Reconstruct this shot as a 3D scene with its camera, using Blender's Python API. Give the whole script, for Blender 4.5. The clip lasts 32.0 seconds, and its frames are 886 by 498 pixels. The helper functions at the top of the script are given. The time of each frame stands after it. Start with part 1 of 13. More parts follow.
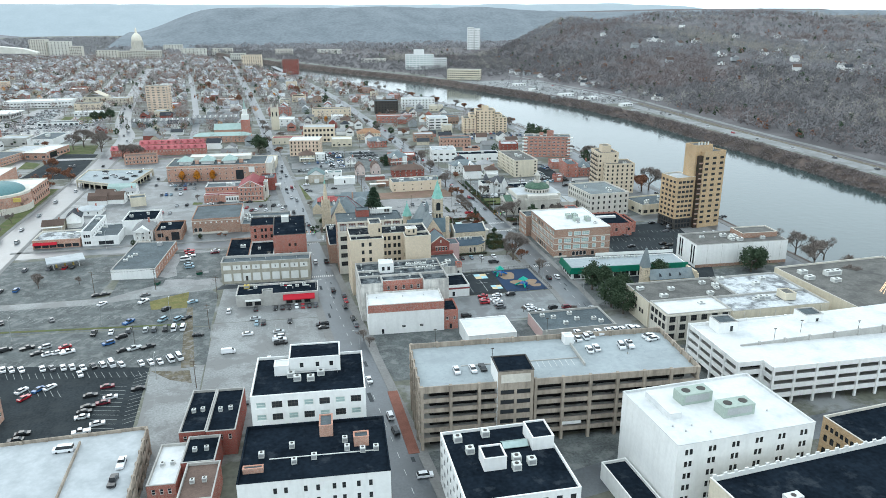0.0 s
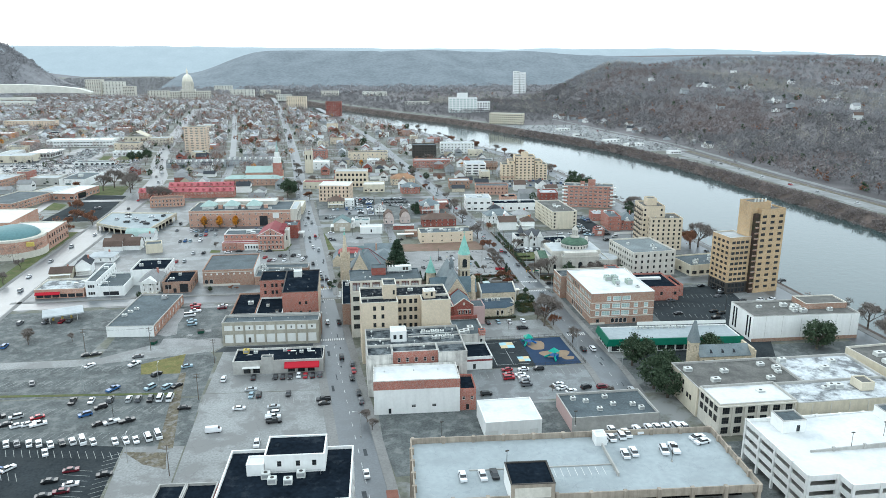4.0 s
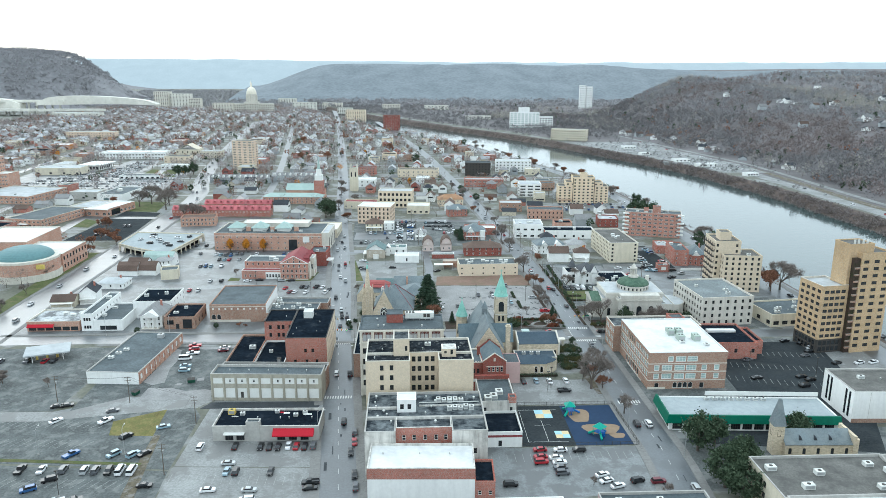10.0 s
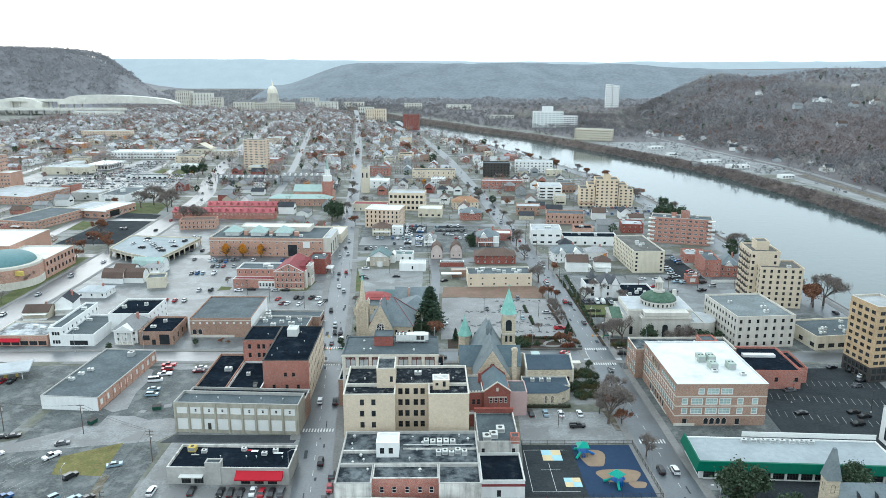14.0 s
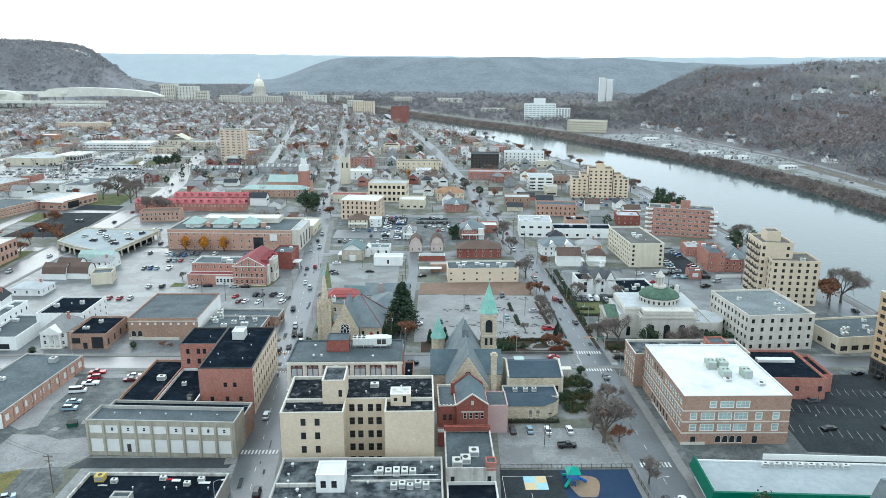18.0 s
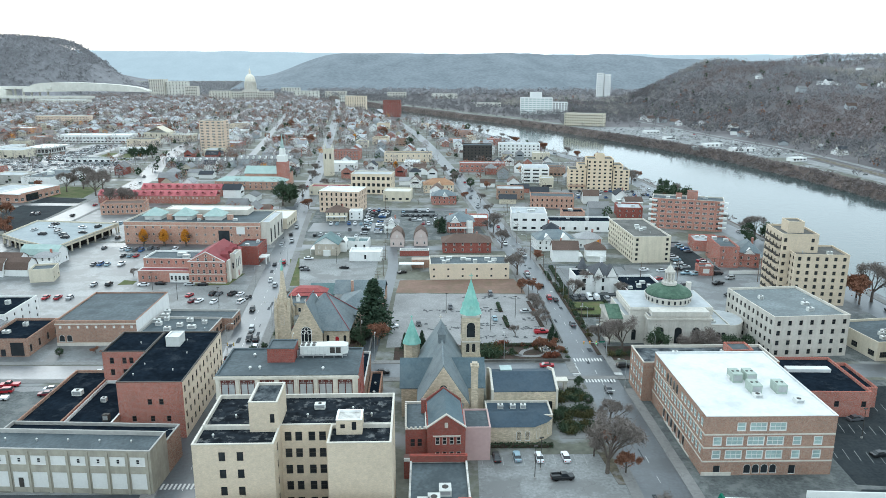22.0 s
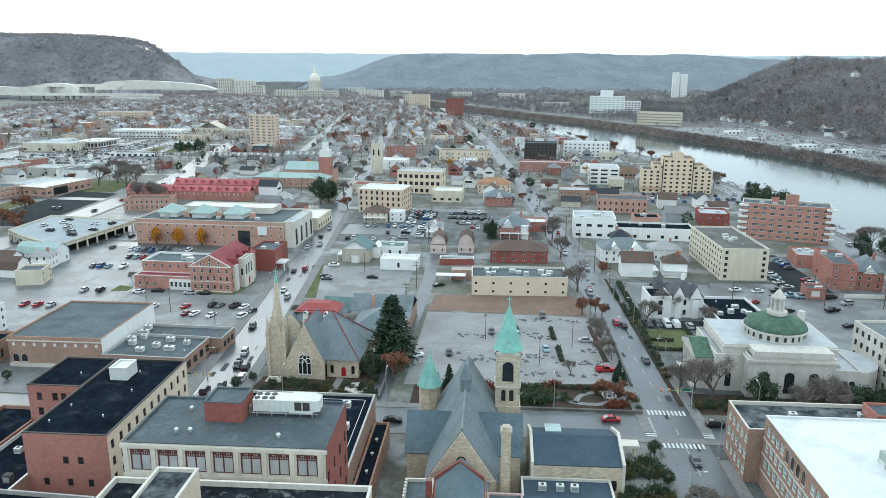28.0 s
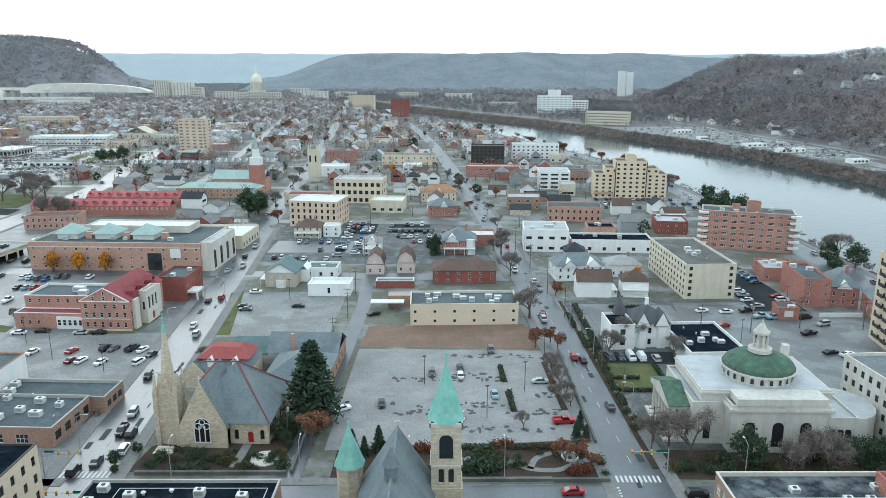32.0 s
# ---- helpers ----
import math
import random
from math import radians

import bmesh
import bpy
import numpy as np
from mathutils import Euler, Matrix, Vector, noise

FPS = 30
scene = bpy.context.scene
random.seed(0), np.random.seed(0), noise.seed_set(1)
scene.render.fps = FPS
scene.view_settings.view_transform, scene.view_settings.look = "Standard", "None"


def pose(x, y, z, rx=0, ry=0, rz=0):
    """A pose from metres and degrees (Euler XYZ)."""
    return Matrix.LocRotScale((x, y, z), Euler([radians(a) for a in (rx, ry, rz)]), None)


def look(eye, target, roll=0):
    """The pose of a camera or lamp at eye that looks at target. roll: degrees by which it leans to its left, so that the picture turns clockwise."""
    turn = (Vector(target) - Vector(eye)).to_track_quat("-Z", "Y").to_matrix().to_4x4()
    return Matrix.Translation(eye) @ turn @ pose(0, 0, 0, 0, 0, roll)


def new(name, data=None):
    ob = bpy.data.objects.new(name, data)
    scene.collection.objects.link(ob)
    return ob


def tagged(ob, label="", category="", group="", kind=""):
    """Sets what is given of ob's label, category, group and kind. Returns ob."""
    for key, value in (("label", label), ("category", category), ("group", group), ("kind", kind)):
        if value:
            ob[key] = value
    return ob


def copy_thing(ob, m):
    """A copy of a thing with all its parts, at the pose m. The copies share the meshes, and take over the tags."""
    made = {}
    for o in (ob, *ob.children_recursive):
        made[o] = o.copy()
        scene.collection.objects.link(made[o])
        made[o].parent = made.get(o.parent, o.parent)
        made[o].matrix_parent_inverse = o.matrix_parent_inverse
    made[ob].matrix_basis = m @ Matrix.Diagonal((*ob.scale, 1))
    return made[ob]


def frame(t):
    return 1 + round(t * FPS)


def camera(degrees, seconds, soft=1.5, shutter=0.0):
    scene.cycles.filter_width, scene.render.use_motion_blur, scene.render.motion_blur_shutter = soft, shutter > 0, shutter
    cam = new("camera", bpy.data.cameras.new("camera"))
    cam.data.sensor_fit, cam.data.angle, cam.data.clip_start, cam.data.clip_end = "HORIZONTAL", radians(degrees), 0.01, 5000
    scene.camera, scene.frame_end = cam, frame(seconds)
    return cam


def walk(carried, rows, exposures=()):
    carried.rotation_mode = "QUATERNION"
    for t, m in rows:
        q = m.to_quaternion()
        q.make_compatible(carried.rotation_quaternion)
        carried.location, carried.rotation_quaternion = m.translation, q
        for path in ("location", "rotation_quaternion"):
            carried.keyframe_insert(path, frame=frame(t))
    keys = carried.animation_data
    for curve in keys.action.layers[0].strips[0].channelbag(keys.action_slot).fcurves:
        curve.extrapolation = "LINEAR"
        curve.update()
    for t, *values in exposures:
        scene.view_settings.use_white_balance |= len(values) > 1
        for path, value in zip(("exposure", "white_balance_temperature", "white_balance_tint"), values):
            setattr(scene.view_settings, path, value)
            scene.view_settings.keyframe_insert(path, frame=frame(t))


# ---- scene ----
cam = camera(62.49, 32.0, soft=0.7)
# seconds, east, north, height, tilt, lean, turn
ROWS = [
    (0, -22.02, -339.83, 127.10, -18.15, -0.30, -11.48),
    (0.5, -19.89, -335.50, 127.11, -17.86, -0.28, -10.90),
    (1, -17.76, -331.21, 127.10, -17.58, -0.24, -10.27),
    (1.5, -15.65, -326.96, 127.06, -17.32, -0.19, -9.64),
    (2, -13.57, -322.75, 126.98, -16.98, -0.12, -9.12),
    (2.5, -11.52, -318.57, 126.89, -16.50, -0.06, -8.78),
    (3, -9.51, -314.41, 126.77, -16.08, 0.01, -8.49),
    (3.5, -7.55, -310.25, 126.64, -15.53, 0.05, -8.17),
    (5.5, 0.07, -293.57, 126.10, -14.07, 0.08, -7.21),
    (6, 1.91, -289.36, 125.97, -14.09, 0.10, -6.99),
    (6.5, 3.69, -285.11, 125.85, -14.04, 0.10, -6.71),
    (7, 5.43, -280.81, 125.73, -14.03, 0.12, -6.36),
    (7.5, 7.14, -276.47, 125.62, -14.03, 0.14, -5.90),
    (8, 8.85, -272.10, 125.51, -13.99, 0.15, -5.24),
    (8.5, 10.54, -267.70, 125.41, -13.98, 0.16, -4.59),
    (9, 12.22, -263.28, 125.33, -13.99, 0.18, -3.94),
    (9.5, 13.88, -258.86, 125.28, -13.96, 0.19, -3.40),
    (10, 15.51, -254.43, 125.24, -13.97, 0.21, -2.69),
    (10.5, 17.13, -249.99, 125.17, -13.95, 0.24, -1.25),
    (11, 18.72, -245.54, 125.04, -13.92, 0.24, -0.72),
    (11.5, 20.28, -241.08, 124.82, -13.90, 0.23, -0.49),
    (12, 21.78, -236.63, 124.46, -13.88, 0.19, -0.56),
    (12.5, 23.23, -232.17, 123.92, -13.87, 0.15, -0.58),
    (13, 24.61, -227.70, 123.17, -13.88, 0.12, -0.52),
    (13.5, 25.93, -223.21, 122.17, -13.89, 0.09, -0.59),
    (14, 27.19, -218.66, 120.96, -13.96, 0.13, -0.66),
    (14.5, 28.37, -214.06, 119.56, -13.98, 0.16, -0.72),
    (16.5, 32.84, -195.37, 113.38, -14.15, 0.19, -0.97),
    (17, 33.92, -190.67, 111.82, -14.14, 0.22, -1.05),
    (17.5, 34.99, -185.97, 110.26, -14.18, 0.25, -1.12),
    (18, 36.05, -181.26, 108.71, -14.16, 0.20, -1.17),
    (18.5, 37.10, -176.57, 107.17, -14.17, 0.20, -1.21),
    (19, 38.14, -171.90, 105.63, -14.13, 0.20, -1.25),
    (19.5, 39.17, -167.25, 104.06, -14.18, 0.20, -1.30),
    (20, 40.17, -162.60, 102.49, -14.20, 0.16, -1.34),
    (20.5, 41.17, -157.94, 100.93, -14.17, 0.19, -1.38),
    (21, 42.15, -153.24, 99.38, -14.16, 0.19, -1.43),
    (21.5, 43.12, -148.50, 97.82, -14.21, 0.18, -1.47),
    (22, 44.08, -143.73, 96.26, -14.20, 0.20, -1.37),
    (22.5, 45.03, -138.95, 94.68, -14.19, 0.23, -0.96),
    (23, 45.99, -134.18, 93.08, -14.15, 0.24, -0.45),
    (23.5, 46.94, -129.43, 91.43, -14.13, 0.25, 0.23),
    (24, 47.86, -124.73, 89.82, -14.10, 0.26, 1.09),
    (24.5, 48.72, -120.11, 88.38, -14.06, 0.22, 2.05),
    (25, 49.52, -115.58, 87.22, -14.12, 0.23, 2.97),
    (25.5, 50.25, -111.13, 86.47, -14.04, 0.28, 3.93),
    (27.5, 52.90, -93.48, 85.00, -13.96, 0.27, 4.10),
    (28, 53.51, -89.10, 84.78, -13.97, 0.25, 3.96),
    (28.5, 54.06, -84.74, 84.67, -13.89, 0.29, 3.99),
    (29, 54.57, -80.40, 84.63, -13.90, 0.29, 3.93),
    (29.5, 55.05, -76.06, 84.64, -13.93, 0.16, 3.87),
    (30, 55.51, -71.73, 84.65, -13.93, 0.08, 3.77),
    (30.5, 55.98, -67.39, 84.64, -13.91, 0.01, 3.75),
    (31, 56.44, -63.03, 84.63, -13.91, -0.03, 2.92),
    (31.5, 56.89, -58.66, 84.63, -13.92, -0.11, 1.17),
    (32, 57.33, -54.27, 84.64, -13.97, -0.09, 0.07),
]
EXPO = [(0, 0.34, 5980, 4), (9, 0.41, 5930, 2.5), (19, 0.34, 5860, 2), (25, 0.32, 5800, 1), (32, 0.15, 5800, 1)]
PATH = [(t, pose(x, y, z, 90 + tilt, 0, turn) @ pose(0, 0, 0, 0, 0, lean)) for t, x, y, z, tilt, lean, turn in ROWS]
walk(cam, PATH, EXPO)

# ---- light ----
world = bpy.data.worlds.new("world")
scene.world = world
world.use_nodes = True
wn = world.node_tree.nodes
wl = world.node_tree.links
SUN_TURN = radians(27)  # the low sun stands behind the ridge, to the left of the long street
sky = wn.new("ShaderNodeTexSky")
sky.sky_type = "NISHITA"
sky.sun_disc = False
sky.sun_elevation = radians(6)
sky.sun_rotation = -SUN_TURN
sky.air_density, sky.dust_density, sky.ozone_density = 1.0, 3.0, 1.0
# thin high cloud whitens the whole dome
cloud = wn.new("ShaderNodeMixRGB")
cloud.inputs[0].default_value = 0.93
cloud.inputs[2].default_value = (8.2, 8.8, 9.2, 1)
wl.new(sky.outputs[0], cloud.inputs[1])
bg = wn["Background"]
bg.inputs[1].default_value = 0.15
wl.new(cloud.outputs[0], bg.inputs[0])
sun = new("sun", bpy.data.lights.new("sun", "SUN"))
sun.data.energy, sun.data.angle, sun.data.color = 0.5, radians(25), (1.0, 0.95, 0.9)
sun.matrix_world = look((0, 0, 0), (math.sin(SUN_TURN) * 1.0, -math.cos(SUN_TURN) * 1.0, -0.5))


# ---- materials ----
def material(name, colour, rough=0.8, spread=0.15, fine=6.0, coarse=0.25, bump=0.0, metal=0.0, second=None, share=0.5, shades=0.0, hard=0.12, spec=0.2, cracks=0.0):
    """Principled surface: base colour varied at two scales (metres), a second colour in worn patches, relief, tints from piece to piece."""
    m = bpy.data.materials.new(name)
    m.use_nodes = True
    n, l = m.node_tree.nodes, m.node_tree.links
    b = n["Principled BSDF"]
    b.inputs["Roughness"].default_value = rough
    b.inputs["Metallic"].default_value = metal
    b.inputs["Specular IOR Level"].default_value = spec
    geo = n.new("ShaderNodeNewGeometry")
    small, large = n.new("ShaderNodeTexNoise"), n.new("ShaderNodeTexNoise")
    small.inputs["Scale"].default_value, large.inputs["Scale"].default_value = fine, coarse
    small.inputs["Detail"].default_value, large.inputs["Detail"].default_value = 4, 5
    l.new(geo.outputs["Position"], small.inputs["Vector"])
    l.new(geo.outputs["Position"], large.inputs["Vector"])
    c = tuple(colour) + (1,)
    mix = n.new("ShaderNodeMixRGB")
    mix.inputs[1].default_value = tuple(v * (1 - spread) for v in colour) + (1,)
    mix.inputs[2].default_value = tuple(min(1, v * (1 + spread)) for v in colour) + (1,)
    ramp = n.new("ShaderNodeMapRange")
    ramp.inputs[1].default_value, ramp.inputs[2].default_value = 0.35, 0.65
    add = n.new("ShaderNodeMath")
    add.operation, add.inputs[1].default_value = "MULTIPLY_ADD", 0.5
    half = n.new("ShaderNodeMath")
    half.operation, half.inputs[1].default_value = "MULTIPLY", 0.5
    l.new(large.outputs[0], half.inputs[0])
    l.new(small.outputs[0], add.inputs[0])
    l.new(half.outputs[0], add.inputs[2])
    l.new(add.outputs[0], ramp.inputs[0])
    l.new(ramp.outputs[0], mix.inputs[0])
    out = mix.outputs[0]
    if second:
        patch = n.new("ShaderNodeTexNoise")
        patch.inputs["Scale"].default_value, patch.inputs["Detail"].default_value = coarse * 1.7, 8
        patch.inputs["Roughness"].default_value = 0.65
        l.new(geo.outputs["Position"], patch.inputs["Vector"])
        r2 = n.new("ShaderNodeMapRange")
        r2.inputs[1].default_value, r2.inputs[2].default_value = 1 - share - hard + 0.0, 1 - share + hard
        l.new(patch.outputs[0], r2.inputs[0])
        mix2 = n.new("ShaderNodeMixRGB")
        mix2.inputs[2].default_value = tuple(second) + (1,)
        l.new(r2.outputs[0], mix2.inputs[0])
        l.new(out, mix2.inputs[1])
        out = mix2.outputs[0]
    if cracks:
        # tar-sealed cracks wandering over the surface
        warp, net = n.new("ShaderNodeTexNoise"), n.new("ShaderNodeTexVoronoi")
        warp.inputs["Scale"].default_value, warp.inputs["Detail"].default_value = 0.35, 3
        l.new(geo.outputs["Position"], warp.inputs["Vector"])
        push = n.new("ShaderNodeVectorMath")
        push.operation = "MULTIPLY_ADD"
        push.inputs[1].default_value = (5, 5, 5)
        l.new(warp.outputs["Color"], push.inputs[0])
        l.new(geo.outputs["Position"], push.inputs[2])
        net.feature = "DISTANCE_TO_EDGE"
        net.inputs["Scale"].default_value = 0.13
        l.new(push.outputs[0], net.inputs["Vector"])
        r4 = n.new("ShaderNodeMapRange")
        r4.inputs[1].default_value, r4.inputs[2].default_value = 0.004, 0.014
        r4.inputs[3].default_value, r4.inputs[4].default_value = 1 - cracks, 1.0
        l.new(net.outputs["Distance"], r4.inputs[0])
        dim = n.new("ShaderNodeMixRGB")
        dim.blend_type, dim.inputs[0].default_value = "MULTIPLY", 1.0
        l.new(out, dim.inputs[1])
        l.new(r4.outputs[0], dim.inputs[2])
        out = dim.outputs[0]
    if shades:
        info = n.new("ShaderNodeObjectInfo")
        hue = n.new("ShaderNodeHueSaturation")
        r3 = n.new("ShaderNodeMapRange")
        r3.inputs[3].default_value, r3.inputs[4].default_value = 1 - shades, 1 + shades
        l.new(info.outputs["Random"], r3.inputs[0])
        l.new(r3.outputs[0], hue.inputs["Value"])
        l.new(out, hue.inputs["Color"])
        out = hue.outputs[0]
    l.new(out, b.inputs["Base Color"])
    if bump:
        bp = n.new("ShaderNodeBump")
        bp.inputs["Strength"].default_value, bp.inputs["Distance"].default_value = bump, 0.05
        l.new(small.outputs[0], bp.inputs["Height"])
        l.new(bp.outputs[0], b.inputs["Normal"])
    return m


def streaked(m, depth):
    """Adds rain streaks that run down the walls."""
    n, l = m.node_tree.nodes, m.node_tree.links
    b = n["Principled BSDF"]
    old = b.inputs["Base Color"].links[0].from_socket
    geo, stretch, runs = n.new("ShaderNodeNewGeometry"), n.new("ShaderNodeVectorMath"), n.new("ShaderNodeTexNoise")
    stretch.operation = "MULTIPLY"
    stretch.inputs[1].default_value = (0.55, 0.55, 0.06)
    l.new(geo.outputs["Position"], stretch.inputs[0])
    runs.inputs["Scale"].default_value, runs.inputs["Detail"].default_value, runs.inputs["Roughness"].default_value = 1.0, 6, 0.65
    l.new(stretch.outputs[0], runs.inputs["Vector"])
    r = n.new("ShaderNodeMapRange")
    r.inputs[1].default_value, r.inputs[2].default_value = 0.3, 0.56
    r.inputs[3].default_value, r.inputs[4].default_value = 1 - depth, 1.0
    l.new(runs.outputs[0], r.inputs[0])
    dim = n.new("ShaderNodeMixRGB")
    dim.blend_type, dim.inputs[0].default_value = "MULTIPLY", 1.0
    l.new(old, dim.inputs[1])
    l.new(r.outputs[0], dim.inputs[2])
    l.new(dim.outputs[0], b.inputs["Base Color"])
    return m


def island_material(name, low, high, rough=0.9):
    """Foliage or twigs: each small clump takes its own tint between two colours."""
    m = bpy.data.materials.new(name)
    m.use_nodes = True
    n, l = m.node_tree.nodes, m.node_tree.links
    b = n["Principled BSDF"]
    b.inputs["Roughness"].default_value = rough
    b.inputs["Specular IOR Level"].default_value = 0.1
    geo = n.new("ShaderNodeNewGeometry")
    mix = n.new("ShaderNodeMixRGB")
    mix.inputs[1].default_value, mix.inputs[2].default_value = tuple(low) + (1,), tuple(high) + (1,)
    l.new(geo.outputs["Random Per Island"], mix.inputs[0])
    l.new(mix.outputs[0], b.inputs["Base Color"])
    return m


def brick_material(name, a, b_, mortar, size=0.3, stain=0.18):
    """Courses of brick, with mortar recessed by a bump and larger stains over it."""
    m = material(name, a, 0.85, stain, 1.2, 0.12)
    n, l = m.node_tree.nodes, m.node_tree.links
    b = n["Principled BSDF"]
    old = b.inputs["Base Color"].links[0].from_socket
    geo = n.new("ShaderNodeNewGeometry")
    sep, com, add = n.new("ShaderNodeSeparateXYZ"), n.new("ShaderNodeCombineXYZ"), n.new("ShaderNodeMath")
    l.new(geo.outputs["Position"], sep.inputs[0])
    l.new(sep.outputs[0], add.inputs[0])
    l.new(sep.outputs[1], add.inputs[1])
    l.new(add.outputs[0], com.inputs[0])
    l.new(sep.outputs[2], com.inputs[1])
    br = n.new("ShaderNodeTexBrick")
    br.inputs["Color1"].default_value, br.inputs["Color2"].default_value = (1 - stain, 1 - stain, 1 - stain, 1), (1 + stain, 1 + stain, 1 + stain, 1)
    br.inputs["Mortar"].default_value = tuple(v / max(w, 0.01) for v, w in zip(mortar, a)) + (1,)
    br.inputs["Scale"].default_value = 1.0
    br.inputs["Brick Width"].default_value, br.inputs["Row Height"].default_value = size, size / 3
    br.inputs["Mortar Size"].default_value = size * 0.05
    l.new(com.outputs[0], br.inputs["Vector"])
    mul = n.new("ShaderNodeMixRGB")
    mul.blend_type, mul.inputs[0].default_value = "MULTIPLY", 1.0
    l.new(old, mul.inputs[1])
    l.new(br.outputs[0], mul.inputs[2])
    l.new(mul.outputs[0], b.inputs["Base Color"])
    return m


ASPHALT = material("asphalt", (0.082, 0.092, 0.101), 0.36, 0.3, 1.3, 0.05, spec=1.0, second=(0.066, 0.073, 0.08), share=0.45, hard=0.05, cracks=0.14)
LOT = material("parking_asphalt", (0.158, 0.17, 0.172), 0.5, 0.36, 1.4, 0.06, spec=0.75, second=(0.108, 0.112, 0.114), share=0.5, hard=0.035, cracks=0.15)
LOT_OLD = material("weathered_asphalt", (0.098, 0.107, 0.106), 0.8, 0.42, 1.3, 0.12, spec=0.25, second=(0.17, 0.178, 0.172), share=0.45, hard=0.06, cracks=0.16)
LOT_PALE = material("worn_concrete", (0.238, 0.244, 0.24), 0.6, 0.34, 1.3, 0.05, second=(0.19, 0.19, 0.186), share=0.48, hard=0.04, cracks=0.16)
LOT_DARK = material("fresh_asphalt", (0.036, 0.042, 0.046), 0.95, 0.35, 1.2, 0.07, second=(0.052, 0.058, 0.06), share=0.4, spec=0.05)
PATCHY = material("patched_asphalt", (0.27, 0.268, 0.264), 0.85, 0.24, 1.4, 0.1, second=(0.225, 0.222, 0.22), share=0.42, hard=0.08, cracks=0.08)
PATCH = material("asphalt_patch", (0.085, 0.088, 0.092), 0.9, 0.2, 1.0, 0.2)
WALK = material("pavement_concrete", (0.21, 0.207, 0.2), 0.9, 0.16, 1.1, 0.12, cracks=0.2)
PAVER = material("brick_paving", (0.22, 0.1, 0.075), 0.9, 0.2, 3.0, 0.3)
WEEDS = material("weedy_rubble", (0.13, 0.112, 0.08), 0.95, 0.35, 0.8, 0.2, second=(0.21, 0.2, 0.185), share=0.45, hard=0.06)
PAINT = material("road_paint", (0.62, 0.62, 0.6), 0.8, 0.15, 2.0, 0.3)
PAINT_FADED = material("faded_road_paint", (0.34, 0.345, 0.33), 0.85, 0.25, 1.5, 0.3)
PAINT_Y = material("yellow_paint", (0.55, 0.42, 0.12), 0.8, 0.15, 2.0, 0.3)
DRY_GRASS = material("dry_yellow_grass", (0.17, 0.15, 0.06), 0.95, 0.35, 1.4, 0.2, second=(0.12, 0.13, 0.045), share=0.42)
GRASS = material("winter_grass", (0.085, 0.105, 0.04), 0.95, 0.3, 1.6, 0.1, second=(0.15, 0.13, 0.07), share=0.42)
TOWN = material("town_ground", (0.12, 0.122, 0.095), 0.75, 0.35, 0.5, 0.03, spec=0.35, second=(0.225, 0.23, 0.226), share=0.46, hard=0.05)
DIRT = material("bare_earth", (0.215, 0.142, 0.112), 0.95, 0.2, 0.6, 0.1, second=(0.17, 0.13, 0.09), share=0.45)
MULCH = material("planting_bed", (0.06, 0.041, 0.034), 0.95, 0.4, 1.5, 0.2, second=(0.034, 0.04, 0.02), share=0.42)
TAR = material("street_tar", (0.052, 0.058, 0.064), 0.75, 0.25, 1.0, 0.2)
GREY_SLATE = material("grey_slates", (0.105, 0.11, 0.12), 0.8, 0.22, 1.8, 0.15, second=(0.075, 0.08, 0.088), share=0.4)
BANK = material("river_bank", (0.12, 0.094, 0.083), 0.95, 0.35, 0.4, 0.03, second=(0.06, 0.05, 0.042), share=0.45)
# slope of the left ridge: the hill colour paled and greyed to paint haze
HILL_HAZED = material("haze_tinted_slope", (0.2, 0.198, 0.207), 0.95, 0.25, 0.09, 0.012)
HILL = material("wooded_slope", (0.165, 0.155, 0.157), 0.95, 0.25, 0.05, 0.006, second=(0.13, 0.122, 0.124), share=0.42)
RED_BRICK = brick_material("red_brick", (0.38, 0.108, 0.074), (0.2, 0.08, 0.06), (0.38, 0.32, 0.28))
DARK_BRICK = brick_material("dark_red_brick", (0.27, 0.058, 0.042), (0.2, 0.08, 0.06), (0.22, 0.15, 0.13))
SALMON = brick_material("orange_brick", (0.45, 0.225, 0.16), (0.3, 0.15, 0.1), (0.48, 0.4, 0.33))
BEIGE = brick_material("beige_brick", (0.70, 0.585, 0.435), (0.45, 0.36, 0.24), (0.64, 0.55, 0.45), 0.3, 0.07)
BUFF = brick_material("buff_brick", (0.61, 0.51, 0.375), (0.45, 0.36, 0.24), (0.56, 0.48, 0.39), 0.3, 0.1)
YELLOW = brick_material("yellow_brick", (0.72, 0.57, 0.385), (0.45, 0.36, 0.24), (0.64, 0.55, 0.45), 0.3, 0.07)
ROSE_BRICK = brick_material("rose_brick", (0.42, 0.17, 0.122), (0.3, 0.15, 0.1), (0.42, 0.33, 0.28))
TAN = brick_material("tan_brick", (0.48, 0.325, 0.18), (0.4, 0.28, 0.15), (0.46, 0.37, 0.26))
BROWN = brick_material("brown_brick", (0.31, 0.165, 0.11), (0.3, 0.17, 0.12), (0.38, 0.33, 0.28))
STONE = brick_material("sandstone_blocks", (0.56, 0.475, 0.35), (0.4, 0.34, 0.25), (0.48, 0.42, 0.33), 0.9)
LIME = streaked(material("limestone", (0.62, 0.585, 0.515), 0.85, 0.1, 1.5, 0.15, second=(0.53, 0.49, 0.42), share=0.35), 0.14)
VIADUCT = material("pale_weathered_concrete", (0.66, 0.64, 0.58), 0.85, 0.12, 0.1, 0.02, second=(0.54, 0.52, 0.46), share=0.4)
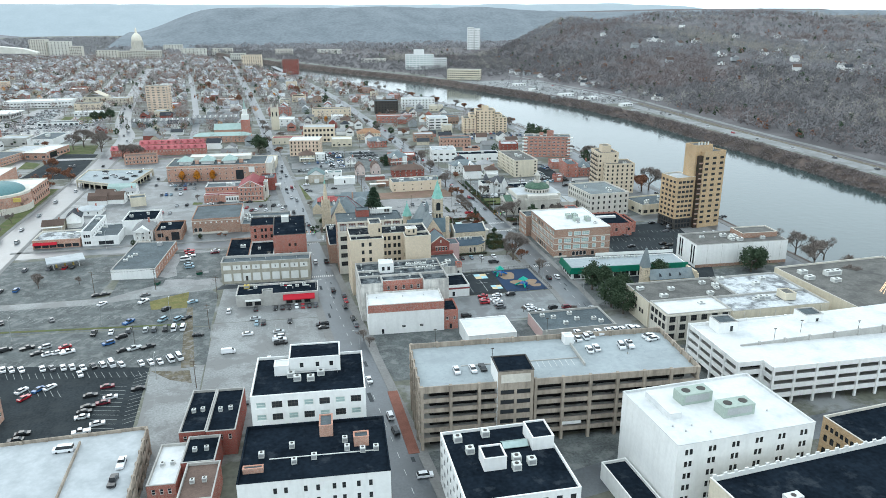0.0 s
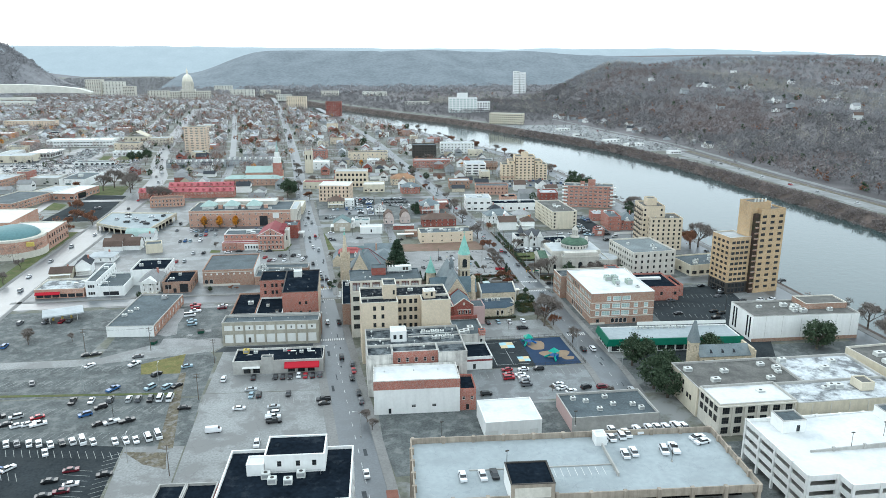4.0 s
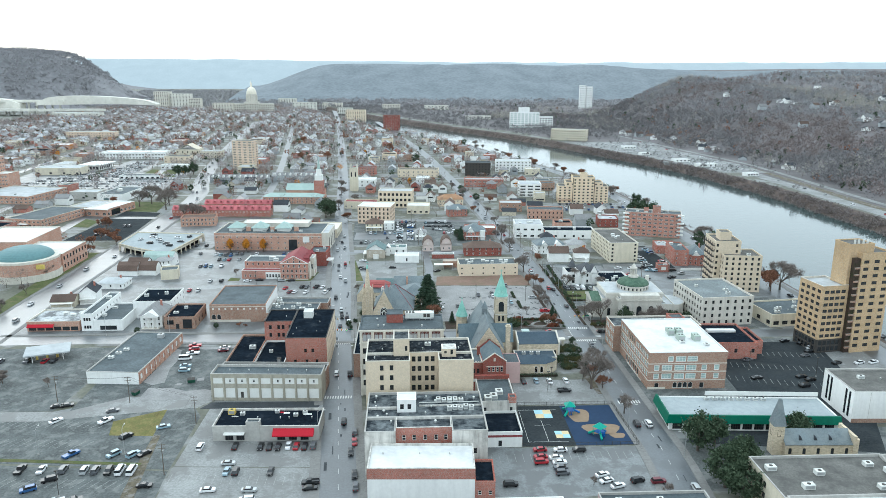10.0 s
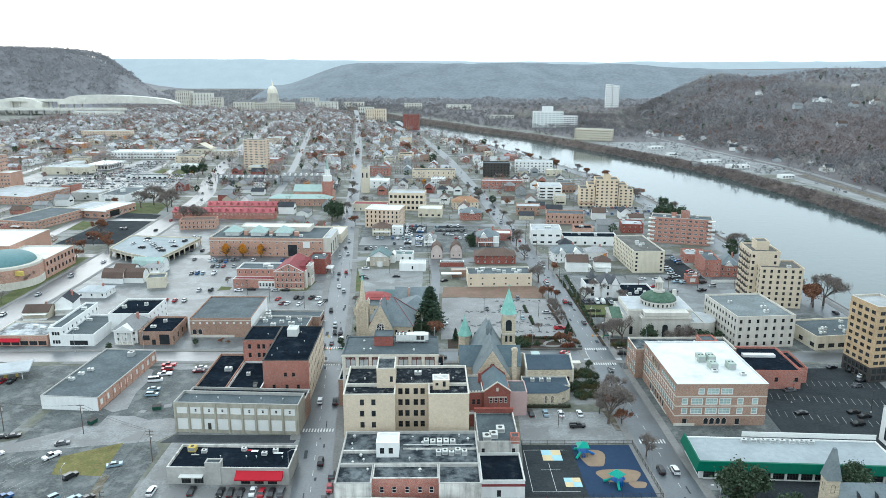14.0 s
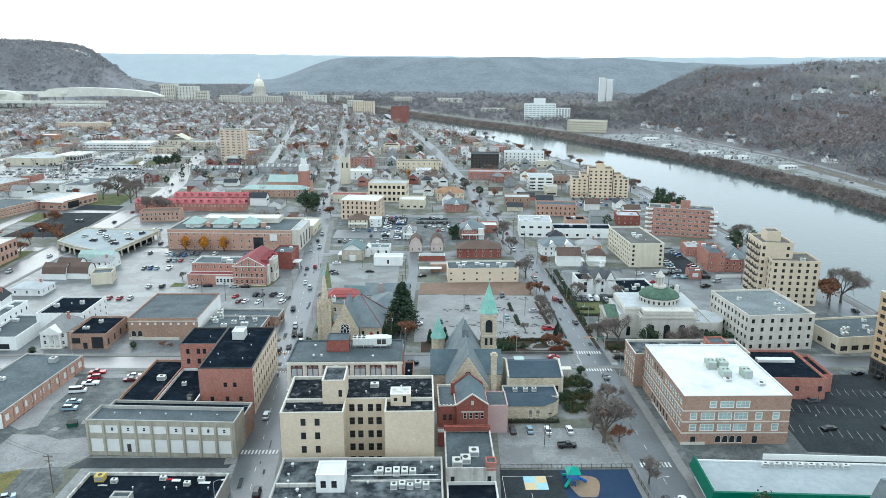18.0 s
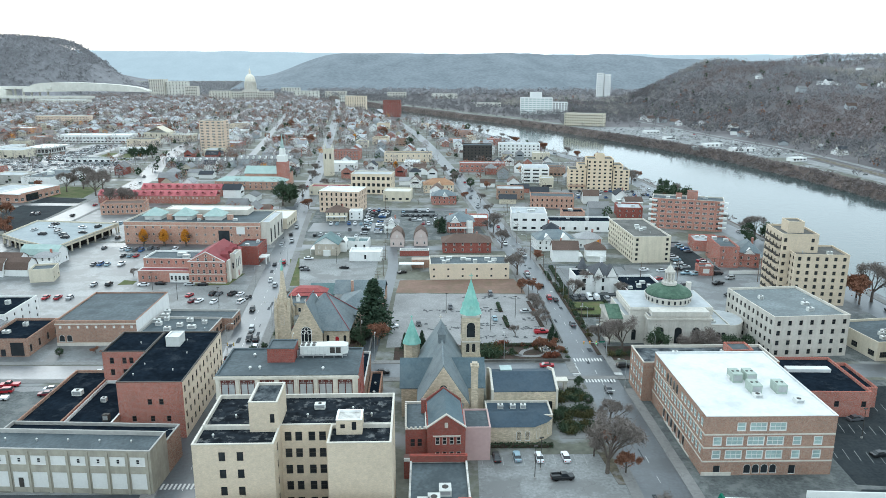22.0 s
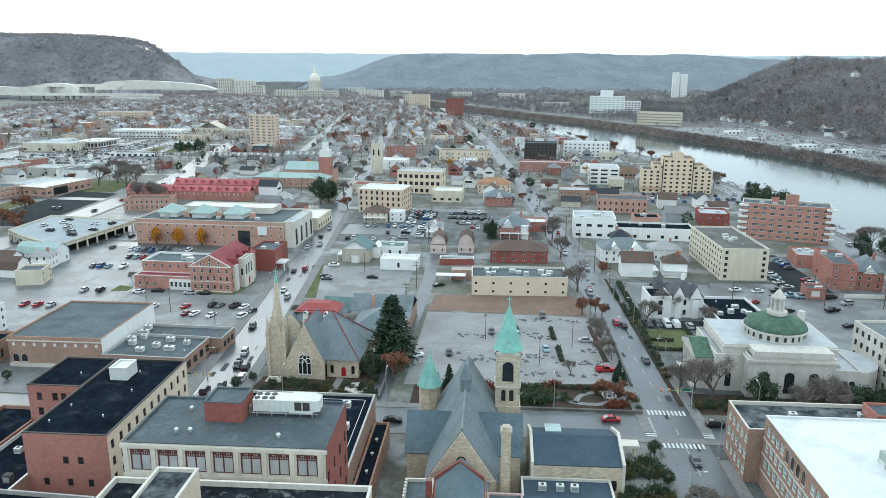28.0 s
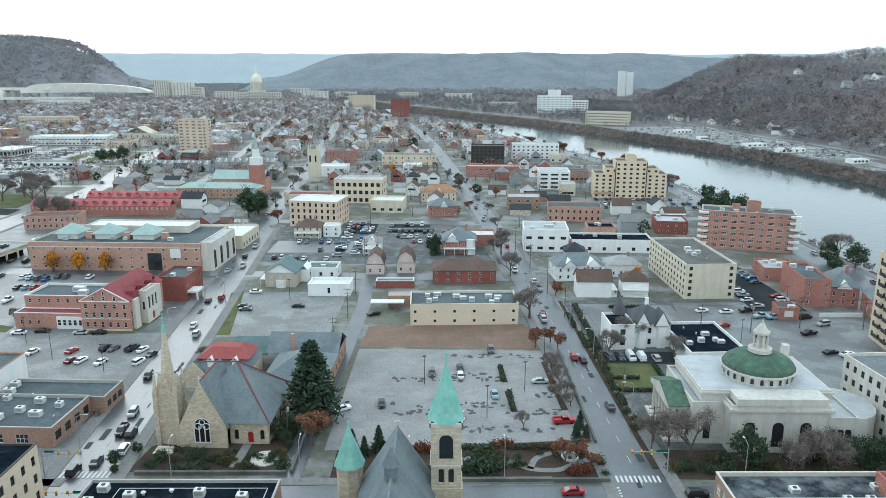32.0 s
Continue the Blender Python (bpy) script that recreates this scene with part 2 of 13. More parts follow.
ASHLAR = streaked(material("grey_ashlar", (0.60, 0.575, 0.52), 0.85, 0.1, 1.5, 0.15, second=(0.52, 0.49, 0.435), share=0.35), 0.2)
CREAM = streaked(material("cream_render", (0.64, 0.58, 0.46), 0.85, 0.08, 1.5, 0.15, second=(0.55, 0.49, 0.39), share=0.3), 0.14)
CONCRETE = streaked(material("cast_concrete", (0.38, 0.325, 0.265), 0.9, 0.16, 0.9, 0.12, second=(0.29, 0.25, 0.205), share=0.4), 0.4)
PANEL_CONCRETE = streaked(material("buff_concrete", (0.40, 0.375, 0.31), 0.9, 0.12, 0.9, 0.12, second=(0.32, 0.3, 0.25), share=0.4), 0.2)
GREYCON = material("grey_concrete", (0.42, 0.41, 0.385), 0.9, 0.14, 0.9, 0.12, second=(0.33, 0.32, 0.3), share=0.4)
WHITE = streaked(material("white_painted_wall", (0.80, 0.80, 0.78), 0.75, 0.05, 1.0, 0.1, second=(0.70, 0.69, 0.65), share=0.3), 0.09)
DIRTY = streaked(material("weathered_white_wall", (0.62, 0.60, 0.56), 0.85, 0.12, 0.8, 0.12, second=(0.3, 0.28, 0.26), share=0.38, hard=0.1), 0.5)
WHITE_ROOF = material("white_roof_membrane", (0.66, 0.665, 0.655), 0.6, 0.06, 0.8, 0.08, second=(0.52, 0.535, 0.54), share=0.42, hard=0.1)
PEELING = material("peeling_white_roof", (0.52, 0.54, 0.55), 0.8, 0.25, 0.9, 0.09, second=(0.15, 0.155, 0.16), share=0.46, hard=0.06)
MID_ROOF = material("mid_grey_roof_membrane", (0.19, 0.215, 0.22), 0.8, 0.3, 1.0, 0.1, second=(0.15, 0.17, 0.175), share=0.45, hard=0.08)
GREY_ROOF = material("grey_roof_membrane", (0.095, 0.115, 0.125), 0.75, 0.34, 1.1, 0.08, second=(0.065, 0.08, 0.088), share=0.45, spec=0.15)
PALE_ROOF = material("pale_roof_membrane", (0.45, 0.47, 0.48), 0.8, 0.1, 0.7, 0.08, second=(0.34, 0.36, 0.37), share=0.45)
BLACK_ROOF = material("black_roof_membrane", (0.011, 0.016, 0.023), 0.95, 0.4, 0.8, 0.12, second=(0.034, 0.041, 0.05), share=0.38, hard=0.07, spec=0.0)
MOTTLED = material("stained_black_roof", (0.02, 0.024, 0.029), 0.95, 0.45, 0.6, 0.3, second=(0.22, 0.225, 0.225), share=0.36, hard=0.1, spec=0.0)
GRAVEL = material("gravel_roof", (0.145, 0.142, 0.132), 0.95, 0.25, 1.5, 0.1, second=(0.085, 0.084, 0.08), share=0.45)
DECK = material("pale_blue_grey_deck", (0.335, 0.37, 0.382), 0.8, 0.1, 0.6, 0.05, second=(0.27, 0.3, 0.31), share=0.42, cracks=0.1)
SLATE = material("blue_grey_slate", (0.155, 0.185, 0.198), 0.7, 0.25, 1.8, 0.12, second=(0.21, 0.235, 0.24), share=0.42)
DARK_SLATE = material("dark_shingles", (0.045, 0.05, 0.058), 0.85, 0.25, 2.0, 0.15)
NAVY_METAL = material("dark_blue_seamed_roof", (0.05, 0.074, 0.098), 0.7, 0.2, 1.2, 0.1, second=(0.07, 0.095, 0.118), share=0.4)
BLUE_SLATE = material("dark_blue_slate", (0.105, 0.145, 0.165), 0.75, 0.2, 1.6, 0.12, second=(0.15, 0.185, 0.2), share=0.4)
STAINED = material("stained_grey_roof", (0.15, 0.165, 0.172), 0.95, 0.3, 0.5, 0.16, second=(0.03, 0.036, 0.042), share=0.5, hard=0.1, spec=0.0)
TEAL_SLATE = material("grey_teal_shingles", (0.13, 0.19, 0.19), 0.8, 0.2, 1.6, 0.15, second=(0.17, 0.22, 0.22), share=0.4)
BROWN_SHINGLE = material("brown_shingles", (0.12, 0.085, 0.07), 0.9, 0.2, 2.0, 0.15, shades=0.2)
GREY_SHINGLE = material("grey_shingles", (0.25, 0.25, 0.25), 0.9, 0.2, 2.0, 0.15, shades=0.35)
COPPER = material("green_copper", (0.22, 0.46, 0.39), 0.6, 0.12, 1.2, 0.2, second=(0.33, 0.54, 0.47), share=0.4)
MINT = material("pale_green_roofing", (0.33, 0.43, 0.40), 0.7, 0.1, 1.0, 0.15, second=(0.40, 0.49, 0.46), share=0.4)
DOME_GREEN = material("mossy_copper", (0.065, 0.115, 0.08), 0.7, 0.25, 1.5, 0.3, second=(0.12, 0.19, 0.135), share=0.42)
RED_TILE = material("red_roof_tiles", (0.31, 0.085, 0.08), 0.75, 0.2, 2.0, 0.2, second=(0.24, 0.07, 0.07), share=0.35)
MAROON = material("maroon_roof", (0.24, 0.065, 0.07), 0.75, 0.2, 1.0, 0.15)
FRAME_M = material("dark_maroon_frame", (0.12, 0.045, 0.04), 0.6, 0.1, 1.0, 0.2)
RED_CLOTH = material("red_canvas", (0.42, 0.015, 0.03), 0.7, 0.1, 2.0, 0.3)
GREEN_METAL = material("green_metal_fascia", (0.004, 0.115, 0.07), 0.5, 0.15, 1.0, 0.2)
PLASTER_PINK = material("pink_render", (0.5, 0.36, 0.34), 0.9, 0.06, 1.2, 0.15)
GLASS = material("window_glass", (0.022, 0.026, 0.03), 0.12, 0.3, 0.4, 0.1, spec=0.6)
PALE_GLASS = material("blinded_glass", (0.35, 0.45, 0.43), 0.25, 0.2, 0.4, 0.3, spec=0.6)
# near-black paint for the shade deep inside the parking decks
INNER_SHADE = material("painted_inner_shade", (0.012, 0.012, 0.012), 0.9, 0.3, 0.6, 0.1)
FRAME_W = material("white_frame", (0.72, 0.72, 0.69), 0.6, 0.05, 2.0, 0.4)
FRAME_D = material("dark_frame", (0.06, 0.055, 0.05), 0.6, 0.1, 2.0, 0.4)
TIMBER_RED = material("red_door", (0.36, 0.02, 0.025), 0.6, 0.1, 2.0, 0.4)
METAL = material("galvanised_metal", (0.42, 0.43, 0.43), 0.5, 0.1, 2.0, 0.3, metal=0.4)
PALE_METAL = material("pale_painted_metal", (0.62, 0.63, 0.6), 0.5, 0.08, 2.0, 0.3)
GREEN_CASE = material("grey_green_casing", (0.36, 0.42, 0.37), 0.6, 0.12, 1.5, 0.3)
POLE = material("weathered_pole", (0.13, 0.105, 0.085), 0.9, 0.2, 2.0, 0.3)
TYRE = material("tyre_rubber", (0.015, 0.015, 0.016), 0.9, 0.1, 2.0, 0.4)
LAMP_W = material("headlamp", (0.75, 0.75, 0.72), 0.2, 0.05, 2.0, 0.4)
LAMP_R = material("tail_lamp", (0.4, 0.02, 0.02), 0.3, 0.05, 2.0, 0.4)
BARK = material("bark", (0.12, 0.1, 0.085), 0.95, 0.25, 3.0, 0.4)
PLAY_BLUE = material("blue_safety_surface", (0.018, 0.04, 0.085), 0.8, 0.1, 0.8, 0.15)
PLAY_TAN = material("tan_safety_surface", (0.26, 0.19, 0.13), 0.85, 0.1, 0.8, 0.15)
PLAY_TEAL = material("teal_plastic", (0.02, 0.32, 0.24), 0.4, 0.08, 1.0, 0.3)
PLAY_SKY = material("blue_plastic", (0.02, 0.13, 0.42), 0.4, 0.08, 1.0, 0.3)
COURT_PALE = material("pale_blue_court_paint", (0.35, 0.55, 0.62), 0.8, 0.08, 1.0, 0.3)
COURT_GOLD = material("yellow_court_paint", (0.62, 0.5, 0.3), 0.8, 0.08, 1.0, 0.3)
TWIG = island_material("bare_twigs", (0.15, 0.128, 0.115), (0.26, 0.225, 0.20))
TWIG_RUST = island_material("rusty_leaves", (0.17, 0.084, 0.056), (0.29, 0.145, 0.094))
LEAF_ORANGE = island_material("orange_leaves", (0.48, 0.19, 0.025), (0.66, 0.31, 0.05))
LEAF_DARK = island_material("evergreen_leaves", (0.03, 0.05, 0.03), (0.085, 0.115, 0.07))
LEAF_CONIFER = island_material("conifer_needles", (0.028, 0.052, 0.034), (0.075, 0.108, 0.07))
LEAF_RED = island_material("red_brown_leaves", (0.12, 0.044, 0.03), (0.22, 0.085, 0.05))
LEAF_OLIVE = island_material("olive_shrub", (0.06, 0.06, 0.03), (0.12, 0.11, 0.05))
# far town trees, made paler than the near twigs to paint in haze
WOODS_TOWN_HAZED = island_material("winter_woods", (0.265, 0.232, 0.225), (0.345, 0.305, 0.295))
SCRUB = island_material("bank_scrub_twigs", (0.16, 0.14, 0.135), (0.26, 0.225, 0.215))
# upper hillside woods, haze painted in as a paler grey
WOODS_UPPER_HAZED = island_material("hazed_upper_woods", (0.24, 0.236, 0.245), (0.285, 0.28, 0.288))
# darker tint: shade between the lower trees put into the colour
WOODS_DARK = island_material("dark_winter_woods", (0.155, 0.15, 0.154), (0.2, 0.193, 0.196))
WOODS_WARM = island_material("russet_winter_woods", (0.17, 0.142, 0.138), (0.255, 0.216, 0.208))
WOODS_FAIR = island_material("fair_winter_woods", (0.29, 0.272, 0.245), (0.40, 0.375, 0.335))
# ridge and valley-head woods, haze put into their pale grey tint
WOODS_RIDGE_HAZED = island_material("hazed_ridge_woods", (0.285, 0.28, 0.29), (0.31, 0.304, 0.313))

# river: dark water with a fine ripple
WATER = material("river_water", (0.035, 0.06, 0.06), 0.08, 0.1, 0.1, 0.01, spec=0.5)
wb = WATER.node_tree
ripple = wb.nodes.new("ShaderNodeTexNoise")
ripple.inputs["Scale"].default_value, ripple.inputs["Detail"].default_value = 0.22, 5
rp = wb.nodes.new("ShaderNodeBump")
rp.inputs["Strength"].default_value, rp.inputs["Distance"].default_value = 0.22, 0.3
gp = wb.nodes.new("ShaderNodeNewGeometry")
wb.links.new(gp.outputs["Position"], ripple.inputs["Vector"])
wb.links.new(ripple.outputs[0], rp.inputs["Height"])
wb.links.new(rp.outputs[0], wb.nodes["Principled BSDF"].inputs["Normal"])


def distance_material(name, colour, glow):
    """A far ridge behind all the rest: a plain backdrop, the haze of distance put into its emission."""
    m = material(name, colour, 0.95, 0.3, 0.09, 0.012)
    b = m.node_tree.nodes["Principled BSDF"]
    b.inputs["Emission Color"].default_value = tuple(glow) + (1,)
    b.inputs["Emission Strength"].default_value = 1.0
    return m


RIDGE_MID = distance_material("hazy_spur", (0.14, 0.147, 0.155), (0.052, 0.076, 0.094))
ROSE_TILE = material("rose_red_tiles", (0.42, 0.13, 0.14), 0.8, 0.2, 1.5, 0.2, shades=0.12)
PEACH = brick_material("peach_brick", (0.66, 0.50, 0.375), (0.3, 0.15, 0.1), (0.6, 0.5, 0.4))
# roofs of the far houses, colours lifted to paint the haze over them
HAZED_ROOFS = [material("hazed_pale_roofing", (0.45, 0.46, 0.47), 0.9, 0.15, 0.5, 0.02), material("hazed_grey_roofing", (0.29, 0.295, 0.305), 0.9, 0.2, 0.5, 0.02), material("hazed_brown_roofing", (0.26, 0.225, 0.21), 0.9, 0.2, 0.5, 0.02)]

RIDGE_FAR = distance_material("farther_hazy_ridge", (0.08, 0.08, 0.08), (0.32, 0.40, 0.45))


# ---- kit ----
def mesh(name, verts, faces, mats, index=None):
    me = bpy.data.meshes.new(name)
    me.from_pydata(verts, [], faces)
    for m in mats if isinstance(mats, (list, tuple)) else [mats]:
        me.materials.append(m)
    if index:
        me.polygons.foreach_set("material_index", index)
    me.update()
    return me


def part(name, me, parent=None, m=None, label=""):
    """Link a mesh as one object, under a thing or a part, at a pose in its frame."""
    ob = new(name, me)
    if parent:
        ob.parent = parent
    if m is not None:
        ob.matrix_basis = m
    return tagged(ob, label)


def thing(name, label, category, m=None, group="", kind=""):
    ob = new(name)
    ob.empty_display_size = 0.5
    if m is not None:
        ob.matrix_basis = m
    return tagged(ob, label, category, group, kind)


class Shape:
    """Gathers boxes, prisms and tubes into one mesh."""

    def __init__(self):
        self.v, self.f, self.i = [], [], []

    def add(self, verts, faces, k=0):
        n = len(self.v)
        self.v += [tuple(p) for p in verts]
        self.f += [tuple(a + n for a in q) for q in faces]
        self.i += [k] * len(faces)
        return self

    def box(self, x0, y0, z0, x1, y1, z1, k=0):
        p = [(x, y, z) for z in (z0, z1) for y in (y0, y1) for x in (x0, x1)]
        return self.add(p, [(0, 2, 3, 1), (4, 5, 7, 6), (0, 1, 5, 4), (2, 6, 7, 3), (0, 4, 6, 2), (1, 3, 7, 5)], k)

    def prism(self, pts, z0, z1, k=0, top=None):
        """A footprint of (x, y), counter-clockwise, pulled up; top: a smaller footprint for the upper end."""
        n = len(pts)
        up_ = top or pts
        v = [(x, y, z0) for x, y in pts] + [(x, y, z1) for x, y in up_]
        f = [tuple(reversed(range(n))), tuple(range(n, 2 * n))] + [(a, (a + 1) % n, (a + 1) % n + n, a + n) for a in range(n)]
        return self.add(v, f, k)

    def ring(self, cx, cy, z0, r0, z1, r1, n=16, k=0, cap=True):
        p0 = [(cx + r0 * math.cos(2 * math.pi * a / n), cy + r0 * math.sin(2 * math.pi * a / n)) for a in range(n)]
        p1 = [(cx + r1 * math.cos(2 * math.pi * a / n), cy + r1 * math.sin(2 * math.pi * a / n)) for a in range(n)]
        v = [(x, y, z0) for x, y in p0] + [(x, y, z1) for x, y in p1]
        f = [(a, (a + 1) % n, (a + 1) % n + n, a + n) for a in range(n)]
        if cap:
            f += [tuple(range(n, 2 * n)), tuple(reversed(range(n)))]
        return self.add(v, f, k)

    def tube(self, a, b, ra, rb, n=5, k=0):
        a, b = Vector(a), Vector(b)
        d = (b - a).normalized()
        s = d.orthogonal().normalized()
        t = d.cross(s)
        v = [a + (s * math.cos(2 * math.pi * q / n) + t * math.sin(2 * math.pi * q / n)) * ra for q in range(n)]
        v += [b + (s * math.cos(2 * math.pi * q / n) + t * math.sin(2 * math.pi * q / n)) * rb for q in range(n)]
        return self.add(v, [(q, (q + 1) % n, (q + 1) % n + n, q + n) for q in range(n)] + [tuple(range(n, 2 * n))], k)

    def gable(self, x0, y0, x1, y1, z0, rise, over=0.4, along="x", k=0, thick=0.18):
        """Two sloping slabs; along: the way of the ridge."""
        for s in (0, 1):
            if along == "x":
                e, r = (y0 - over, (y0 + y1) / 2) if s == 0 else (y1 + over, (y0 + y1) / 2)
                dz = -rise * over / ((y1 - y0) / 2)
                q = [(x0 - over, e, z0 + dz), (x1 + over, e, z0 + dz), (x1 + over, r, z0 + rise), (x0 - over, r, z0 + rise)]
            else:
                e, r = (x0 - over, (x0 + x1) / 2) if s == 0 else (x1 + over, (x0 + x1) / 2)
                dz = -rise * over / ((x1 - x0) / 2)
                q = [(e, y0 - over, z0 + dz), (e, y1 + over, z0 + dz), (r, y1 + over, z0 + rise), (r, y0 - over, z0 + rise)]
            v = q + [(x, y, z + thick) for x, y, z in q]
            self.add(v, [(0, 1, 2, 3), (7, 6, 5, 4), (0, 4, 5, 1), (1, 5, 6, 2), (2, 6, 7, 3), (3, 7, 4, 0)], k)
        return self

    def hip(self, x0, y0, x1, y1, z0, rise, over=0.4, k=0, flat=0.0):
        """A hipped roof, ridge along the longer side; flat: how much of the width stays level on top."""
        x0, y0, x1, y1 = x0 - over, y0 - over, x1 + over, y1 + over
        w, d = x1 - x0, y1 - y0
        i = min(w, d) / 2 * (1 - flat)
        v = [(x0, y0, z0), (x1, y0, z0), (x1, y1, z0), (x0, y1, z0)]
        v += [(x0 + i, y0 + i, z0 + rise), (x1 - i, y0 + i + 0.001, z0 + rise), (x1 - i, y1 - i, z0 + rise), (x0 + i, y1 - i + 0.001, z0 + rise)]
        return self.add(v, [(3, 2, 1, 0), (0, 1, 5, 4), (1, 2, 6, 5), (2, 3, 7, 6), (3, 0, 4, 7), (4, 5, 6, 7)], k)

    def mesh(self, name, mats):
        return mesh(name, self.v, self.f, mats, self.i if isinstance(mats, (list, tuple)) else None)


def strip(points, width, z, side=0.0):
    """A flat ribbon along a line of (x, y), pushed to its left by side: verts and faces."""
    v, f = [], []
    for i, (x, y) in enumerate(points):
        a, b = points[max(0, i - 1)], points[min(len(points) - 1, i + 1)]
        d = Vector((b[0] - a[0], b[1] - a[1])).normalized()
        for s in (side - width / 2, side + width / 2):
            v.append((x - d.y * s, y + d.x * s, z))
    for i in range(len(points) - 1):
        f.append((2 * i, 2 * i + 2, 2 * i + 3, 2 * i + 1))
    return v, f


def along(points, step):
    """Points every few metres along a line, with their heading in degrees."""
    out, carry = [], 0.0
    for (x0, y0), (x1, y1) in zip(points, points[1:]):
        n = math.hypot(x1 - x0, y1 - y0)
        q = carry
        while q < n:
            out.append((x0 + (x1 - x0) * q / n, y0 + (y1 - y0) * q / n, math.degrees(math.atan2(y1 - y0, x1 - x0))))
            q += step
        carry = q - n
    return out


def smooth(points, step=12.0):
    """A finer line through the points (Catmull-Rom)."""
    p = [points[0], *points, points[-1]]
    out = []
    for a, b, c, d in zip(p, p[1:], p[2:], p[3:]):
        n = max(1, int(math.hypot(c[0] - b[0], c[1] - b[1]) / step))
        for i in range(n):
            t = i / n
            out.append(tuple(0.5 * (2 * b[k] + (c[k] - a[k]) * t + (2 * a[k] - 5 * b[k] + 4 * c[k] - d[k]) * t * t + (3 * b[k] - a[k] - 3 * c[k] + d[k]) * t ** 3) for k in (0, 1)))
    return out + [points[-1]]


WINDOW_SHAPES = {}


def window_shape(w, h, style):
    """One connected sheet: frame, bars and glass set back behind them. Materials: 0 frame, 1 wall round an arch, 2 glass."""
    key = (round(w, 2), round(h, 2), style)
    if key in WINDOW_SHAPES:
        return WINDOW_SHAPES[key]
    s = Shape()
    b = (0.16 if w < 2 else 0.26) if style == "pale" else 0.1 if style != "dark" else 0.07
    if style in ("arch", "door"):
        n, r = 10, w / 2
        top = h - r
        arc = [(-r * math.cos(math.pi * q / n), top + r * math.sin(math.pi * q / n)) for q in range(n + 1)]
        outer = [(-r, 0)] + arc + [(r, 0)]
        inner = [(-r + b, b)] + [(x * (r - b) / r, top + (z - top) * (r - b) / r) for x, z in arc] + [(r - b, b)]
        k = len(outer)
        v = [(x, 0, z) for x, z in outer] + [(x, 0, z) for x, z in inner] + [(x, 0.08, z) for x, z in inner] + [(-r, 0, h), (r, 0, h)]
        f = [(i, (i + 1) % k, k + (i + 1) % k, k + i)[::-1] for i in range(k)] + [(k + i, k + (i + 1) % k, 2 * k + (i + 1) % k, 2 * k + i)[::-1] for i in range(k)]
        s.add(v, f)
        n0 = len(s.f)
        half = n // 2
        s.f += [(3 * k, 1 + i, 2 + i)[::-1] for i in range(half)] + [(3 * k + 1, 1 + half + i, 2 + half + i)[::-1] for i in range(half)] + [(3 * k, 1 + half, 3 * k + 1)[::-1]]
        s.i += [1] * (len(s.f) - n0)
        s.f.append(tuple(range(2 * k, 3 * k))[::-1])
        s.i.append(2)
    else:
        nx, nz = 1, 1
        if style in ("sash", "pale"):
            nz = 2
        if style == "pale" and w > 3:
            nx = 3
        if style in ("grid", "wide"):
            nx, nz = max(2, round(w / 0.95)), 2
        bar = 0.07
        pw, ph = (w - 2 * b - bar * (nx - 1)) / nx, (h - 2 * b - bar * (nz - 1)) / nz
        if style == "twin":
            # two tall panes under a lattice of small ones
            nx, nz = 2, 1
        holes = [(b + (pw + bar) * i - w / 2, b + (ph + bar) * j, pw, ph) for i in range(nx) for j in range(nz)]
        if style == "twin":
            half, low = w / 2 - 0.3, h * 0.68
            holes = [(-w / 2 + 0.2 + (half + 0.2) * i, 0.12, half, low) for i in range(2)]
            step = half / 4
            for i in range(2):
                for a in range(4):
                    for c in range(2):
                        if (a, c) not in ((0, 1), (3, 1)):
                            holes.append((-w / 2 + 0.2 + (half + 0.2) * i + step * a + 0.07, low + 0.24 + c * 0.42, step - 0.14, 0.3))
        v, f = sheet(-w / 2, w / 2, 0.0, h, holes, 0.07 if style != "panel" else 0.03)
        s.add(v, f)
        for q in holes:
            ids = [min(range(len(v)), key=lambda e: (v[e][0] - x) ** 2 + (v[e][2] - z) ** 2 + (v[e][1] - (0.07 if style != "panel" else 0.03)) ** 2) for x, z in ((q[0], q[1]), (q[0] + q[2], q[1]), (q[0] + q[2], q[1] + q[3]), (q[0], q[1] + q[3]))]
            s.f.append(tuple(ids))
            s.i.append(2)
    WINDOW_SHAPES[key] = s
    return s


WINDOW_DATA = {}


def glass_for(style):
    return {"pale": PALE_GLASS, "twin": PALE_ROOF, "panel": FRAME_W, "door": TIMBER_RED}.get(style, GLASS)


def window(parent, m, w, h, style="sash", frame_mat=None, wall_mat=None, split=False, sill=True):
    """One window as a part: frame, bars and glass."""
    frame_mat, wall_mat = frame_mat or FRAME_W, wall_mat or LIME
    key = (round(w, 2), round(h, 2), style, frame_mat.name, wall_mat.name)
    if key not in WINDOW_DATA:
        WINDOW_DATA[key] = window_shape(w, h, style).mesh("window", [frame_mat, wall_mat, glass_for(style)])
    ob = part("window", WINDOW_DATA[key], parent, m)
    return ob


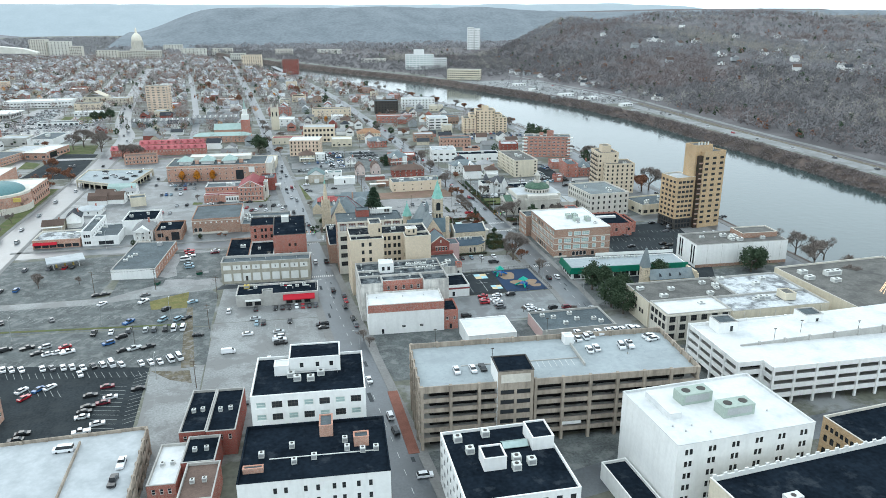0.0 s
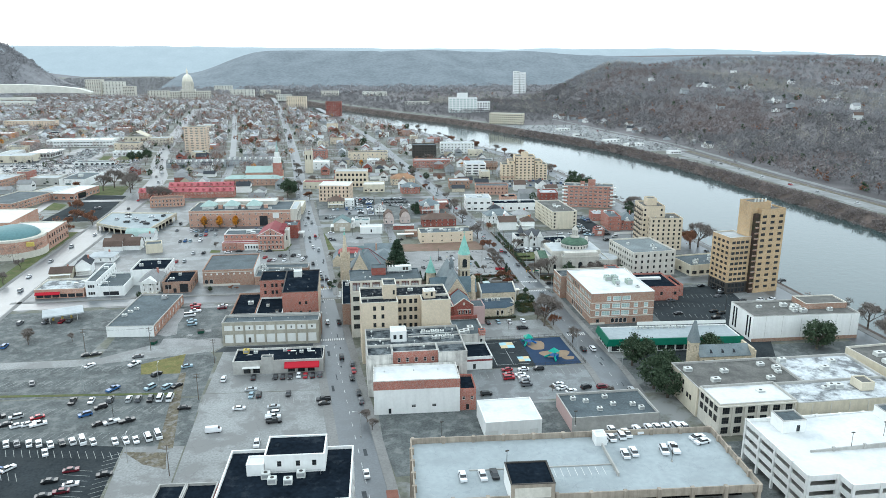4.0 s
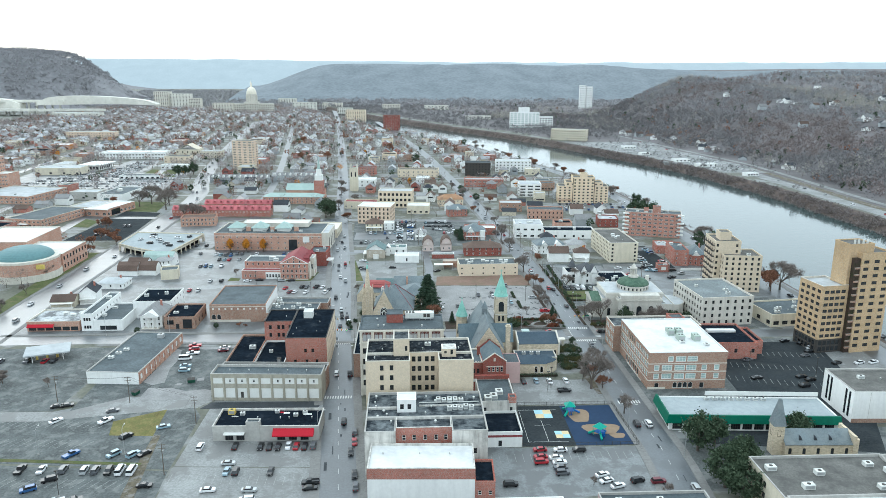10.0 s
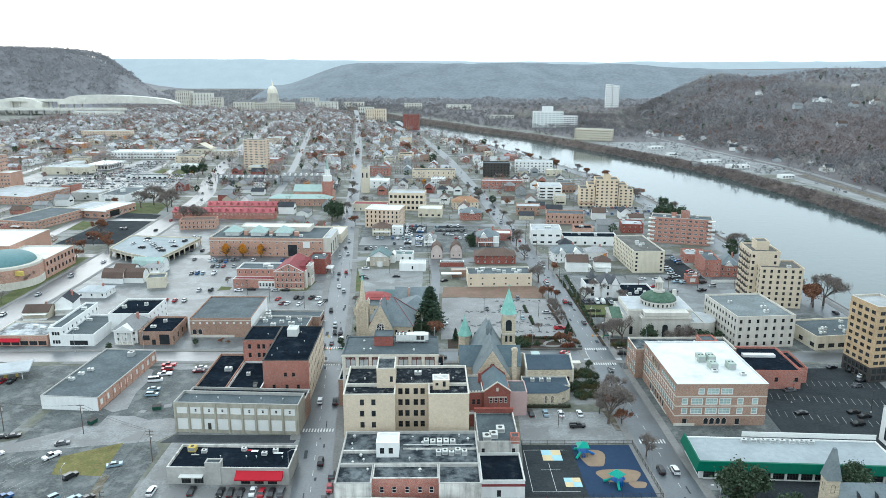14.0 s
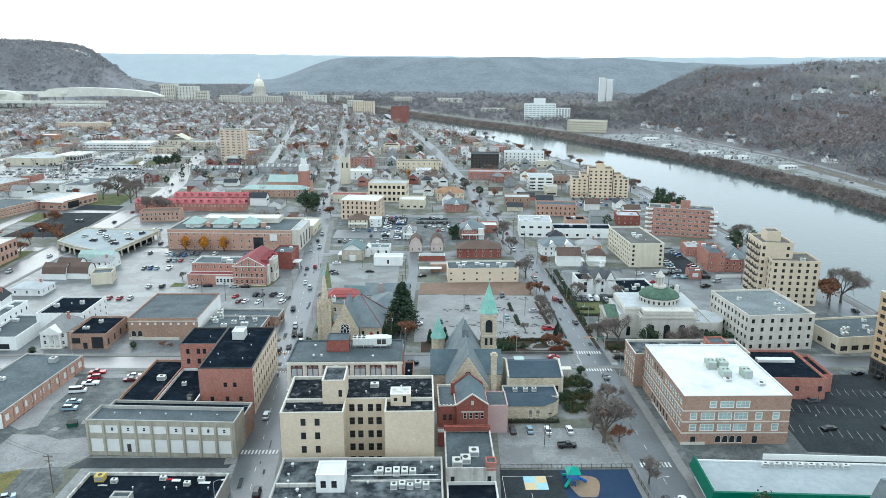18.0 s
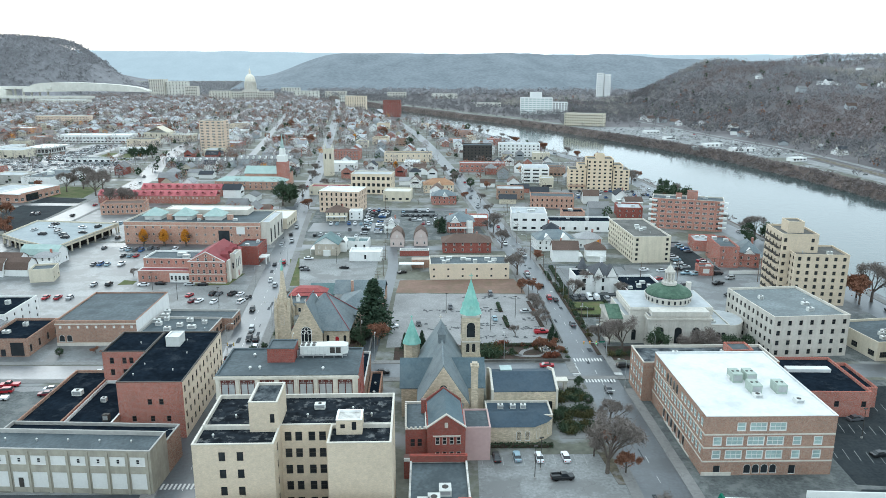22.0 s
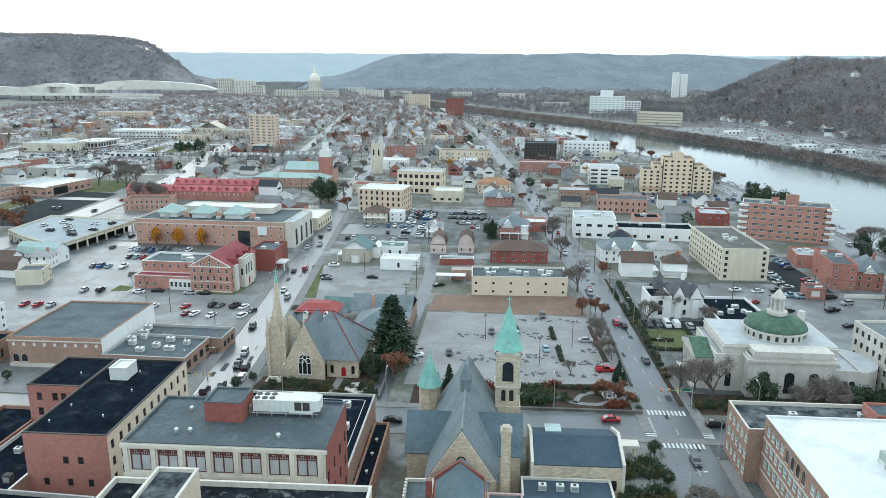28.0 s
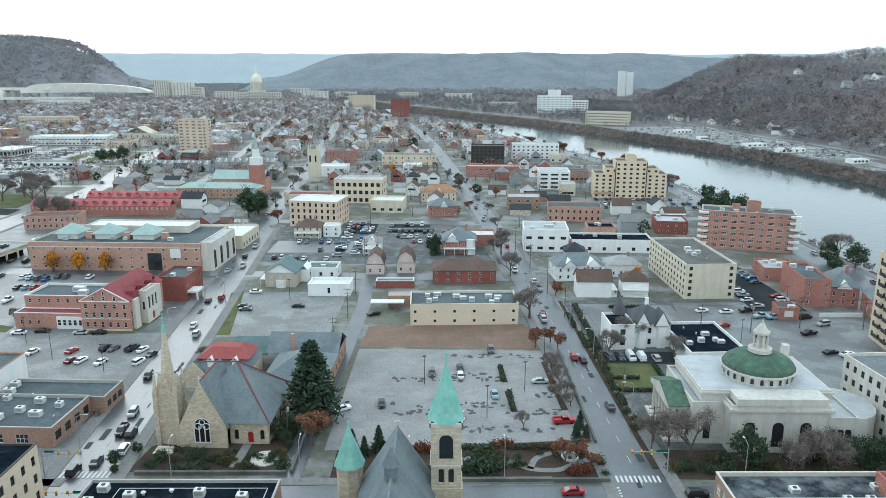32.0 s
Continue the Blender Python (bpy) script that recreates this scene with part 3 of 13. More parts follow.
def sheet(x0, x1, z0, z1, holes, deep):
    """A flat face with openings and their reveals, all joined at their corners."""
    xs = sorted({round(x0, 4), round(x1, 4), *[round(a, 4) for q in holes for a in (q[0], q[0] + q[2])]})
    zs = sorted({round(z0, 4), round(z1, 4), *[round(a, 4) for q in holes for a in (q[1], q[1] + q[3])]})
    v, f, ids = [], [], {}

    def vid(x, y, z):
        k = (round(x, 4), y, round(z, 4))
        if k not in ids:
            ids[k] = len(v)
            v.append((x, y, z))
        return ids[k]

    for i in range(len(xs) - 1):
        cx = (xs[i] + xs[i + 1]) / 2
        col = [q for q in holes if q[0] < cx < q[0] + q[2]]
        for j in range(len(zs) - 1):
            cz = (zs[j] + zs[j + 1]) / 2
            if any(q[1] < cz < q[1] + q[3] for q in col):
                continue
            f.append((vid(xs[i], 0, zs[j]), vid(xs[i + 1], 0, zs[j]), vid(xs[i + 1], 0, zs[j + 1]), vid(xs[i], 0, zs[j + 1])))
    for x, z, a, b in holes:
        p = [(x, z), (x + a, z), (x + a, z + b), (x, z + b)]
        near, far = [vid(q, 0, r) for q, r in p], [vid(q, deep, r) for q, r in p]
        f += [(near[e], near[(e + 1) % 4], far[(e + 1) % 4], far[e]) for e in range(4)]
    return v, f


def wall_mesh(w, z0, z1, holes, mat, deep=0.22):
    """A wall face from (0, 0) to (w, 0) with openings cut through it. holes: (left, bottom, width, height)."""
    v, f = sheet(0.0, w, z0, z1, holes, deep)
    return mesh("wall", v, f, mat)


def evenly(w, count, size, margin=1.2):
    """Left edges of openings spread evenly along a wall."""
    if count == 1:
        return [w / 2 - size / 2]
    step = (w - 2 * margin - size) / (count - 1)
    return [margin + step * i for i in range(count)]


def openings(w, z1, rows):
    """The holes of a wall, and the window that stands in each."""
    holes, put = [], []
    for bottom, high, wide, where, style, fm in rows:
        for x in evenly(w, where, wide) if isinstance(where, int) else where:
            if x < 0.1 or x + wide > w - 0.1 or bottom + high > z1 - 0.1:
                continue
            holes.append((round(x, 3), round(bottom, 3), wide, high))
            put.append((x + wide / 2, bottom, wide, high, style, fm))
    return holes, put


def facade(parent, m, w, z0, z1, rows, mat, split=False, deep=0.22, name="wall", label=""):
    """A wall with rows of windows. rows: (bottom, height, width, count or left edges, style, frame)."""
    holes, put = openings(w, z1, rows)
    ob = part(name, wall_mesh(w, z0, z1, holes, mat, deep), parent, m, label)
    for x, z, a, b, style, fm in put:
        window(parent, m @ pose(x, deep - 0.1, z), a, b, style, fm, mat if style in ("arch", "door") else None, split, sill=style not in ("panel", "dark"))
    return ob


def far_facades(parent, sides, z0, z1, mat, deep=0.22):
    """The walls of a far building as one mesh, and all its windows as another. sides: (pose, width, rows)."""
    walls, glazing, first = Shape(), Shape(), None
    for m, w, rows in sides:
        holes, put = openings(w, z1, rows)
        v, f = sheet(0.0, w, z0, z1, holes, deep)
        walls.add([m @ Vector(q) for q in v], f)
        for x, z, a, b, style, fm in put:
            first = first or (fm or FRAME_W, glass_for(style))
            q = window_shape(a, b, style)
            glazing.add([m @ Vector((vx + x, vy + deep - 0.1, vz + z)) for vx, vy, vz in q.v], q.f)
            glazing.i[-len(q.f):] = q.i
    part("wall", walls.mesh("wall", mat), parent)
    if first:
        tagged(part("glazing", glazing.mesh("glazing", [first[0], mat, first[1]]), parent), kind="stuff")


SIDES = {"S": lambda w, d: (pose(0, 0, 0), w), "E": lambda w, d: (pose(w, 0, 0, 0, 0, 90), d),
         "N": lambda w, d: (pose(w, d, 0, 0, 0, 180), w), "W": lambda w, d: (pose(0, d, 0, 0, 0, -90), d)}


def block(parent, x0, y0, x1, y1, z1, wall, roof, rows=None, z0=0.0, lip=0.7, cap=None, split=False, walls=None, roof_label="", join=False):
    """One flat-roofed volume of a building: four walls with openings, a roof sheet and a parapet with its coping."""
    w, d = x1 - x0, y1 - y0
    rows, walls = rows or {}, walls or {}
    if join:
        far_facades(parent, [(pose(x0, y0, 0) @ f(w, d)[0], f(w, d)[1], rows.get(side, ())) for side, f in SIDES.items()], z0, z1, wall)
    else:
        for side, f in SIDES.items():
            m, run = f(w, d)
            facade(parent, pose(x0, y0, 0) @ m, run, z0, z1, rows.get(side, ()), walls.get(side, wall), split)
    t = 0.35
    s = Shape().box(x0 + t, y0 + t, z1 - lip - 0.25, x1 - t, y1 - t, z1 - lip)
    part("roof", s.mesh("roof", roof), parent, None, roof_label)
    e = 0.06
    loops = [(t, z1 - lip - 0.2), (t, z1 + 0.13), (-e, z1 + 0.13), (-e, z1 - 0.03), (0.02, z1 - 0.03)]
    v, f = [], []
    for q, z in loops:
        v += [(x0 + q, y0 + q, z), (x1 - q, y0 + q, z), (x1 - q, y1 - q, z), (x0 + q, y1 - q, z)]
    for k in range(4):
        f += [(4 * k + c, 4 * k + 4 + c, 4 * k + 4 + (c + 1) % 4, 4 * k + (c + 1) % 4) for c in range(4)]
    part("parapet", mesh("parapet", v, f, cap or wall), parent)


def unit(parent_pose, x, y, z, w=2.2, d=1.6, h=1.3, fans=1, label="pale grey rooftop air-conditioning unit", category="rooftop unit", mat=None):
    """A roof-top machine: a casing on runners, with round fan openings on top and a louvred side."""
    at = parent_pose @ pose(x, y, z)
    if at.translation.y > 150 or at.translation.x < -130:
        s = Shape().box(-w / 2, -d / 2, 0.0, w / 2, d / 2, h).box(-w * 0.4, -d / 2 - 0.03, h * 0.25, w * 0.4, -d / 2 - 0.002, h * 0.85, 1)
        return tagged(part("rooftop_unit", s.mesh("rooftop_unit", [mat or PALE_METAL, METAL]), None, at), label, category, "rooftop units")
    t = thing("rooftop_unit", label, category, at, "rooftop units")
    part("casing", Shape().box(-w / 2, -d / 2, 0.0, w / 2, d / 2, h).mesh("casing", mat or PALE_METAL), t)
    s = Shape()
    for a in range(fans):
        s.ring(-w / 2 + w * (a + 0.5) / fans, 0, h, min(w / fans, d) * 0.27, h + 0.1, min(w / fans, d) * 0.27, 12)
    part("fan", s.mesh("fan", FRAME_D), t)
    part("louvre", Shape().box(-w * 0.4, -d / 2 - 0.03, h * 0.25, w * 0.4, -d / 2 - 0.002, h * 0.85).mesh("louvre", METAL), t)
    return t


def vent(parent_pose, x, y, z, r=0.25, h=0.8):
    t = thing("roof_vent", "small grey metal roof vent pipe", "vent", parent_pose @ pose(x, y, z), "roof vents")
    part("pipe", Shape().ring(0, 0, 0, r * 0.6, h * 0.7, r * 0.6, 8).mesh("pipe", METAL), t)
    part("cowl", Shape().ring(0, 0, h * 0.7, r, h, r * 0.7, 8).mesh("cowl", PALE_METAL), t)
    return t


# ---- ground, river, hills ----
BANK_Y = [-900, 60, 260, 445, 500, 600, 640, 690, 750, 850, 1020, 1110, 1300, 1800, 2250, 3000, 4800]
BANK_X = [250, 250, 250, 244, 240, 228, 220, 204, 186, 156, 112, 70, -20, -220, -390, -560, -900]
WIDE_Y = [-900, 250, 445, 600, 690, 750, 850, 1020, 1110, 1300, 1600, 4800]
WIDE_X = [148, 146, 144, 140, 144, 141, 135, 116, 118, 100, 70, 56]


def bank(y):
    return float(np.interp(y, BANK_Y, BANK_X))


def river_width(y):
    return float(np.interp(y, WIDE_Y, WIDE_X))


def upper_road(y):
    """How far behind the far shore the old road runs below the woods."""
    return float(np.interp(y, (300, 400, 470, 617, 800, 950, 1090, 1250), (53, 57, 64, 88, 122, 158, 195, 215)))


def highway(y):
    """How far behind the far shore the broad highway runs."""
    return float(np.interp(y, (418, 499, 683, 800, 900, 950), (28, 36, 62, 92, 132, 150)))


def foot(y):
    """How far behind the far shore the hillside begins."""
    return upper_road(y) + float(np.interp(y, (300, 800, 1250), (11, 13, 20)))


def ramp(x, a, b):
    t = min(1.0, max(0.0, (x - a) / (b - a)))
    return t * t * (3 - 2 * t)


def height(x, y):
    """The lie of the land: a flat town, the river's channel, wooded hills across the river and up the valley."""
    u = x - bank(y)
    w = river_width(y)
    z = 0.0
    if u > -16:
        z = -5.0 * ramp(u, -12, 3)
    if u > w - 10:
        z = -5.0 + 10.0 * ramp(u, w - 4, w + 11)
    n = noise.noise(Vector((x * 0.0022, y * 0.0022, 0.3))) + 0.5 * noise.noise(Vector((x * 0.006, y * 0.006, 2.3)))
    if u > w + 40:
        z += (float(np.interp(y, (250, 800, 1100, 1400), (84, 106, 155, 190))) + 16 * n) * (0.43 * ramp(u, w + foot(y), w + foot(y) + 260) + float(np.interp(y, (250, 800, 1100, 1400), (0.38, 0.26, 0.16, 0.11))) * ramp(u, w + foot(y) + 180, w + foot(y) + 860)) * (1 - ramp(y, 1420, 1820)) * (1 - ramp(y, 1000, 1300) * (1 - ramp(x, 460, 640)))
        z += 7 * noise.noise(Vector((x * 0.011, y * 0.011, 5))) * ramp(u, w + foot(y), w + foot(y) + 120)
    # the ridge at the left, up the valley
    a = math.hypot((x + 1480) / 520, (y - 2350) / 560)
    z += (168 + 12 * n) * (1 - ramp(a, 0.6, 1.1))
    # low ground ends against the ridges of the distance
    z += (100 + 25 * n) * ramp(y, 3000, 4100) * ramp(abs(x + 900), 500, 1300)
    return z


us = [-4200, -3000, -2200, -1700, -1400, -1150, -950, -800, -650, -500, -400, -320, -260, -200, -150, -110, -80, -55, -38, -26, -18, -14, -10, -6, -2, 2, 6]
us += [24, 48, 72, 96]
rel = [-14, -9, -4, 1, 6, 11, 16, 21, 30, 42, 60, 80, 105, 135, 170, 210, 255, 305, 360, 420, 490, 570, 660, 780, 950, 1200, 1600, 2200, 3200, 4300]
ys = list(np.arange(-700, 1300, 25.0)) + list(np.arange(1300, 2600, 50.0)) + list(np.arange(2600, 4900, 130.0))
verts, faces, kinds = [], [], []
cols = len(us) + len(rel)
for y in ys:
    b, w = bank(y), river_width(y)
    for u in us[:27]:
        verts.append((b + u, y, 0))
    for q in (0.3, 0.45, 0.6, 0.75):
        verts.append((b + w * q, y, 0))
    for r in rel:
        verts.append((b + w + r, y, 0))
verts = [(x, y, height(x, y)) for x, y, _ in verts]
for j in range(len(ys) - 1):
    for i in range(cols - 1):
        a = j * cols + i
        faces.append((a, a + 1, a + cols + 1, a + cols))
        x = sum(verts[q][0] for q in faces[-1]) / 4
        z = max(verts[q][2] for q in faces[-1])
        u = x - bank(ys[j])
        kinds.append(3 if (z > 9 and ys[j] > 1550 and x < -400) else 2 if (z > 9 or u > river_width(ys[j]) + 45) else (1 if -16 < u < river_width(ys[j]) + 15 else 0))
ground = part("ground", mesh("ground", verts, faces, [TOWN, BANK, HILL, HILL_HAZED], kinds))
ground.data.polygons.foreach_set("use_smooth", [True] * len(faces))
tagged(ground, "flat town ground with river banks and wooded hills", "ground", kind="structure")
water_line = [(bank(y) + river_width(y) / 2, y) for y in np.arange(-900, 4700, 40.0)]
v, f = [], []
for x, y in water_line:
    w = river_width(y)
    v += [(x - w / 2 - 12, y, -3.0), (x + w / 2 + 6, y, -3.0)]
f = [(2 * i, 2 * i + 1, 2 * i + 3, 2 * i + 2) for i in range(len(water_line) - 1)]
tagged(part("water", mesh("water", v, f, WATER)), "broad grey river mirroring the white sky", "river", kind="structure")


def ridge(name, y0, x0, x1, top, base, mat, seed, label):
    """A far ridge as a rounded crest, closing the valley."""
    v, f = [], []
    n = 120
    for i in range(n + 1):
        x = x0 + (x1 - x0) * i / n
        z = top(i / n) + 9 * noise.noise(Vector((x * 0.004, seed, 0))) + 3.5 * noise.noise(Vector((x * 0.02, seed, 5))) + 1.6 * noise.noise(Vector((x * 0.07, seed, 9)))
        fold = 120 * noise.noise(Vector((x * 0.004, seed, 20))) + 30 * noise.noise(Vector((x * 0.017, seed, 30)))
        v += [(x, y0 - 500 + fold, base), (x, y0 - 220 + fold * 0.8, base + (z - base) * 0.62), (x, y0 - 60 + fold * 0.25, base + (z - base) * 0.93), (x, y0, z), (x, y0 + 80, z * 0.9)]
    for i in range(n):
        for j in range(4):
            a = 5 * i + j
            f.append((a, a + 5, a + 6, a + 1))
    me = mesh(name, v, f, mat)
    me.polygons.foreach_set("use_smooth", [True] * len(f))
    tagged(part(name, me), label, "backdrop", kind="structure")


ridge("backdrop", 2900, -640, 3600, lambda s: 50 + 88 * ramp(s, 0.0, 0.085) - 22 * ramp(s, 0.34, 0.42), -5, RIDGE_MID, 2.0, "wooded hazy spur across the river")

ridge("backdrop", 4600, -4300, 3600, lambda s: 166 + 8 * math.sin(s * 7), -5, RIDGE_FAR, 4.0, "farther ridge at the head of the valley, painted pale blue for haze")

# ---- streets ----
QUARRY = smooth([(14, -360), (7, -220), (2, -150), (-5.7, -67), (-12.2, 4), (-19.5, 86), (-24.1, 148), (-31.1, 230), (-40.9, 339), (-59, 569), (-90, 900), (-150, 1500), (-210, 2000)])
VIRGIN = smooth([(62, -330), (78, -220), (98.3, -64), (99.6, -3), (98.6, 84), (96.5, 132), (93.2, 201), (87.1, 287), (79.8, 388), (64.3, 568), (30, 900), (-60, 1500)])
LEFT_AVENUE = smooth([(-150, -420), (-178, -60), (-186, 110), (-186, 200), (-188, 340), (-196, 480), (-226, 620), (-280, 1000), (-340, 1500)])
RIVERSIDE = smooth([(bank(y) - 22, y) for y in range(-400, 1500, 100)])
FAR_ROAD = smooth([(bank(y) + river_width(y) + highway(y), y) for y in range(-600, 951, 50)])
OLD_ROAD = smooth([(bank(y) + river_width(y) + upper_road(y), y) for y in range(-600, 1900, 60)])
CROSS = [(-320, 72), (-187, 75.5), (-90, 76.5), (-18, 75.5), (20, 76), (98, 76.5), (160, 74), (232, 74)]
CROSS_NEAR = [(-190, -196), (-60, -191), (2, -186), (60, -174), (120, -165), (190, -160), (240, -158)]
CROSS_2 = [(-330, 252), (-186, 250), (-32, 243), (92, 235), (240, 250)]
CROSS_3 = [(-330, 372), (-190, 365), (-44, 352), (82, 345), (235, 360)]
ALLEY = [(24, 82), (26, 130), (28, 200), (26, 236)]
roads = [("road", QUARRY, 11.5), ("road", VIRGIN, 11.2), ("road", LEFT_AVENUE, 17), ("road", RIVERSIDE, 13), ("road", CROSS, 10.5), ("road", CROSS_NEAR, 12), ("road", CROSS_2, 9), ("road", CROSS_3, 9), ("road", ALLEY, 5.2)]
for k in range(8):
    y = 470 + 115 * k
    roads.append(("road", [(-340 - 20 * k, y + 12), (-200, y + 8), (-50 - 15 * k, y), (bank(y) - 24, y + 6)], 8.5))
for k, x in enumerate((-118, -262, -345, -430, -520)):
    roads.append(("road", smooth([(x + 25, 255 if k == 0 else 90), (x, 372), (x - 20, 600), (x - 70, 1000), (x - 150, 1600)], 40), 8))
for i, (name, line, wide) in enumerate(roads):
    v, f = strip(line, wide, 0.05 + 0.004 * i)
    tagged(part(name, mesh(name, v, f, ASPHALT)), "worn grey asphalt street", "road", kind="structure")
v, f = strip(FAR_ROAD, 17, 5.25)
tagged(part("road", mesh("road", v, f, LOT_PALE)), "pale riverside highway at the foot of the hills", "road", kind="structure")
v, f = strip(OLD_ROAD, 7.5, 5.32)
tagged(part("road", mesh("road", v, f, LOT_PALE)), "narrow old road below the wooded hillside", "road", kind="structure")
v, f = strip([p for p in OLD_ROAD if p[1] < 640], 9, 5.14, 14)
tagged(part("verge", mesh("verge", v, f, WEEDS)), "dull dead grass between highway and old road", "verge", kind="structure")

v, f = [], []
for i, y in enumerate(range(590, 961, 10)):
    b = bank(y) + river_width(y)
    v += [(b + 19, y, 5.16), (b + max(highway(y), upper_road(y) - 12), y, 5.16)]
    if i:
        f.append((2 * i - 2, 2 * i - 1, 2 * i + 1, 2 * i))
tagged(part("parking_lot", mesh("parking_lot", v, f, LOT_PALE)), "pale concrete car lot below the riverside highway", "parking lot", kind="structure")


def pavement(line, start, end, offset, wide, mat=None, label="pale concrete pavement with a raised kerb", high=0.15):
    """A kerbed pavement beside a street, between two distances along it."""
    pts, run = [], 0.0
    for a, b in zip(line, line[1:]):
        if start <= run <= end:
            pts.append(a)
        run += math.hypot(b[0] - a[0], b[1] - a[1])
    if len(pts) < 2:
        return
    v, f = strip(pts, wide, high, offset)
    n = len(v)
    v += [(x, y, 0.0) for x, y, _ in v]
    for i in range(len(pts) - 1):
        f += [(2 * i, 2 * i + n, 2 * i + 2 + n, 2 * i + 2), (2 * i + 1, 2 * i + 3, 2 * i + 3 + n, 2 * i + 1 + n)]
    f += [(0, 1, 1 + n, n), (2 * len(pts) - 2, 2 * len(pts) - 2 + n, 2 * len(pts) - 1 + n, 2 * len(pts) - 1)]
    tagged(part("pavement", mesh("pavement", v, f, mat or WALK)), label, "pavement", kind="structure")


def reach(line, y):
    """How far along a line it passes a given y."""
    run = 0.0
    for a, b in zip(line, line[1:]):
        if (a[1] - y) * (b[1] - y) <= 0:
            return run
        run += math.hypot(b[0] - a[0], b[1] - a[1])
    return run


for line, half, l_w, r_w in ((QUARRY, 5.75, 3.4, 3.2), (VIRGIN, 5.6, 2.8, 2.8)):
    for lo, hi in ((-178, -10 if line is QUARRY else 68), (14 if line is QUARRY else 84, 68 if line is QUARRY else 228), (84 if line is QUARRY else 244, 236 if line is QUARRY else 338), (250 if line is QUARRY else 352, 345 if line is QUARRY else 560)):
        pavement(line, reach(line, lo), reach(line, hi), half + l_w / 2, l_w)
    for lo, hi in ((-178, 68), (84, 236), (250, 345), (360, 560)):
        pavement(line, reach(line, lo), reach(line, hi), -half - r_w / 2, r_w)
for lo, hi, off in ((20, 140, 6.9), (140, 300, 7.1), (190, 322, -6.9), (350, 440, -6.9), (330, 405, 6.9)):
    pavement(smooth(CROSS, 6), lo, hi, off, 2.6)
for off in (9.6, -9.6):
    pavement(LEFT_AVENUE, 300, 800, off, 2.2)
pavement(RIVERSIDE, 250, 1500, -8.4, 3.5)
pavement(CROSS_NEAR, 0, 180, 7.4, 2.8)


def lot(name, pts, mat, label, z=0.02, category="parking lot"):
    """A level area of its own surface, a slab a hand thick."""
    s = Shape().prism(pts, -0.1, z)
    return tagged(part(name, s.mesh(name, mat)), label, category, kind="structure")


lot("parking_lot", [(-160, -60), (-146, -122), (-79, -122), (-81, -76), (-135, -64)], LOT_DARK, "freshly sealed dark asphalt parking lot", 0.03)
lot("parking_lot", [(-176, -62), (-135, -64), (-81, -76), (-60, -78), (-62, -42), (-119, -36), (-176, -34)], LOT_OLD, "worn grey asphalt parking lot", 0.024)
lot("parking_lot", [(-176, -33), (-119, -35), (-62, -41), (-62, -4), (-66, 3), (-120, -6), (-176, -4)], LOT_OLD, "long grey parking lot with faded lines", 0.028)
lot("parking_lot", [(-60, -120), (-14, -124), (-14, -42), (-61, -39.5)], LOT_PALE, "pale worn concrete parking lot", 0.026)
lot("parking_lot", [(-61, -39), (-14, -41.5), (-16.5, -25), (-18, 4), (-60, 9)], LOT_PALE, "pale worn concrete forecourt", 0.032)
lot("parking_lot", [(-80, -175), (-60, -176), (-61, -78), (-80.5, -76), (-78, -116)], LOT_PALE, "pale cracked concrete access lane", 0.022)
lot("parking_lot", [(7.5, -106), (36, -105), (92, -104), (91, -63.4), (38.4, -63.4), (38.4, -30.5), (3, -30.5), (5, -88)], LOT_OLD, "stained asphalt yard between low buildings", 0.016)
lot("parking_lot", [(-178, -5.5), (-120, -7), (-66, 2), (-60, 9.5), (-63, 13), (-94, 13.6), (-118, 1.6), (-176, 2.4)], LOT_PALE, "pale worn concrete lane across the lots", 0.018)
lot("parking_lot", [(-112, 2), (-94, 14), (-88, 66), (-112, 66)], LOT_OLD, "grey asphalt yard beside the long shed", 0.02)
lot("forecourt", [(8.5, -186), (128, -172), (128, -150), (98, -152), (8.5, -152)], LOT_OLD, "dark asphalt apron before the parking garages", 0.04, "forecourt")
lot("forecourt", [(96, -152), (128, -149), (128, -100), (94, -100)], LOT_OLD, "dark asphalt lane between the parking garages", 0.036, "forecourt")
lot("pavement", [(5.3, -152), (8.7, -152), (7.4, -113), (3.9, -113)], PAVER, "red brick paved strip beside the garage", 0.17, "pavement")
lot("verge", [(-172, -27), (-109, -33), (-72, -36.6), (-72, -38.2), (-109, -34.8), (-172, -28.8)], GRASS, "narrow kerbed strip of dry grass between parking rows", 0.1, "verge")
lot("verge", [(-69.5, -79), (-64.5, -79), (-69.5, -41), (-72, -18), (-74.4, -18), (-73, -42)], WEEDS, "weedy strip of rubble between two lots", 0.09, "verge")
lot("verge", [(-80, -79.4), (-66, -81.6), (-64, -92), (-72, -88)], WEEDS, "patch of rubble and dead leaves on the access lane", 0.045, "verge")
lot("parking_lot", [(104.5, 84), (236, 80), (236, 206), (101, 206)], LOT_OLD, "grey asphalt between the buildings of the block", 0.006)
lot("parking_lot", [(104.5, -18), (205, -20), (215, 66), (104.5, 68)], LOT_OLD, "grey asphalt round the school building", 0.006)
lot("parking_lot", [(-178, 84), (-28, 84), (-38, 244), (-182, 246)], LOT, "grey asphalt between the buildings west of the street", 0.006)
lot("verge", [(86, 147), (90.4, 147), (91.4, 116), (87.2, 116)], MULCH, "mulched strip with young trees beside the church lot", 0.12, "verge")
lot("verge", [(72.8, 144), (74.4, 144), (75, 133), (73.4, 133)], MULCH, "small planted island in the parking lot", 0.13, "verge")
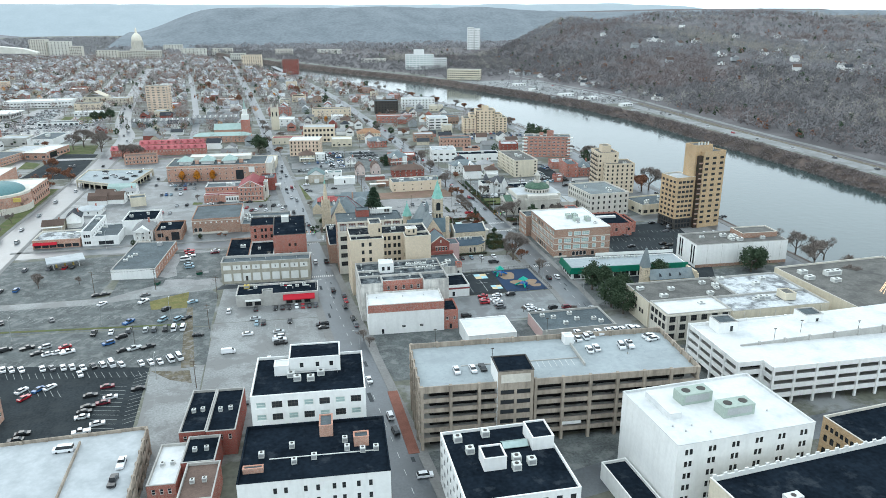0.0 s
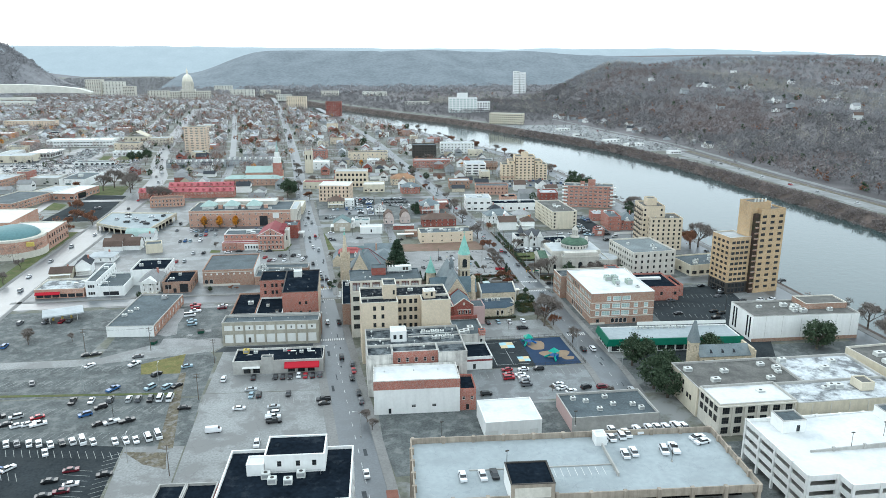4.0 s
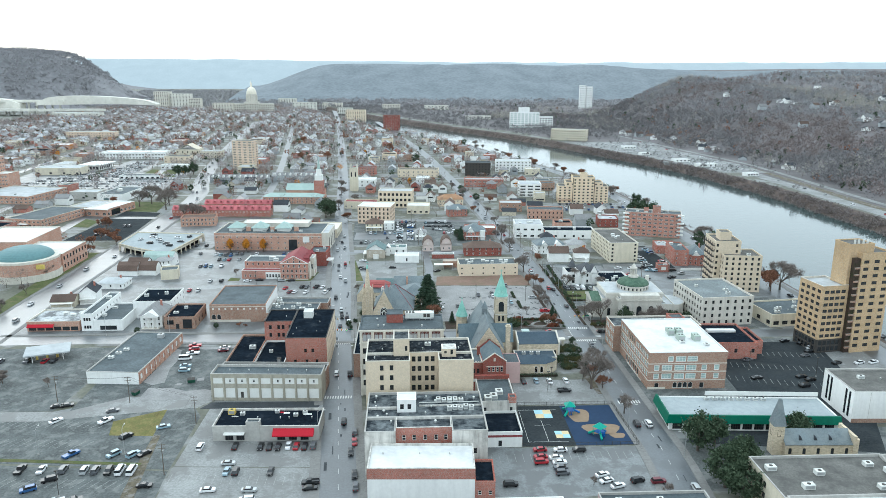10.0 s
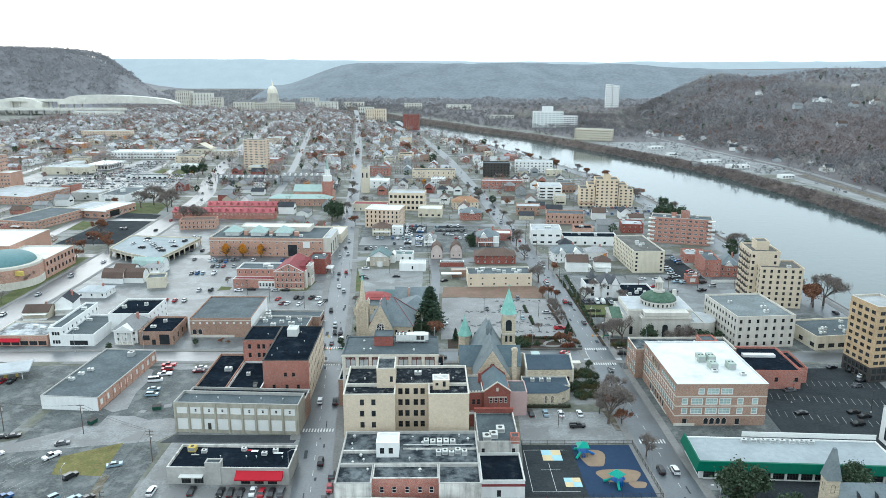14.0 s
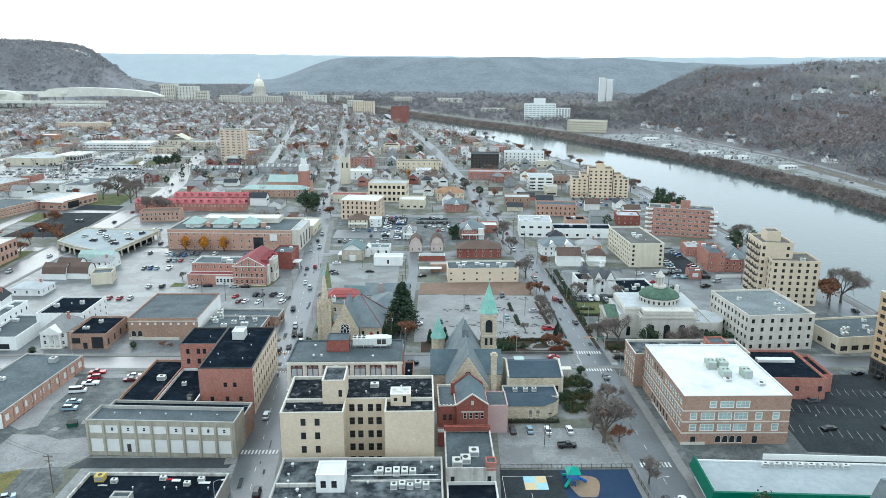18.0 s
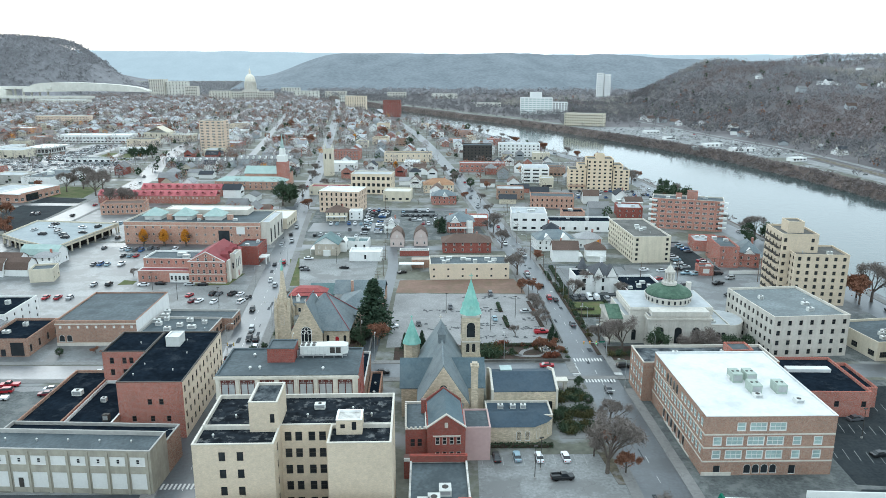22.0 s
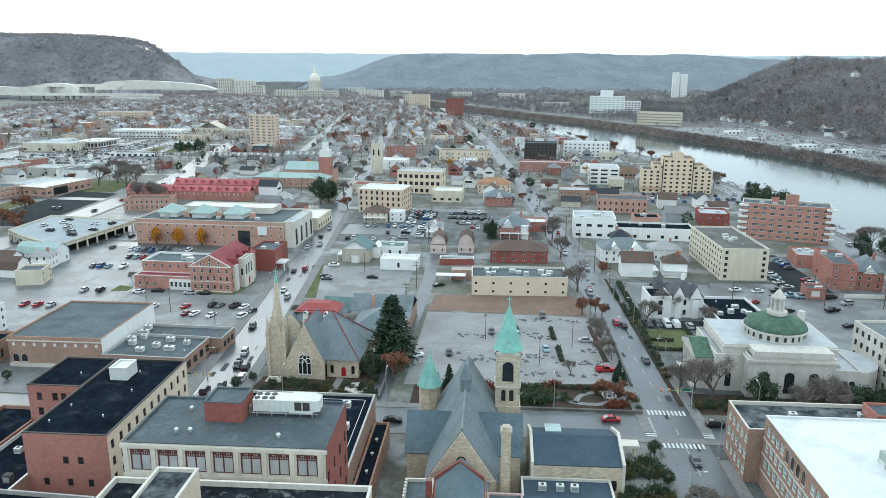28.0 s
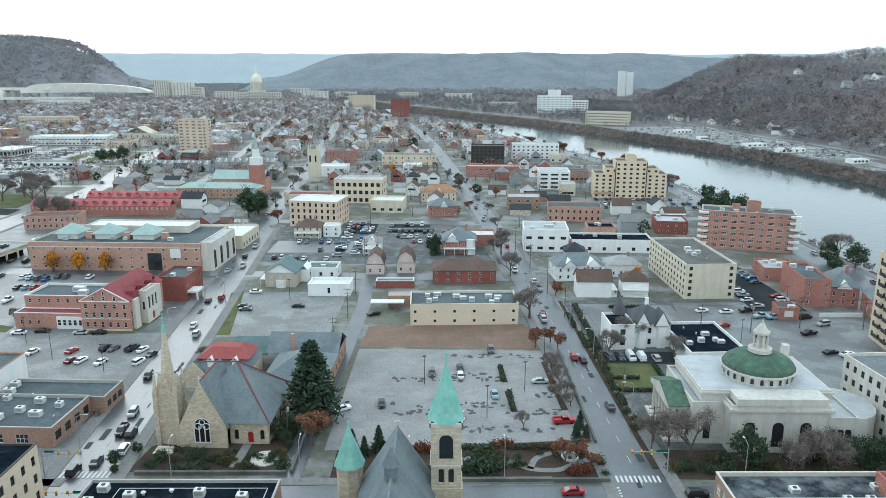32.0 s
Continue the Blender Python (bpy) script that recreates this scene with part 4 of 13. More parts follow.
lot("verge", [(73.6, 127), (75.2, 127), (76, 115), (74.4, 115)], MULCH, "small planted island in the parking lot", 0.13, "verge")
lot("verge", [(87.6, 27), (92, 27), (94, 9), (89.5, 9)], WEEDS, "planted corner strip of dead leaves by the church parking", 0.12, "verge")
lot("verge", [(102.6, 88), (104, 88), (101, 205), (99.8, 205)], MULCH, "narrow planting strip beside the street", 0.17, "verge")
lot("lawn", [(-205, 90), (-197, 90), (-199, 250), (-209, 250)], GRASS, "broad strip of winter grass by the avenue", 0.05, "lawn")
lot("lawn", [(-92.5, -7), (-90, -17.5), (-74.5, -18.5), (-76, 2)], DRY_GRASS, "small patch of yellowing grass in the parking lot", 0.05, "lawn")
lot("parking_lot", [(-94, 14), (-63, 13), (-63, 66), (-88, 66)], LOT_OLD, "dark worn asphalt yard with broken concrete slabs", 0.03)
for pts in ([(-93.6, 27), (-89, 24), (-84.8, 26.6), (-87, 40), (-86.4, 52), (-88.4, 62), (-92.4, 64), (-92.8, 40)], [(-90, 9.6), (-76, 10.2), (-62, 9.4), (-63.4, 18), (-66.6, 19.4), (-74, 18), (-80, 21), (-89.6, 21.4)], [(-80, 24), (-77.6, 23.4), (-77.2, 25.4), (-79.4, 26)], [(-85, 64.4), (-78, 62), (-66, 63), (-65, 65.6), (-84, 65.8)], [(-72, 27.4), (-69.4, 28), (-70, 31), (-72.6, 30)]):
    lot("concrete_slab", pts, PATCHY, "broken pale concrete slab in the yard", 0.055, "slab")
lot("lane", [(-64, 1.9), (-42, 1.6), (-19.6, 1.4), (-18.4, 6.6), (-61, 7.3)], TAR, "dark asphalt lane between the shed and the shop", 0.064, "lane")
lot("parking_lot", [(-176, 3), (-118, 2), (-112, 66), (-178, 66)], LOT_OLD, "grey asphalt lot with worn lines", 0.034)
lot("parking_lot", [(39, -63), (93, -60), (94.5, -32), (52, -32), (41, -30)], LOT, "grey asphalt parking lot with cracks", 0.03)
lot("parking_lot", [(56, 0.5), (92.5, 0.5), (92, 23), (57, 23)], LOT_PALE, "pale concrete parking lot beside the church", 0.03)
lot("parking_lot", [(30, 96), (92.5, 101), (91, 156), (31, 158)], PATCHY, "grey parking lot mottled with dark asphalt patches", 0.03)
lot("lawn", [(-62, 171), (-44.5, 171.5), (-41.5, 190), (-45.5, 190), (-46.5, 175.5), (-62, 175)], GRASS, "clipped lawn round the brick club house", 0.08, "lawn")
lot("lawn", [(-94, 172), (-87.5, 173), (-87.5, 178), (-94, 180)], GRASS, "small lawn beside the brick club house", 0.08, "lawn")
lot("yard", [(31, 159.5), (88, 157.5), (84.5, 180), (32, 178)], DIRT, "strip of bare reddish earth behind the parking lot", 0.04, "bare ground")
lot("parking_lot", [(-84, 134), (-30, 134), (-34, 172), (-86, 174)], LOT_PALE, "pale concrete parking lot before the brick club house", 0.03)
lot("parking_lot", [(-22, 168), (20, 170), (20, 218), (-27, 216)], LOT_PALE, "pale concrete parking lot behind the stone church", 0.03)
lot("lawn", [(-17, 170), (-12.5, 170), (-20.5, 218), (-25, 216)], GRASS, "narrow strip of grass beside the street", 0.1, "lawn")
lot("parking_lot", [(146, 8), (196, 2), (206, 62), (150, 62)], LOT_DARK, "dark asphalt parking lot with pale lines", 0.03)
lot("parking_lot", [(104, 168), (140, 170), (140, 200), (104, 202)], LOT, "grey gravelly parking lot", 0.03)
lot("parking_lot", [(128, 128), (240, 130), (240, 205), (142, 203)], LOT, "broad grey parking lot between the apartment blocks", 0.026)
lot("parking_lot", [(0, 260), (80, 256), (72, 340), (-30, 345), (-26, 262)], LOT_OLD, "grey parking lot divided by an alley", 0.024)
lot("parking_lot", [(150, 385), (240, 385), (240, 424), (150, 424)], LOT, "grey parking lot before the yellow apartment block", 0.026)
lot("parking_lot", [(-180, 255), (-125, 255), (-122, 345), (-182, 345)], LOT, "grey parking lot of a low shopping strip", 0.024)
lot("parking_lot", [(352, 690), (388, 640), (432, 660), (424, 780), (398, 900), (352, 880)], LOT_PALE, "pale riverside lot across the river", 5.3)
lot("parking_lot", [(-128, 131), (-88, 131), (-88, 243), (-124, 245), (-134, 218), (-122, 185)], LOT, "grey asphalt lot round the club house", 0.036)
lot("parking_lot", [(-420, 480), (-240, 470), (-250, 640), (-440, 650)], LOT, "broad parking lot full of cars", 0.022)
lot("garden", [(33, 84), (60, 83.5), (92.4, 84.5), (92.4, 100.8), (60, 98), (33, 96)], MULCH, "church garden with mulched beds and winding paths", 0.06, "garden")
lot("garden", [(-11, 87), (24, 88), (24.5, 118), (-10, 98)], MULCH, "shady church garden with beds and shrubs", 0.06, "garden")
lot("garden", [(104, 84), (176, 82), (176, 96), (104, 96)], MULCH, "planted forecourt before the domed building", 0.06, "garden")
lot("lawn", [(-199, 108), (-196.2, 108), (-205, 189), (-208, 189)], GRASS, "strip of grass along the avenue", 0.06, "lawn")
lot("lawn", [(103.5, 127), (119, 127), (119, 149), (103.5, 149)], GRASS, "dark clipped lawn with hedges", 0.07, "lawn")
lot("parking_lot", [(105, 146), (127, 146), (127, 155), (105, 155)], LOT_DARK, "small dark parking court", 0.09)
lot("garden", [(80, 31), (92.3, 31), (92.3, 67), (80, 67)], WALK, "paved church forecourt with hedged beds", 0.06, "garden")
lot("forecourt", [(-60, 86), (-27, 85), (-28, 97), (-50, 98)], LOT_PALE, "curved pale concrete forecourt", 0.05, "forecourt")
lot("parking_lot", [(104, -60), (250, -64), (250, -24), (180, -22), (104, -28)], LOT_OLD, "cracked asphalt apron round the low halls", 0.012)
lot("parking_lot", [(178, 12), (232, 10), (232, 118), (186, 118), (206, 64)], LOT_PALE, "pale concrete apron of the riverside tower", 0.014)
lot("parking_lot", [(110, -30), (175, -40), (196, 4), (146, 6)], LOT_DARK, "dark asphalt lot behind the green-edged hall", 0.02)


# ---- the buildings along the long street ----
def floors(n, first, step, high, wide, count, style="sash", fm=None):
    """Rows for n storeys of like windows."""
    return [(first + step * i, high, wide, count, style, fm) for i in range(n)]


def beige_block():
    """The tall beige brick block with a lit court cut into its front."""
    m = pose(0, -19.2, 0, 0, 0, 0.6)
    t = thing("office_building", "tall beige brick building with stained black roof and deep front court", "building", m)
    pair = [4.9, 8.3]
    left = floors(7, 1.6, 3.65, 1.9, 1.25, pair, "dark", FRAME_D)
    side = floors(7, 1.6, 3.65, 1.9, 1.25, 6, "sash", FRAME_D)
    court = floors(7, 1.6, 3.65, 2.0, 1.35, [0.8, 2.9, 5.5, 7.6], "sash", FRAME_D)
    inner = floors(7, 1.6, 3.65, 1.9, 1.2, [3.0], "sash", FRAME_D)
    block(t, 0, 7.4, 37.4, 21.2, 27, BUFF, MOTTLED, {"W": side, "E": side, "S": [(b, h, w, [15.2 + q for q in p], s, f) for b, h, w, p, s, f in court]}, split=True, cap=LIME)
    for x0, x1, rows in ((0, 15.3, {"S": left, "E": inner, "W": floors(7, 1.6, 3.65, 1.9, 1.25, 2, "sash", FRAME_D)}), (25.3, 37.4, {"W": inner})):
        block(t, x0, 0, x1, 7.398, 27, BUFF, MOTTLED, rows, split=True, cap=LIME)
    block(t, 9.6, 6, 15.2, 15, 32.6, BUFF, STAINED, {"S": [(28.2, 1.9, 0.9, [4.0], "dark", FRAME_D)]}, z0=26.2, lip=0.4, cap=LIME)
    block(t, 26.6, 4.5, 31.6, 8.8, 29.4, BUFF, DIRTY, {"S": [(27.2, 1.8, 0.9, [3.0], "dark", FRAME_D), (27.6, 0.9, 0.9, [0.8], "sash", FRAME_D)]}, z0=26.2, lip=0.3, cap=WHITE)
    for x, y in ((3, 4), (5.5, 12), (20, 12), (33, 12), (29, 15)):
        vent(m, x, y, 26.3)
    unit(m, 22, 16, 26.3, 2.2, 1.4, 1.1)


beige_block()


def equipment_block():
    """The lower block before it: stained roof crowded with machines, patched red and white front."""
    m = pose(1.2, -50.5, 0, 0, 0, 0)
    t = thing("commercial_building", "old low block with stained grey roof and peeling white walls", "building", m)
    side = floors(4, 2.2, 3.8, 1.8, 1.2, 7, "sash", FRAME_D)
    block(t, 0, 9.5, 38, 27.6, 17, DIRTY, STAINED, {"W": side}, split=True, cap=GREYCON)
    block(t, 0, 0, 9.5, 9.498, 16.9, DIRTY, STAINED, {"W": floors(4, 2.2, 3.6, 1.8, 1.2, 2, "sash", FRAME_D)}, cap=GREYCON)
    block(t, 9.502, 2.4, 27, 9.498, 16.9, RED_BRICK, STAINED, {"S": [(12.6, 1.8, 1.15, [2, 5.2, 8.6, 12, 15], "sash", FRAME_W)]}, cap=DIRTY)
    block(t, 27.002, 0, 38, 9.498, 16.9, DIRTY, STAINED, {"S": [(9, 1.8, 1.2, [2.5, 6.5], "sash", FRAME_D)]}, cap=GREYCON)
    block(t, 9.8, 14, 16, 20, 20.6, WHITE, WHITE_ROOF, {"S": [(17.4, 1.8, 1.2, [1.0, 3.4], "sash", FRAME_D)]}, z0=16.2, lip=0.3)
    for x, y in ((2.6, 25), (2.4, 21), (2.8, 18), (3.6, 11), (6.5, 12), (5.5, 14.5), (19, 12.5), (21, 17.5), (22.5, 21), (35.5, 23), (33, 25.5), (12, 24.5), (19.5, 25), (8, 7), (22, 6.5)):
        vent(m, x, y, 16.3, random.uniform(0.2, 0.5), random.uniform(0.5, 1.1))
    for i in range(5):
        unit(m, 23.5 + 1.9 * i, 21.5 + 0.5 * (i % 2), 16.3, 1.5, random.uniform(1.4, 2.6), random.uniform(0.8, 1.5))
        unit(m, 27.0 + 1.8 * i, 15.5 + 0.8 * (i % 2), 16.3, 1.5, random.uniform(1.2, 2.2), random.uniform(0.8, 1.4))
    part("roof_kerb", Shape().box(0.4, 16.2, 16.3, 9.6, 16.8, 17.1).box(17, 18.0, 16.3, 37.6, 18.3, 16.8).mesh("roof_kerb", DIRTY), t, None, "weathered white roof kerb")
    part("roof_pipe", Shape().tube((17, 20.2, 16.7), (37, 20.4, 16.7), 0.14, 0.14, 6).mesh("roof_pipe", PALE_METAL), t)


equipment_block()


def red_white_hall():
    m = pose(2.7, -65.0, 0, 0, 0, -2.2)
    t = thing("warehouse", "white-walled brick warehouse with broad white roof", "warehouse", m)
    block(t, 0, 0, 31.2, 14.4, 13.1, WHITE, WHITE_ROOF, {"S": [(0.2, 2.1, 1.0, [5.2], "dark", FRAME_D), (2.4, 1.1, 1.6, [13.6, 21.0], "sash", FRAME_W)], "W": floors(3, 2, 3.6, 1.7, 1.2, 4, "sash", FRAME_D)}, cap=DIRTY, lip=0.5)
    part("brick_band", Shape().box(-0.08, -0.09, 9.7, 31.28, -0.004, 13.0).mesh("brick_band", RED_BRICK), t, None, "red brick band under the roof edge")
    block(t, 31.202, 0.6, 37.2, 13, 8.5, RED_BRICK, BLACK_ROOF, {"S": [(0.2, 2.2, 1.1, [2.4], "dark", FRAME_D), (4.2, 1.4, 1.0, [1.0, 4.1], "sash", FRAME_W)]}, cap=RED_BRICK)
    for x in (4, 15, 24):
        vent(m, x, 9, 12.6)


red_white_hall()


def panel_strip():
    """The long two-storey hall with rows of white panels between buttresses."""
    m = pose(-61.2, 9.2, 0, 0, 0, -3.2)
    t = thing("commercial_building", "long cream block with white boarded openings between brick piers", "building", m)
    w = 42.6
    bays = [0.9 + (w - 1.2) / 9 * i for i in range(9)]
    block(t, 0, 0, w, 9.2, 11, PANEL_CONCRETE, GREY_ROOF, {"S": [(7.0, 2.4, 3.7, bays, "panel", FRAME_W), (1.2, 4.0, 3.7, bays, "panel", FRAME_W)]}, lip=0.9, cap=GREYCON, split=True)
    for i in (1, 2, 3, 5, 6, 7, 8):
        window(t, pose(bays[i] + 1.9, 0.06, 7.6), 0.85, 1.2, "sash", FRAME_W)
    part("door", Shape().box(bays[2] + 1.2, 0.02, 1.25, bays[2] + 2.3, 0.1, 3.6).mesh("door", FRAME_D), t)
    s = Shape()
    for i in range(10):
        x = 0.02 + (w - 1.2) / 9 * i
        s = Shape().box(x, -0.25, 0, x + 0.62, -0.002, 10.6)
        part("pier", s.mesh("pier", PANEL_CONCRETE), t)
    block(t, 0, 9.202, w, 17.5, 8.6, BROWN, BLACK_ROOF, {}, cap=GREYCON)
    for i in range(5):
        vent(m, 6 + 7.5 * i, 5.2, 10.1)
    m2 = pose(-60.5, 27.5, 0, 0, 0, -1)
    t = thing("commercial_building", "low dark-roofed annex with a parapet between two halves", "building", m2)
    block(t, 0, 0, 11.5, 33, 7.6, DARK_BRICK, BLACK_ROOF, {}, cap=BROWN)
    block(t, 11.502, 0, 24, 27, 7.0, BROWN, BLACK_ROOF, {}, cap=FRAME_W)
    unit(m2, 7.5, 18, 6.9, 2.6, 1.8, 1.4)
    unit(m2, 16, 15, 6.3, 1.4, 1.2, 1.2)
    unit(m2, 21.5, 4, 6.3, 1.6, 1.4, 1.8, mat=FRAME_D)


panel_strip()


def awning_store():
    m = pose(-52.6, -23.0, 0, 0, 0, -1.6)
    t = thing("shop_building", "low grey shop with flat dark roof and red awning", "shop", m)
    block(t, 0, 0, 36.4, 13.5, 5.6, GREYCON, BLACK_ROOF, {"S": [(0.3, 2.4, 2.8, [4.2, 8.0, 22, 26, 30], "wide", FRAME_D)]}, cap=DIRTY)
    block(t, 11.6, -0.3, 16.2, 2.4, 7.2, GREYCON, GREY_ROOF, {}, lip=0.3)
    part("awning", Shape().add([(20.8, -0.05, 4.8), (34.8, -0.05, 4.8), (34.8, -2.6, 3.3), (20.8, -2.6, 3.3), (20.8, -2.6, 2.9), (34.8, -2.6, 2.9), (20.8, -0.05, 2.9), (34.8, -0.05, 2.9)], [(3, 2, 1, 0), (4, 5, 2, 3), (6, 4, 3, 0), (5, 7, 1, 2)]).mesh("awning", RED_CLOTH), t, None, "long red canvas awning")
    part("canopy", Shape().box(4.0, -1.8, 3.1, 11.0, -0.02, 3.4).mesh("canopy", FRAME_W), t, None, "flat white entrance canopy")
    unit(m, 4, 11, 4.9, 2.4, 2, 1.6, mat=PAINT_Y)
    for x, y in ((8, 10), (20, 11.5), (27, 9), (30, 11)):
        unit(m, x, y, 4.9, 1.6, 1.2, 1.0)
    for x in (14, 22, 25, 33):
        vent(m, x, 7, 4.9)
    for x, y, w, d, mat, lab in ((21.5, 11.6, 1.6, 0.9, RED_CLOTH, "crumpled red tarpaulin on the roof"), (23.4, 11.2, 2.2, 1.2, FRAME_W, "crumpled white tarpaulin on the roof"), (31, 10.2, 3.0, 1.0, FRAME_W, "crumpled white tarpaulin on the roof"), (5.6, 8.6, 2.4, 0.6, GREYCON, "stacked grey boards on the roof")):
        s = Shape()
        for a in range(7):
            for b in range(4):
                u, v = a / 7, b / 4
                z = lambda p, q: 4.92 + 0.32 * math.sin(3.1 * p) * math.sin(3.1 * q) * (0.6 + 0.4 * math.sin(9 * p + 5 * q))
                s.add([(x + w * (p - 0.5), y + d * (q - 0.5), z(p, q)) for p, q in ((u, v), (u + 1 / 7, v), (u + 1 / 7, v + 0.25), (u, v + 0.25))], [(0, 1, 2, 3)])
        tagged(part("tarpaulin", s.mesh("tarpaulin", mat), None, m), lab, "tarpaulin")


awning_store()


def dumpster(x, y, turn):
    """A steel skip with a sloping lid."""
    t = thing("dumpster", "dark green steel dumpster on the asphalt", "dumpster", pose(x, y, 0.05, 0, 0, turn), "dumpsters")
    part("body", Shape().prism([(-1.4, -0.8), (1.4, -0.8), (1.4, 0.8), (-1.4, 0.8)], 0.12, 1.35, 0, [(-1.5, -0.95), (1.5, -0.95), (1.5, 0.95), (-1.5, 0.95)]).box(-1.6, -0.15, 0.7, -1.45, 0.15, 0.95).box(1.45, -0.15, 0.7, 1.6, 0.15, 0.95).mesh("body", SKIP_GREEN), t)
    for a in (-1.5, 0.03):
        part("lid", Shape().add([(a, -0.98, 1.36), (a + 1.47, -0.98, 1.36), (a + 1.47, 0.95, 1.75), (a, 0.95, 1.75), (a, -0.98, 1.42), (a + 1.47, -0.98, 1.42), (a + 1.47, 0.95, 1.81), (a, 0.95, 1.81)], [(3, 2, 1, 0), (4, 5, 6, 7), (0, 1, 5, 4), (1, 2, 6, 5), (2, 3, 7, 6), (3, 0, 4, 7)]).mesh("lid", FRAME_D), t, None, "black plastic lid")
    for a in (-1.1, 1.1):
        part("runner", Shape().box(a - 0.08, -0.75, 0.0, a + 0.08, 0.75, 0.118).mesh("runner", FRAME_D), t)


SKIP_GREEN = material("green_skip_paint", (0.02, 0.075, 0.05), 0.6, 0.2, 1.0, 0.3)
for x, y, a in ((-73.9, 26.2, 12), (-92.4, 15.6, 70)):
    dumpster(x, y, a)


def red_l_block():
    """The L-shaped red brick block with a black roof, pale brick towards the street."""
    m = pose(-36.4, 33.2, 0, 0, 0, 0)
    t = thing("apartment_building", "L-shaped red brick building with black roof and pale street front", "building", m)
    south = [(9.6, 1.6, 1.15, [7.6, 10.6], "sash", FRAME_D), (4.8, 1.6, 1.15, [3.2, 8.0, 12.2], "sash", FRAME_D)]
    street = floors(4, 1.6, 3.6, 1.9, 1.2, 11, "sash", FRAME_D)
    block(t, 0, 0, 17.0, 37.0, 16, RED_BRICK, BLACK_ROOF, {"S": south, "E": street, "W": floors(2, 8.4, 3.6, 1.8, 1.2, [18.6, 22], "sash", FRAME_D)}, walls={"E": BEIGE}, lip=0.3, cap=FRAME_D, split=True)
    block(t, -12.6, 21, -0.002, 37.0, 16, RED_BRICK, BLACK_ROOF, {"S": floors(4, 1.5, 3.6, 1.9, 1.2, [2.0, 5.6, 7.6, 10.6], "sash", FRAME_D), "W": floors(4, 1.5, 3.6, 1.8, 1.2, 5, "sash", FRAME_D)}, lip=0.3, cap=FRAME_D, split=True)
    block(t, 4.2, 25.5, 8.2, 30.5, 18.6, PALE_METAL, WHITE_ROOF, {}, z0=15.6, lip=0.2)
    for x, y in ((3, 12), (9, 30), (12, 20), (-4, 28), (12, 8), (2.5, 5), (6, 34)):
        vent(m, x, y, 15.7, 0.22, 0.6)


red_l_block()


def window_hall():
    """The tall stone-fronted hall with twin latticed windows and a big cooling plant on its roof."""
    m = pose(-4.0, 11.4, 0, 0, 0, 0.3)
    t = thing("hall", "tall pale stone hall with latticed windows and grey roof", "hall", m)
    w, d, z = 32.4, 16.6, 27.3
    bays = [1.1 + 4.45 * i for i in range(7)]
    block(t, 0, 0, w, d, z, LIME, GREY_ROOF, {"S": [(z - 4.8, 3.7, 3.3, bays, "twin", FRAME_M)] + [(4.2 + 4.4 * k, 2.3, 3.3, bays, "wide", FRAME_D) for k in range(4)], "W": [(3.2 + 4.4 * k, 2.3, 1.3, 5, "sash", FRAME_D) for k in range(5)], "E": [(11.6 + 4.4 * k, 2.2, 1.3, 4, "sash", FRAME_D) for k in range(3)], "N": [(14 + 4.4 * k, 2.2, 1.3, 7, "sash", FRAME_D) for k in range(2)]}, walls={"E": DARK_BRICK, "N": DARK_BRICK, "W": BROWN}, split=True, cap=GREY_ROOF, lip=0.3)
    part("cornice", Shape().box(-0.3, -0.35, z - 0.75, w + 0.3, -0.004, z - 0.2).mesh("cornice", LIME), t)
    part("string_course", Shape().box(-0.2, -0.25, z - 5.7, w + 0.2, -0.004, z - 5.2).mesh("string_course", LIME), t)
    for i in range(8):
        part("pilaster", Shape().box(0.02 + 4.45 * i, -0.22, 0, 0.02 + 4.45 * i + 0.8, -0.003, z - 0.8).mesh("pilaster", LIME), t)
    block(t, 10.2, 8.2, 16.6, 14.2, z + 3.2, DARK_BRICK, GREY_ROOF, {}, z0=z - 0.4, lip=0.15, cap=GREY_ROOF)
    p = thing("cooling_plant", "large white rooftop cooling plant on a steel frame", "cooling plant", m @ pose(23.2, 12.4, z - 0.3))
    part("casing", Shape().box(-5.6, -1.6, 0.9, 0.6, 1.6, 3.0).mesh("casing", PALE_METAL), p)
    part("air_box", Shape().box(0.602, -1.7, 0.8, 4.6, 1.7, 3.1).mesh("air_box", PALE_METAL), p)
    part("intake", Shape().prism([(4.602, -1.7), (5.8, -1.2), (5.8, 1.2), (4.602, 1.7)], 1.0, 3.0).mesh("intake", PALE_METAL), p)
    for x in (-5, -2.5, 0, 2.5, 4.5):
        for y in (-1.4, 1.4):
            part("leg", Shape().box(x - 0.1, y - 0.1, 0, x + 0.1, y + 0.1, 0.8).mesh("leg", METAL), p)
    part("frame", Shape().box(-5.8, -1.8, 0.62, 5.6, -1.62, 0.8).mesh("frame", METAL), p)
    for x in (1.6, 3.0):
        part("louvre", Shape().box(x, -1.76, 1.3, x + 1.2, -1.704, 2.8).mesh("louvre", FRAME_D), p)
    for i in range(3):
        for y in (-0.75, 0.75):
            part("fan", Shape().ring(-5.0 + 1.3 * i, y, 3.0, 0.5, 3.12, 0.5, 12).mesh("fan", FRAME_D), p)
    for k in range(6):
        part("seam", Shape().box(-4.9 + 1.0 * k, -1.63, 0.95, -4.86 + 1.0 * k, -1.602, 2.95).mesh("seam", METAL), p)
    part("ladder", Shape().box(-6.4, -1.2, -0.1, -6.2, -0.2, 1.6).mesh("ladder", METAL), p)
    for x, y in ((7.0, 4.2), (9.2, 4.4), (6.4, 12), (24, 3.6)):
        vent(m, x, y, z - 0.3, 0.4, 0.8)
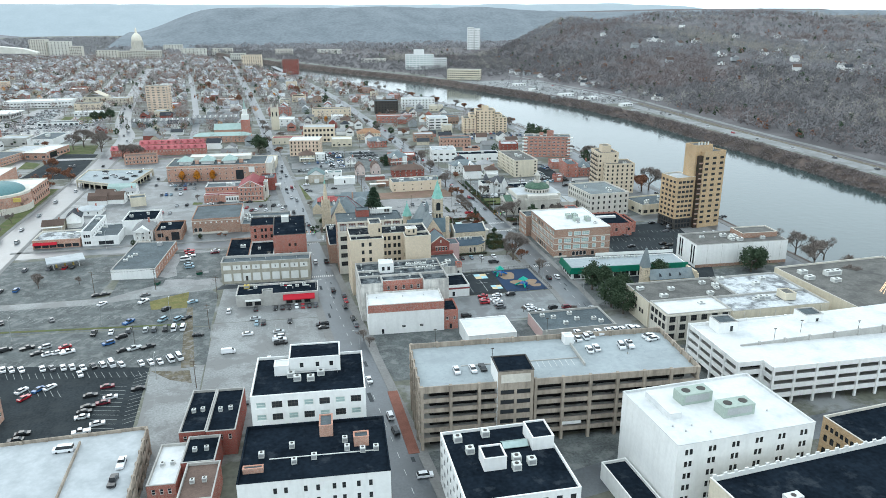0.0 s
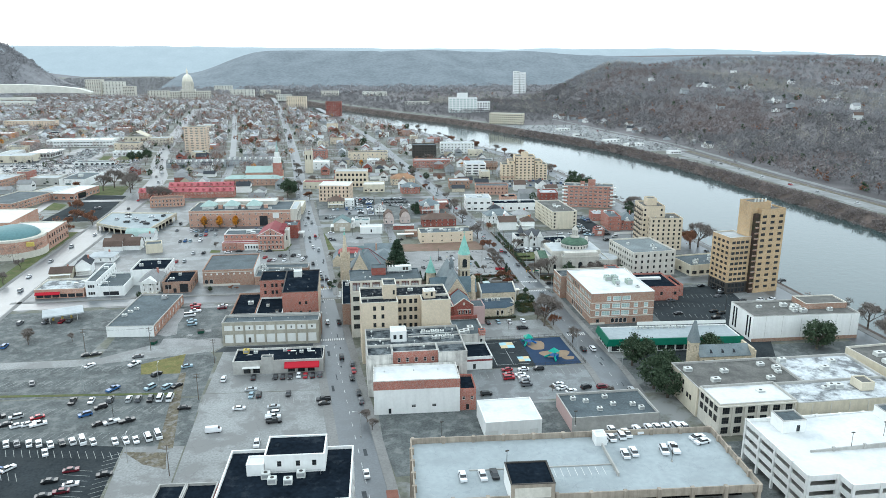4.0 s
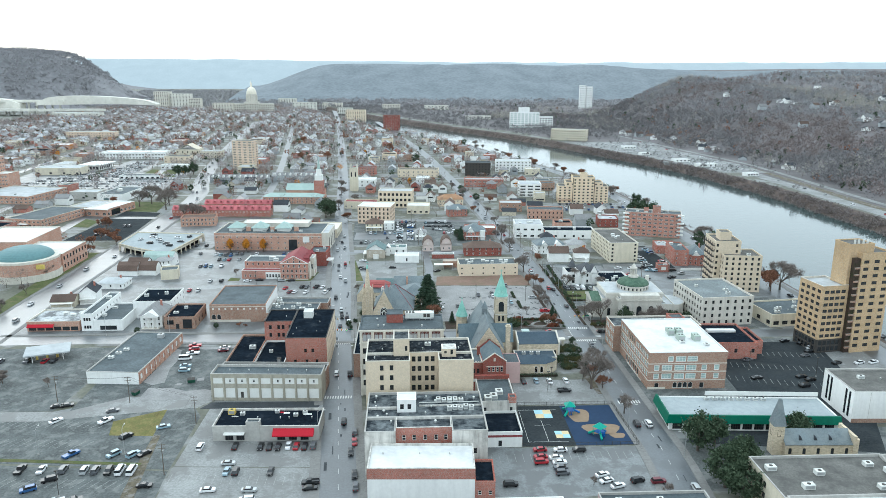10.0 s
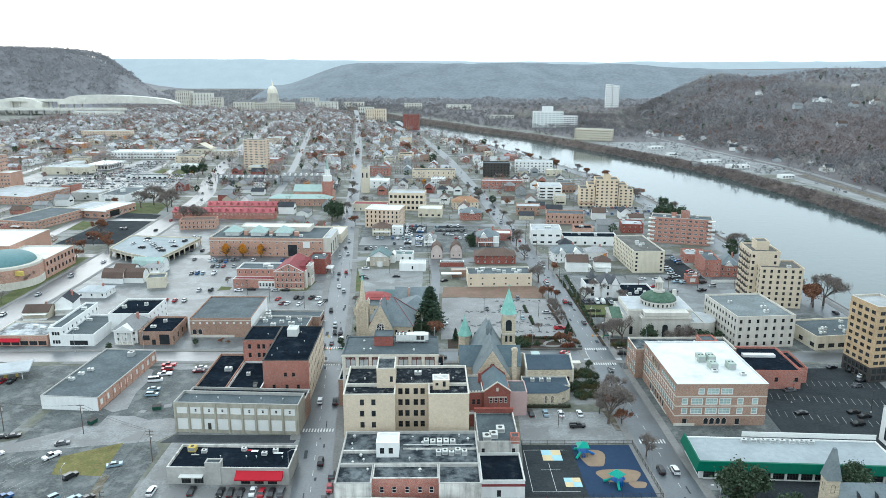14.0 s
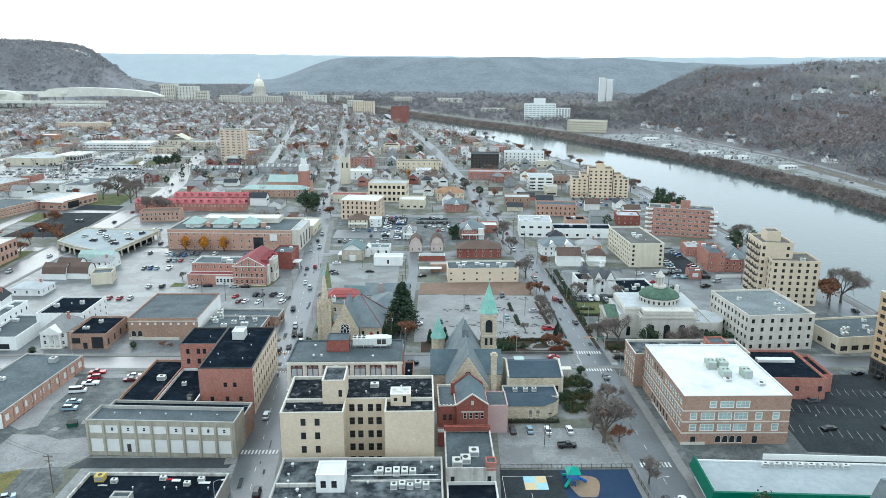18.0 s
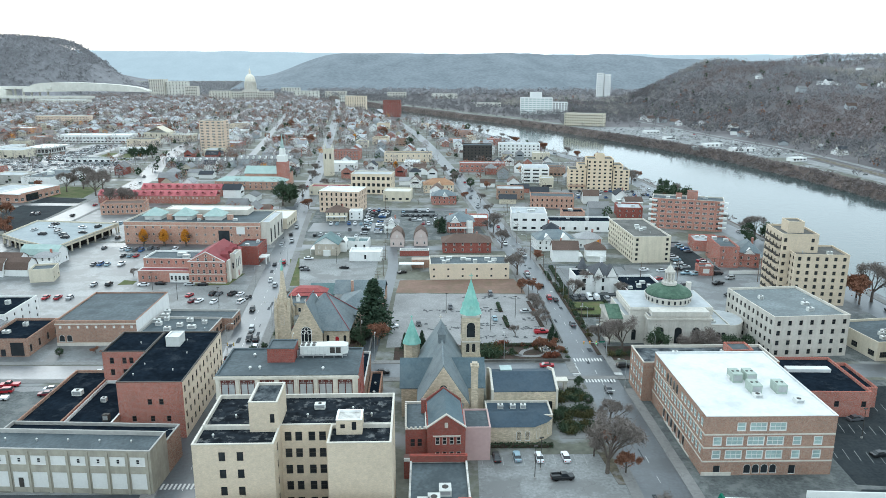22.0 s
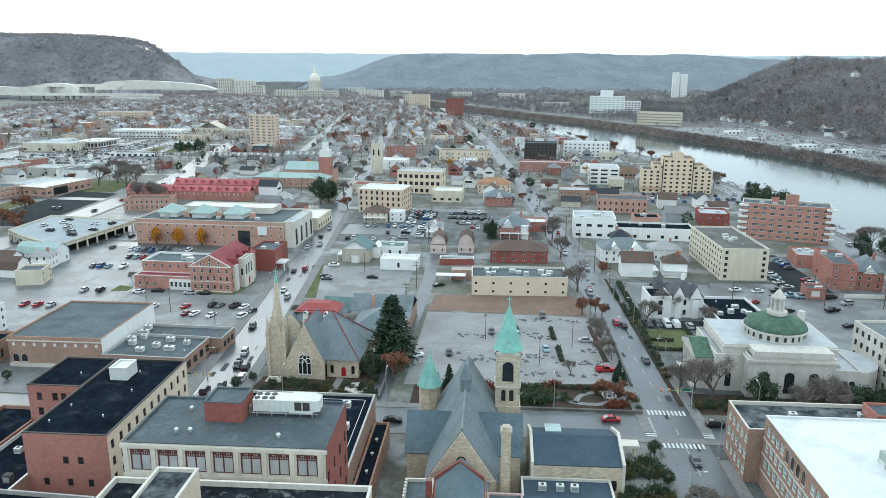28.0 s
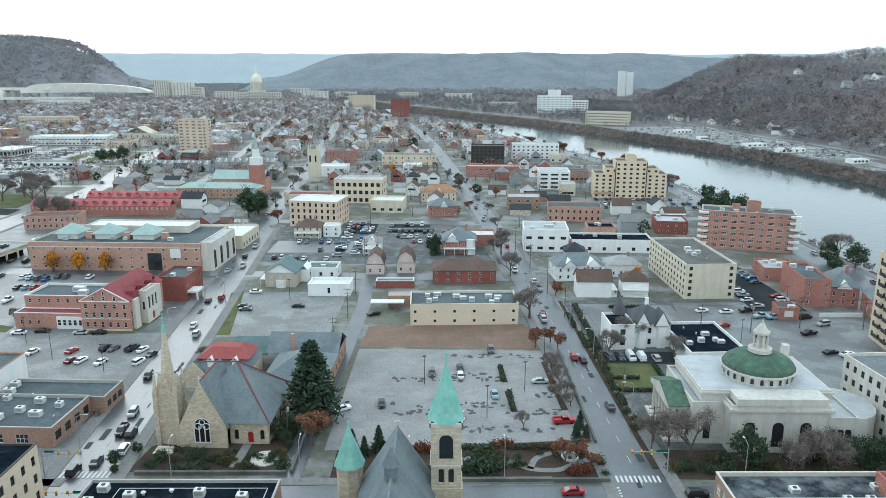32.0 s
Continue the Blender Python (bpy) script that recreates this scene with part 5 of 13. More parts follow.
    m2 = pose(-8, 28.4, 0, 0, 0, 0)
    t = thing("hall_annex", "broad black-roofed annex with white roof lines and machines", "building", m2)
    block(t, 0, 0, 35, 38.4, 10.5, BROWN, BLACK_ROOF, {"N": [(3, 2.2, 1.4, 8, "sash", FRAME_D), (6.6, 2.0, 1.4, 8, "sash", FRAME_D)], "E": [(3, 2.2, 1.4, 8, "sash", FRAME_D)], "W": [(3, 2.2, 2.2, 8, "wide", FRAME_D)]}, cap=GREYCON, lip=0.5)
    for x0, y0, x1, y1 in ((6, 36.2, 33, 36.32), (33, 2, 33.12, 36.32), (6, 24, 6.12, 36.2), (28, 20, 28.12, 36)):
        part("roof_line", Shape().box(x0, y0, 10.02, x1, y1, 10.08).mesh("roof_line", PALE_METAL), t)
    part("roof_hatch", Shape().box(8, 23, 10, 14, 24.2, 10.9).mesh("roof_hatch", DARK_BRICK), t)
    part("roof_hatch", Shape().box(20, 21, 10, 26, 22.2, 10.9).mesh("roof_hatch", DARK_BRICK), t)
    for x, y in ((3.5, 35.5), (2.6, 31.0), (9.2, 33), (21.4, 34), (29.4, 32.6), (31, 22.5), (31.4, 14), (31.6, 8), (31.6, 2.5), (24, 27)):
        unit(m2, x, y, 10.0, 1.9, 1.4, 1.3)
    unit(m2, 23.2, 28.8, 10.0, 2.0, 3.4, 1.0, 2)
    for x, y in ((11.2, 34.2), (11.4, 30), (16, 35), (14, 28)):
        vent(m2, x, y, 10.0, 0.5, 0.7)
    m3 = pose(27.4, 30, 0)
    t = thing("hall_wing", "narrow dark-roofed lean-to beside the annex", "building wing", m3)
    block(t, 0, 0, 3.4, 33, 5.4, BROWN, BLACK_ROOF, {}, lip=0.4)
    for y in (5, 12, 19, 25):
        vent(m3, 1.7, y, 5.0, 0.4, 0.7)


window_hall()


def grey_shed():
    m = pose(-115.8, 26.8, 0, 0, 0, -5)
    t = thing("warehouse", "long low shed with grey roof and white end wall", "warehouse", m)
    block(t, 0, 0, 21.5, 46, 5.2, SALMON, GREY_ROOF, {"E": [(1.6, 2.2, 2.4, 10, "panel", FRAME_W)]}, walls={"S": WHITE}, lip=0.35, cap=GREYCON)
    for i in range(10):
        part("pier", Shape().box(21.502, 0.6 + 4.9 * i, 0, 21.8, 1.2 + 4.9 * i, 5.0).mesh("pier", SALMON), t)
    unit(m, 14, 40, 4.9, 2.4, 2.4, 1.8, mat=METAL)
    for x, y in ((4, 20), (5.5, 24), (3, 15)):
        unit(m, x, y, 4.9, 2.2, 1.4, 1.0)


grey_shed()


def big_brick_hall():
    m = pose(-85.2, 99.4, 0, 0, 0, 0)
    t = thing("hall", "broad tan brick hall with flat grey roof and cream base", "hall", m)
    block(t, 0, 0, 28.0, 33, 9.2, BROWN, GREY_ROOF, {"S": [(1.4, 2.6, 2.0, [0.8, 3.4], "arch", FRAME_W), (6.4, 1.0, 0.9, 9, "panel", FRAME_W)], "W": [(6.0, 1.2, 1.0, 8, "panel", FRAME_W)]}, walls={"E": WHITE}, lip=0.4, cap=BROWN, split=True)
    part("base", Shape().box(-0.06, -0.16, 0, 20, -0.004, 1.2).mesh("base", LIME), t)
    part("cornice", Shape().box(-0.2, -0.25, 7.9, 28.0, -0.004, 8.2).mesh("cornice", LIME), t)
    m2 = pose(-57.0, 101.5, 0, 0, 0, -2.5)
    t = thing("commercial_building", "low brick annex with a dark grey roof full of machines", "building", m2)
    block(t, 0.2, -3.2, 25, 14, 5.0, BROWN, GREY_ROOF, {"S": [(1.0, 2.2, 3.0, [10, 16], "wide", FRAME_W)], "E": [(1.2, 2.2, 2.4, 4, "wide", FRAME_D)]}, cap=GREYCON)
    block(t, 0.2, 14.002, 28.6, 24, 4.6, BROWN, GREY_ROOF, {"E": [(1.2, 1.8, 2.0, 3, "wide", FRAME_D)]}, cap=GREYCON)
    for x, y in ((2, 10), (4, 7), (5, 12), (12, 6), (14, 11), (17, 4), (20, 9), (9, 2), (3, 16), (2, 20)):
        unit(m2, x, y, 4.3, random.uniform(1.4, 3.0), 1.5, 1.3)
    for x, y in ((10, 14.5), (18, 12), (22, 3)):
        vent(m2, x, y, 4.3)


big_brick_hall()


def school():
    """The brown brick school with pale bands, white roof, and its lower rear wing."""
    m = pose(110.4, 12.6, 0, 0, 0, 0)
    t = thing("school_building", "brown brick school with stone bands and broad white roof", "school", m)
    south = [(11.7, 2.3, 2.2, [7.6], "pale", FRAME_W), (11.7, 2.3, 4.2, [10.7, 15.4], "pale", FRAME_W)]
    for z in (7.9, 4.3):
        south += [(z, 2.4, 2.2, [2.1, 21.4, 26.5], "pale", FRAME_W), (z, 2.4, 4.2, [5.3, 10.4, 15.1], "pale", FRAME_W)]
    south.append((0.4, 2.5, 1.8, [10.2, 12.3, 14.4, 16.5], "arch", FRAME_W))
    south.append((0.2, 2.4, 1.7, [2.8, 21.2], "dark", FRAME_W))
    west = []
    for z in (12.0, 8.4, 4.8):
        west.append((z, 2.1, 1.7, [1.4 + 2.35 * i for i in range(16) if not (z > 11 and 4 <= i <= 8)], "pale", FRAME_W))
    west.append((11.4, 3.0, 1.9, [10.9 + 2.5 * i for i in range(4)], "arch", BEIGE))
    west.append((0.4, 3.3, 1.9, [10.0 + 3.1 * i for i in range(6)], "arch", FRAME_W))
    block(t, 0, 0, 31.6, 40, 15.6, BROWN, WHITE_ROOF, {"S": south, "W": west, "E": [(z, 2.1, 1.7, 12, "pale", FRAME_W) for z in (12, 8.4, 4.8, 1.2)]}, lip=0.3, cap=WHITE_ROOF, split=True)
    for z in (3.6, 7.2, 10.7):
        for a in ((-0.08, -0.1, 31.6, -0.004), (-0.1, 0.0, -0.004, 40)):
            part("band", Shape().box(a[0], a[1], z, a[2], a[3], z + 0.35).mesh("band", LIME), t, None, "pale stone band")
    part("base", Shape().box(-0.12, -0.14, 0, 7.2, -0.006, 0.9).mesh("base", LIME), t)
    part("stone_bay", Shape().box(-0.14, 8.4, 0, -0.006, 28, 0.4).mesh("stone_bay", LIME), t)
    for x, y in ((15.5, 21.5), (19.2, 21.5), (17.5, 14.5), (24, 14.5)):
        unit(m, x, y, 15.3, 2.6, 4.2, 2.4, 2, "grey-green rooftop cooling unit", mat=GREEN_CASE)
    for x, y in ((26, 8), (15, 22), (17, 11)):
        unit(m, x, y, 15.3, 2.0, 2.0, 0.9)
    rows = [(z, 2.1, 1.7, [1.0 + 2.6 * i for i in range(5)], "pale", FRAME_W) for z in (8.6, 5.0, 1.4)]
    m2 = pose(107.4, 53.0, 0, 0, 0, 0)
    t = thing("school_wing", "lower brown brick school wing with a gravel roof", "school", m2)
    block(t, 0, 0, 40, 13.4, 12.2, BROWN, STAINED, {"W": rows, "N": [(z, 2.1, 1.7, 11, "pale", FRAME_W) for z in (8.6, 5.0, 1.4)]}, cap=LIME, split=True)
    for x, y in ((12, 8), (20, 5), (27, 9), (24, 5)):
        unit(m2, x, y, 11.6, 1.6, 1.4, 0.8)
    block(t, 27, 3, 33.4, 9.5, 14.6, RED_BRICK, GREY_ROOF, {}, z0=11.5, lip=0.4)
    m3 = pose(150.0, 42.5, 0, 0, 0, -2)
    t = thing("commercial_building", "low red brick building with a black roof and white skylight", "building", m3)
    block(t, 0, 0, 19, 25, 7.6, RED_BRICK, BLACK_ROOF, {"S": [(3, 1.8, 1.4, 3, "sash", FRAME_D)]}, cap=RED_BRICK)
    block(t, 19.002, 6, 24, 24, 6.2, RED_BRICK, BLACK_ROOF, {"S": [(2.4, 1.6, 1.2, 1, "sash", FRAME_D)]}, cap=RED_BRICK)
    part("skylight", Shape().box(2, 15, 6.8, 15, 17.6, 7.9).mesh("skylight", WHITE_ROOF), t)


school()


def parking_garage():
    """The big concrete parking garage: open decks behind spandrels, piers, sloping roof deck, stair towers."""
    m = pose(9.0, -151.0, 0, 0, 0, -3.2)
    t = thing("parking_garage", "large tan concrete parking garage with open decks and pale roof", "parking garage", m)
    w, d = 88.0, 30.0
    for k in range(7):
        z = 3.3 * k
        if k:
            part("deck", Shape().box(0.4, 0.4, z - 0.3, w - 0.4, d - 0.4, z).mesh("deck", GREYCON if k < 6 else DECK), t)
        hi = 0.95 if k < 6 else 1.7
        lo = -0.45
        for name, a in (("spandrel", (0, 0, w, 0.35)), ("spandrel", (0, d - 0.35, w, d)), ("spandrel", (0, 0.352, 0.35, d - 0.352)), ("spandrel", (w - 0.35, 0.352, w, d - 0.352))):
            if k or name != "spandrel":
                part(name, Shape().box(a[0], a[1], z + lo, a[2], a[3], z + hi).mesh("spandrel", CONCRETE), t)
    for i in range(11):
        x = 0.3 + (w - 1.6) / 10 * i
        part("pier", Shape().box(x, -0.35, 0, x + 0.9, 0.8, 21.6).mesh("pier", CONCRETE), t)
        part("pier", Shape().box(x, d - 0.8, 0, x + 0.9, d + 0.35, 21.6).mesh("pier", CONCRETE), t)
    for i in range(1, 5):
        y = d / 5 * i
        part("pier", Shape().box(-0.35, y, 0, 0.8, y + 0.8, 21.6).mesh("pier", CONCRETE), t)
        part("pier", Shape().box(w - 0.8, y, 0, w + 0.35, y + 0.8, 21.6).mesh("pier", CONCRETE), t)
    # solid dark box behind the openings, painting the shaded deck interior
    part("core", Shape().box(3.4, 3.4, 0, w - 3.4, d - 3.4, 19.2).mesh("core", INNER_SHADE), t)
    block(t, 23.4, -0.9, 34.4, 9.4, 25.2, CONCRETE, BLACK_ROOF, {"S": [(3.3 * k + 1.0, 1.5, 4.2, [0.9, 5.9], "dark", FRAME_D) for k in range(6)]}, lip=0.2, cap=FRAME_D, walls={"W": WHITE})
    part("pale_panel", Shape().box(24.4, -0.98, 21.4, 33.4, -0.904, 24.2).mesh("pale_panel", LIME), t, None, "pale rendered panel of the stair tower")
    for k in range(14):
        part("deck_line", Shape().box(26 + 1.9 * k, 10.2, 19.804, 26.12 + 1.9 * k, 14.4, 19.81).mesh("deck_line", PAINT), t)
    block(t, 52, 24.6, 55.2, 28.4, 22.6, WHITE, WHITE_ROOF, {}, z0=19.8, lip=0.2)
    part("divider", Shape().box(53.5, 9, 19.8, 53.9, 24, 20.9).mesh("divider", GREYCON), t)
    part("divider", Shape().box(15, 14.6, 19.8, 53.4, 14.9, 20.1).mesh("divider", GREYCON), t)
    part("sign", Shape().box(44, -0.42, 5.2, 50, -0.37, 6.3).mesh("sign", FRAME_W), t, None, "blank white entrance board")


parking_garage()


def tan_deck():
    """The low tan parking deck at the foot of the street: pale roof deck behind solid parapets, open slots below."""
    m = pose(-125, -186, 0, 0, 0, 1.6)
    t = thing("parking_garage", "low tan concrete parking deck with pale roof and side openings", "parking garage", m)
    w, d = 55.5, 50.0
    part("deck", Shape().box(0.4, 0.4, 7.8, w - 0.4, d - 0.4, 8.1).mesh("deck", PALE_ROOF), t, None, "pale worn concrete roof deck")
    part("deck", Shape().box(0.4, 0.4, 4.0, w - 0.4, d - 0.4, 4.3).mesh("deck", GREYCON), t)
    for z0, z1 in ((6.9, 9.1), (3.2, 5.3), (0.0, 1.2)):
        for a in ((0, 0, w, 0.35), (0, d - 0.35, w, d), (0, 0.352, 0.35, d - 0.352), (w - 0.35, 0.352, w, d - 0.352)):
            part("spandrel", Shape().box(a[0], a[1], z0, a[2], a[3], z1).mesh("spandrel", CONCRETE), t)
    for i in range(9):
        y = 0.6 + (d - 2.2) / 8 * i
        part("pier", Shape().box(w - 0.7, y, 0, w + 0.25, y + 0.9, 9.0).mesh("pier", CONCRETE), t)
        x = 0.6 + (w - 2.2) / 8 * i
        part("pier", Shape().box(x, d - 0.7, 0, x + 0.9, d + 0.25, 9.0).mesh("pier", CONCRETE), t)
    # dark filling stands for the shade below the roof deck
    part("core", Shape().box(2.5, 2.5, 0, w - 2.5, d - 2.5, 7.4).mesh("core", INNER_SHADE), t)
    part("divider", Shape().box(37.4, 16, 8.1, 37.8, 46, 9.1).mesh("divider", CONCRETE), t, None, "low wall dividing the roof deck")
    flat_shop = thing("brick_house", "plain orange brick end house with a dark roof", "building", pose(-146, -112, 0, 0, 0, -4))
    block(flat_shop, 0, 0, 24, 9, 8.0, SALMON, BLACK_ROOF, {"E": [(2, 1.6, 1.2, 2, "sash", FRAME_W)], "S": [(2, 1.6, 1.2, 5, "sash", FRAME_W)]}, cap=LIME)


tan_deck()


def white_garage():
    """The second garage: white decks one above the other with long dark slots, the rear lane of the roof ramping up."""
    m = pose(131.0, -147.5, 0, 0, 0, -0.6)
    t = thing("parking_garage", "white concrete parking garage with long dark slots", "parking garage", m)
    outline = [(-12.4, 4.0), (-3.0, 4.0), (-3.0, -1.6), (78, -1.6), (78, 37), (-12.4, 37)]
    inner = [(-12.0, 4.4), (-2.6, 4.4), (-2.6, -1.2), (77.6, -1.2), (77.6, 36.6), (-12.0, 36.6)]
    for k in range(1, 5):
        z = 3.25 * k
        part("deck", Shape().prism(inner, z - 0.3, z).mesh("deck", GREYCON if k < 4 else WHITE_ROOF), t)
        for (ax, ay), (bx, by) in zip(outline, outline[1:] + outline[:1]):
            n = math.hypot(bx - ax, by - ay)
            mm = pose(ax, ay, 0, 0, 0, math.degrees(math.atan2(by - ay, bx - ax)))
            part("spandrel", Shape().box(0.01, 0.0, z - 0.6, n - 0.01, 0.3, z + 1.15).mesh("spandrel", WHITE), t, mm)
    for (ax, ay), (bx, by) in zip(outline, outline[1:] + outline[:1]):
        n = math.hypot(bx - ax, by - ay)
        mm = pose(ax, ay, 0, 0, 0, math.degrees(math.atan2(by - ay, bx - ax)))
        steps = max(1, round(n / 8.2))
        for i in range(steps + (ax != -3.0)):
            part("pier", Shape().box(min(n - 0.8, n * i / steps), -0.18, 0, min(n - 0.8, n * i / steps) + 0.8, 0.5, 14.3).mesh("pier", WHITE), t, mm)
    # near-black block painted as shade behind the slots
    part("core", Shape().prism([(-8, 8), (74, 3), (74, 33), (-8, 33)], 0, 12.6).mesh("core", INNER_SHADE), t)
    part("ramp", Shape().add([(-1, 17.6, 13.02), (77.5, 17.6, 15.6), (77.5, 36.5, 15.6), (-1, 36.5, 13.02), (-1, 17.6, 12.9), (77.5, 17.6, 12.9), (77.5, 36.5, 12.9), (-1, 36.5, 12.9)], [(0, 1, 2, 3), (4, 5, 1, 0), (5, 6, 2, 1), (6, 7, 3, 2)]).mesh("ramp", WHITE_ROOF), t, None, "rising rear lane of the roof deck")
    part("ramp_wall", Shape().add([(-3, 17.2, 13.0), (77.5, 17.2, 13.0), (77.5, 17.2, 16.6), (-3, 17.2, 13.6), (-3, 17.56, 13.0), (77.5, 17.56, 13.0), (77.5, 17.56, 16.6), (-3, 17.56, 13.6)], [(0, 1, 2, 3), (7, 6, 5, 4), (3, 2, 6, 7), (0, 3, 7, 4)]).mesh("ramp_wall", GREYCON), t, None, "stained concrete wall along the ramp")
    for i in range(8):
        part("bollard", Shape().box(4 + 10 * i, 16.9, 13.0, 4.7 + 10 * i, 17.7, 14.3 + 0.37 * i).mesh("bollard", GREYCON), t)
    for x in (-5, 30.5):
        block(t, x, 28.6, x + 7.6, 35.4, 17.2, WHITE, GREY_ROOF, {"S": [(13.4, 2.2, 1.2, [4.6], "dark", FRAME_D)]}, z0=13.004, lip=0.3, cap=GREYCON)
    for x, y in ((10, 17.4), (24, 22), (44, 17.4)):
        part("lamp_post", Shape().tube((x, y, 13), (x, y, 18.5), 0.1, 0.07, 6).box(x - 0.5, y - 0.2, 18.5, x + 0.5, y + 0.2, 18.7).mesh("lamp_post", FRAME_D), t)


white_garage()


def big_white_block():
    m = pose(67.0, -196.4, 0, 0, 0, 3.6)
    t = thing("office_building", "big white painted brick building with white roof", "building", m)
    rows = []
    for k in range(6):
        rows.append((2.2 + 3.5 * k, 1.7, 0.95, [a + b for a in (2.2, 9.0, 15.9, 22.9, 29.8, 36.6) for b in (0, 1.3)], "arch" if k == 5 else "sash", FRAME_D))
    block(t, 0, 0, 41, 28.5, 23, WHITE, WHITE_ROOF, {"S": rows, "E": rows[:], "N": rows[:3]}, lip=0.5, cap=WHITE_ROOF, split=True)
    unit(m, 17, 20, 22.5, 9.5, 4.6, 3.2, 2, "long grey-green rooftop cooling unit", mat=GREEN_CASE)
    unit(m, 24, 11, 22.5, 9.5, 4.6, 3.2, 2, "long grey-green rooftop cooling unit", mat=GREEN_CASE)
    part("roof_duct", Shape().box(5, 12, 22.4, 8.4, 25, 24.3).mesh("roof_duct", WHITE_ROOF), t)
    for x, y in ((6, 6), (9, 8), (4, 9), (12, 4), (33, 9)):
        vent(m, x, y, 22.5, 0.3, 0.7)
    m2 = pose(58.5, -203, 0, 0, 0, 3.6)
    t = thing("low_building", "low white-walled black-roofed annex", "building", m2)
    block(t, 0, 0, 7.6, 28, 5.4, WHITE, BLACK_ROOF, {}, cap=FRAME_W)


big_white_block()


def white_loft():
    """The white loft building with a black roof and a white penthouse."""
    m = pose(-39.5, -146.5, 0, 0, 0, -3.0)
    t = thing("loft_building", "white loft building with black roof and white penthouse", "building", m)
    rows, drawn = [], ((0, 3, 5), (1, 4), (0, 2, 4, 6), (0, 2, 4, 6), (0, 3, 5))
    for k in range(5):
        rows.append((1.6 + 4.0 * k, 2.1, 3.0, [1.3 + 4.55 * i for i in range(7) if i in drawn[k]], "pale", FRAME_W))
        rows.append((1.6 + 4.0 * k, 2.1, 3.0, [1.3 + 4.55 * i for i in range(7) if i not in drawn[k]], "grid", FRAME_D))
    block(t, 0, 0, 33, 25, 21.7, WHITE, BLACK_ROOF, {"S": rows, "E": floors(5, 1.6, 4.0, 2.1, 2.6, 5, "grid", FRAME_D)}, cap=WHITE, split=True)
    block(t, 10.5, 14, 26, 24.2, 26.0, WHITE, BLACK_ROOF, {"S": [(22.8, 1.6, 1.1, [3.2, 8.0, 12.2], "sash", FRAME_D)]}, z0=21, lip=0.3)
    block(t, 6, 13, 10.4, 17.5, 24.2, WHITE, WHITE_ROOF, {}, z0=21, lip=0.2)
    for x, y in ((13, 9.5), (17, 9.0), (11, 12), (20, 12)):
        unit(m, x, y, 21.0, 2.2, 1.8, 1.6)
    part("roof_rail", Shape().box(10.5, 12.6, 22.2, 25, 12.7, 22.3).box(10.5, 12.6, 21, 10.6, 12.7, 22.3).box(24.9, 12.6, 21, 25, 12.7, 22.3).mesh("roof_rail", METAL), t)
    m = pose(-41.5, -182.5, 0, 0, 0, -3.0)
    t = thing("brick_block", "white painted brick block with long black roof", "building", m)
    rows = floors(4, 3.4, 3.6, 1.7, 0.9, [8.6, 11.2, 16, 19, 23, 25.4, 29, 32], "sash", FRAME_D)
    block(t, 0, 0, 37.5, 26, 18, WHITE, BLACK_ROOF, {"S": rows, "E": floors(4, 3.4, 3.6, 1.7, 0.9, 7, "sash", FRAME_D)}, cap=BLACK_ROOF, split=True)
    block(t, 19.8, 19, 23.4, 25, 20.6, SALMON, GREY_ROOF, {}, z0=17.2, lip=0.2)
    block(t, 28.8, 13, 32.8, 16.0, 20.0, SALMON, GREY_ROOF, {}, z0=17.2, lip=0.2)
    block(t, 1.0, 5, 6.0, 6.6, 18.6, SALMON, GREY_ROOF, {}, z0=17.2, lip=0.1)
    for x, y in ((12.6, 15.2), (27, 12), (26.5, 16), (18.5, 9.3), (13.5, 8), (31, 10.5), (34.5, 10.8), (5, 12)):
        unit(m, x, y, 17.3, 1.4, 1.4, 1.4)
    part("roof_pipe", Shape().box(7, 10.4, 17.3, 34, 10.6, 17.5).mesh("roof_pipe", FRAME_W), t)
    for x, y, w, d, z, rm in ((-61.5, -139.5, 7.6, 25.5, 8.4, BLACK_ROOF), (-53.7, -140.5, 8.6, 26, 8.4, BLACK_ROOF), (-59.2, -154, 9.2, 13.4, 7.4, BLACK_ROOF), (-58.2, -171, 9, 16.6, 7.4, BROWN_SHINGLE), (-67.2, -161.5, 7.6, 20, 6.4, WHITE_ROOF)):
        mm = pose(x, y, 0, 0, 0, -3)
        t = thing("row_building", "narrow brick row building with a dark flat roof", "building", mm, "narrow row buildings")
        block(t, 0, 0, w, d, z, RED_BRICK if rm is not BLACK_ROOF else DARK_BRICK, rm, {"S": [(z - 3, 1.7, 1.0, 3, "sash", FRAME_W)]}, cap=GREYCON)
        unit(mm, w * 0.3, d * 0.5, z - 0.7, 1.2, 1.2, 1.2)
        unit(mm, w * 0.65, d * 0.52, z - 0.7, 1.2, 1.2, 1.2)


white_loft()


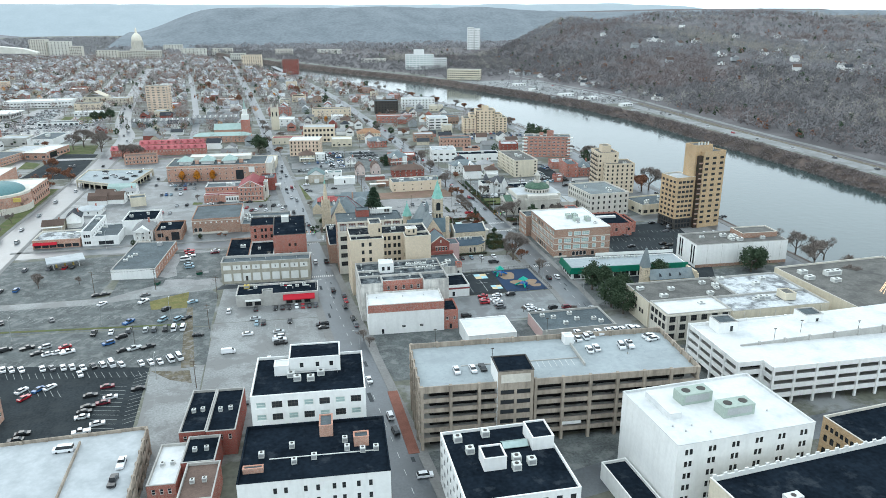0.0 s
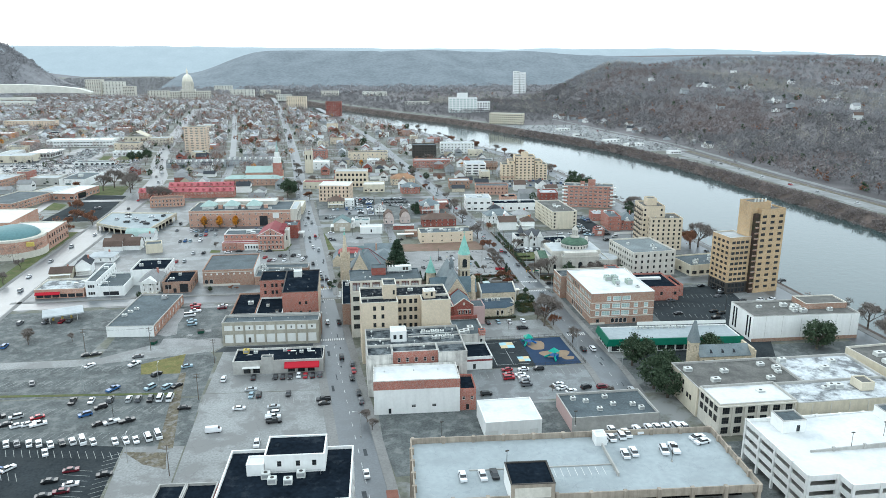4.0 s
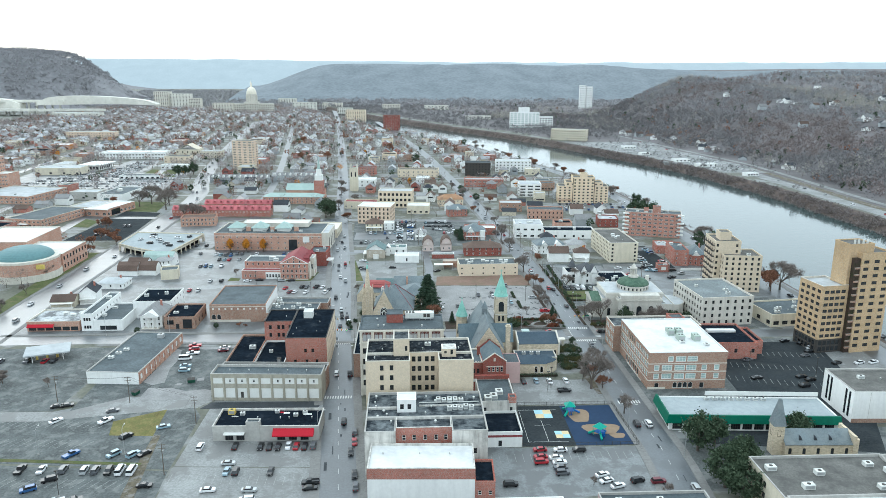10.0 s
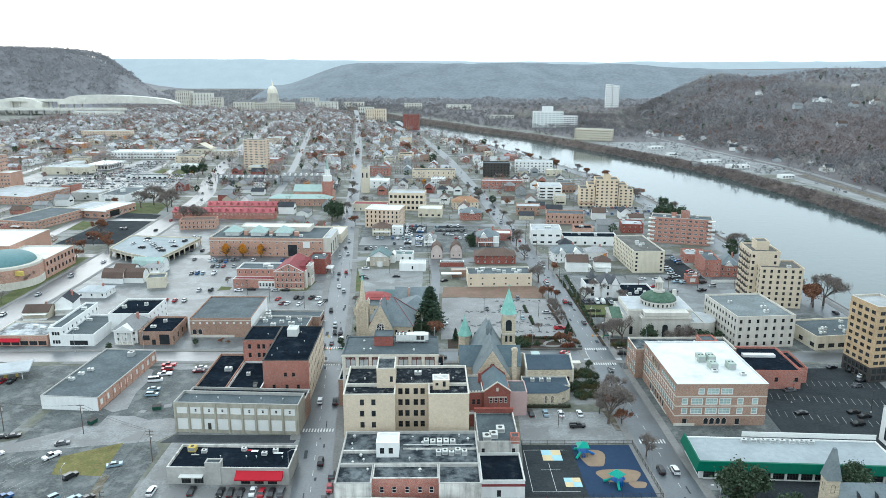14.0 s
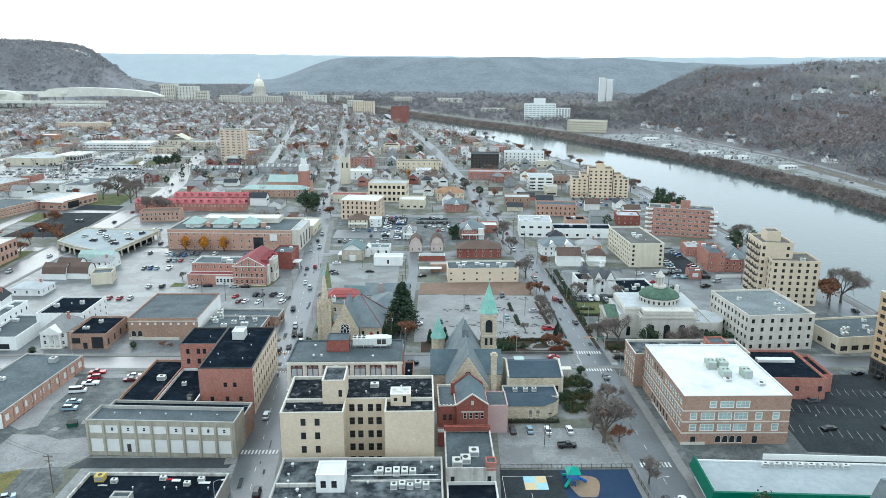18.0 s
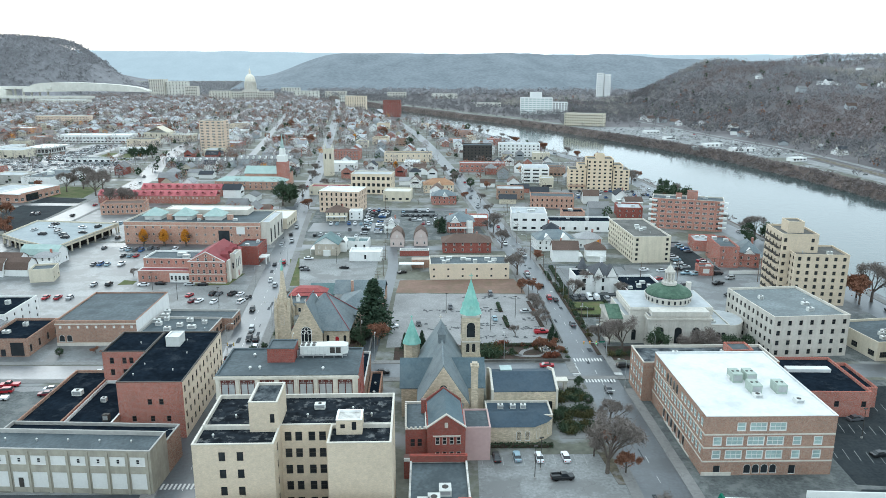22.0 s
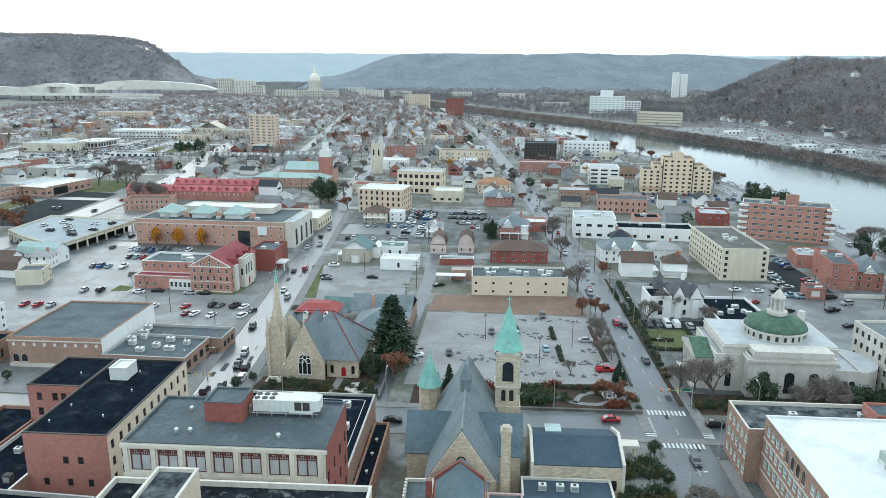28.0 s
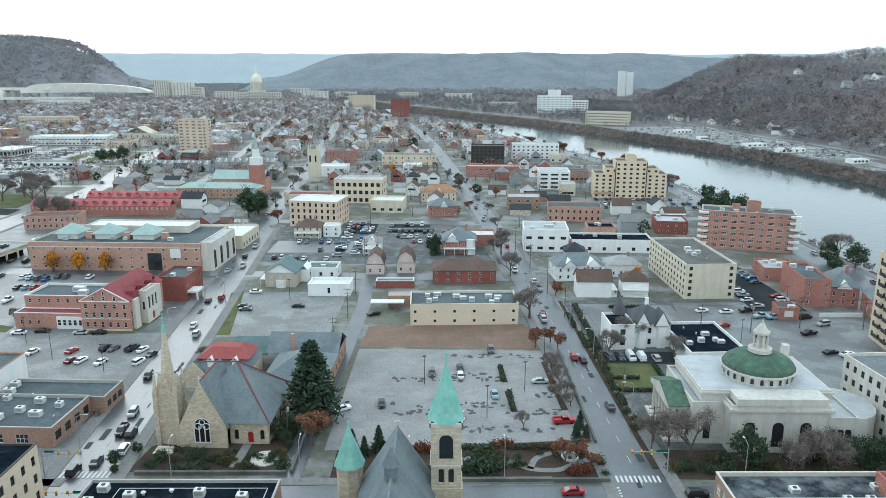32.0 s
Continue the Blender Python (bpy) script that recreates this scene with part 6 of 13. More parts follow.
def corner_blocks():
    m = pose(16.0, -198.2, 0, 0, 0, 0)
    t = thing("office_building", "white-rimmed building with a black roof and skylight", "building", m)
    rows = floors(4, 1.8, 3.6, 1.9, 1.5, 8, "sash", FRAME_D)
    block(t, -4, 0, 25, 31, 16, WHITE, BLACK_ROOF, {"S": rows, "W": rows, "E": rows[:2]}, cap=WHITE, split=True)
    block(t, 3.6, 12, 9.5, 18, 19, WHITE, BLACK_ROOF, {}, z0=15.2, lip=0.3)
    block(t, 18.5, 18.5, 24.5, 27, 19, WHITE, BLACK_ROOF, {}, z0=15.2, lip=0.3)
    part("skylight", Shape().gable(11, 20, 18, 23.5, 15.8, 0.8, 0.0).mesh("skylight", PALE_GLASS), t, None, "glazed roof light")
    for x, y in ((13, 15), (16.5, 13), (12, 11.5), (2, 21), (0, 27), (8, 28)):
        unit(m, x, y, 15.3, 2.2, 2.0, 1.8)
    m = pose(76, -246, 0, 0, 0, 6)
    t = thing("old_building", "big building with black roof and ornate white parapet", "building", m)
    block(t, 0, 0, 62, 42, 18.5, CREAM, BLACK_ROOF, {"N": floors(4, 1.8, 3.8, 2, 1.4, 14, "sash", FRAME_D)}, cap=FRAME_W, lip=1.2)
    for i in range(20):
        part("merlon", Shape().box(0.6 + 3.1 * i, 41.6, 18.5, 1.6 + 3.1 * i, 42, 19.3).mesh("merlon", FRAME_W), t)
    unit(m, 14, 30, 17.4, 4.2, 2.4, 1.4)
    m = pose(126, -196, 0, 0, 0, 6)
    t = thing("ornate_building", "orange brick building with arched windows and dark roof", "building", m)
    rows = [(2, 2.2, 1.4, 7, "arch", FRAME_D), (6.2, 2.2, 1.4, 7, "arch", FRAME_D), (10, 1.6, 1.2, 9, "arch", FRAME_D)]
    block(t, 0, 0, 34, 18, 13.6, TAN, BLACK_ROOF, {"W": rows, "S": rows, "N": rows}, cap=LIME)


corner_blocks()


def long_store():
    """The long cream building with a patched roof, and the riverside hall with a cone of lights."""
    m = pose(118.0, -96.3, 0, 0, 0, 0)
    t = thing("department_store", "long cream building with gravel and peeling white roof", "store", m)
    pairs = [1.2, 3.6, 7.4, 9.8, 13.6, 16.0]
    block(t, -0.6, 14.502, 39.998, 36.4, 11.4, CREAM, GRAVEL, {"W": [(4.2, 2.0, 1.7, pairs, "grid", FRAME_D), (7.6, 2.0, 1.7, pairs[:4], "grid", FRAME_D)]}, cap=GREYCON, split=True)
    block(t, 0, 0, 28, 14.5, 12.0, LIME, WHITE_ROOF, {"S": [(z, 2.5, 2.6, 6, "grid", FRAME_D) for z in (0.9, 4.6, 8.2)], "W": [(z, 2.5, 2.4, 4, "grid", FRAME_D) for z in (4.6, 8.2)]}, cap=GREYCON, split=True)
    for i in range(7):
        part("pilaster", Shape().box(0.1 + 4.52 * i, -0.32, 0, 0.85 + 4.52 * i, -0.004, 11.0).mesh("pilaster", LIME), t)
    part("cornice", Shape().box(-0.5, -0.6, 11.0, 28.2, -0.064, 11.5).box(-0.5, -0.064, 11.0, -0.064, 14.4, 11.5).mesh("cornice", LIME), t)
    for k in range(3):
        part("sign_bar", Shape().box(-0.72, 33.6 - 0.2 * k, 9.3 - 0.75 * k, -0.664, 35.6, 9.75 - 0.75 * k).mesh("sign_bar", FRAME_D), t, None, "dark bars of a wall sign")
    block(t, 28.002, -1.4, 72, 14.5, 11.4, CREAM, PEELING, {}, cap=GREYCON)
    block(t, 40.002, 14.502, 72, 36, 11.4, CREAM, PEELING, {}, cap=GREYCON)
    for x, y in ((3, 30), (9, 20), (16, 27), (30, 19), (33, 31), (36, 24), (37, 27), (45, 9), (47.5, 9.5), (50, 9), (55, 24), (62, 30), (20, 9), (43, 33)):
        unit(m, x, y, 10.8, random.uniform(1.6, 3.2), 2.0, random.uniform(0.9, 1.7))
    block(t, 56, 5, 61, 11, 14.0, CREAM, GRAVEL, {}, z0=11, lip=0.3)
    for x in (33, 40, 47, 54, 61, 68):
        part("wall_rib", Shape().box(x, -1.62, 0.4, x + 0.35, -1.404, 10.8).mesh("wall_rib", LIME), t)
    m = pose(200, -118, 0, 0, 0, 3)
    t = thing("exhibition_hall", "broad low hall with a gravel roof by the river", "hall", m)
    block(t, 0, 0, 62, 66, 10.5, CREAM, GRAVEL, {}, cap=LIME)
    unit(m, 20, 52, 9.8, 8, 3, 2.2, 3)
    for x, y in ((6, 50), (8, 57), (15, 44)):
        unit(m, x, y, 9.8, 4, 2.6, 1.6)
    p = thing("light_cone", "tall cone of strings of warm lights on a roof", "decoration", m @ pose(28, 26, 9.8))
    part("mast", Shape().tube((0, 0, 0), (0, 0, 13), 0.12, 0.08, 6).mesh("mast", METAL), p)
    for i in range(16):
        a = 2 * math.pi * i / 16
        part("light_string", Shape().tube((4.6 * math.cos(a), 4.6 * math.sin(a), 0), (0, 0, 13), 0.09, 0.06, 4).mesh("light_string", BULBS), p)


BULBS = material("warm_bulbs", (0.8, 0.6, 0.4), 0.5, 0.1)
BULBS.node_tree.nodes["Principled BSDF"].inputs["Emission Color"].default_value = (1.0, 0.62, 0.36, 1)
BULBS.node_tree.nodes["Principled BSDF"].inputs["Emission Strength"].default_value = 0.9
long_store()


def street_shops():
    m = pose(69.8, -86.5, 0, 0, 0, 0)
    t = thing("shop_building", "low shop with a dark grey roof and pink end wall", "shop", m)
    block(t, 0, 0, 31.5, 19, 5.2, GREYCON, GREY_ROOF, {}, walls={"W": PLASTER_PINK}, cap=GREYCON)
    for x, y in ((5, 15), (9, 12.5), (17, 15), (18, 9), (25, 8), (27, 5), (12, 6)):
        unit(m, x, y, 4.5, 1.8, 1.5, 1.2)
    m = pose(39.3, -87.5, 0, 0, 0, 0)
    t = thing("white_shed", "plain white shed with a white roof", "shed", m)
    block(t, 0, 0, 19.5, 16.8, 6.2, WHITE, WHITE_ROOF, {"S": [(0.3, 2.6, 3.0, 3, "panel", FRAME_W)]}, lip=0.25)
    m = pose(40.6, -31, 0, 0, 0, 0)
    t = thing("shop_building", "white-walled shop with black roof and red trim", "shop", m)
    block(t, 0, 0, 12.6, 15.6, 5.6, WHITE, BLACK_ROOF, {"S": [(0.3, 2.2, 1.2, [4.5], "dark", FRAME_D)]}, cap=FRAME_W)
    part("stripe", Shape().box(0.02, -0.06, 3.7, 12.58, -0.004, 4.5).mesh("stripe", MAROON), t, None, "maroon painted stripe")
    m = pose(40.4, -15, 0, 0, 0, 0)
    t = thing("commercial_building", "white brick building with a grey roof crowded with machines", "building", m)
    block(t, 0, 0, 12.8, 20.5, 9.2, DIRTY, GREY_ROOF, {"S": [(5.2, 1.7, 1.0, 2, "sash", FRAME_D)], "E": [(4.8, 1.7, 1.0, 5, "sash", FRAME_D)]}, cap=DIRTY)
    block(t, 10.2, -0.05, 12.9, 3.0, 10.6, RED_BRICK, GREY_ROOF, {}, z0=8.5, lip=0.2)
    block(t, -0.1, 19.6, 12.9, 20.6, 10.4, DARK_BRICK, GREYCON, {}, z0=9.0, lip=0.1)
    for x, y in ((3, 3.2), (5.2, 4.6), (7.6, 8.2)):
        unit(m, x, y, 8.5, 2.6, 3.0, 1.4)
    m = pose(39.0, 15.8, 0, 0, 0, 1.5)
    t = thing("brick_house", "dark red brick house with a blue-grey slate roof", "house", m)
    block(t, 0, 0, 5.2, 14.8, 11.2, DARK_BRICK, GREY_ROOF, {"S": [(6.6, 2.0, 1.1, [1.2, 2.9], "sash", FRAME_M), (2.4, 2.0, 1.1, [1.2, 2.9], "sash", FRAME_M)]}, split=True, cap=LIME, lip=0.5)
    block(t, 5.202, -1.2, 14.4, 14.8, 11.2, DARK_BRICK, GREY_ROOF, {"S": [(z, 1.9, 1.0, [2.0, 3.7, 5.4, 7.1], "sash", FRAME_W) for z in (7.6, 3.8)]}, split=True, cap=DARK_BRICK, lip=0.1)
    part("slate_roof", Shape().gable(5.6, -0.7, 14.2, 14.6, 11.2, 3.6, 0.1, "y", 0, 0.2).mesh("slate_roof", BLUE_SLATE), t, None, "mottled blue-grey slate roof")
    for y in (-1.25, 14.4):
        part("gable", Shape().add([(5.2, y, 11.1), (14.4, y, 11.1), (14.4, y, 11.9), (9.8, y, 15.3), (5.2, y, 11.9), (5.2, y + 0.5, 11.1), (14.4, y + 0.5, 11.1), (14.4, y + 0.5, 11.9), (9.8, y + 0.5, 15.3), (5.2, y + 0.5, 11.9)], [(0, 1, 2, 3, 4), (9, 8, 7, 6, 5), (1, 6, 7, 2), (2, 7, 8, 3), (3, 8, 9, 4), (4, 9, 5, 0)]).mesh("gable", DARK_BRICK), t, None, "dark red brick gable")
    for sx in (-1, 1):
        part("coping", Shape().add([(9.8 + sx * 4.75, -1.33, 11.9), (9.8, -1.33, 15.3), (9.8, -1.33, 15.6), (9.8 + sx * 4.85, -1.33, 12.15), (9.8 + sx * 4.75, -0.65, 11.9), (9.8, -0.65, 15.3), (9.8, -0.65, 15.6), (9.8 + sx * 4.85, -0.65, 12.15)], [(0, 1, 2, 3)[::sx], (7, 6, 5, 4)[::sx], (3, 2, 6, 7)[::sx], (0, 3, 7, 4)[::sx]]).mesh("coping", LIME), t, None, "pale stone coping")
    part("lintel_band", Shape().box(6.6, -1.32, 9.7, 13.2, -1.204, 10.05).mesh("lintel_band", LIME), t, None, "pale stone lintel band")
    part("keystone", Shape().box(9.4, -1.36, 12.1, 10.2, -1.254, 13.4).mesh("keystone", LIME), t)
    for i in range(5):
        part("merlon", Shape().box(0.1 + 1.06 * i, -0.12, 11.2, 0.66 + 1.06 * i, 0.3, 11.75).mesh("merlon", LIME), t, None, "pale stone merlon")
    for i in range(13):
        part("merlon", Shape().box(-0.12, 0.8 + 1.06 * i, 11.2, 0.3, 1.36 + 1.06 * i, 11.75).mesh("merlon", LIME), t, None, "pale stone merlon")
    part("chimney", Shape().box(4.0, 8.6, 11, 5.1, 9.8, 14.6).mesh("chimney", DARK_BRICK), t)
    part("porch", Shape().box(-0.4, -3.4, 0, 13, -0.02, 4.6).mesh("porch", DARK_BRICK), t)
    part("balustrade", Shape().box(-0.4, -3.4, 4.6, 13, -3.2, 5.4).mesh("balustrade", FRAME_W), t, None, "white balustrade")
    m = pose(53.6, 20.5, 0, 0, 0, 0)
    t = thing("end_wall", "tall pink rendered wall end of a narrow building", "building", m)
    block(t, 0, 0, 6.4, 10, 9, PLASTER_PINK, GREY_ROOF, {}, lip=0.2)


street_shops()


# ---- churches and the domed building ----
def cross(parent, m, h=1.6, mat=None):
    part("cross", Shape().box(-0.1, -0.1, 0, 0.1, 0.1, h).box(-h * 0.3, -0.09, h * 0.58, h * 0.3, 0.09, h * 0.58 + 0.2).mesh("cross", mat or COPPER), parent, m)


def spire(x, y, z0, half, z1, n=8, flare=1.12):
    """Spire with a flared foot and standing ribs."""
    s = Shape()
    k = half / math.cos(math.pi / n) if n == 8 else half * 1.414
    off = math.pi / n if n == 8 else math.pi / 4
    def loop(r):
        return [(x + r * math.cos(2 * math.pi * a / n + off), y + r * math.sin(2 * math.pi * a / n + off)) for a in range(n)]
    s.prism(loop(k * flare), z0, z0 + (z1 - z0) * 0.12, 0, loop(k * 0.92))
    s.prism(loop(k * 0.92), z0 + (z1 - z0) * 0.12, z1, 0, loop(0.12))
    return s


def cupola(cx, cy, z0, r, rise, n, steps, rib=0.0):
    """A dome in one skin, with raised ribs on every other meridian."""
    s = Shape()
    v, f = [], []
    for k in range(steps):
        a = math.pi / 2 * k / steps
        for q in range(n):
            rr = r * math.cos(a) + (rib if q % 2 else 0)
            v.append((cx + rr * math.cos(2 * math.pi * q / n), cy + rr * math.sin(2 * math.pi * q / n), z0 + rise * math.sin(a)))
    v.append((cx, cy, z0 + rise))
    for k in range(steps - 1):
        f += [(k * n + q, k * n + (q + 1) % n, (k + 1) * n + (q + 1) % n, (k + 1) * n + q) for q in range(n)]
    f += [((steps - 1) * n + q, (steps - 1) * n + (q + 1) % n, steps * n) for q in range(n)]
    return s.add(v, f)


def basilica():
    """Stone church: cross-shaped slate roof, tall bell tower with green spire, small turret, rear halls."""
    m = pose(48.6, 70.5, 0, 0, 0, 0)
    t = thing("church", "pale stone basilica with slate roofs and green copper spires", "church", m)
    n = "wall"
    facade(t, pose(6.6, 0, 0, 0, 0, 180), 13.2, 0, 9, [(0.2, 3.2, 1.8, [5.7], "door", LIME), (5.0, 3, 1.4, [2, 9.6], "arch", FRAME_D)], STONE)
    facade(t, pose(-6.6, 0, 0, 0, 0, -90), 36, 0, 9, [(3.0, 4.2, 1.5, [4, 8.5, 13, 26, 30], "arch", FRAME_D)], STONE)
    facade(t, pose(6.6, -36, 0, 0, 0, 90), 36, 0, 9, [(3.0, 4.2, 1.5, [4, 8.5, 22, 27, 31], "arch", FRAME_D)], STONE)
    facade(t, pose(-6.6, -36, 0), 13.2, 0, 9, [(3.0, 4.2, 1.5, [2.4, 8.8], "arch", FRAME_D)], STONE)
    for y in (0.0, -36.0):
        part("gable", Shape().add([(-6.6, y, 9), (6.6, y, 9), (0, y, 19.2), (-6.6, y - 0.5, 9), (6.6, y - 0.5, 9), (0, y - 0.5, 19.2)], [(1, 0, 2), (3, 4, 5), (0, 3, 5, 2), (4, 1, 2, 5)]).mesh("gable", STONE), t)
    part("nave_roof", Shape().gable(-6.6, -35.6, 6.6, -0.3, 9, 10.2, 0.5, "y", 0, 0.25).mesh("nave_roof", SLATE), t, None, "steep blue-grey slate nave roof")
    part("ridge_cap", Shape().box(-0.18, -35.8, 19.3, 0.18, 0.0, 19.6).mesh("ridge_cap", SLATE), t)
    # transept
    for sx in (-1, 1):
        x = sx * 11.5
        part("transept_gable", Shape().add([(x, -26, 0), (x, -15, 0), (x, -15, 9), (x, -20.5, 15.1), (x, -26, 9), (x - sx * 0.5, -26, 0), (x - sx * 0.5, -15, 0), (x - sx * 0.5, -15, 9), (x - sx * 0.5, -20.5, 15.1), (x - sx * 0.5, -26, 9)],
             [(0, 1, 2, 3, 4)[::sx], (9, 8, 7, 6, 5)[::sx], (2, 7, 8, 3)[::sx], (3, 8, 9, 4)[::sx], (0, 5, 6, 1)[::sx], (4, 9, 5, 0), (1, 6, 7, 2)]).mesh("transept_gable", STONE), t)
        for y in (-26.0, -15.0):
            part("wall", Shape().box(min(sx * 6.6, x), y - 0.2, 0, max(sx * 6.6, x), y + 0.2, 9).mesh("wall", STONE), t)
    part("transept_roof", Shape().gable(-11.6, -26, 11.6, -15, 9, 6.2, 0.4, "x", 0, 0.22).mesh("transept_roof", BLUE_SLATE), t, None, "slate roof over the transept")
    # apse at the near end
    pts = [(5.2 * math.cos(a), -36 + 5.2 * math.sin(a)) for a in [math.pi + math.pi * q / 6 for q in range(7)]]
    part("apse", Shape().prism(pts, 0, 8.4).mesh("apse", STONE), t)
    part("apse_roof", Shape().prism([(p[0] * 1.06, -36 + (p[1] + 36) * 1.06) for p in pts], 8.4, 14.2, 0, [(p[0] * 0.04, -36.05 + (p[1] + 36) * 0.04) for p in pts]).mesh("apse_roof", SLATE), t)
    # rose windows in the gables
    for y, sg in ((-36.56, 1), (0.06, -1)):
        part("rose_window", Shape().tube((0, y, 13.2), (0, y + 0.05, 13.2), 1.0, 1.0, 12).mesh("rose_window", GLASS), t)
    cross(t, pose(0, -0.2, 19.4), 1.8, LIME)
    part("ridge_turret", Shape().ring(0, -17, 18.6, 1.2, 21.4, 1.2, 8).ring(0, -17, 21.4, 1.5, 24.6, 0.1, 8).mesh("ridge_turret", SLATE), t)
    # bell tower
    tx, ty, hw = 9.1, -2.3, 2.75
    tower = part("bell_tower", Shape().box(tx - hw - 0.3, ty - hw - 0.3, 0, tx + hw + 0.3, ty + hw + 0.3, 9.5).mesh("bell_tower", STONE), t, None, "square pale stone bell tower")
    for k, (mm, w) in enumerate(((pose(tx - hw, ty - hw, 0), 2 * hw), (pose(tx + hw, ty - hw, 0, 0, 0, 90), 2 * hw), (pose(tx + hw, ty + hw, 0, 0, 0, 180), 2 * hw), (pose(tx - hw, ty + hw, 0, 0, 0, -90), 2 * hw))):
        part("belfry_wall", wall_mesh(w, 9.4, 22.6, [(w / 2 - 1.35, 15.2, 2.7, 5.0), (w / 2 - 1.5, 10.4, 1.2, 3.0), (w / 2 + 0.3, 10.4, 1.2, 3.0)], STONE, 0.5), tower, mm)
        window(tower, mm @ pose(w / 2, 0.35, 15.2), 2.7, 5.0, "arch", LIME, STONE)
        for dx in (-0.9, 0.9):
            window(tower, mm @ pose(w / 2 + dx, 0.35, 10.4), 1.2, 3.0, "arch", LIME, STONE)
        for z0, z1 in ((13.9, 14.3), (21.9, 22.6)):
            part("string_course", Shape().box(-0.25, -0.25, z0, w + 0.25, -0.004, z1).mesh("string_course", LIME), tower, mm)
    part("spire", spire(tx, ty, 22.6, hw + 0.25, 33.0, 8, 1.1).mesh("spire", COPPER), tower, None, "pale green copper spire")
    for a in range(4):
        q = a * math.pi / 2
        c, s_ = math.cos(q), math.sin(q)
        mm = pose(tx, ty, 22.8, 0, 0, 90 * a)
        part("spire_dormer", Shape().add([(-0.8, -2.6, 0), (0.8, -2.6, 0), (0.8, -2.6, 1.6), (0, -2.6, 3.0), (-0.8, -2.6, 1.6), (0, -0.9, 3.4), (-0.8, -1.2, 1.8), (0.8, -1.2, 1.8)], [(0, 1, 2, 3, 4), (2, 7, 5, 3), (4, 3, 5, 6), (1, 7, 2), (0, 4, 6)]).mesh("spire_dormer", COPPER), tower, mm)
    cross(tower, pose(tx, ty, 33.0), 2.0)
    # small turret on the other corner
    ux, uy = -9.0, -1.6
    tur = part("turret", Shape().ring(ux, uy, 0, 2.5, 12.2, 2.5, 8).ring(ux, uy, 12.2, 2.75, 12.7, 2.75, 8).mesh("turret", STONE), t, None, "eight-sided stone turret")
    part("spire", spire(ux, uy, 12.7, 2.6, 20.2, 8, 1.08).mesh("spire", COPPER), tur, None, "pale green copper spire")
    cross(tur, pose(ux, uy, 20.2), 1.2)
    for a in range(4):
        window(tur, pose(ux, uy, 0, 0, 0, 45 + 90 * a) @ pose(0, -2.42, 6.2), 0.9, 2.6, "arch", LIME, STONE)
    part("chimney", Shape().box(7.4, -35.4, 0, 9.2, -33.6, 18.6).box(7.2, -35.6, 18.6, 9.4, -33.4, 19.2).box(7.6, -35.2, 19.2, 9.0, -33.8, 19.8).mesh("chimney", STONE), t, None, "tall stone chimney stack")
    # rear halls
    m2 = pose(62.4, 42.2, 0, 0, 0, 0.5)
    h_ = thing("church_hall", "church hall with a dark metal roof and stone end gables", "church hall", m2)
    for side, (mm, run) in (("S", (pose(0, 0, 0), 18)), ("N", (pose(18, 15.6, 0, 0, 0, 180), 18))):
        facade(h_, mm, run, 0, 8.2, [(3, 2.4, 1.2, 4, "arch", FRAME_D)], STONE)
    for x in (0.0, 18.0):
        part("end_gable", Shape().add([(x - 0.3, -0.2, 0), (x - 0.3, 15.8, 0), (x - 0.3, 15.8, 9.0), (x - 0.3, 7.8, 11.8), (x - 0.3, -0.2, 9.0), (x + 0.3, -0.2, 0), (x + 0.3, 15.8, 0), (x + 0.3, 15.8, 9.0), (x + 0.3, 7.8, 11.8), (x + 0.3, -0.2, 9.0)], [(4, 3, 2, 1, 0), (5, 6, 7, 8, 9), (0, 1, 6, 5), (1, 2, 7, 6), (2, 3, 8, 7), (3, 4, 9, 8), (4, 0, 5, 9)]).mesh("end_gable", LIME), h_)
    part("roof", Shape().gable(0.3, 0, 17.7, 15.6, 8.2, 2.6, 0.0, "x", 0, 0.2).mesh("roof", NAVY_METAL), h_, None, "dark blue-grey metal roof")
    part("skylight", Shape().box(3.2, 10, 10.1, 6.6, 13.4, 10.5).mesh("skylight", PALE_GLASS), h_)
    m3 = pose(60.2, 28.2, 0, 0, 0, 0)
    c = thing("parish_office", "low stone parish wing with arched windows and dark roof", "church wing", m3)
    block(c, 0, 5.0, 17.5, 13.6, 5.8, STONE, NAVY_METAL, {"E": [(1, 2.6, 1.2, 2, "arch", FRAME_W)]}, lip=0.4, cap=LIME)
    pts = [(0, 0.2), (7.2, 0.2), (11.6, 0.2), (15.6, 3.0), (17.5, 4.99), (0, 4.99)]
    part("bay", Shape().prism(pts, 0, 5.0).mesh("bay", STONE), c)
    part("bay_roof", Shape().prism([(p[0] - 0.3 if i == 0 else p[0] + (0.3 if p[1] < 4 else 0), p[1] - 0.4 if p[1] < 4 else p[1]) for i, p in enumerate(pts)], 5.0, 7.0, 0, [(0, 4.4), (7, 4.4), (10, 4.4), (12, 4.6), (13, 4.98), (0, 4.98)]).mesh("bay_roof", NAVY_METAL), c, None, "dark blue metal roof over the bay")
    for x in (7.9, 10.2):
        window(c, m3.inverted() @ m3 @ pose(x, 0.12, 1.0), 1.3, 2.9, "arch", FRAME_W, STONE)
    window(c, pose(13.2, 1.25, 1.0, 0, 0, 35), 1.3, 2.9, "arch", FRAME_W, STONE)
    window(c, pose(16.4, 3.8, 1.0, 0, 0, 46), 1.2, 2.9, "arch", FRAME_W, STONE)
    for x in (4, 7.4, 10.2):
        unit(m3, x, 10, 5.4, 1.5, 1.2, 1.2)


basilica()


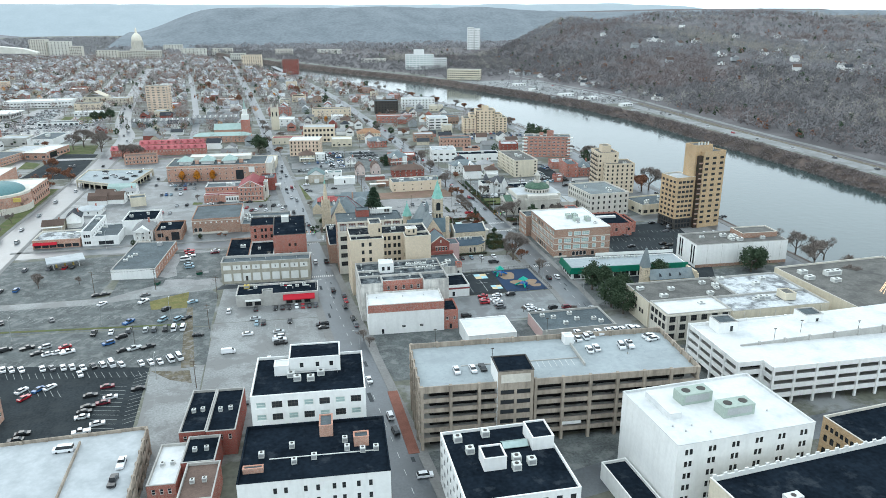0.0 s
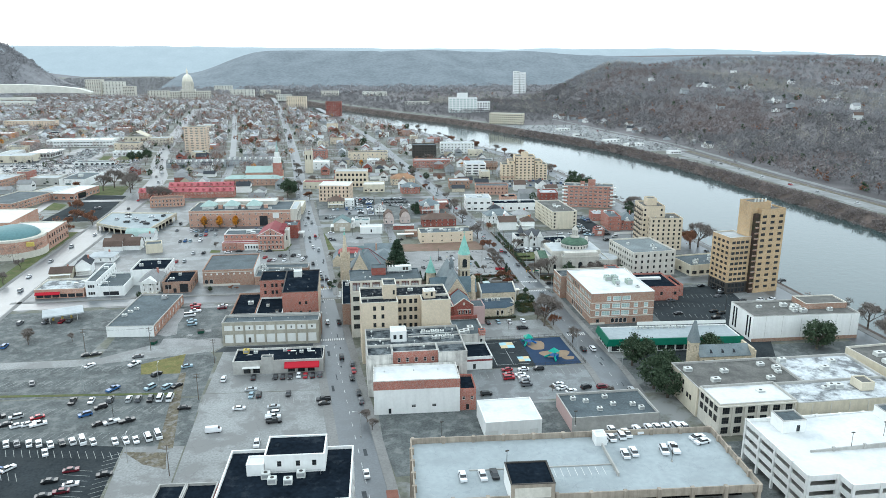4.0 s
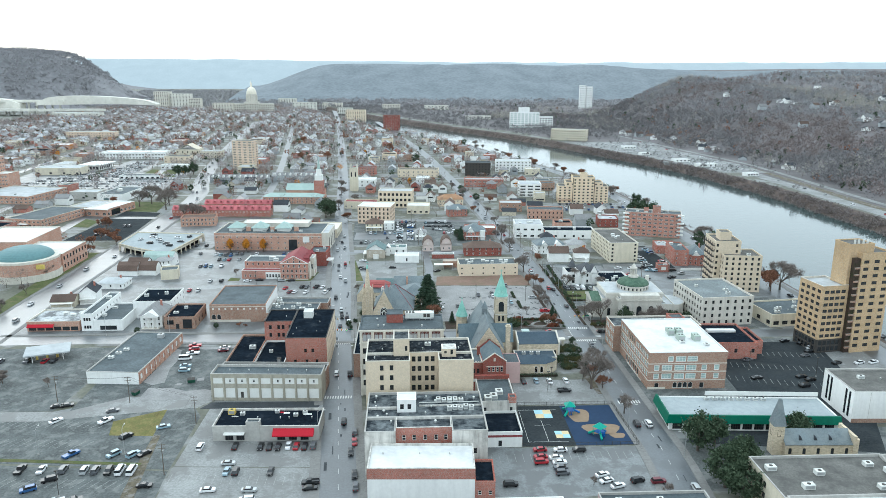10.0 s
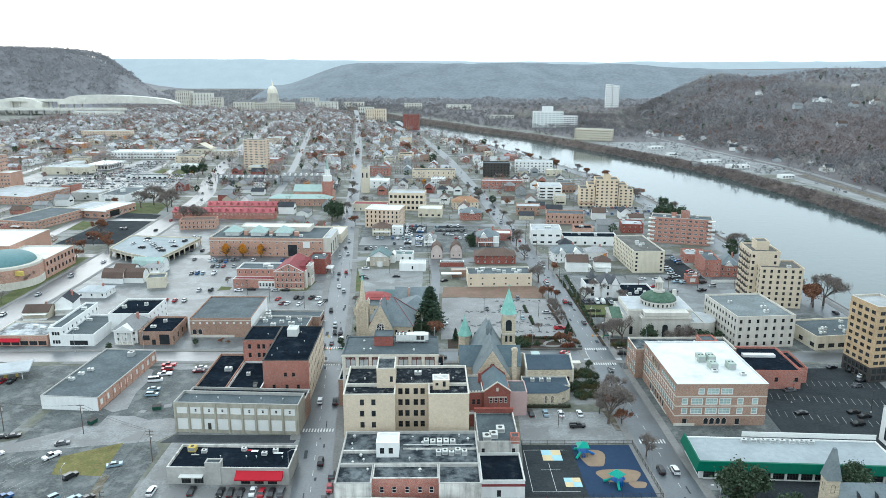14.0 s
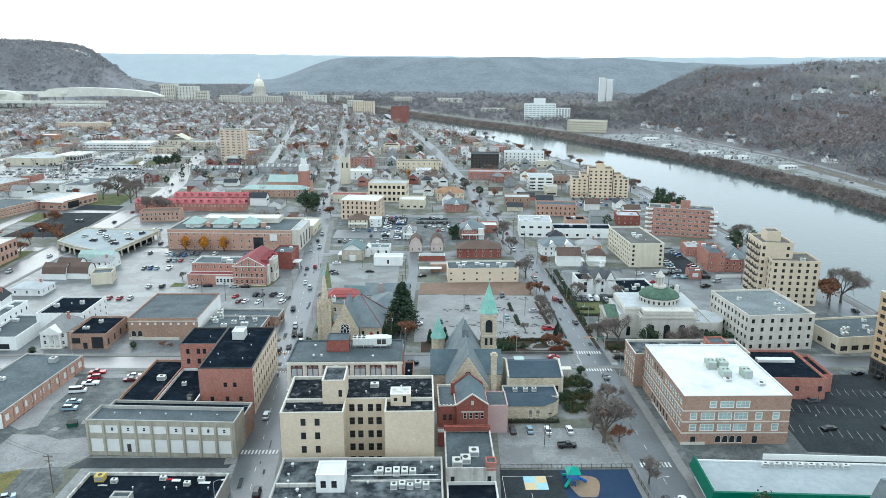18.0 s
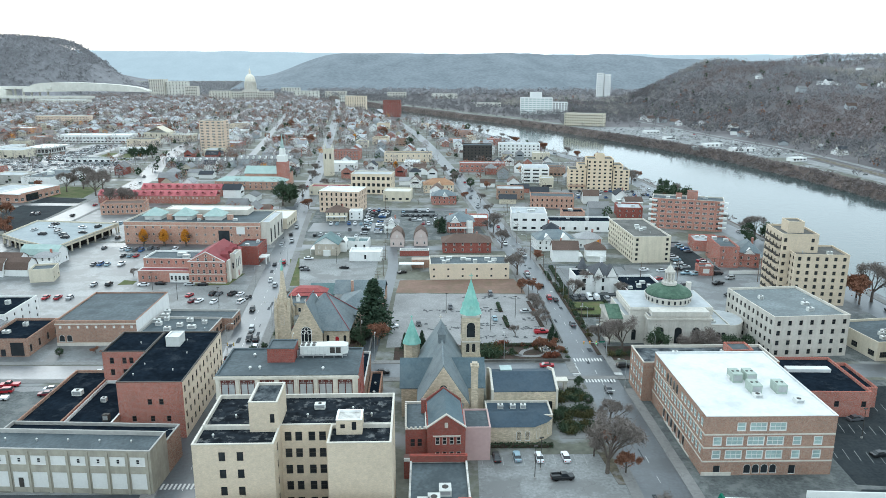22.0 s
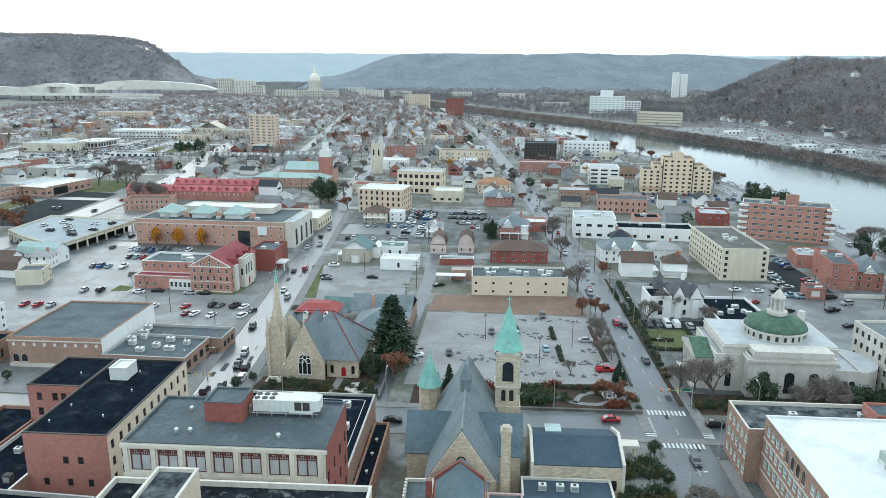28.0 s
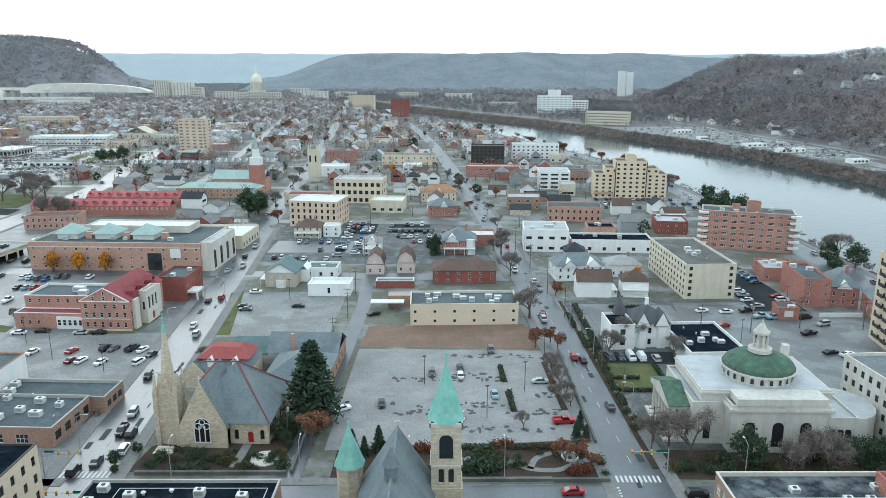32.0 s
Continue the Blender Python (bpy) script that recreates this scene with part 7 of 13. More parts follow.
def stone_church():
    """The sandstone church: corner steeple, broad hipped slate roof with red ridges, gabled front."""
    m = pose(-3.2, 97.5, 0, 0, 0, -2.5)
    t = thing("church", "sandstone church with slender corner steeple and slate roof", "church", m)
    # gabled west front
    part("front_gable", Shape().add([(0, 0, 0), (11, 0, 0), (11, 0, 5.2), (5.5, 0, 16.2), (0, 0, 5.2), (0, 0.6, 0), (11, 0.6, 0), (11, 0.6, 5.2), (5.5, 0.6, 16.2), (0, 0.6, 5.2)], [(0, 1, 2, 3, 4), (9, 8, 7, 6, 5), (1, 6, 7, 2), (2, 7, 8, 3), (3, 8, 9, 4), (4, 9, 5, 0)]).mesh("front_gable", STONE), t)
    part("tracery_window", Shape().box(3.7, -0.1, 1.6, 7.3, -0.004, 5.6).tube((5.5, -0.1, 5.6), (5.5, -0.004, 5.6), 1.8, 1.8, 14).mesh("tracery_window", GLASS), t, None, "tall pointed traceried window")
    s = Shape()
    for x in (3.6, 4.75, 6.05, 7.2):
        s.box(x - 0.1, -0.2, 1.4, x + 0.12, -0.102, 5.6)
    s.box(3.5, -0.2, 1.3, 7.4, -0.102, 1.55)
    for ox, oz, r in ((5.5, 5.6, 1.85), (4.55, 5.5, 0.75), (6.45, 5.5, 0.75), (5.5, 6.5, 0.62)):
        for k in range(12):
            a, b = math.pi * k / (12 if r > 1 else 6), math.pi * (k + 1) / (12 if r > 1 else 6)
            s.tube((ox + r * math.cos(a), -0.15, oz + r * math.sin(a)), (ox + r * math.cos(b), -0.15, oz + r * math.sin(b)), 0.11, 0.11, 4)
    part("tracery", s.mesh("tracery", FRAME_W), t, pose(0, 0, 0))
    cross(t, pose(5.5, 0.3, 16.2), 1.3, LIME)
    for mm, run, rows in ((pose(11, 2.2, 0), 9, [(1.2, 2.4, 1.0, [1.0, 7.0], "arch", FRAME_D), (0.2, 3.0, 1.5, [4.0], "door", LIME)]), (pose(20, 2.2, 0, 0, 0, 90), 21, [(1.4, 2.8, 1.2, 5, "arch", FRAME_D)]), (pose(20, 23, 0, 0, 0, 180), 20, ()), (pose(0, 23, 0, 0, 0, -90), 22.4, [(1.4, 2.8, 1.2, 5, "arch", FRAME_D)])):
        facade(t, mm, run, 0, 5.4, rows, STONE)
    part("main_roof", Shape().hip(0, 2.0, 20, 23.4, 5.4, 10.6, 0.5).mesh("main_roof", SLATE), t, None, "broad hipped blue-grey slate roof")
    part("front_roof", Shape().gable(0, 0.5, 11, 14, 5.2, 10.9, 0.3, "y", 0, 0.2).mesh("front_roof", SLATE), t)
    for a, b in (((5.5, 0.6, 16.35), (5.5, 12, 16.35)), ((20.4, 1.7, 5.6), (10.6, 12.0, 16.1)), ((10.7, 12.3, 16.1), (20.4, 23.7, 5.6)), ((-0.4, 1.7, 5.7), (5.4, 8.0, 11.6)), ((-0.4, 12.4, 15.9), (10.6, 12.4, 16.1))):
        part("red_ridge", Shape().tube(a, b, 0.18, 0.18, 4).mesh("red_ridge", MAROON), t, None, "dark red ridge tiles")
    # steeple
    sx, sy, hw = -2.9, 3.4, 2.3
    st = part("steeple", Shape().box(sx - hw, sy - hw, 0, sx + hw, sy + hw, 12.8).mesh("steeple", STONE), t, None, "slender sandstone corner steeple")
    for a in range(4):
        mm = pose(sx, sy, 0, 0, 0, 90 * a)
        window(st, mm @ pose(0, -hw - 0.06, 7.6), 1.3, 3.6, "arch", LIME, STONE)
        part("steeple_gable", Shape().add([(-1.7, -hw, 12.8), (1.7, -hw, 12.8), (0, -hw, 16.8), (0, 0, 16.0), (-1.6, -1.2, 12.8), (1.6, -1.2, 12.8)], [(0, 1, 2), (1, 5, 3, 2), (0, 2, 3, 4)]).mesh("steeple_gable", STONE), st, mm)
        c, d = (1, 1) if a == 0 else (-1, 1) if a == 1 else (-1, -1) if a == 2 else (1, -1)
        part("pinnacle", Shape().box(sx + c * hw - 0.5, sy + d * hw - 0.5, 0, sx + c * hw + 0.5, sy + d * hw + 0.5, 13.2).ring(sx + c * hw, sy + d * hw, 13.2, 0.6, 18.0, 0.06, 8).mesh("pinnacle", STONE), st)
    window(st, pose(sx, sy - hw - 0.06, 0.4), 1.4, 3.0, "door", LIME, STONE)
    part("spire", Shape().ring(sx, sy, 12.8, 1.9, 20, 1.15, 8).ring(sx, sy, 20, 1.15, 27.0, 0.45, 8).mesh("spire", STONE), st, None, "tapering sandstone spire")
    part("spire_cap", Shape().ring(sx, sy, 26.9, 0.62, 28.6, 0.3, 8).mesh("spire_cap", COPPER), st, None, "green copper cap")
    cross(st, pose(sx, sy, 28.6), 2.4)
    part("steps", Shape().box(sx - 2.2, -3.4, 0, sx + 2.2, -1.0, 0.3).box(sx - 2.0, -2.6, 0.3, sx + 2.0, -1.0, 0.6).box(sx - 1.8, -1.8, 0.6, sx + 1.8, -1.0, 0.9).mesh("steps", LIME), t)
    part("path", Shape().box(14.0, -8.2, 0.02, 16.0, 2.0, 0.14).mesh("path", WALK), t)
    # parish house behind
    m2 = pose(-10.5, 131, 0, 0, 0, -2.5)
    p = thing("parish_house", "stone parish house with red tiled and slate roofs", "parish house", m2)
    block(p, 0, 0, 15, 12, 5.0, STONE, GREY_ROOF, {"S": [(1.2, 1.8, 1.2, 5, "sash", FRAME_W)], "W": [(1.2, 1.8, 1.2, 4, "sash", FRAME_W)]}, lip=0.2)
    part("mansard", Shape().hip(0, 0, 15, 12, 5.0, 3.0, 0.3, 0, 0.55).mesh("mansard", SLATE), p)
    part("red_roof", Shape().hip(0.6, 1.2, 14.4, 10.8, 7.6, 2.3, 0.3, 0, 0.35).mesh("red_roof", RED_TILE), p, None, "bright red tiled upper roof")
    for x in (4.2, 11.0):
        part("dormer", Shape().box(x - 0.8, 0.2, 5.2, x + 0.8, 2.6, 7.4).gable(x - 0.8, 0.2, x + 0.8, 2.6, 7.4, 0.8, 0.15, "y").mesh("dormer", FRAME_W), p)
    part("gable", Shape().add([(-3, -1.5, 0), (3, -1.5, 0), (3, -1.5, 4), (0, -1.5, 7.4), (-3, -1.5, 4), (-3, -0.9, 0), (3, -0.9, 0), (3, -0.9, 4), (0, -0.9, 7.4), (-3, -0.9, 4)], [(0, 1, 2, 3, 4), (9, 8, 7, 6, 5), (1, 6, 7, 2), (2, 7, 8, 3), (3, 8, 9, 4), (4, 9, 5, 0)]).mesh("gable", STONE), p)
    part("side_roof", Shape().gable(-3, -0.9, 3, 14, 4.0, 3.3, 0.2, "y").mesh("side_roof", SLATE), p)
    m3 = pose(9.5, 124, 0, 0, 0, -2.5)
    q = thing("parish_hall", "long parish hall with plain blue-grey roofs", "hall", m3)
    facade(q, pose(0, 0, 0), 16.5, 0, 5, [(1, 1.6, 1.2, 4, "sash", FRAME_D)], STONE)
    facade(q, pose(16.5, 0, 0, 0, 0, 90), 32, 0, 5, [(1, 1.6, 1.2, 7, "sash", FRAME_D)], BROWN)
    facade(q, pose(0, 32, 0, 0, 0, -90), 32, 0, 5, [(1, 1.6, 1.2, 7, "sash", FRAME_D)], BROWN)
    facade(q, pose(16.5, 32, 0, 0, 0, 180), 16.5, 0, 5, (), BROWN)
    part("roof", Shape().hip(0, 0, 16.5, 18, 5, 4.6, 0.4).mesh("roof", SLATE), q)
    part("rear_roof", Shape().gable(-4, 18.5, 16.5, 32, 5, 3.8, 0.3, "x").mesh("rear_roof", SLATE), q)
    part("chimney", Shape().box(3, 19, 5, 4, 20, 10.5).mesh("chimney", SALMON), q)
    part("roof", Shape().gable(-14, 18.5, -4.1, 29, 4.4, 3.4, 0.3, "x").mesh("roof", TEAL_SLATE), q, None, "grey-green low roof")


stone_church()


def domed_building():
    """Limestone temple with a green dome, porticoes and a flat pale roof."""
    m = pose(121.5, 95.0, 0, 0, 0, -1)
    t = thing("domed_building", "pale limestone temple with a green ribbed dome", "domed building", m)
    block(t, 0, 0, 22, 26, 11.4, ASHLAR, PALE_ROOF, {"S": [(1.4, 6.0, 2.6, [3.0, 9.4, 15.6], "arch", FRAME_D)], "E": [(1.4, 5.0, 2.4, 3, "arch", FRAME_D)]}, lip=0.4, cap=ASHLAR, split=True)
    block(t, -7.5, 4, -0.002, 25, 10.4, ASHLAR, PALE_ROOF, {"W": [(1.2, 4.6, 2.0, 3, "arch", FRAME_D)], "S": [(1.2, 4.0, 1.6, 1, "arch", FRAME_D)]}, lip=0.4)
    part("attic", Shape().box(1.0, -0.4, 11.6, 21, 4.596, 13.2).mesh("attic", ASHLAR), t)
    part("cornice", Shape().box(-0.6, -0.6, 10.2, 22.6, -0.004, 10.8).box(-0.6, 0.0, 10.2, -0.004, 5, 10.8).mesh("cornice", ASHLAR), t)
    part("stage", Shape().box(-5.5, 4.6, 10.4, 24, 25, 13.2).mesh("stage", ASHLAR), t)
    part("stage_roof", Shape().box(-5.1, 5.0, 13.2, 23.6, 24.6, 13.26).mesh("stage_roof", PALE_ROOF), t, None, "pale grey flat roof round the dome")
    part("stage_cornice", Shape().box(-5.8, 4.3, 12.3, 24.3, 4.596, 12.7).box(-5.8, 4.6, 12.3, -5.504, 25, 12.7).mesh("stage_cornice", ASHLAR), t)
    cx, cy = 10.6, 13.5
    part("drum", Shape().ring(cx, cy, 13, 7.9, 15.6, 7.9, 40).mesh("drum", ASHLAR), t)
    for a in range(24):
        q = 360 / 24 * a
        window(t, pose(cx, cy, 0, 0, 0, q) @ pose(0, -8.04, 13.6), 1.0, 1.6, "arch", ASHLAR, ASHLAR, sill=False)
    part("dome", cupola(cx, cy, 15.7, 8.1, 3.5, 40, 10, 0.07).mesh("dome", DOME_GREEN), t, None, "low green ribbed dome")
    s = Shape().ring(cx, cy, 15.4, 8.5, 15.8, 8.5, 40)
    part("gutter", s.mesh("gutter", ASHLAR), t)
    part("lead_ring", Shape().ring(cx, cy, 15.8, 8.25, 15.95, 8.25, 40).mesh("lead_ring", GREY_SLATE), t, None, "dark lead ring round the foot of the dome")
    part("balustrade", Shape().ring(cx, cy, 19.2, 2.7, 20.1, 2.7, 20).mesh("balustrade", ASHLAR), t, None, "round pale balustrade below the lantern")
    lan = part("lantern", Shape().ring(cx, cy, 19.0, 2.0, 20.4, 2.0, 16).ring(cx, cy, 20.4, 1.0, 23.6, 1.0, 10).ring(cx, cy, 23.6, 1.9, 24.2, 1.9, 16).ring(cx, cy, 24.2, 1.6, 26.0, 0.5, 12).ring(cx, cy, 26.0, 0.25, 27.4, 0.04, 8).mesh("lantern", ASHLAR), t, None, "white columned lantern")
    for a in range(8):
        q = math.pi / 4 * a
        part("column", Shape().ring(cx + 1.55 * math.cos(q), cy + 1.55 * math.sin(q), 20.4, 0.27, 23.6, 0.23, 8).mesh("column", ASHLAR), lan)
    # street portico with pediment
    for k in range(6):
        part("column", Shape().ring(-11.6, 7.0 + 2.6 * k, 0.6, 0.55, 7.8, 0.48, 10).mesh("column", ASHLAR), t)
    part("pediment", Shape().box(-12.4, 5.6, 7.8, -7.5, 21.4, 8.8).add([(-12.4, 5.2, 8.8), (-12.4, 21.8, 8.8), (-12.4, 13.5, 11.4), (-7.45, 5.2, 8.8), (-7.45, 21.8, 8.8), (-7.45, 13.5, 11.4)], [(1, 0, 2), (3, 4, 5)]).mesh("pediment", ASHLAR), t)
    part("portico_roof", Shape().gable(-12.3, 5.4, -7.7, 21.6, 8.8, 2.6, 0.25, "x", 0, 0.15).mesh("portico_roof", DOME_GREEN), t, None, "weathered dark green portico roof")
    part("portico_base", Shape().box(-13.2, 4.6, 0, -7.5, 22.4, 0.6).mesh("portico_base", ASHLAR), t)
    block(t, 22.002, 2, 29.5, 20, 7.6, ASHLAR, PALE_ROOF, {"S": [(1.2, 3.6, 1.6, 3, "arch", FRAME_D)]}, lip=0.4)
    pts = [(29.5 + 7.5 * math.cos(a), 11 + 8.6 * math.sin(a)) for a in [-math.pi / 2 + math.pi * q / 10 for q in range(11)]]
    part("rotunda", Shape().prism(pts, 0, 7.2).mesh("rotunda", ASHLAR), t)
    part("rotunda_roof", Shape().prism([(29.5 + (x - 29.5) * 0.96, 11 + (y - 11) * 0.96) for x, y in pts], 7.2, 7.3).mesh("rotunda_roof", PALE_ROOF), t)
    part("chimney", Shape().box(20.4, 22.5, 10, 22.0, 24.1, 17).mesh("chimney", ASHLAR), t, None, "square white chimney")
    unit(m, 24.5, 5.5, 7.2, 2.0, 1.4, 0.8)


domed_building()


# ---- other buildings ----
def flat_building(name, label, category, x, y, turn, w, d, z, wall, roof, storeys, across, deep=3, style="sash", fm=None, wide=1.3, high=1.7, sides="SWE", gear=2, cap=None, first=1.1, split=False, group=""):
    """A flat-roofed building with rows of like windows on the sides that are seen."""
    m = pose(x, y, 0, 0, 0, turn)
    t = thing(name, label, category, m, group)
    step = (z - 0.8) / storeys
    r = lambda n: floors(storeys, first, step, min(high, step - 1.2), wide, n, style, fm or FRAME_W) if n else ()
    rows = {s: r(across if s in "SN" else deep) for s in sides}
    block(t, 0, 0, w, d, z, wall, roof, rows, cap=cap, split=split, join=y > 150 or x < -130 or x > 192)
    for i in range(gear if y < 330 and x > -260 else 0):
        px, py = random.uniform(0.15, 0.85) * w, random.uniform(0.2, 0.85) * d
        if i % 3 == 2:
            vent(m, px, py, z - 0.7, 0.3, 0.8)
        else:
            unit(m, px, py, z - 0.7, random.uniform(1.4, 2.6), 1.5, random.uniform(0.9, 1.5))
    return t, m


def tan_tower():
    t, m = flat_building("apartment_tower", "tall tan brick apartment tower with dark slot and stepped top", "tower", 214.5, 47.5, 8, 15.5, 16, 46.5, TAN, GRAVEL, 14, 3, 4, "wide", FRAME_D, 2.6, 1.5, "SWE", 2, first=2.6)
    # the slot is filled with a dark brown box as its shade
    part("slot", Shape().box(-2.6, 0.6, 0, -0.004, 10, 44).mesh("slot", MULCH), t, None, "solid dark box painting the shade of the open stair slot")
    for k in range(13):
        part("landing", Shape().box(-2.6, -0.1, 3.1 * k + 2.2, -0.02, 0.59, 3.1 * k + 2.9).mesh("landing", BROWN), t)
    block(t, -15.5, 2.5, -2.62, 18, 31.5, TAN, PALE_ROOF, {"S": floors(8, 7.2, 2.95, 1.5, 2.2, 4, "wide", FRAME_D), "W": floors(8, 7.2, 2.95, 1.5, 2.2, 4, "wide", FRAME_D)}, z0=6.2, cap=LIME)
    block(t, -15.6, 2.4, -2.62, 18.1, 6.198, FRAME_D, GREY_ROOF, {"S": [(0.6, 2.2, 1.8, 5, "plain", FRAME_D), (3.4, 2.2, 1.8, 5, "plain", FRAME_D)], "W": [(0.6, 2.2, 1.8, 6, "plain", FRAME_D), (3.4, 2.2, 1.8, 6, "plain", FRAME_D)]})
    block(t, -4.0, 3, 8, 13, 50, TAN, GRAVEL, {}, z0=31, lip=0.4)
    for x in (-1, 1, 3.4, 5.6):
        part("antenna", Shape().box(x, 5, 49.6, x + 0.9, 5.3, 51.6).tube((x + 0.4, 5.6, 49), (x + 0.4, 5.6, 51.4), 0.08, 0.08, 5).mesh("antenna", PALE_METAL), t)


tan_tower()


def stepped_apartments():
    t, m = flat_building("apartment_building", "cream brick apartment block with stacked side balconies", "apartment building", 195, 141.5, -6, 21.5, 17, 21.5, BUFF, GRAVEL, 7, 6, 5, "sash", FRAME_D, 1.3, 1.6, "SWE", 3)
    block(t, -3.5, 6, 11, 26, 28.5, BUFF, GRAVEL, {"S": floors(8, 1.4, 3.4, 1.6, 1.3, [0.6, 11.6], "sash", FRAME_D), "W": floors(8, 1.4, 3.4, 1.6, 1.3, 5, "sash", FRAME_D)})
    block(t, 0.5, 12, 7, 20, 32.5, BUFF, GRAVEL, {}, z0=27.5, lip=0.4)
    for k in range(8):
        for y in (7.5, 13, 18.5):
            part("balcony", Shape().box(-4.9, y, 2.2 + 3.3 * k, -3.52, y + 3.4, 2.4 + 3.3 * k).box(-4.9, y, 2.4 + 3.3 * k, -4.82, y + 3.4, 3.4 + 3.3 * k).mesh("balcony", FRAME_D), t, None, "dark railed balcony")


stepped_apartments()
flat_building("office_building", "three-storey cream stone office with a grey roof", "building", 160.5, 84.5, 4.5, 27, 33, 14.7, ASHLAR, MID_ROOF, 4, 7, 11, "sash", FRAME_D, 1.25, 1.7, "SWE", 4, LIME, split=True)
flat_building("commercial_building", "low pale building with a cluttered grey roof", "building", 195, 81.5, 7, 34, 22, 6.6, CREAM, GREY_ROOF, 1, 7, 3, "wide", FRAME_D, 3.0, 2.0, "SW", 8)


def green_hall():
    m = pose(106.9, -21.5, 0, 0, 0, -3.6)
    t = thing("market_hall", "low white hall with a green metal fascia and pale roof", "hall", m)
    block(t, 0.4, 0.4, 60, 16.5, 5.4, WHITE, DECK, {"S": [(0.4, 2.6, 3.4, 14, "wide", FRAME_D)], "W": [(0.4, 2.6, 3.0, 4, "wide", FRAME_D)]}, lip=0.25)
    part("fascia", Shape().prism([(-1.2, -1.2), (60.6, -1.2), (60.6, 0.3), (0.3, 0.3), (0.3, 17), (-1.2, 17)], 3.4, 6.2, 0, [(-0.2, -0.4), (60.4, -0.4), (60.4, 0.3), (0.3, 0.3), (0.3, 17), (-0.2, 17)]).mesh("fascia", GREEN_METAL), t, None, "sloping green metal fascia")
    part("roof_rail", Shape().box(18, 16.4, 6.0, 60, 16.7, 7.6).mesh("roof_rail", FRAME_W), t)
    for x in range(8):
        unit(m, 18.0 + 3 * x, 14.5, 5.2, 1.8, 1.2, 1.0)


green_hall()


def small_stone_church():
    m = pose(134.6, -41, 0, 0, 0, -2)
    t = thing("chapel", "old stone chapel with a pointed slate tower roof", "church", m)
    block(t, 4.62, 0, 27, 9, 4.6, STONE, SLATE, {"S": [(1, 2.2, 1.1, 5, "arch", FRAME_D)]}, lip=0.1)
    part("roof", Shape().gable(4.7, 0, 27, 9, 4.6, 3.4, 0.3, "x").mesh("roof", SLATE), t)
    for x in (10, 15, 20):
        part("dormer", Shape().add([(x - 0.7, 1.0, 5.4), (x + 0.7, 1.0, 5.4), (x, 1.0, 6.8), (x, 3, 6.8)], [(0, 1, 2), (1, 3, 2), (0, 2, 3)]).mesh("dormer", DARK_SLATE), t)
    tw = part("tower", Shape().box(1, 1.5, 0, 4.6, 5.1, 10.4).mesh("tower", STONE), t)
    for a in range(4):
        window(tw, pose(2.8, 3.3, 0, 0, 0, 90 * a) @ pose(0, -1.86, 6.6), 1.2, 2.6, "arch", FRAME_D, STONE)
    part("spire", Shape().prism([(0.7, 1.2), (4.9, 1.2), (4.9, 5.4), (0.7, 5.4)], 10.4, 19.4, 0, [(2.4, 2.9), (3.2, 2.9), (3.2, 3.7), (2.4, 3.7)]).mesh("spire", SLATE), tw)
    part("round_turret", Shape().ring(28.2, 1, 0, 1.3, 6.2, 1.3, 10).mesh("round_turret", STONE), t)
    part("buttress", Shape().box(27, -0.4, 0, 28, 9.4, 7.6).mesh("buttress", STONE), t)


small_stone_church()


def riverside_store():
    t, m = flat_building("store_building", "long white windowless store with tall slot windows and dark gravel roof", "store", 175.6, -18.4, -2, 51, 21, 12.2, WHITE, GRAVEL, 1, 0, 0, gear=5, cap=GREYCON)
    for y in (2.0, 4.4, 14.6, 17.0):
        part("slot_window", Shape().box(-0.06, y, 1.5, -0.004, y + 1.2, 11.2).mesh("slot_window", GLASS), t)
    part("brick_base", Shape().box(0, -0.1, 0, 51, -0.004, 1.6).mesh("brick_base", BROWN), t)
    block(t, 30, 9, 50.4, 20.5, 14.2, BROWN, GRAVEL, {}, z0=11.3, lip=0.5, cap=LIME)
    for x, y in ((24, 9), (26.5, 12), (22, 14), (27, 6)):
        unit(m, x, y, 11.5, 3.0, 2.2, 1.6)
    for x in (6, 14, 23, 31, 40, 47):
        part("wall_joint", Shape().box(x, -0.05, 1.7, x + 0.08, -0.004, 12).mesh("wall_joint", GREYCON), t)


riverside_store()


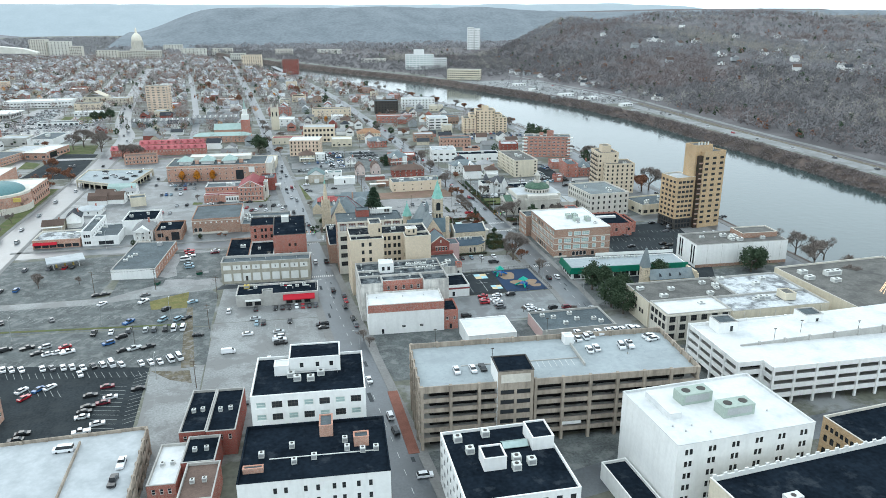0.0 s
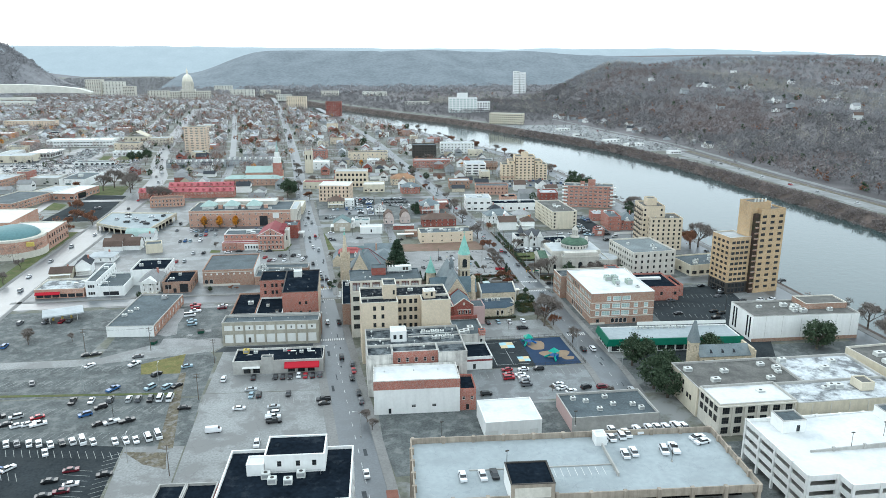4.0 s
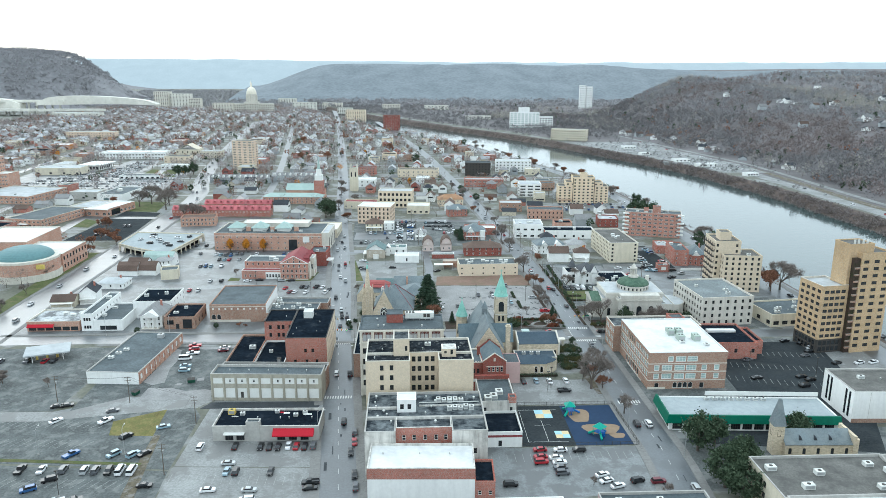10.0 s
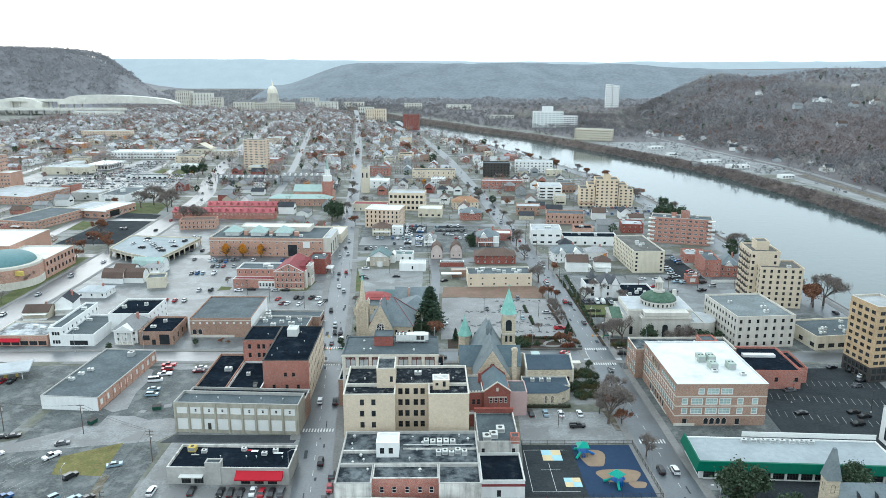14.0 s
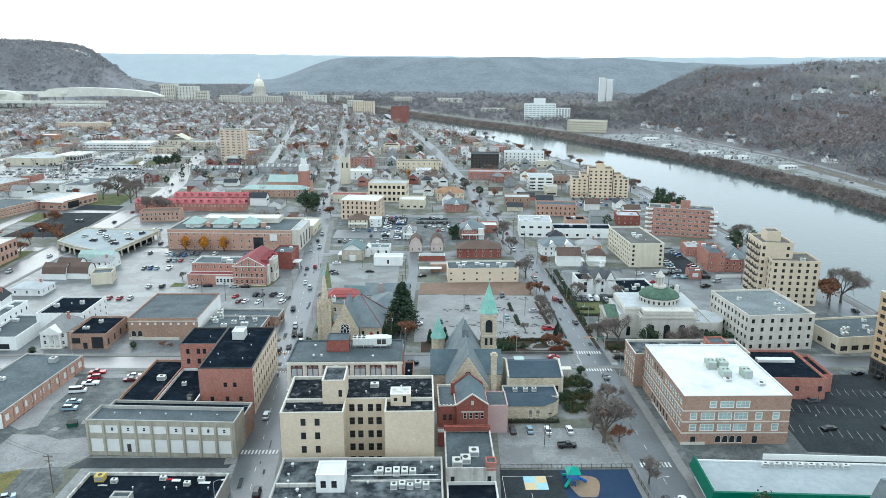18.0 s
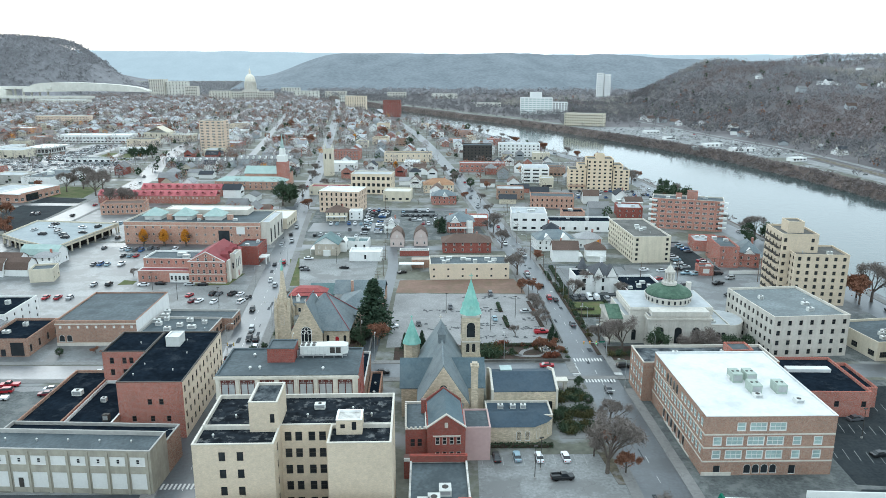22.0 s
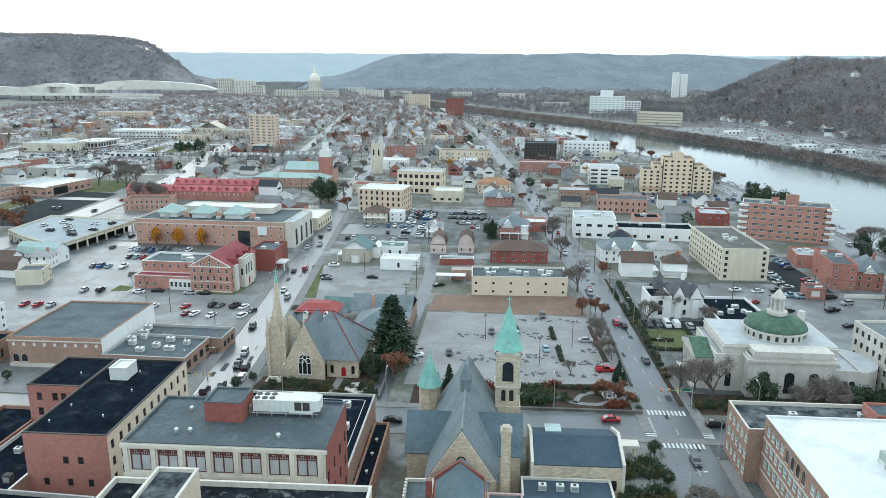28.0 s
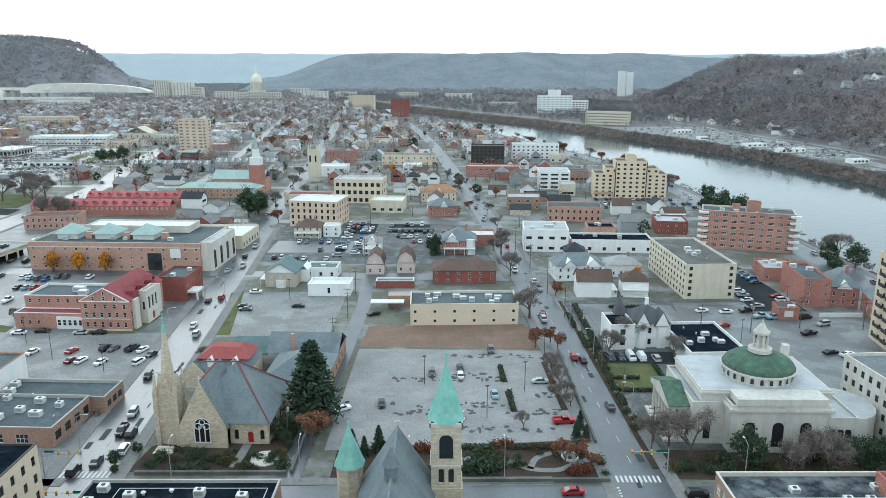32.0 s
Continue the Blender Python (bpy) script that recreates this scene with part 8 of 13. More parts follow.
def mansion():
    """White Victorian house with grey gables, and its flat-roofed neighbour."""
    m = pose(108.5, 157, 0, 0, 0, 2)
    t = thing("mansion", "white Victorian house with steep grey gables", "house", m)
    rows = [(1.0, 1.8, 1.0, [2.0, 7.0, 9.5, 13.5], "sash", FRAME_D), (4.6, 1.8, 1.0, [2.0, 7.0, 9.5, 13.5], "sash", FRAME_D)]
    block(t, 0, 0, 7.5, 12, 8.0, WHITE, BLACK_ROOF, {"S": [(1.4, 1.8, 1.6, [3], "sash", FRAME_D), (4.8, 1.8, 1.6, [3], "sash", FRAME_D)], "W": rows[:1]}, cap=FRAME_W)
    block(t, 7.502, 1.5, 19, 14, 7.6, WHITE, GREY_SLATE, {"S": [(1.0, 1.8, 1.0, [1.2, 4.6, 8.6], "sash", FRAME_D), (4.6, 1.8, 1.0, [1.2, 4.6, 8.6], "sash", FRAME_D)]}, lip=0.1)
    part("roof", Shape().hip(7.5, 1.5, 19, 14, 7.6, 4.4, 0.3).mesh("roof", GREY_SLATE), t)
    for x in (10.2, 16.2):
        part("gable", Shape().add([(x - 2.2, 0.6, 7.2), (x + 2.2, 0.6, 7.2), (x, 0.6, 11.4), (x, 6, 11.2), (x - 2.2, 4, 7.2), (x + 2.2, 4, 7.2)], [(0, 1, 2), (1, 5, 3, 2), (0, 2, 3, 4)]).mesh("gable", WHITE), t, None, "white gable")
        part("gable_roof", Shape().gable(x - 2.3, 0.7, x + 2.3, 6, 7.3, 4.4, 0.2, "y").mesh("gable_roof", GREY_SLATE), t)
        part("bay_window", Shape().prism([(x - 1.6, 1.48), (x - 1.0, 0.5), (x + 1.0, 0.5), (x + 1.6, 1.48)], 0, 6.8).mesh("bay_window", WHITE), t)
    part("turret_roof", Shape().ring(5.8, 12.5, 8.0, 2.6, 13.0, 0.1, 8).mesh("turret_roof", GREY_SLATE), t)
    part("chimney", Shape().box(12.8, 8, 9, 13.8, 9, 14).mesh("chimney", WHITE), t)
    flat_building("commercial_building", "low white building with a cluttered black roof", "building", 128.3, 142, 2, 17, 26, 5.0, WHITE, BLACK_ROOF, 1, 3, 3, gear=7)


mansion()
flat_building("apartment_building", "plain cream five-storey apartment slab", "apartment building", 147.5, 207.5, 2, 19, 44, 13.4, CREAM, GRAVEL, 5, 2, 13, "sash", FRAME_D, 1.3, 1.4, "SWE", 5, LIME)


def brick_apartments():
    t, m = flat_building("apartment_building", "long red brick apartment slab with white balconies", "apartment building", 181, 289, -19, 41, 15, 18.4, ROSE_BRICK, GREY_ROOF, 6, 10, 2, "wide", FRAME_W, 2.5, 1.3, "SWE", 8, LIME)
    for k in range(6):
        for x in (-1.6, 38.6):
            part("balcony", Shape().box(x, -1.6, 2.2 + 2.95 * k, x + 4.6, 1.0, 3.1 + 2.95 * k).mesh("balcony", FRAME_W), t, None, "white balcony")
    block(t, 20, 5, 26, 10, 22.5, ROSE_BRICK, GRAVEL, {}, z0=17.5, lip=0.3)
    block(t, 13.5, 7, 17, 10, 20.6, ROSE_BRICK, GRAVEL, {}, z0=17.5, lip=0.3)


brick_apartments()


def yellow_apartments():
    t, m = flat_building("apartment_building", "yellow brick apartment block with stepped upper storeys", "apartment building", 157, 427, -6, 47, 18, 16.5, YELLOW, GRAVEL, 6, 11, 4, "sash", FRAME_D, 1.7, 1.3, "SWE", 3, LIME)
    block(t, 7, 1, 42, 17, 20, YELLOW, GRAVEL, {"S": [(17.4, 1.3, 1.7, 8, "sash", FRAME_D)]}, z0=15.8, join=True)
    block(t, 13.5, -1.2, 34, 16, 25, YELLOW, GRAVEL, {"S": floors(8, 1.2, 2.95, 1.3, 1.7, 5, "sash", FRAME_D)}, join=True)
    block(t, 21, 4, 27.5, 12, 28, YELLOW, GRAVEL, {}, z0=24.2)
    for x in (13.4, 33.4):
        part("drain_strip", Shape().box(x, -1.4, 1, x + 0.6, -1.206, 24).mesh("drain_strip", FRAME_D), t)
    for z in (2.6, 3.8):
        part("balcony_band", Shape().box(-0.2, -0.5, z, 13, -0.004, z + 0.5).mesh("balcony_band", SALMON), t)


yellow_apartments()


def brick_club():
    """Red brick club house with a gabled end, red roofs and a white porch."""
    m = pose(-86.5, 177.5, 0, 0, 0, -3)
    t = thing("club_house", "red brick club house with white trim and red roofs", "building", m)
    rows = [(1.2, 1.5, 1.0, [1.6, 4.6, 7.6], "sash", FRAME_W), (7.0, 1.5, 1.0, [3.0, 6.0, 9.0, 12, 15, 18], "sash", FRAME_W)]
    block(t, 0, 0, 24, 5.5, 5.2, ROSE_BRICK, MAROON, {"S": rows[:1]}, lip=0.15, cap=FRAME_W)
    part("white_porch", Shape().box(14.6, -0.5, 0, 24, -0.004, 4.2).mesh("white_porch", FRAME_W), t)
    for i in range(5):
        window(t, pose(15.6 + 1.8 * i, -0.62, 1.2), 1.2, 2.0, "sash", FRAME_W)
    block(t, 0.6, 5.502, 24, 20, 9.6, ROSE_BRICK, GREY_ROOF, {"S": [(7.0, 1.5, 1.0, 7, "sash", FRAME_W)], "W": [(1.4, 1.5, 1.0, 4, "sash", FRAME_W), (6, 1.5, 1.0, 4, "sash", FRAME_W)]}, cap=FRAME_W)
    block(t, 24.002, -1.6, 40.5, 24, 10.2, ROSE_BRICK, MAROON, {"S": [(z, 1.8, 1.1, 6, "sash", FRAME_W) for z in (1.2, 4.6)] + [(7.6, 1.6, 1.1, 5, "sash", FRAME_W)], "E": [(z, 1.8, 1.1, 7, "sash", FRAME_W) for z in (1.2, 4.6)]}, lip=0.1, cap=FRAME_W)
    part("gable", Shape().add([(24, -1.62, 10.2), (40.5, -1.62, 10.2), (32.2, -1.62, 14.6), (24, -1.1, 10.2), (40.5, -1.1, 10.2), (32.2, -1.1, 14.6)], [(0, 1, 2), (5, 4, 3), (1, 4, 5, 2), (0, 2, 5, 3)]).mesh("gable", ROSE_BRICK), t)
    part("red_roof", Shape().gable(24, -1.1, 40.5, 23.8, 10.2, 4.4, 0.35, "y").mesh("red_roof", MAROON), t, None, "red gabled roof")
    for i in range(3):
        window(t, pose(28.6 + 3.6 * i, -1.72, 10.4), 1.0, 1.5, "sash", FRAME_W)
    window(t, pose(32.2, -1.72, 12.4), 0.9, 1.2, "arch", FRAME_W, ROSE_BRICK)
    for sx in (0, 1):
        a, b = ((23.8, -1.7, 10.2), (32.25, -1.7, 14.75)) if sx == 0 else ((40.7, -1.7, 10.2), (32.25, -1.7, 14.75))
        part("raking_cornice", Shape().tube(a, b, 0.2, 0.2, 4).mesh("raking_cornice", FRAME_W), t, None, "white raking cornice")
    part("cornice", Shape().box(23.8, -1.85, 10.0, 40.7, -1.64, 10.3).mesh("cornice", FRAME_W), t)
    # stone entrance bay on the street side, dormers on the red roof
    block(t, 40.502, 6, 43, 15, 11.6, LIME, PALE_ROOF, {"E": [(0.3, 3.2, 1.8, 1, "door", FRAME_W), (4.8, 4.4, 1.5, 3, "arch", FRAME_W)], "S": [(4.8, 3.0, 1.0, 1, "sash", FRAME_W)]}, lip=0.5)
    for y in (2.0, 18.5):
        part("pavilion", Shape().box(40.502, y - 1.6, 0, 41.6, y + 1.6, 10.2).mesh("pavilion", LIME), t, None, "cream stone pier with quoins")
    for y in (4, 10.5, 17):
        part("dormer", Shape().box(37.6, y - 1.3, 10.4, 40.6, y + 1.3, 12.6).gable(37.6, y - 1.3, 40.6, y + 1.3, 12.6, 1.2, 0.2, "x").mesh("dormer", MAROON), t, None, "red gabled dormer")
    part("string_course", Shape().box(23.9, -1.75, 4.05, 40.6, -1.61, 4.3).box(23.9, -1.75, 0.0, 40.6, -1.61, 0.6).mesh("string_course", LIME), t, None, "pale stone band")
    unit(m, 16, 13, 8.9, 4, 2.2, 1.8)
    unit(m, 19, 10, 8.9, 3, 2.0, 1.5)
    t, m = flat_building("commercial_building", "plain dark red brick block with a white porch", "building", -49.5, 206, -4, 11, 16, 9.3, DARK_BRICK, GREY_ROOF, 2, 0, 2, gear=2)
    part("porch", Shape().box(10.8, 1, 3.2, 15, 7, 3.9).box(14.3, 1.2, 0, 14.8, 1.8, 3.2).box(14.3, 6.2, 0, 14.8, 6.8, 3.2).mesh("porch", FRAME_W), t, None, "white porch")


brick_club()


def long_brick():
    t, m = flat_building("school_building", "long orange brick building with white window surrounds", "building", -121, 250, -3, 75, 36, 12.4, SALMON, GREY_ROOF, 3, 16, 5, "sash", FRAME_W, 1.1, 1.2, "SWE", 14, LIME)
    for x in (8, 25, 42):
        part("roof_monitor", Shape().box(x, 9, 11.6, x + 9, 18, 14.2).mesh("roof_monitor", FRAME_W), t, None, "white glazed roof lantern")
        part("lantern_roof", Shape().prism([(x - 1.4, 7.6), (x + 10.4, 7.6), (x + 10.4, 19.4), (x - 1.4, 19.4)], 14.2, 18.0, 0, [(x + 4.2, 13.2), (x + 4.8, 13.2), (x + 4.8, 13.8), (x + 4.2, 13.8)]).mesh("lantern_roof", MINT), t, None, "grey-green pyramid roof")
        part("chimney", Shape().box(x + 12, 10, 11.6, x + 15, 12, 14.6).mesh("chimney", SALMON), t)
    block(t, 14, 22, 62, 35, 15.0, LIME, WHITE_ROOF, {}, z0=12.0, lip=0.4)
    part("brick_course", Shape().box(0.02, -0.08, 10.2, 74.98, -0.004, 10.6).mesh("brick_course", LIME), t, None, "pale stone course")
    part("entrance_glass", Shape().box(52, -0.2, 0.4, 58, -0.004, 8).mesh("entrance_glass", GLASS), t, None, "tall dark entrance glazing")
    part("white_bay", Shape().box(62, -0.25, 6, 66.5, -0.004, 10).mesh("white_bay", FRAME_W), t)
    block(t, 75.002, 1, 80, 30, 12.6, LIME, PALE_ROOF, {"E": [(1, 8, 3.0, 4, "arch", FRAME_D)]}, lip=0.3)
    block(t, 8, 36.2, 60, 52, 8.5, LIME, WHITE_ROOF, {}, lip=0.3)
    block(t, 48, 40, 80, 66, 6.5, CREAM, WHITE_ROOF, {"E": [(1, 2, 1.6, 6, "wide", FRAME_D)]}, lip=0.5)


long_brick()
flat_building("apartment_building", "low red brick terrace with a brown roof", "building", -168, 329, 8, 27, 15, 7.2, SALMON, BROWN_SHINGLE, 2, 9, 3, gear=0)
flat_building("office_building", "tan four-storey office with vertical strips and white roof", "building", -27, 338, -10, 27, 21, 14.4, PEACH, WHITE_ROOF, 4, 8, 5, "sash", FRAME_D, 1.2, 2.0, "SWE", 3, WHITE)
flat_building("office_building", "cream stone office with tall windows and a grey roof", "building", -13, 409, -6, 31, 18, 15.4, BEIGE, PALE_ROOF, 3, 8, 3, "grid", FRAME_D, 2.2, 2.4, "SWE", 4, LIME)
flat_building("commercial_building", "low cream wing with a red roof", "building", -44, 404, -6, 30, 14, 6.5, CREAM, MAROON, 1, 6, 2, gear=2)
flat_building("commercial_building", "long tan brick building with a plain roof", "building", 2, 598, -3, 48, 16, 9.2, BEIGE, GRAVEL, 2, 9, 3, gear=4)
flat_building("commercial_building", "dark glazed office block", "building", 82, 606, -3, 30, 18, 16, FRAME_D, GREY_ROOF, 5, 8, 4, "sash", FRAME_D, 1.4, 1.4, "SW", 3)
flat_building("commercial_building", "low red brick shop row with white bands", "building", 75, 525, -3, 42, 14, 8.2, RED_BRICK, PALE_ROOF, 2, 9, 3, "wide", FRAME_W, 2.4, 1.4, "SW", 4)
flat_building("apartment_building", "white apartment block by the river", "building", 122, 640, -4, 44, 16, 14, WHITE, PALE_ROOF, 4, 10, 3, "sash", FRAME_D, 1.6, 1.4, "SW", 4)
flat_building("office_building", "white office with dark window bands", "building", 125, 462, -4, 22, 24, 12.6, WHITE, PALE_ROOF, 4, 3, 4, "wide", FRAME_D, 5.0, 1.3, "SW", 4)
flat_building("garage_building", "low brown brick building with a pale roof", "building", 96, 386, -5, 20, 16, 7.8, BROWN, PALE_ROOF, 2, 4, 3, gear=3)
flat_building("commercial_building", "red brick building with orange vertical fins", "building", 116, 352, -8, 30, 16, 8.4, SALMON, GREY_ROOF, 2, 9, 3, "sash", FRAME_D, 1.0, 1.6, "SW", 4)
flat_building("commercial_building", "white two-storey building with a cluttered pale roof", "building", 95, 281, -4, 21, 20, 10.6, WHITE, PALE_ROOF, 2, 4, 4, "wide", FRAME_D, 2.6, 1.4, "SW", 7)
flat_building("commercial_building", "low white wing with a black roof", "building", 117, 279, -3, 38, 15, 6.2, WHITE, BLACK_ROOF, 1, 6, 2, "sash", FRAME_D, 1.6, 1.6, "SW", 4)
flat_building("commercial_building", "low tan building with a pale cluttered roof", "building", 46, 179, 1.5, 36.5, 15, 7.4, BEIGE, GREY_ROOF, 2, 6, 0, "dark", FRAME_D, 0.9, 0.9, "S", 16, LIME)
flat_building("apartment_building", "small brick apartment house with a flat roof", "building", -52, 617, -8, 27, 14, 9.4, RED_BRICK, GREY_ROOF, 3, 8, 3, gear=2)
flat_building("commercial_building", "plain white flat building beside the tower", "building", -43, 527, -4, 22, 18, 8.2, WHITE, WHITE_ROOF, 2, 4, 3, gear=2)
flat_building("apartment_tower", "tan brick apartment tower with pale window columns", "tower", -207, 680, -14, 27, 16, 35, PEACH, GRAVEL, 11, 4, 2, "wide", FRAME_W, 3.6, 1.5, "SWE", 3, LIME)
flat_building("hotel_building", "long white riverside hotel with window bands", "building", 258, 994, -26, 60, 18, 24, CREAM, PALE_ROOF, 6, 16, 4, "sash", FRAME_D, 2.2, 1.4, "SWE", 2)
t, m = flat_building("hospital_building", "large pale office slab with green glass bands", "building", 222, 1250, -6, 60, 24, 36, WHITE, PALE_ROOF, 9, 8, 4, "pale", FRAME_W, 5.5, 2.2, "SWE", 0)
block(t, 60.002, 4, 88, 22, 28, WHITE, PALE_ROOF, {"S": floors(7, 1.2, 3.8, 1.8, 3.5, 5, "sash", FRAME_D)}, join=True)
block(t, 18, 6, 40, 20, 46, WHITE, PALE_ROOF, {}, z0=35)
flat_building("apartment_tower", "dark red brick apartment tower", "tower", -36, 1254, -5, 32, 20, 30, DARK_BRICK, GRAVEL, 10, 7, 4, "sash", FRAME_W, 1.6, 1.3, "SW", 0)
flat_building("apartment_tower", "pale tan apartment block among the trees", "tower", -130, 1466, -5, 45, 20, 29, BEIGE, GRAVEL, 9, 9, 4, "sash", FRAME_D, 1.8, 1.3, "SW", 0)
t, m = flat_building("apartment_tower", "white twin-slab apartment tower on the far hillside", "tower", 535, 1990, -6, 18, 16, 74, WHITE, PALE_ROOF, 14, 4, 2, "sash", FRAME_D, 2.2, 1.6, "SW", 0)
block(t, 21, 2, 39, 18, 70, WHITE, PALE_ROOF, {"S": floors(13, 1.2, 5.2, 1.6, 2.2, 4, "sash", FRAME_D)}, join=True)

for x, y, w, d, z in ((366, 690, 22, 11, 3.6), (378, 640, 26, 11, 3.8), (345, 770, 14, 9, 3.4), (344, 850, 20, 11, 4.2), (402, 560, 16, 9, 3.6)):
    t, m = flat_building("commercial_building", "low white shed beside the riverside car lot", "building", x, y, 14, w, d, z, WHITE, WHITE_ROOF, 1, 4, 0, "wide", FRAME_D, 2.4, 1.8, "SW", 0, group="riverside sheds")
    t.location.z += 5.1


def west_quarter():
    """Schools, stores and car lots on the far side of the avenue."""
    t, m = flat_building("school_building", "long low brick school with a grey roof", "building", -308.5, 334, -14, 33, 56, 6.8, SALMON, GREY_ROOF, 2, 8, 14, "wide", FRAME_W, 2.2, 1.2, "SE", 0, LIME)
    block(t, 12, 56.002, 33, 92, 6.2, SALMON, PALE_ROOF, {"E": [(1.0, 1.6, 2.4, 9, "wide", FRAME_W)]}, cap=LIME, join=True)
    block(t, -4, -7, 9, -0.002, 5.0, DARK_BRICK, GREY_ROOF, {}, cap=LIME)
    part("entrance_canopy", Shape().box(14, -3.4, 2.9, 22, -0.01, 3.3).mesh("entrance_canopy", FRAME_W), t)
    t, m = flat_building("clinic_building", "brick clinic with a broad white roof and glazed entrance", "building", -262, 376, -14, 20, 40, 6.6, SALMON, WHITE_ROOF, 1, 3, 7, "wide", FRAME_W, 3.0, 2.2, "SE", 0, FRAME_W)
    part("entrance_glass", Shape().box(20.01, 6, 0.3, 20.08, 18, 5.2).mesh("entrance_glass", GLASS), t, None, "tall dark entrance glazing")
    part("eave", Shape().box(-1.4, -1.6, 6.1, 21.6, -0.07, 6.6).mesh("eave", FRAME_W), t)
    t, m = flat_building("school_building", "large brick school wing with a pale roof", "building", -397, 444, -12, 60, 56, 7.4, SALMON, PALE_ROOF, 2, 12, 12, "wide", FRAME_W, 2.4, 1.4, "SE", 0, LIME)
    block(t, 50, 57, 60, 74, 9.4, RED_BRICK, GREY_ROOF, {}, cap=LIME)
    flat_building("commercial_building", "plain pale box building with a flat roof", "building", -312, 458, -6, 27, 20, 7.4, GREYCON, PALE_ROOF, 1, 3, 2, "wide", FRAME_D, 2.4, 1.6, "SE", 0, LIME)
    t, m = flat_building("warehouse", "white warehouse with a dark grey roof", "building", -281, 446, -5, 25, 46, 7.2, WHITE, GREY_ROOF, 1, 0, 0, "dark", FRAME_D, 3.0, 2.4, "S", 0, FRAME_W)
    part("entrance", Shape().box(6, -0.2, 0.2, 11, -0.004, 3.4).mesh("entrance", TEAL_SLATE), t, None, "teal entrance bay")
    part("roof_box", Shape().box(10, 20, 6.4, 14, 24, 9.0).mesh("roof_box", PALE_METAL), t)
    flat_building("store_building", "low store with a dark roof and pale fascia", "store", -314, 588, -2, 46, 14, 4.6, WHITE, GREY_ROOF, 1, 8, 0, "wide", FRAME_D, 3.0, 2.0, "S", 0, FRAME_W)
    flat_building("warehouse", "very long white showroom with a white roof", "building", -412, 777, 0, 88, 30, 9.4, WHITE, WHITE_ROOF, 2, 20, 2, "wide", FRAME_D, 2.6, 1.4, "SE", 0, FRAME_W)
    flat_building("store_building", "long cream store block with a pale roof", "store", -426, 626, -2, 52, 26, 8.4, CREAM, PALE_ROOF, 1, 4, 2, "dark", FRAME_D, 3.0, 2.0, "SE", 0, FRAME_W)
    t, m = flat_building("showroom", "glazed car showroom under a flat white canopy", "building", -388, 664, -4, 22, 34, 6.4, WHITE, WHITE_ROOF, 1, 5, 7, "plain", FRAME_W, 3.2, 3.6, "SE", 0, FRAME_W)
    part("canopy", Shape().box(-3, -4, 6.4, 26, 36, 7.2).mesh("canopy", FRAME_W), t, None, "broad flat white canopy")
    flat_building("store_building", "white roadside store with a flat roof", "store", -296, 676, -3, 34, 12, 5.2, WHITE, WHITE_ROOF, 1, 6, 0, "wide", FRAME_D, 2.4, 1.6, "S", 0, FRAME_W)
    flat_building("commercial_building", "tan flat-roofed brick block", "building", -310, 734, -3, 32, 20, 9.0, BEIGE, GRAVEL, 2, 5, 3, "sash", FRAME_D, 1.4, 1.4, "SE", 0, LIME)
    t, m = flat_building("church", "large cream church with a gabled nave and side hall", "church", -314, 800, -3, 32, 22, 11, CREAM, PALE_ROOF, 2, 5, 3, "arch", FRAME_D, 1.6, 2.6, "SE", 0, LIME)
    part("nave_roof", Shape().gable(2, 0.5, 30, 21.5, 11, 7, 0.5, "y").mesh("nave_roof", CREAM), t, None, "cream gabled nave")
    flat_building("church_hall", "cream flat-roofed church hall", "building", -280, 792, -3, 30, 20, 9.2, CREAM, PALE_ROOF, 2, 6, 3, "sash", FRAME_D, 1.4, 1.6, "SE", 0, LIME)
    flat_building("apartment_building", "long pinkish brick apartment range", "apartment building", -580, 1054, -2, 84, 18, 14, PEACH, PALE_ROOF, 4, 18, 2, "sash", FRAME_W, 1.4, 1.4, "SE", 0, LIME)
    t, m = flat_building("office_tower", "orange brick office tower with banded windows", "tower", -428, 494, -4, 26, 24, 36, SALMON, PALE_ROOF, 9, 6, 6, "wide", FRAME_W, 2.2, 1.6, "SE", 0, LIME)
    block(t, 26.002, 4, 40, 24, 20, SALMON, WHITE_ROOF, {"S": floors(5, 1.2, 3.7, 1.5, 2.0, 4, "wide", FRAME_W)}, cap=LIME, join=True)
    lot("lawn", [(-260, 331), (-241, 328), (-242, 352), (-257, 362)], GRASS, "dull green school lawn", 0.06, "lawn")
    lot("parking_lot", [(-240, 282), (-196, 282), (-203, 388), (-236, 396), (-238, 326)], LOT_DARK, "dark asphalt clinic parking lot", 0.05)
    lot("lawn", [(-300, 611), (-258, 606), (-272, 664), (-306, 672)], GRASS, "green lawn beside the car lot", 0.06, "lawn")
    lot("parking_lot", [(-356, 604), (-310, 600), (-310, 690), (-326, 766), (-364, 764), (-362, 700)], LOT, "dealer's lot full of pale cars", 0.05)
    lot("lawn", [(-250, 398), (-208, 392), (-214, 440), (-246, 444)], GRASS, "grass under tall bare trees", 0.05, "lawn")
    for k in range(9):
        y = 612 + 16 * k
        row(-352 + 0.5 * k, y, -314 - 1.2 * k, y - 3, 16, 0, 0.9, "wc sc wu gc su wc kc")
    row(-234, 300, -204, 300, 9, 0, 0.3)
    row(-232, 330, -206, 330, 9, 0, 0.25)


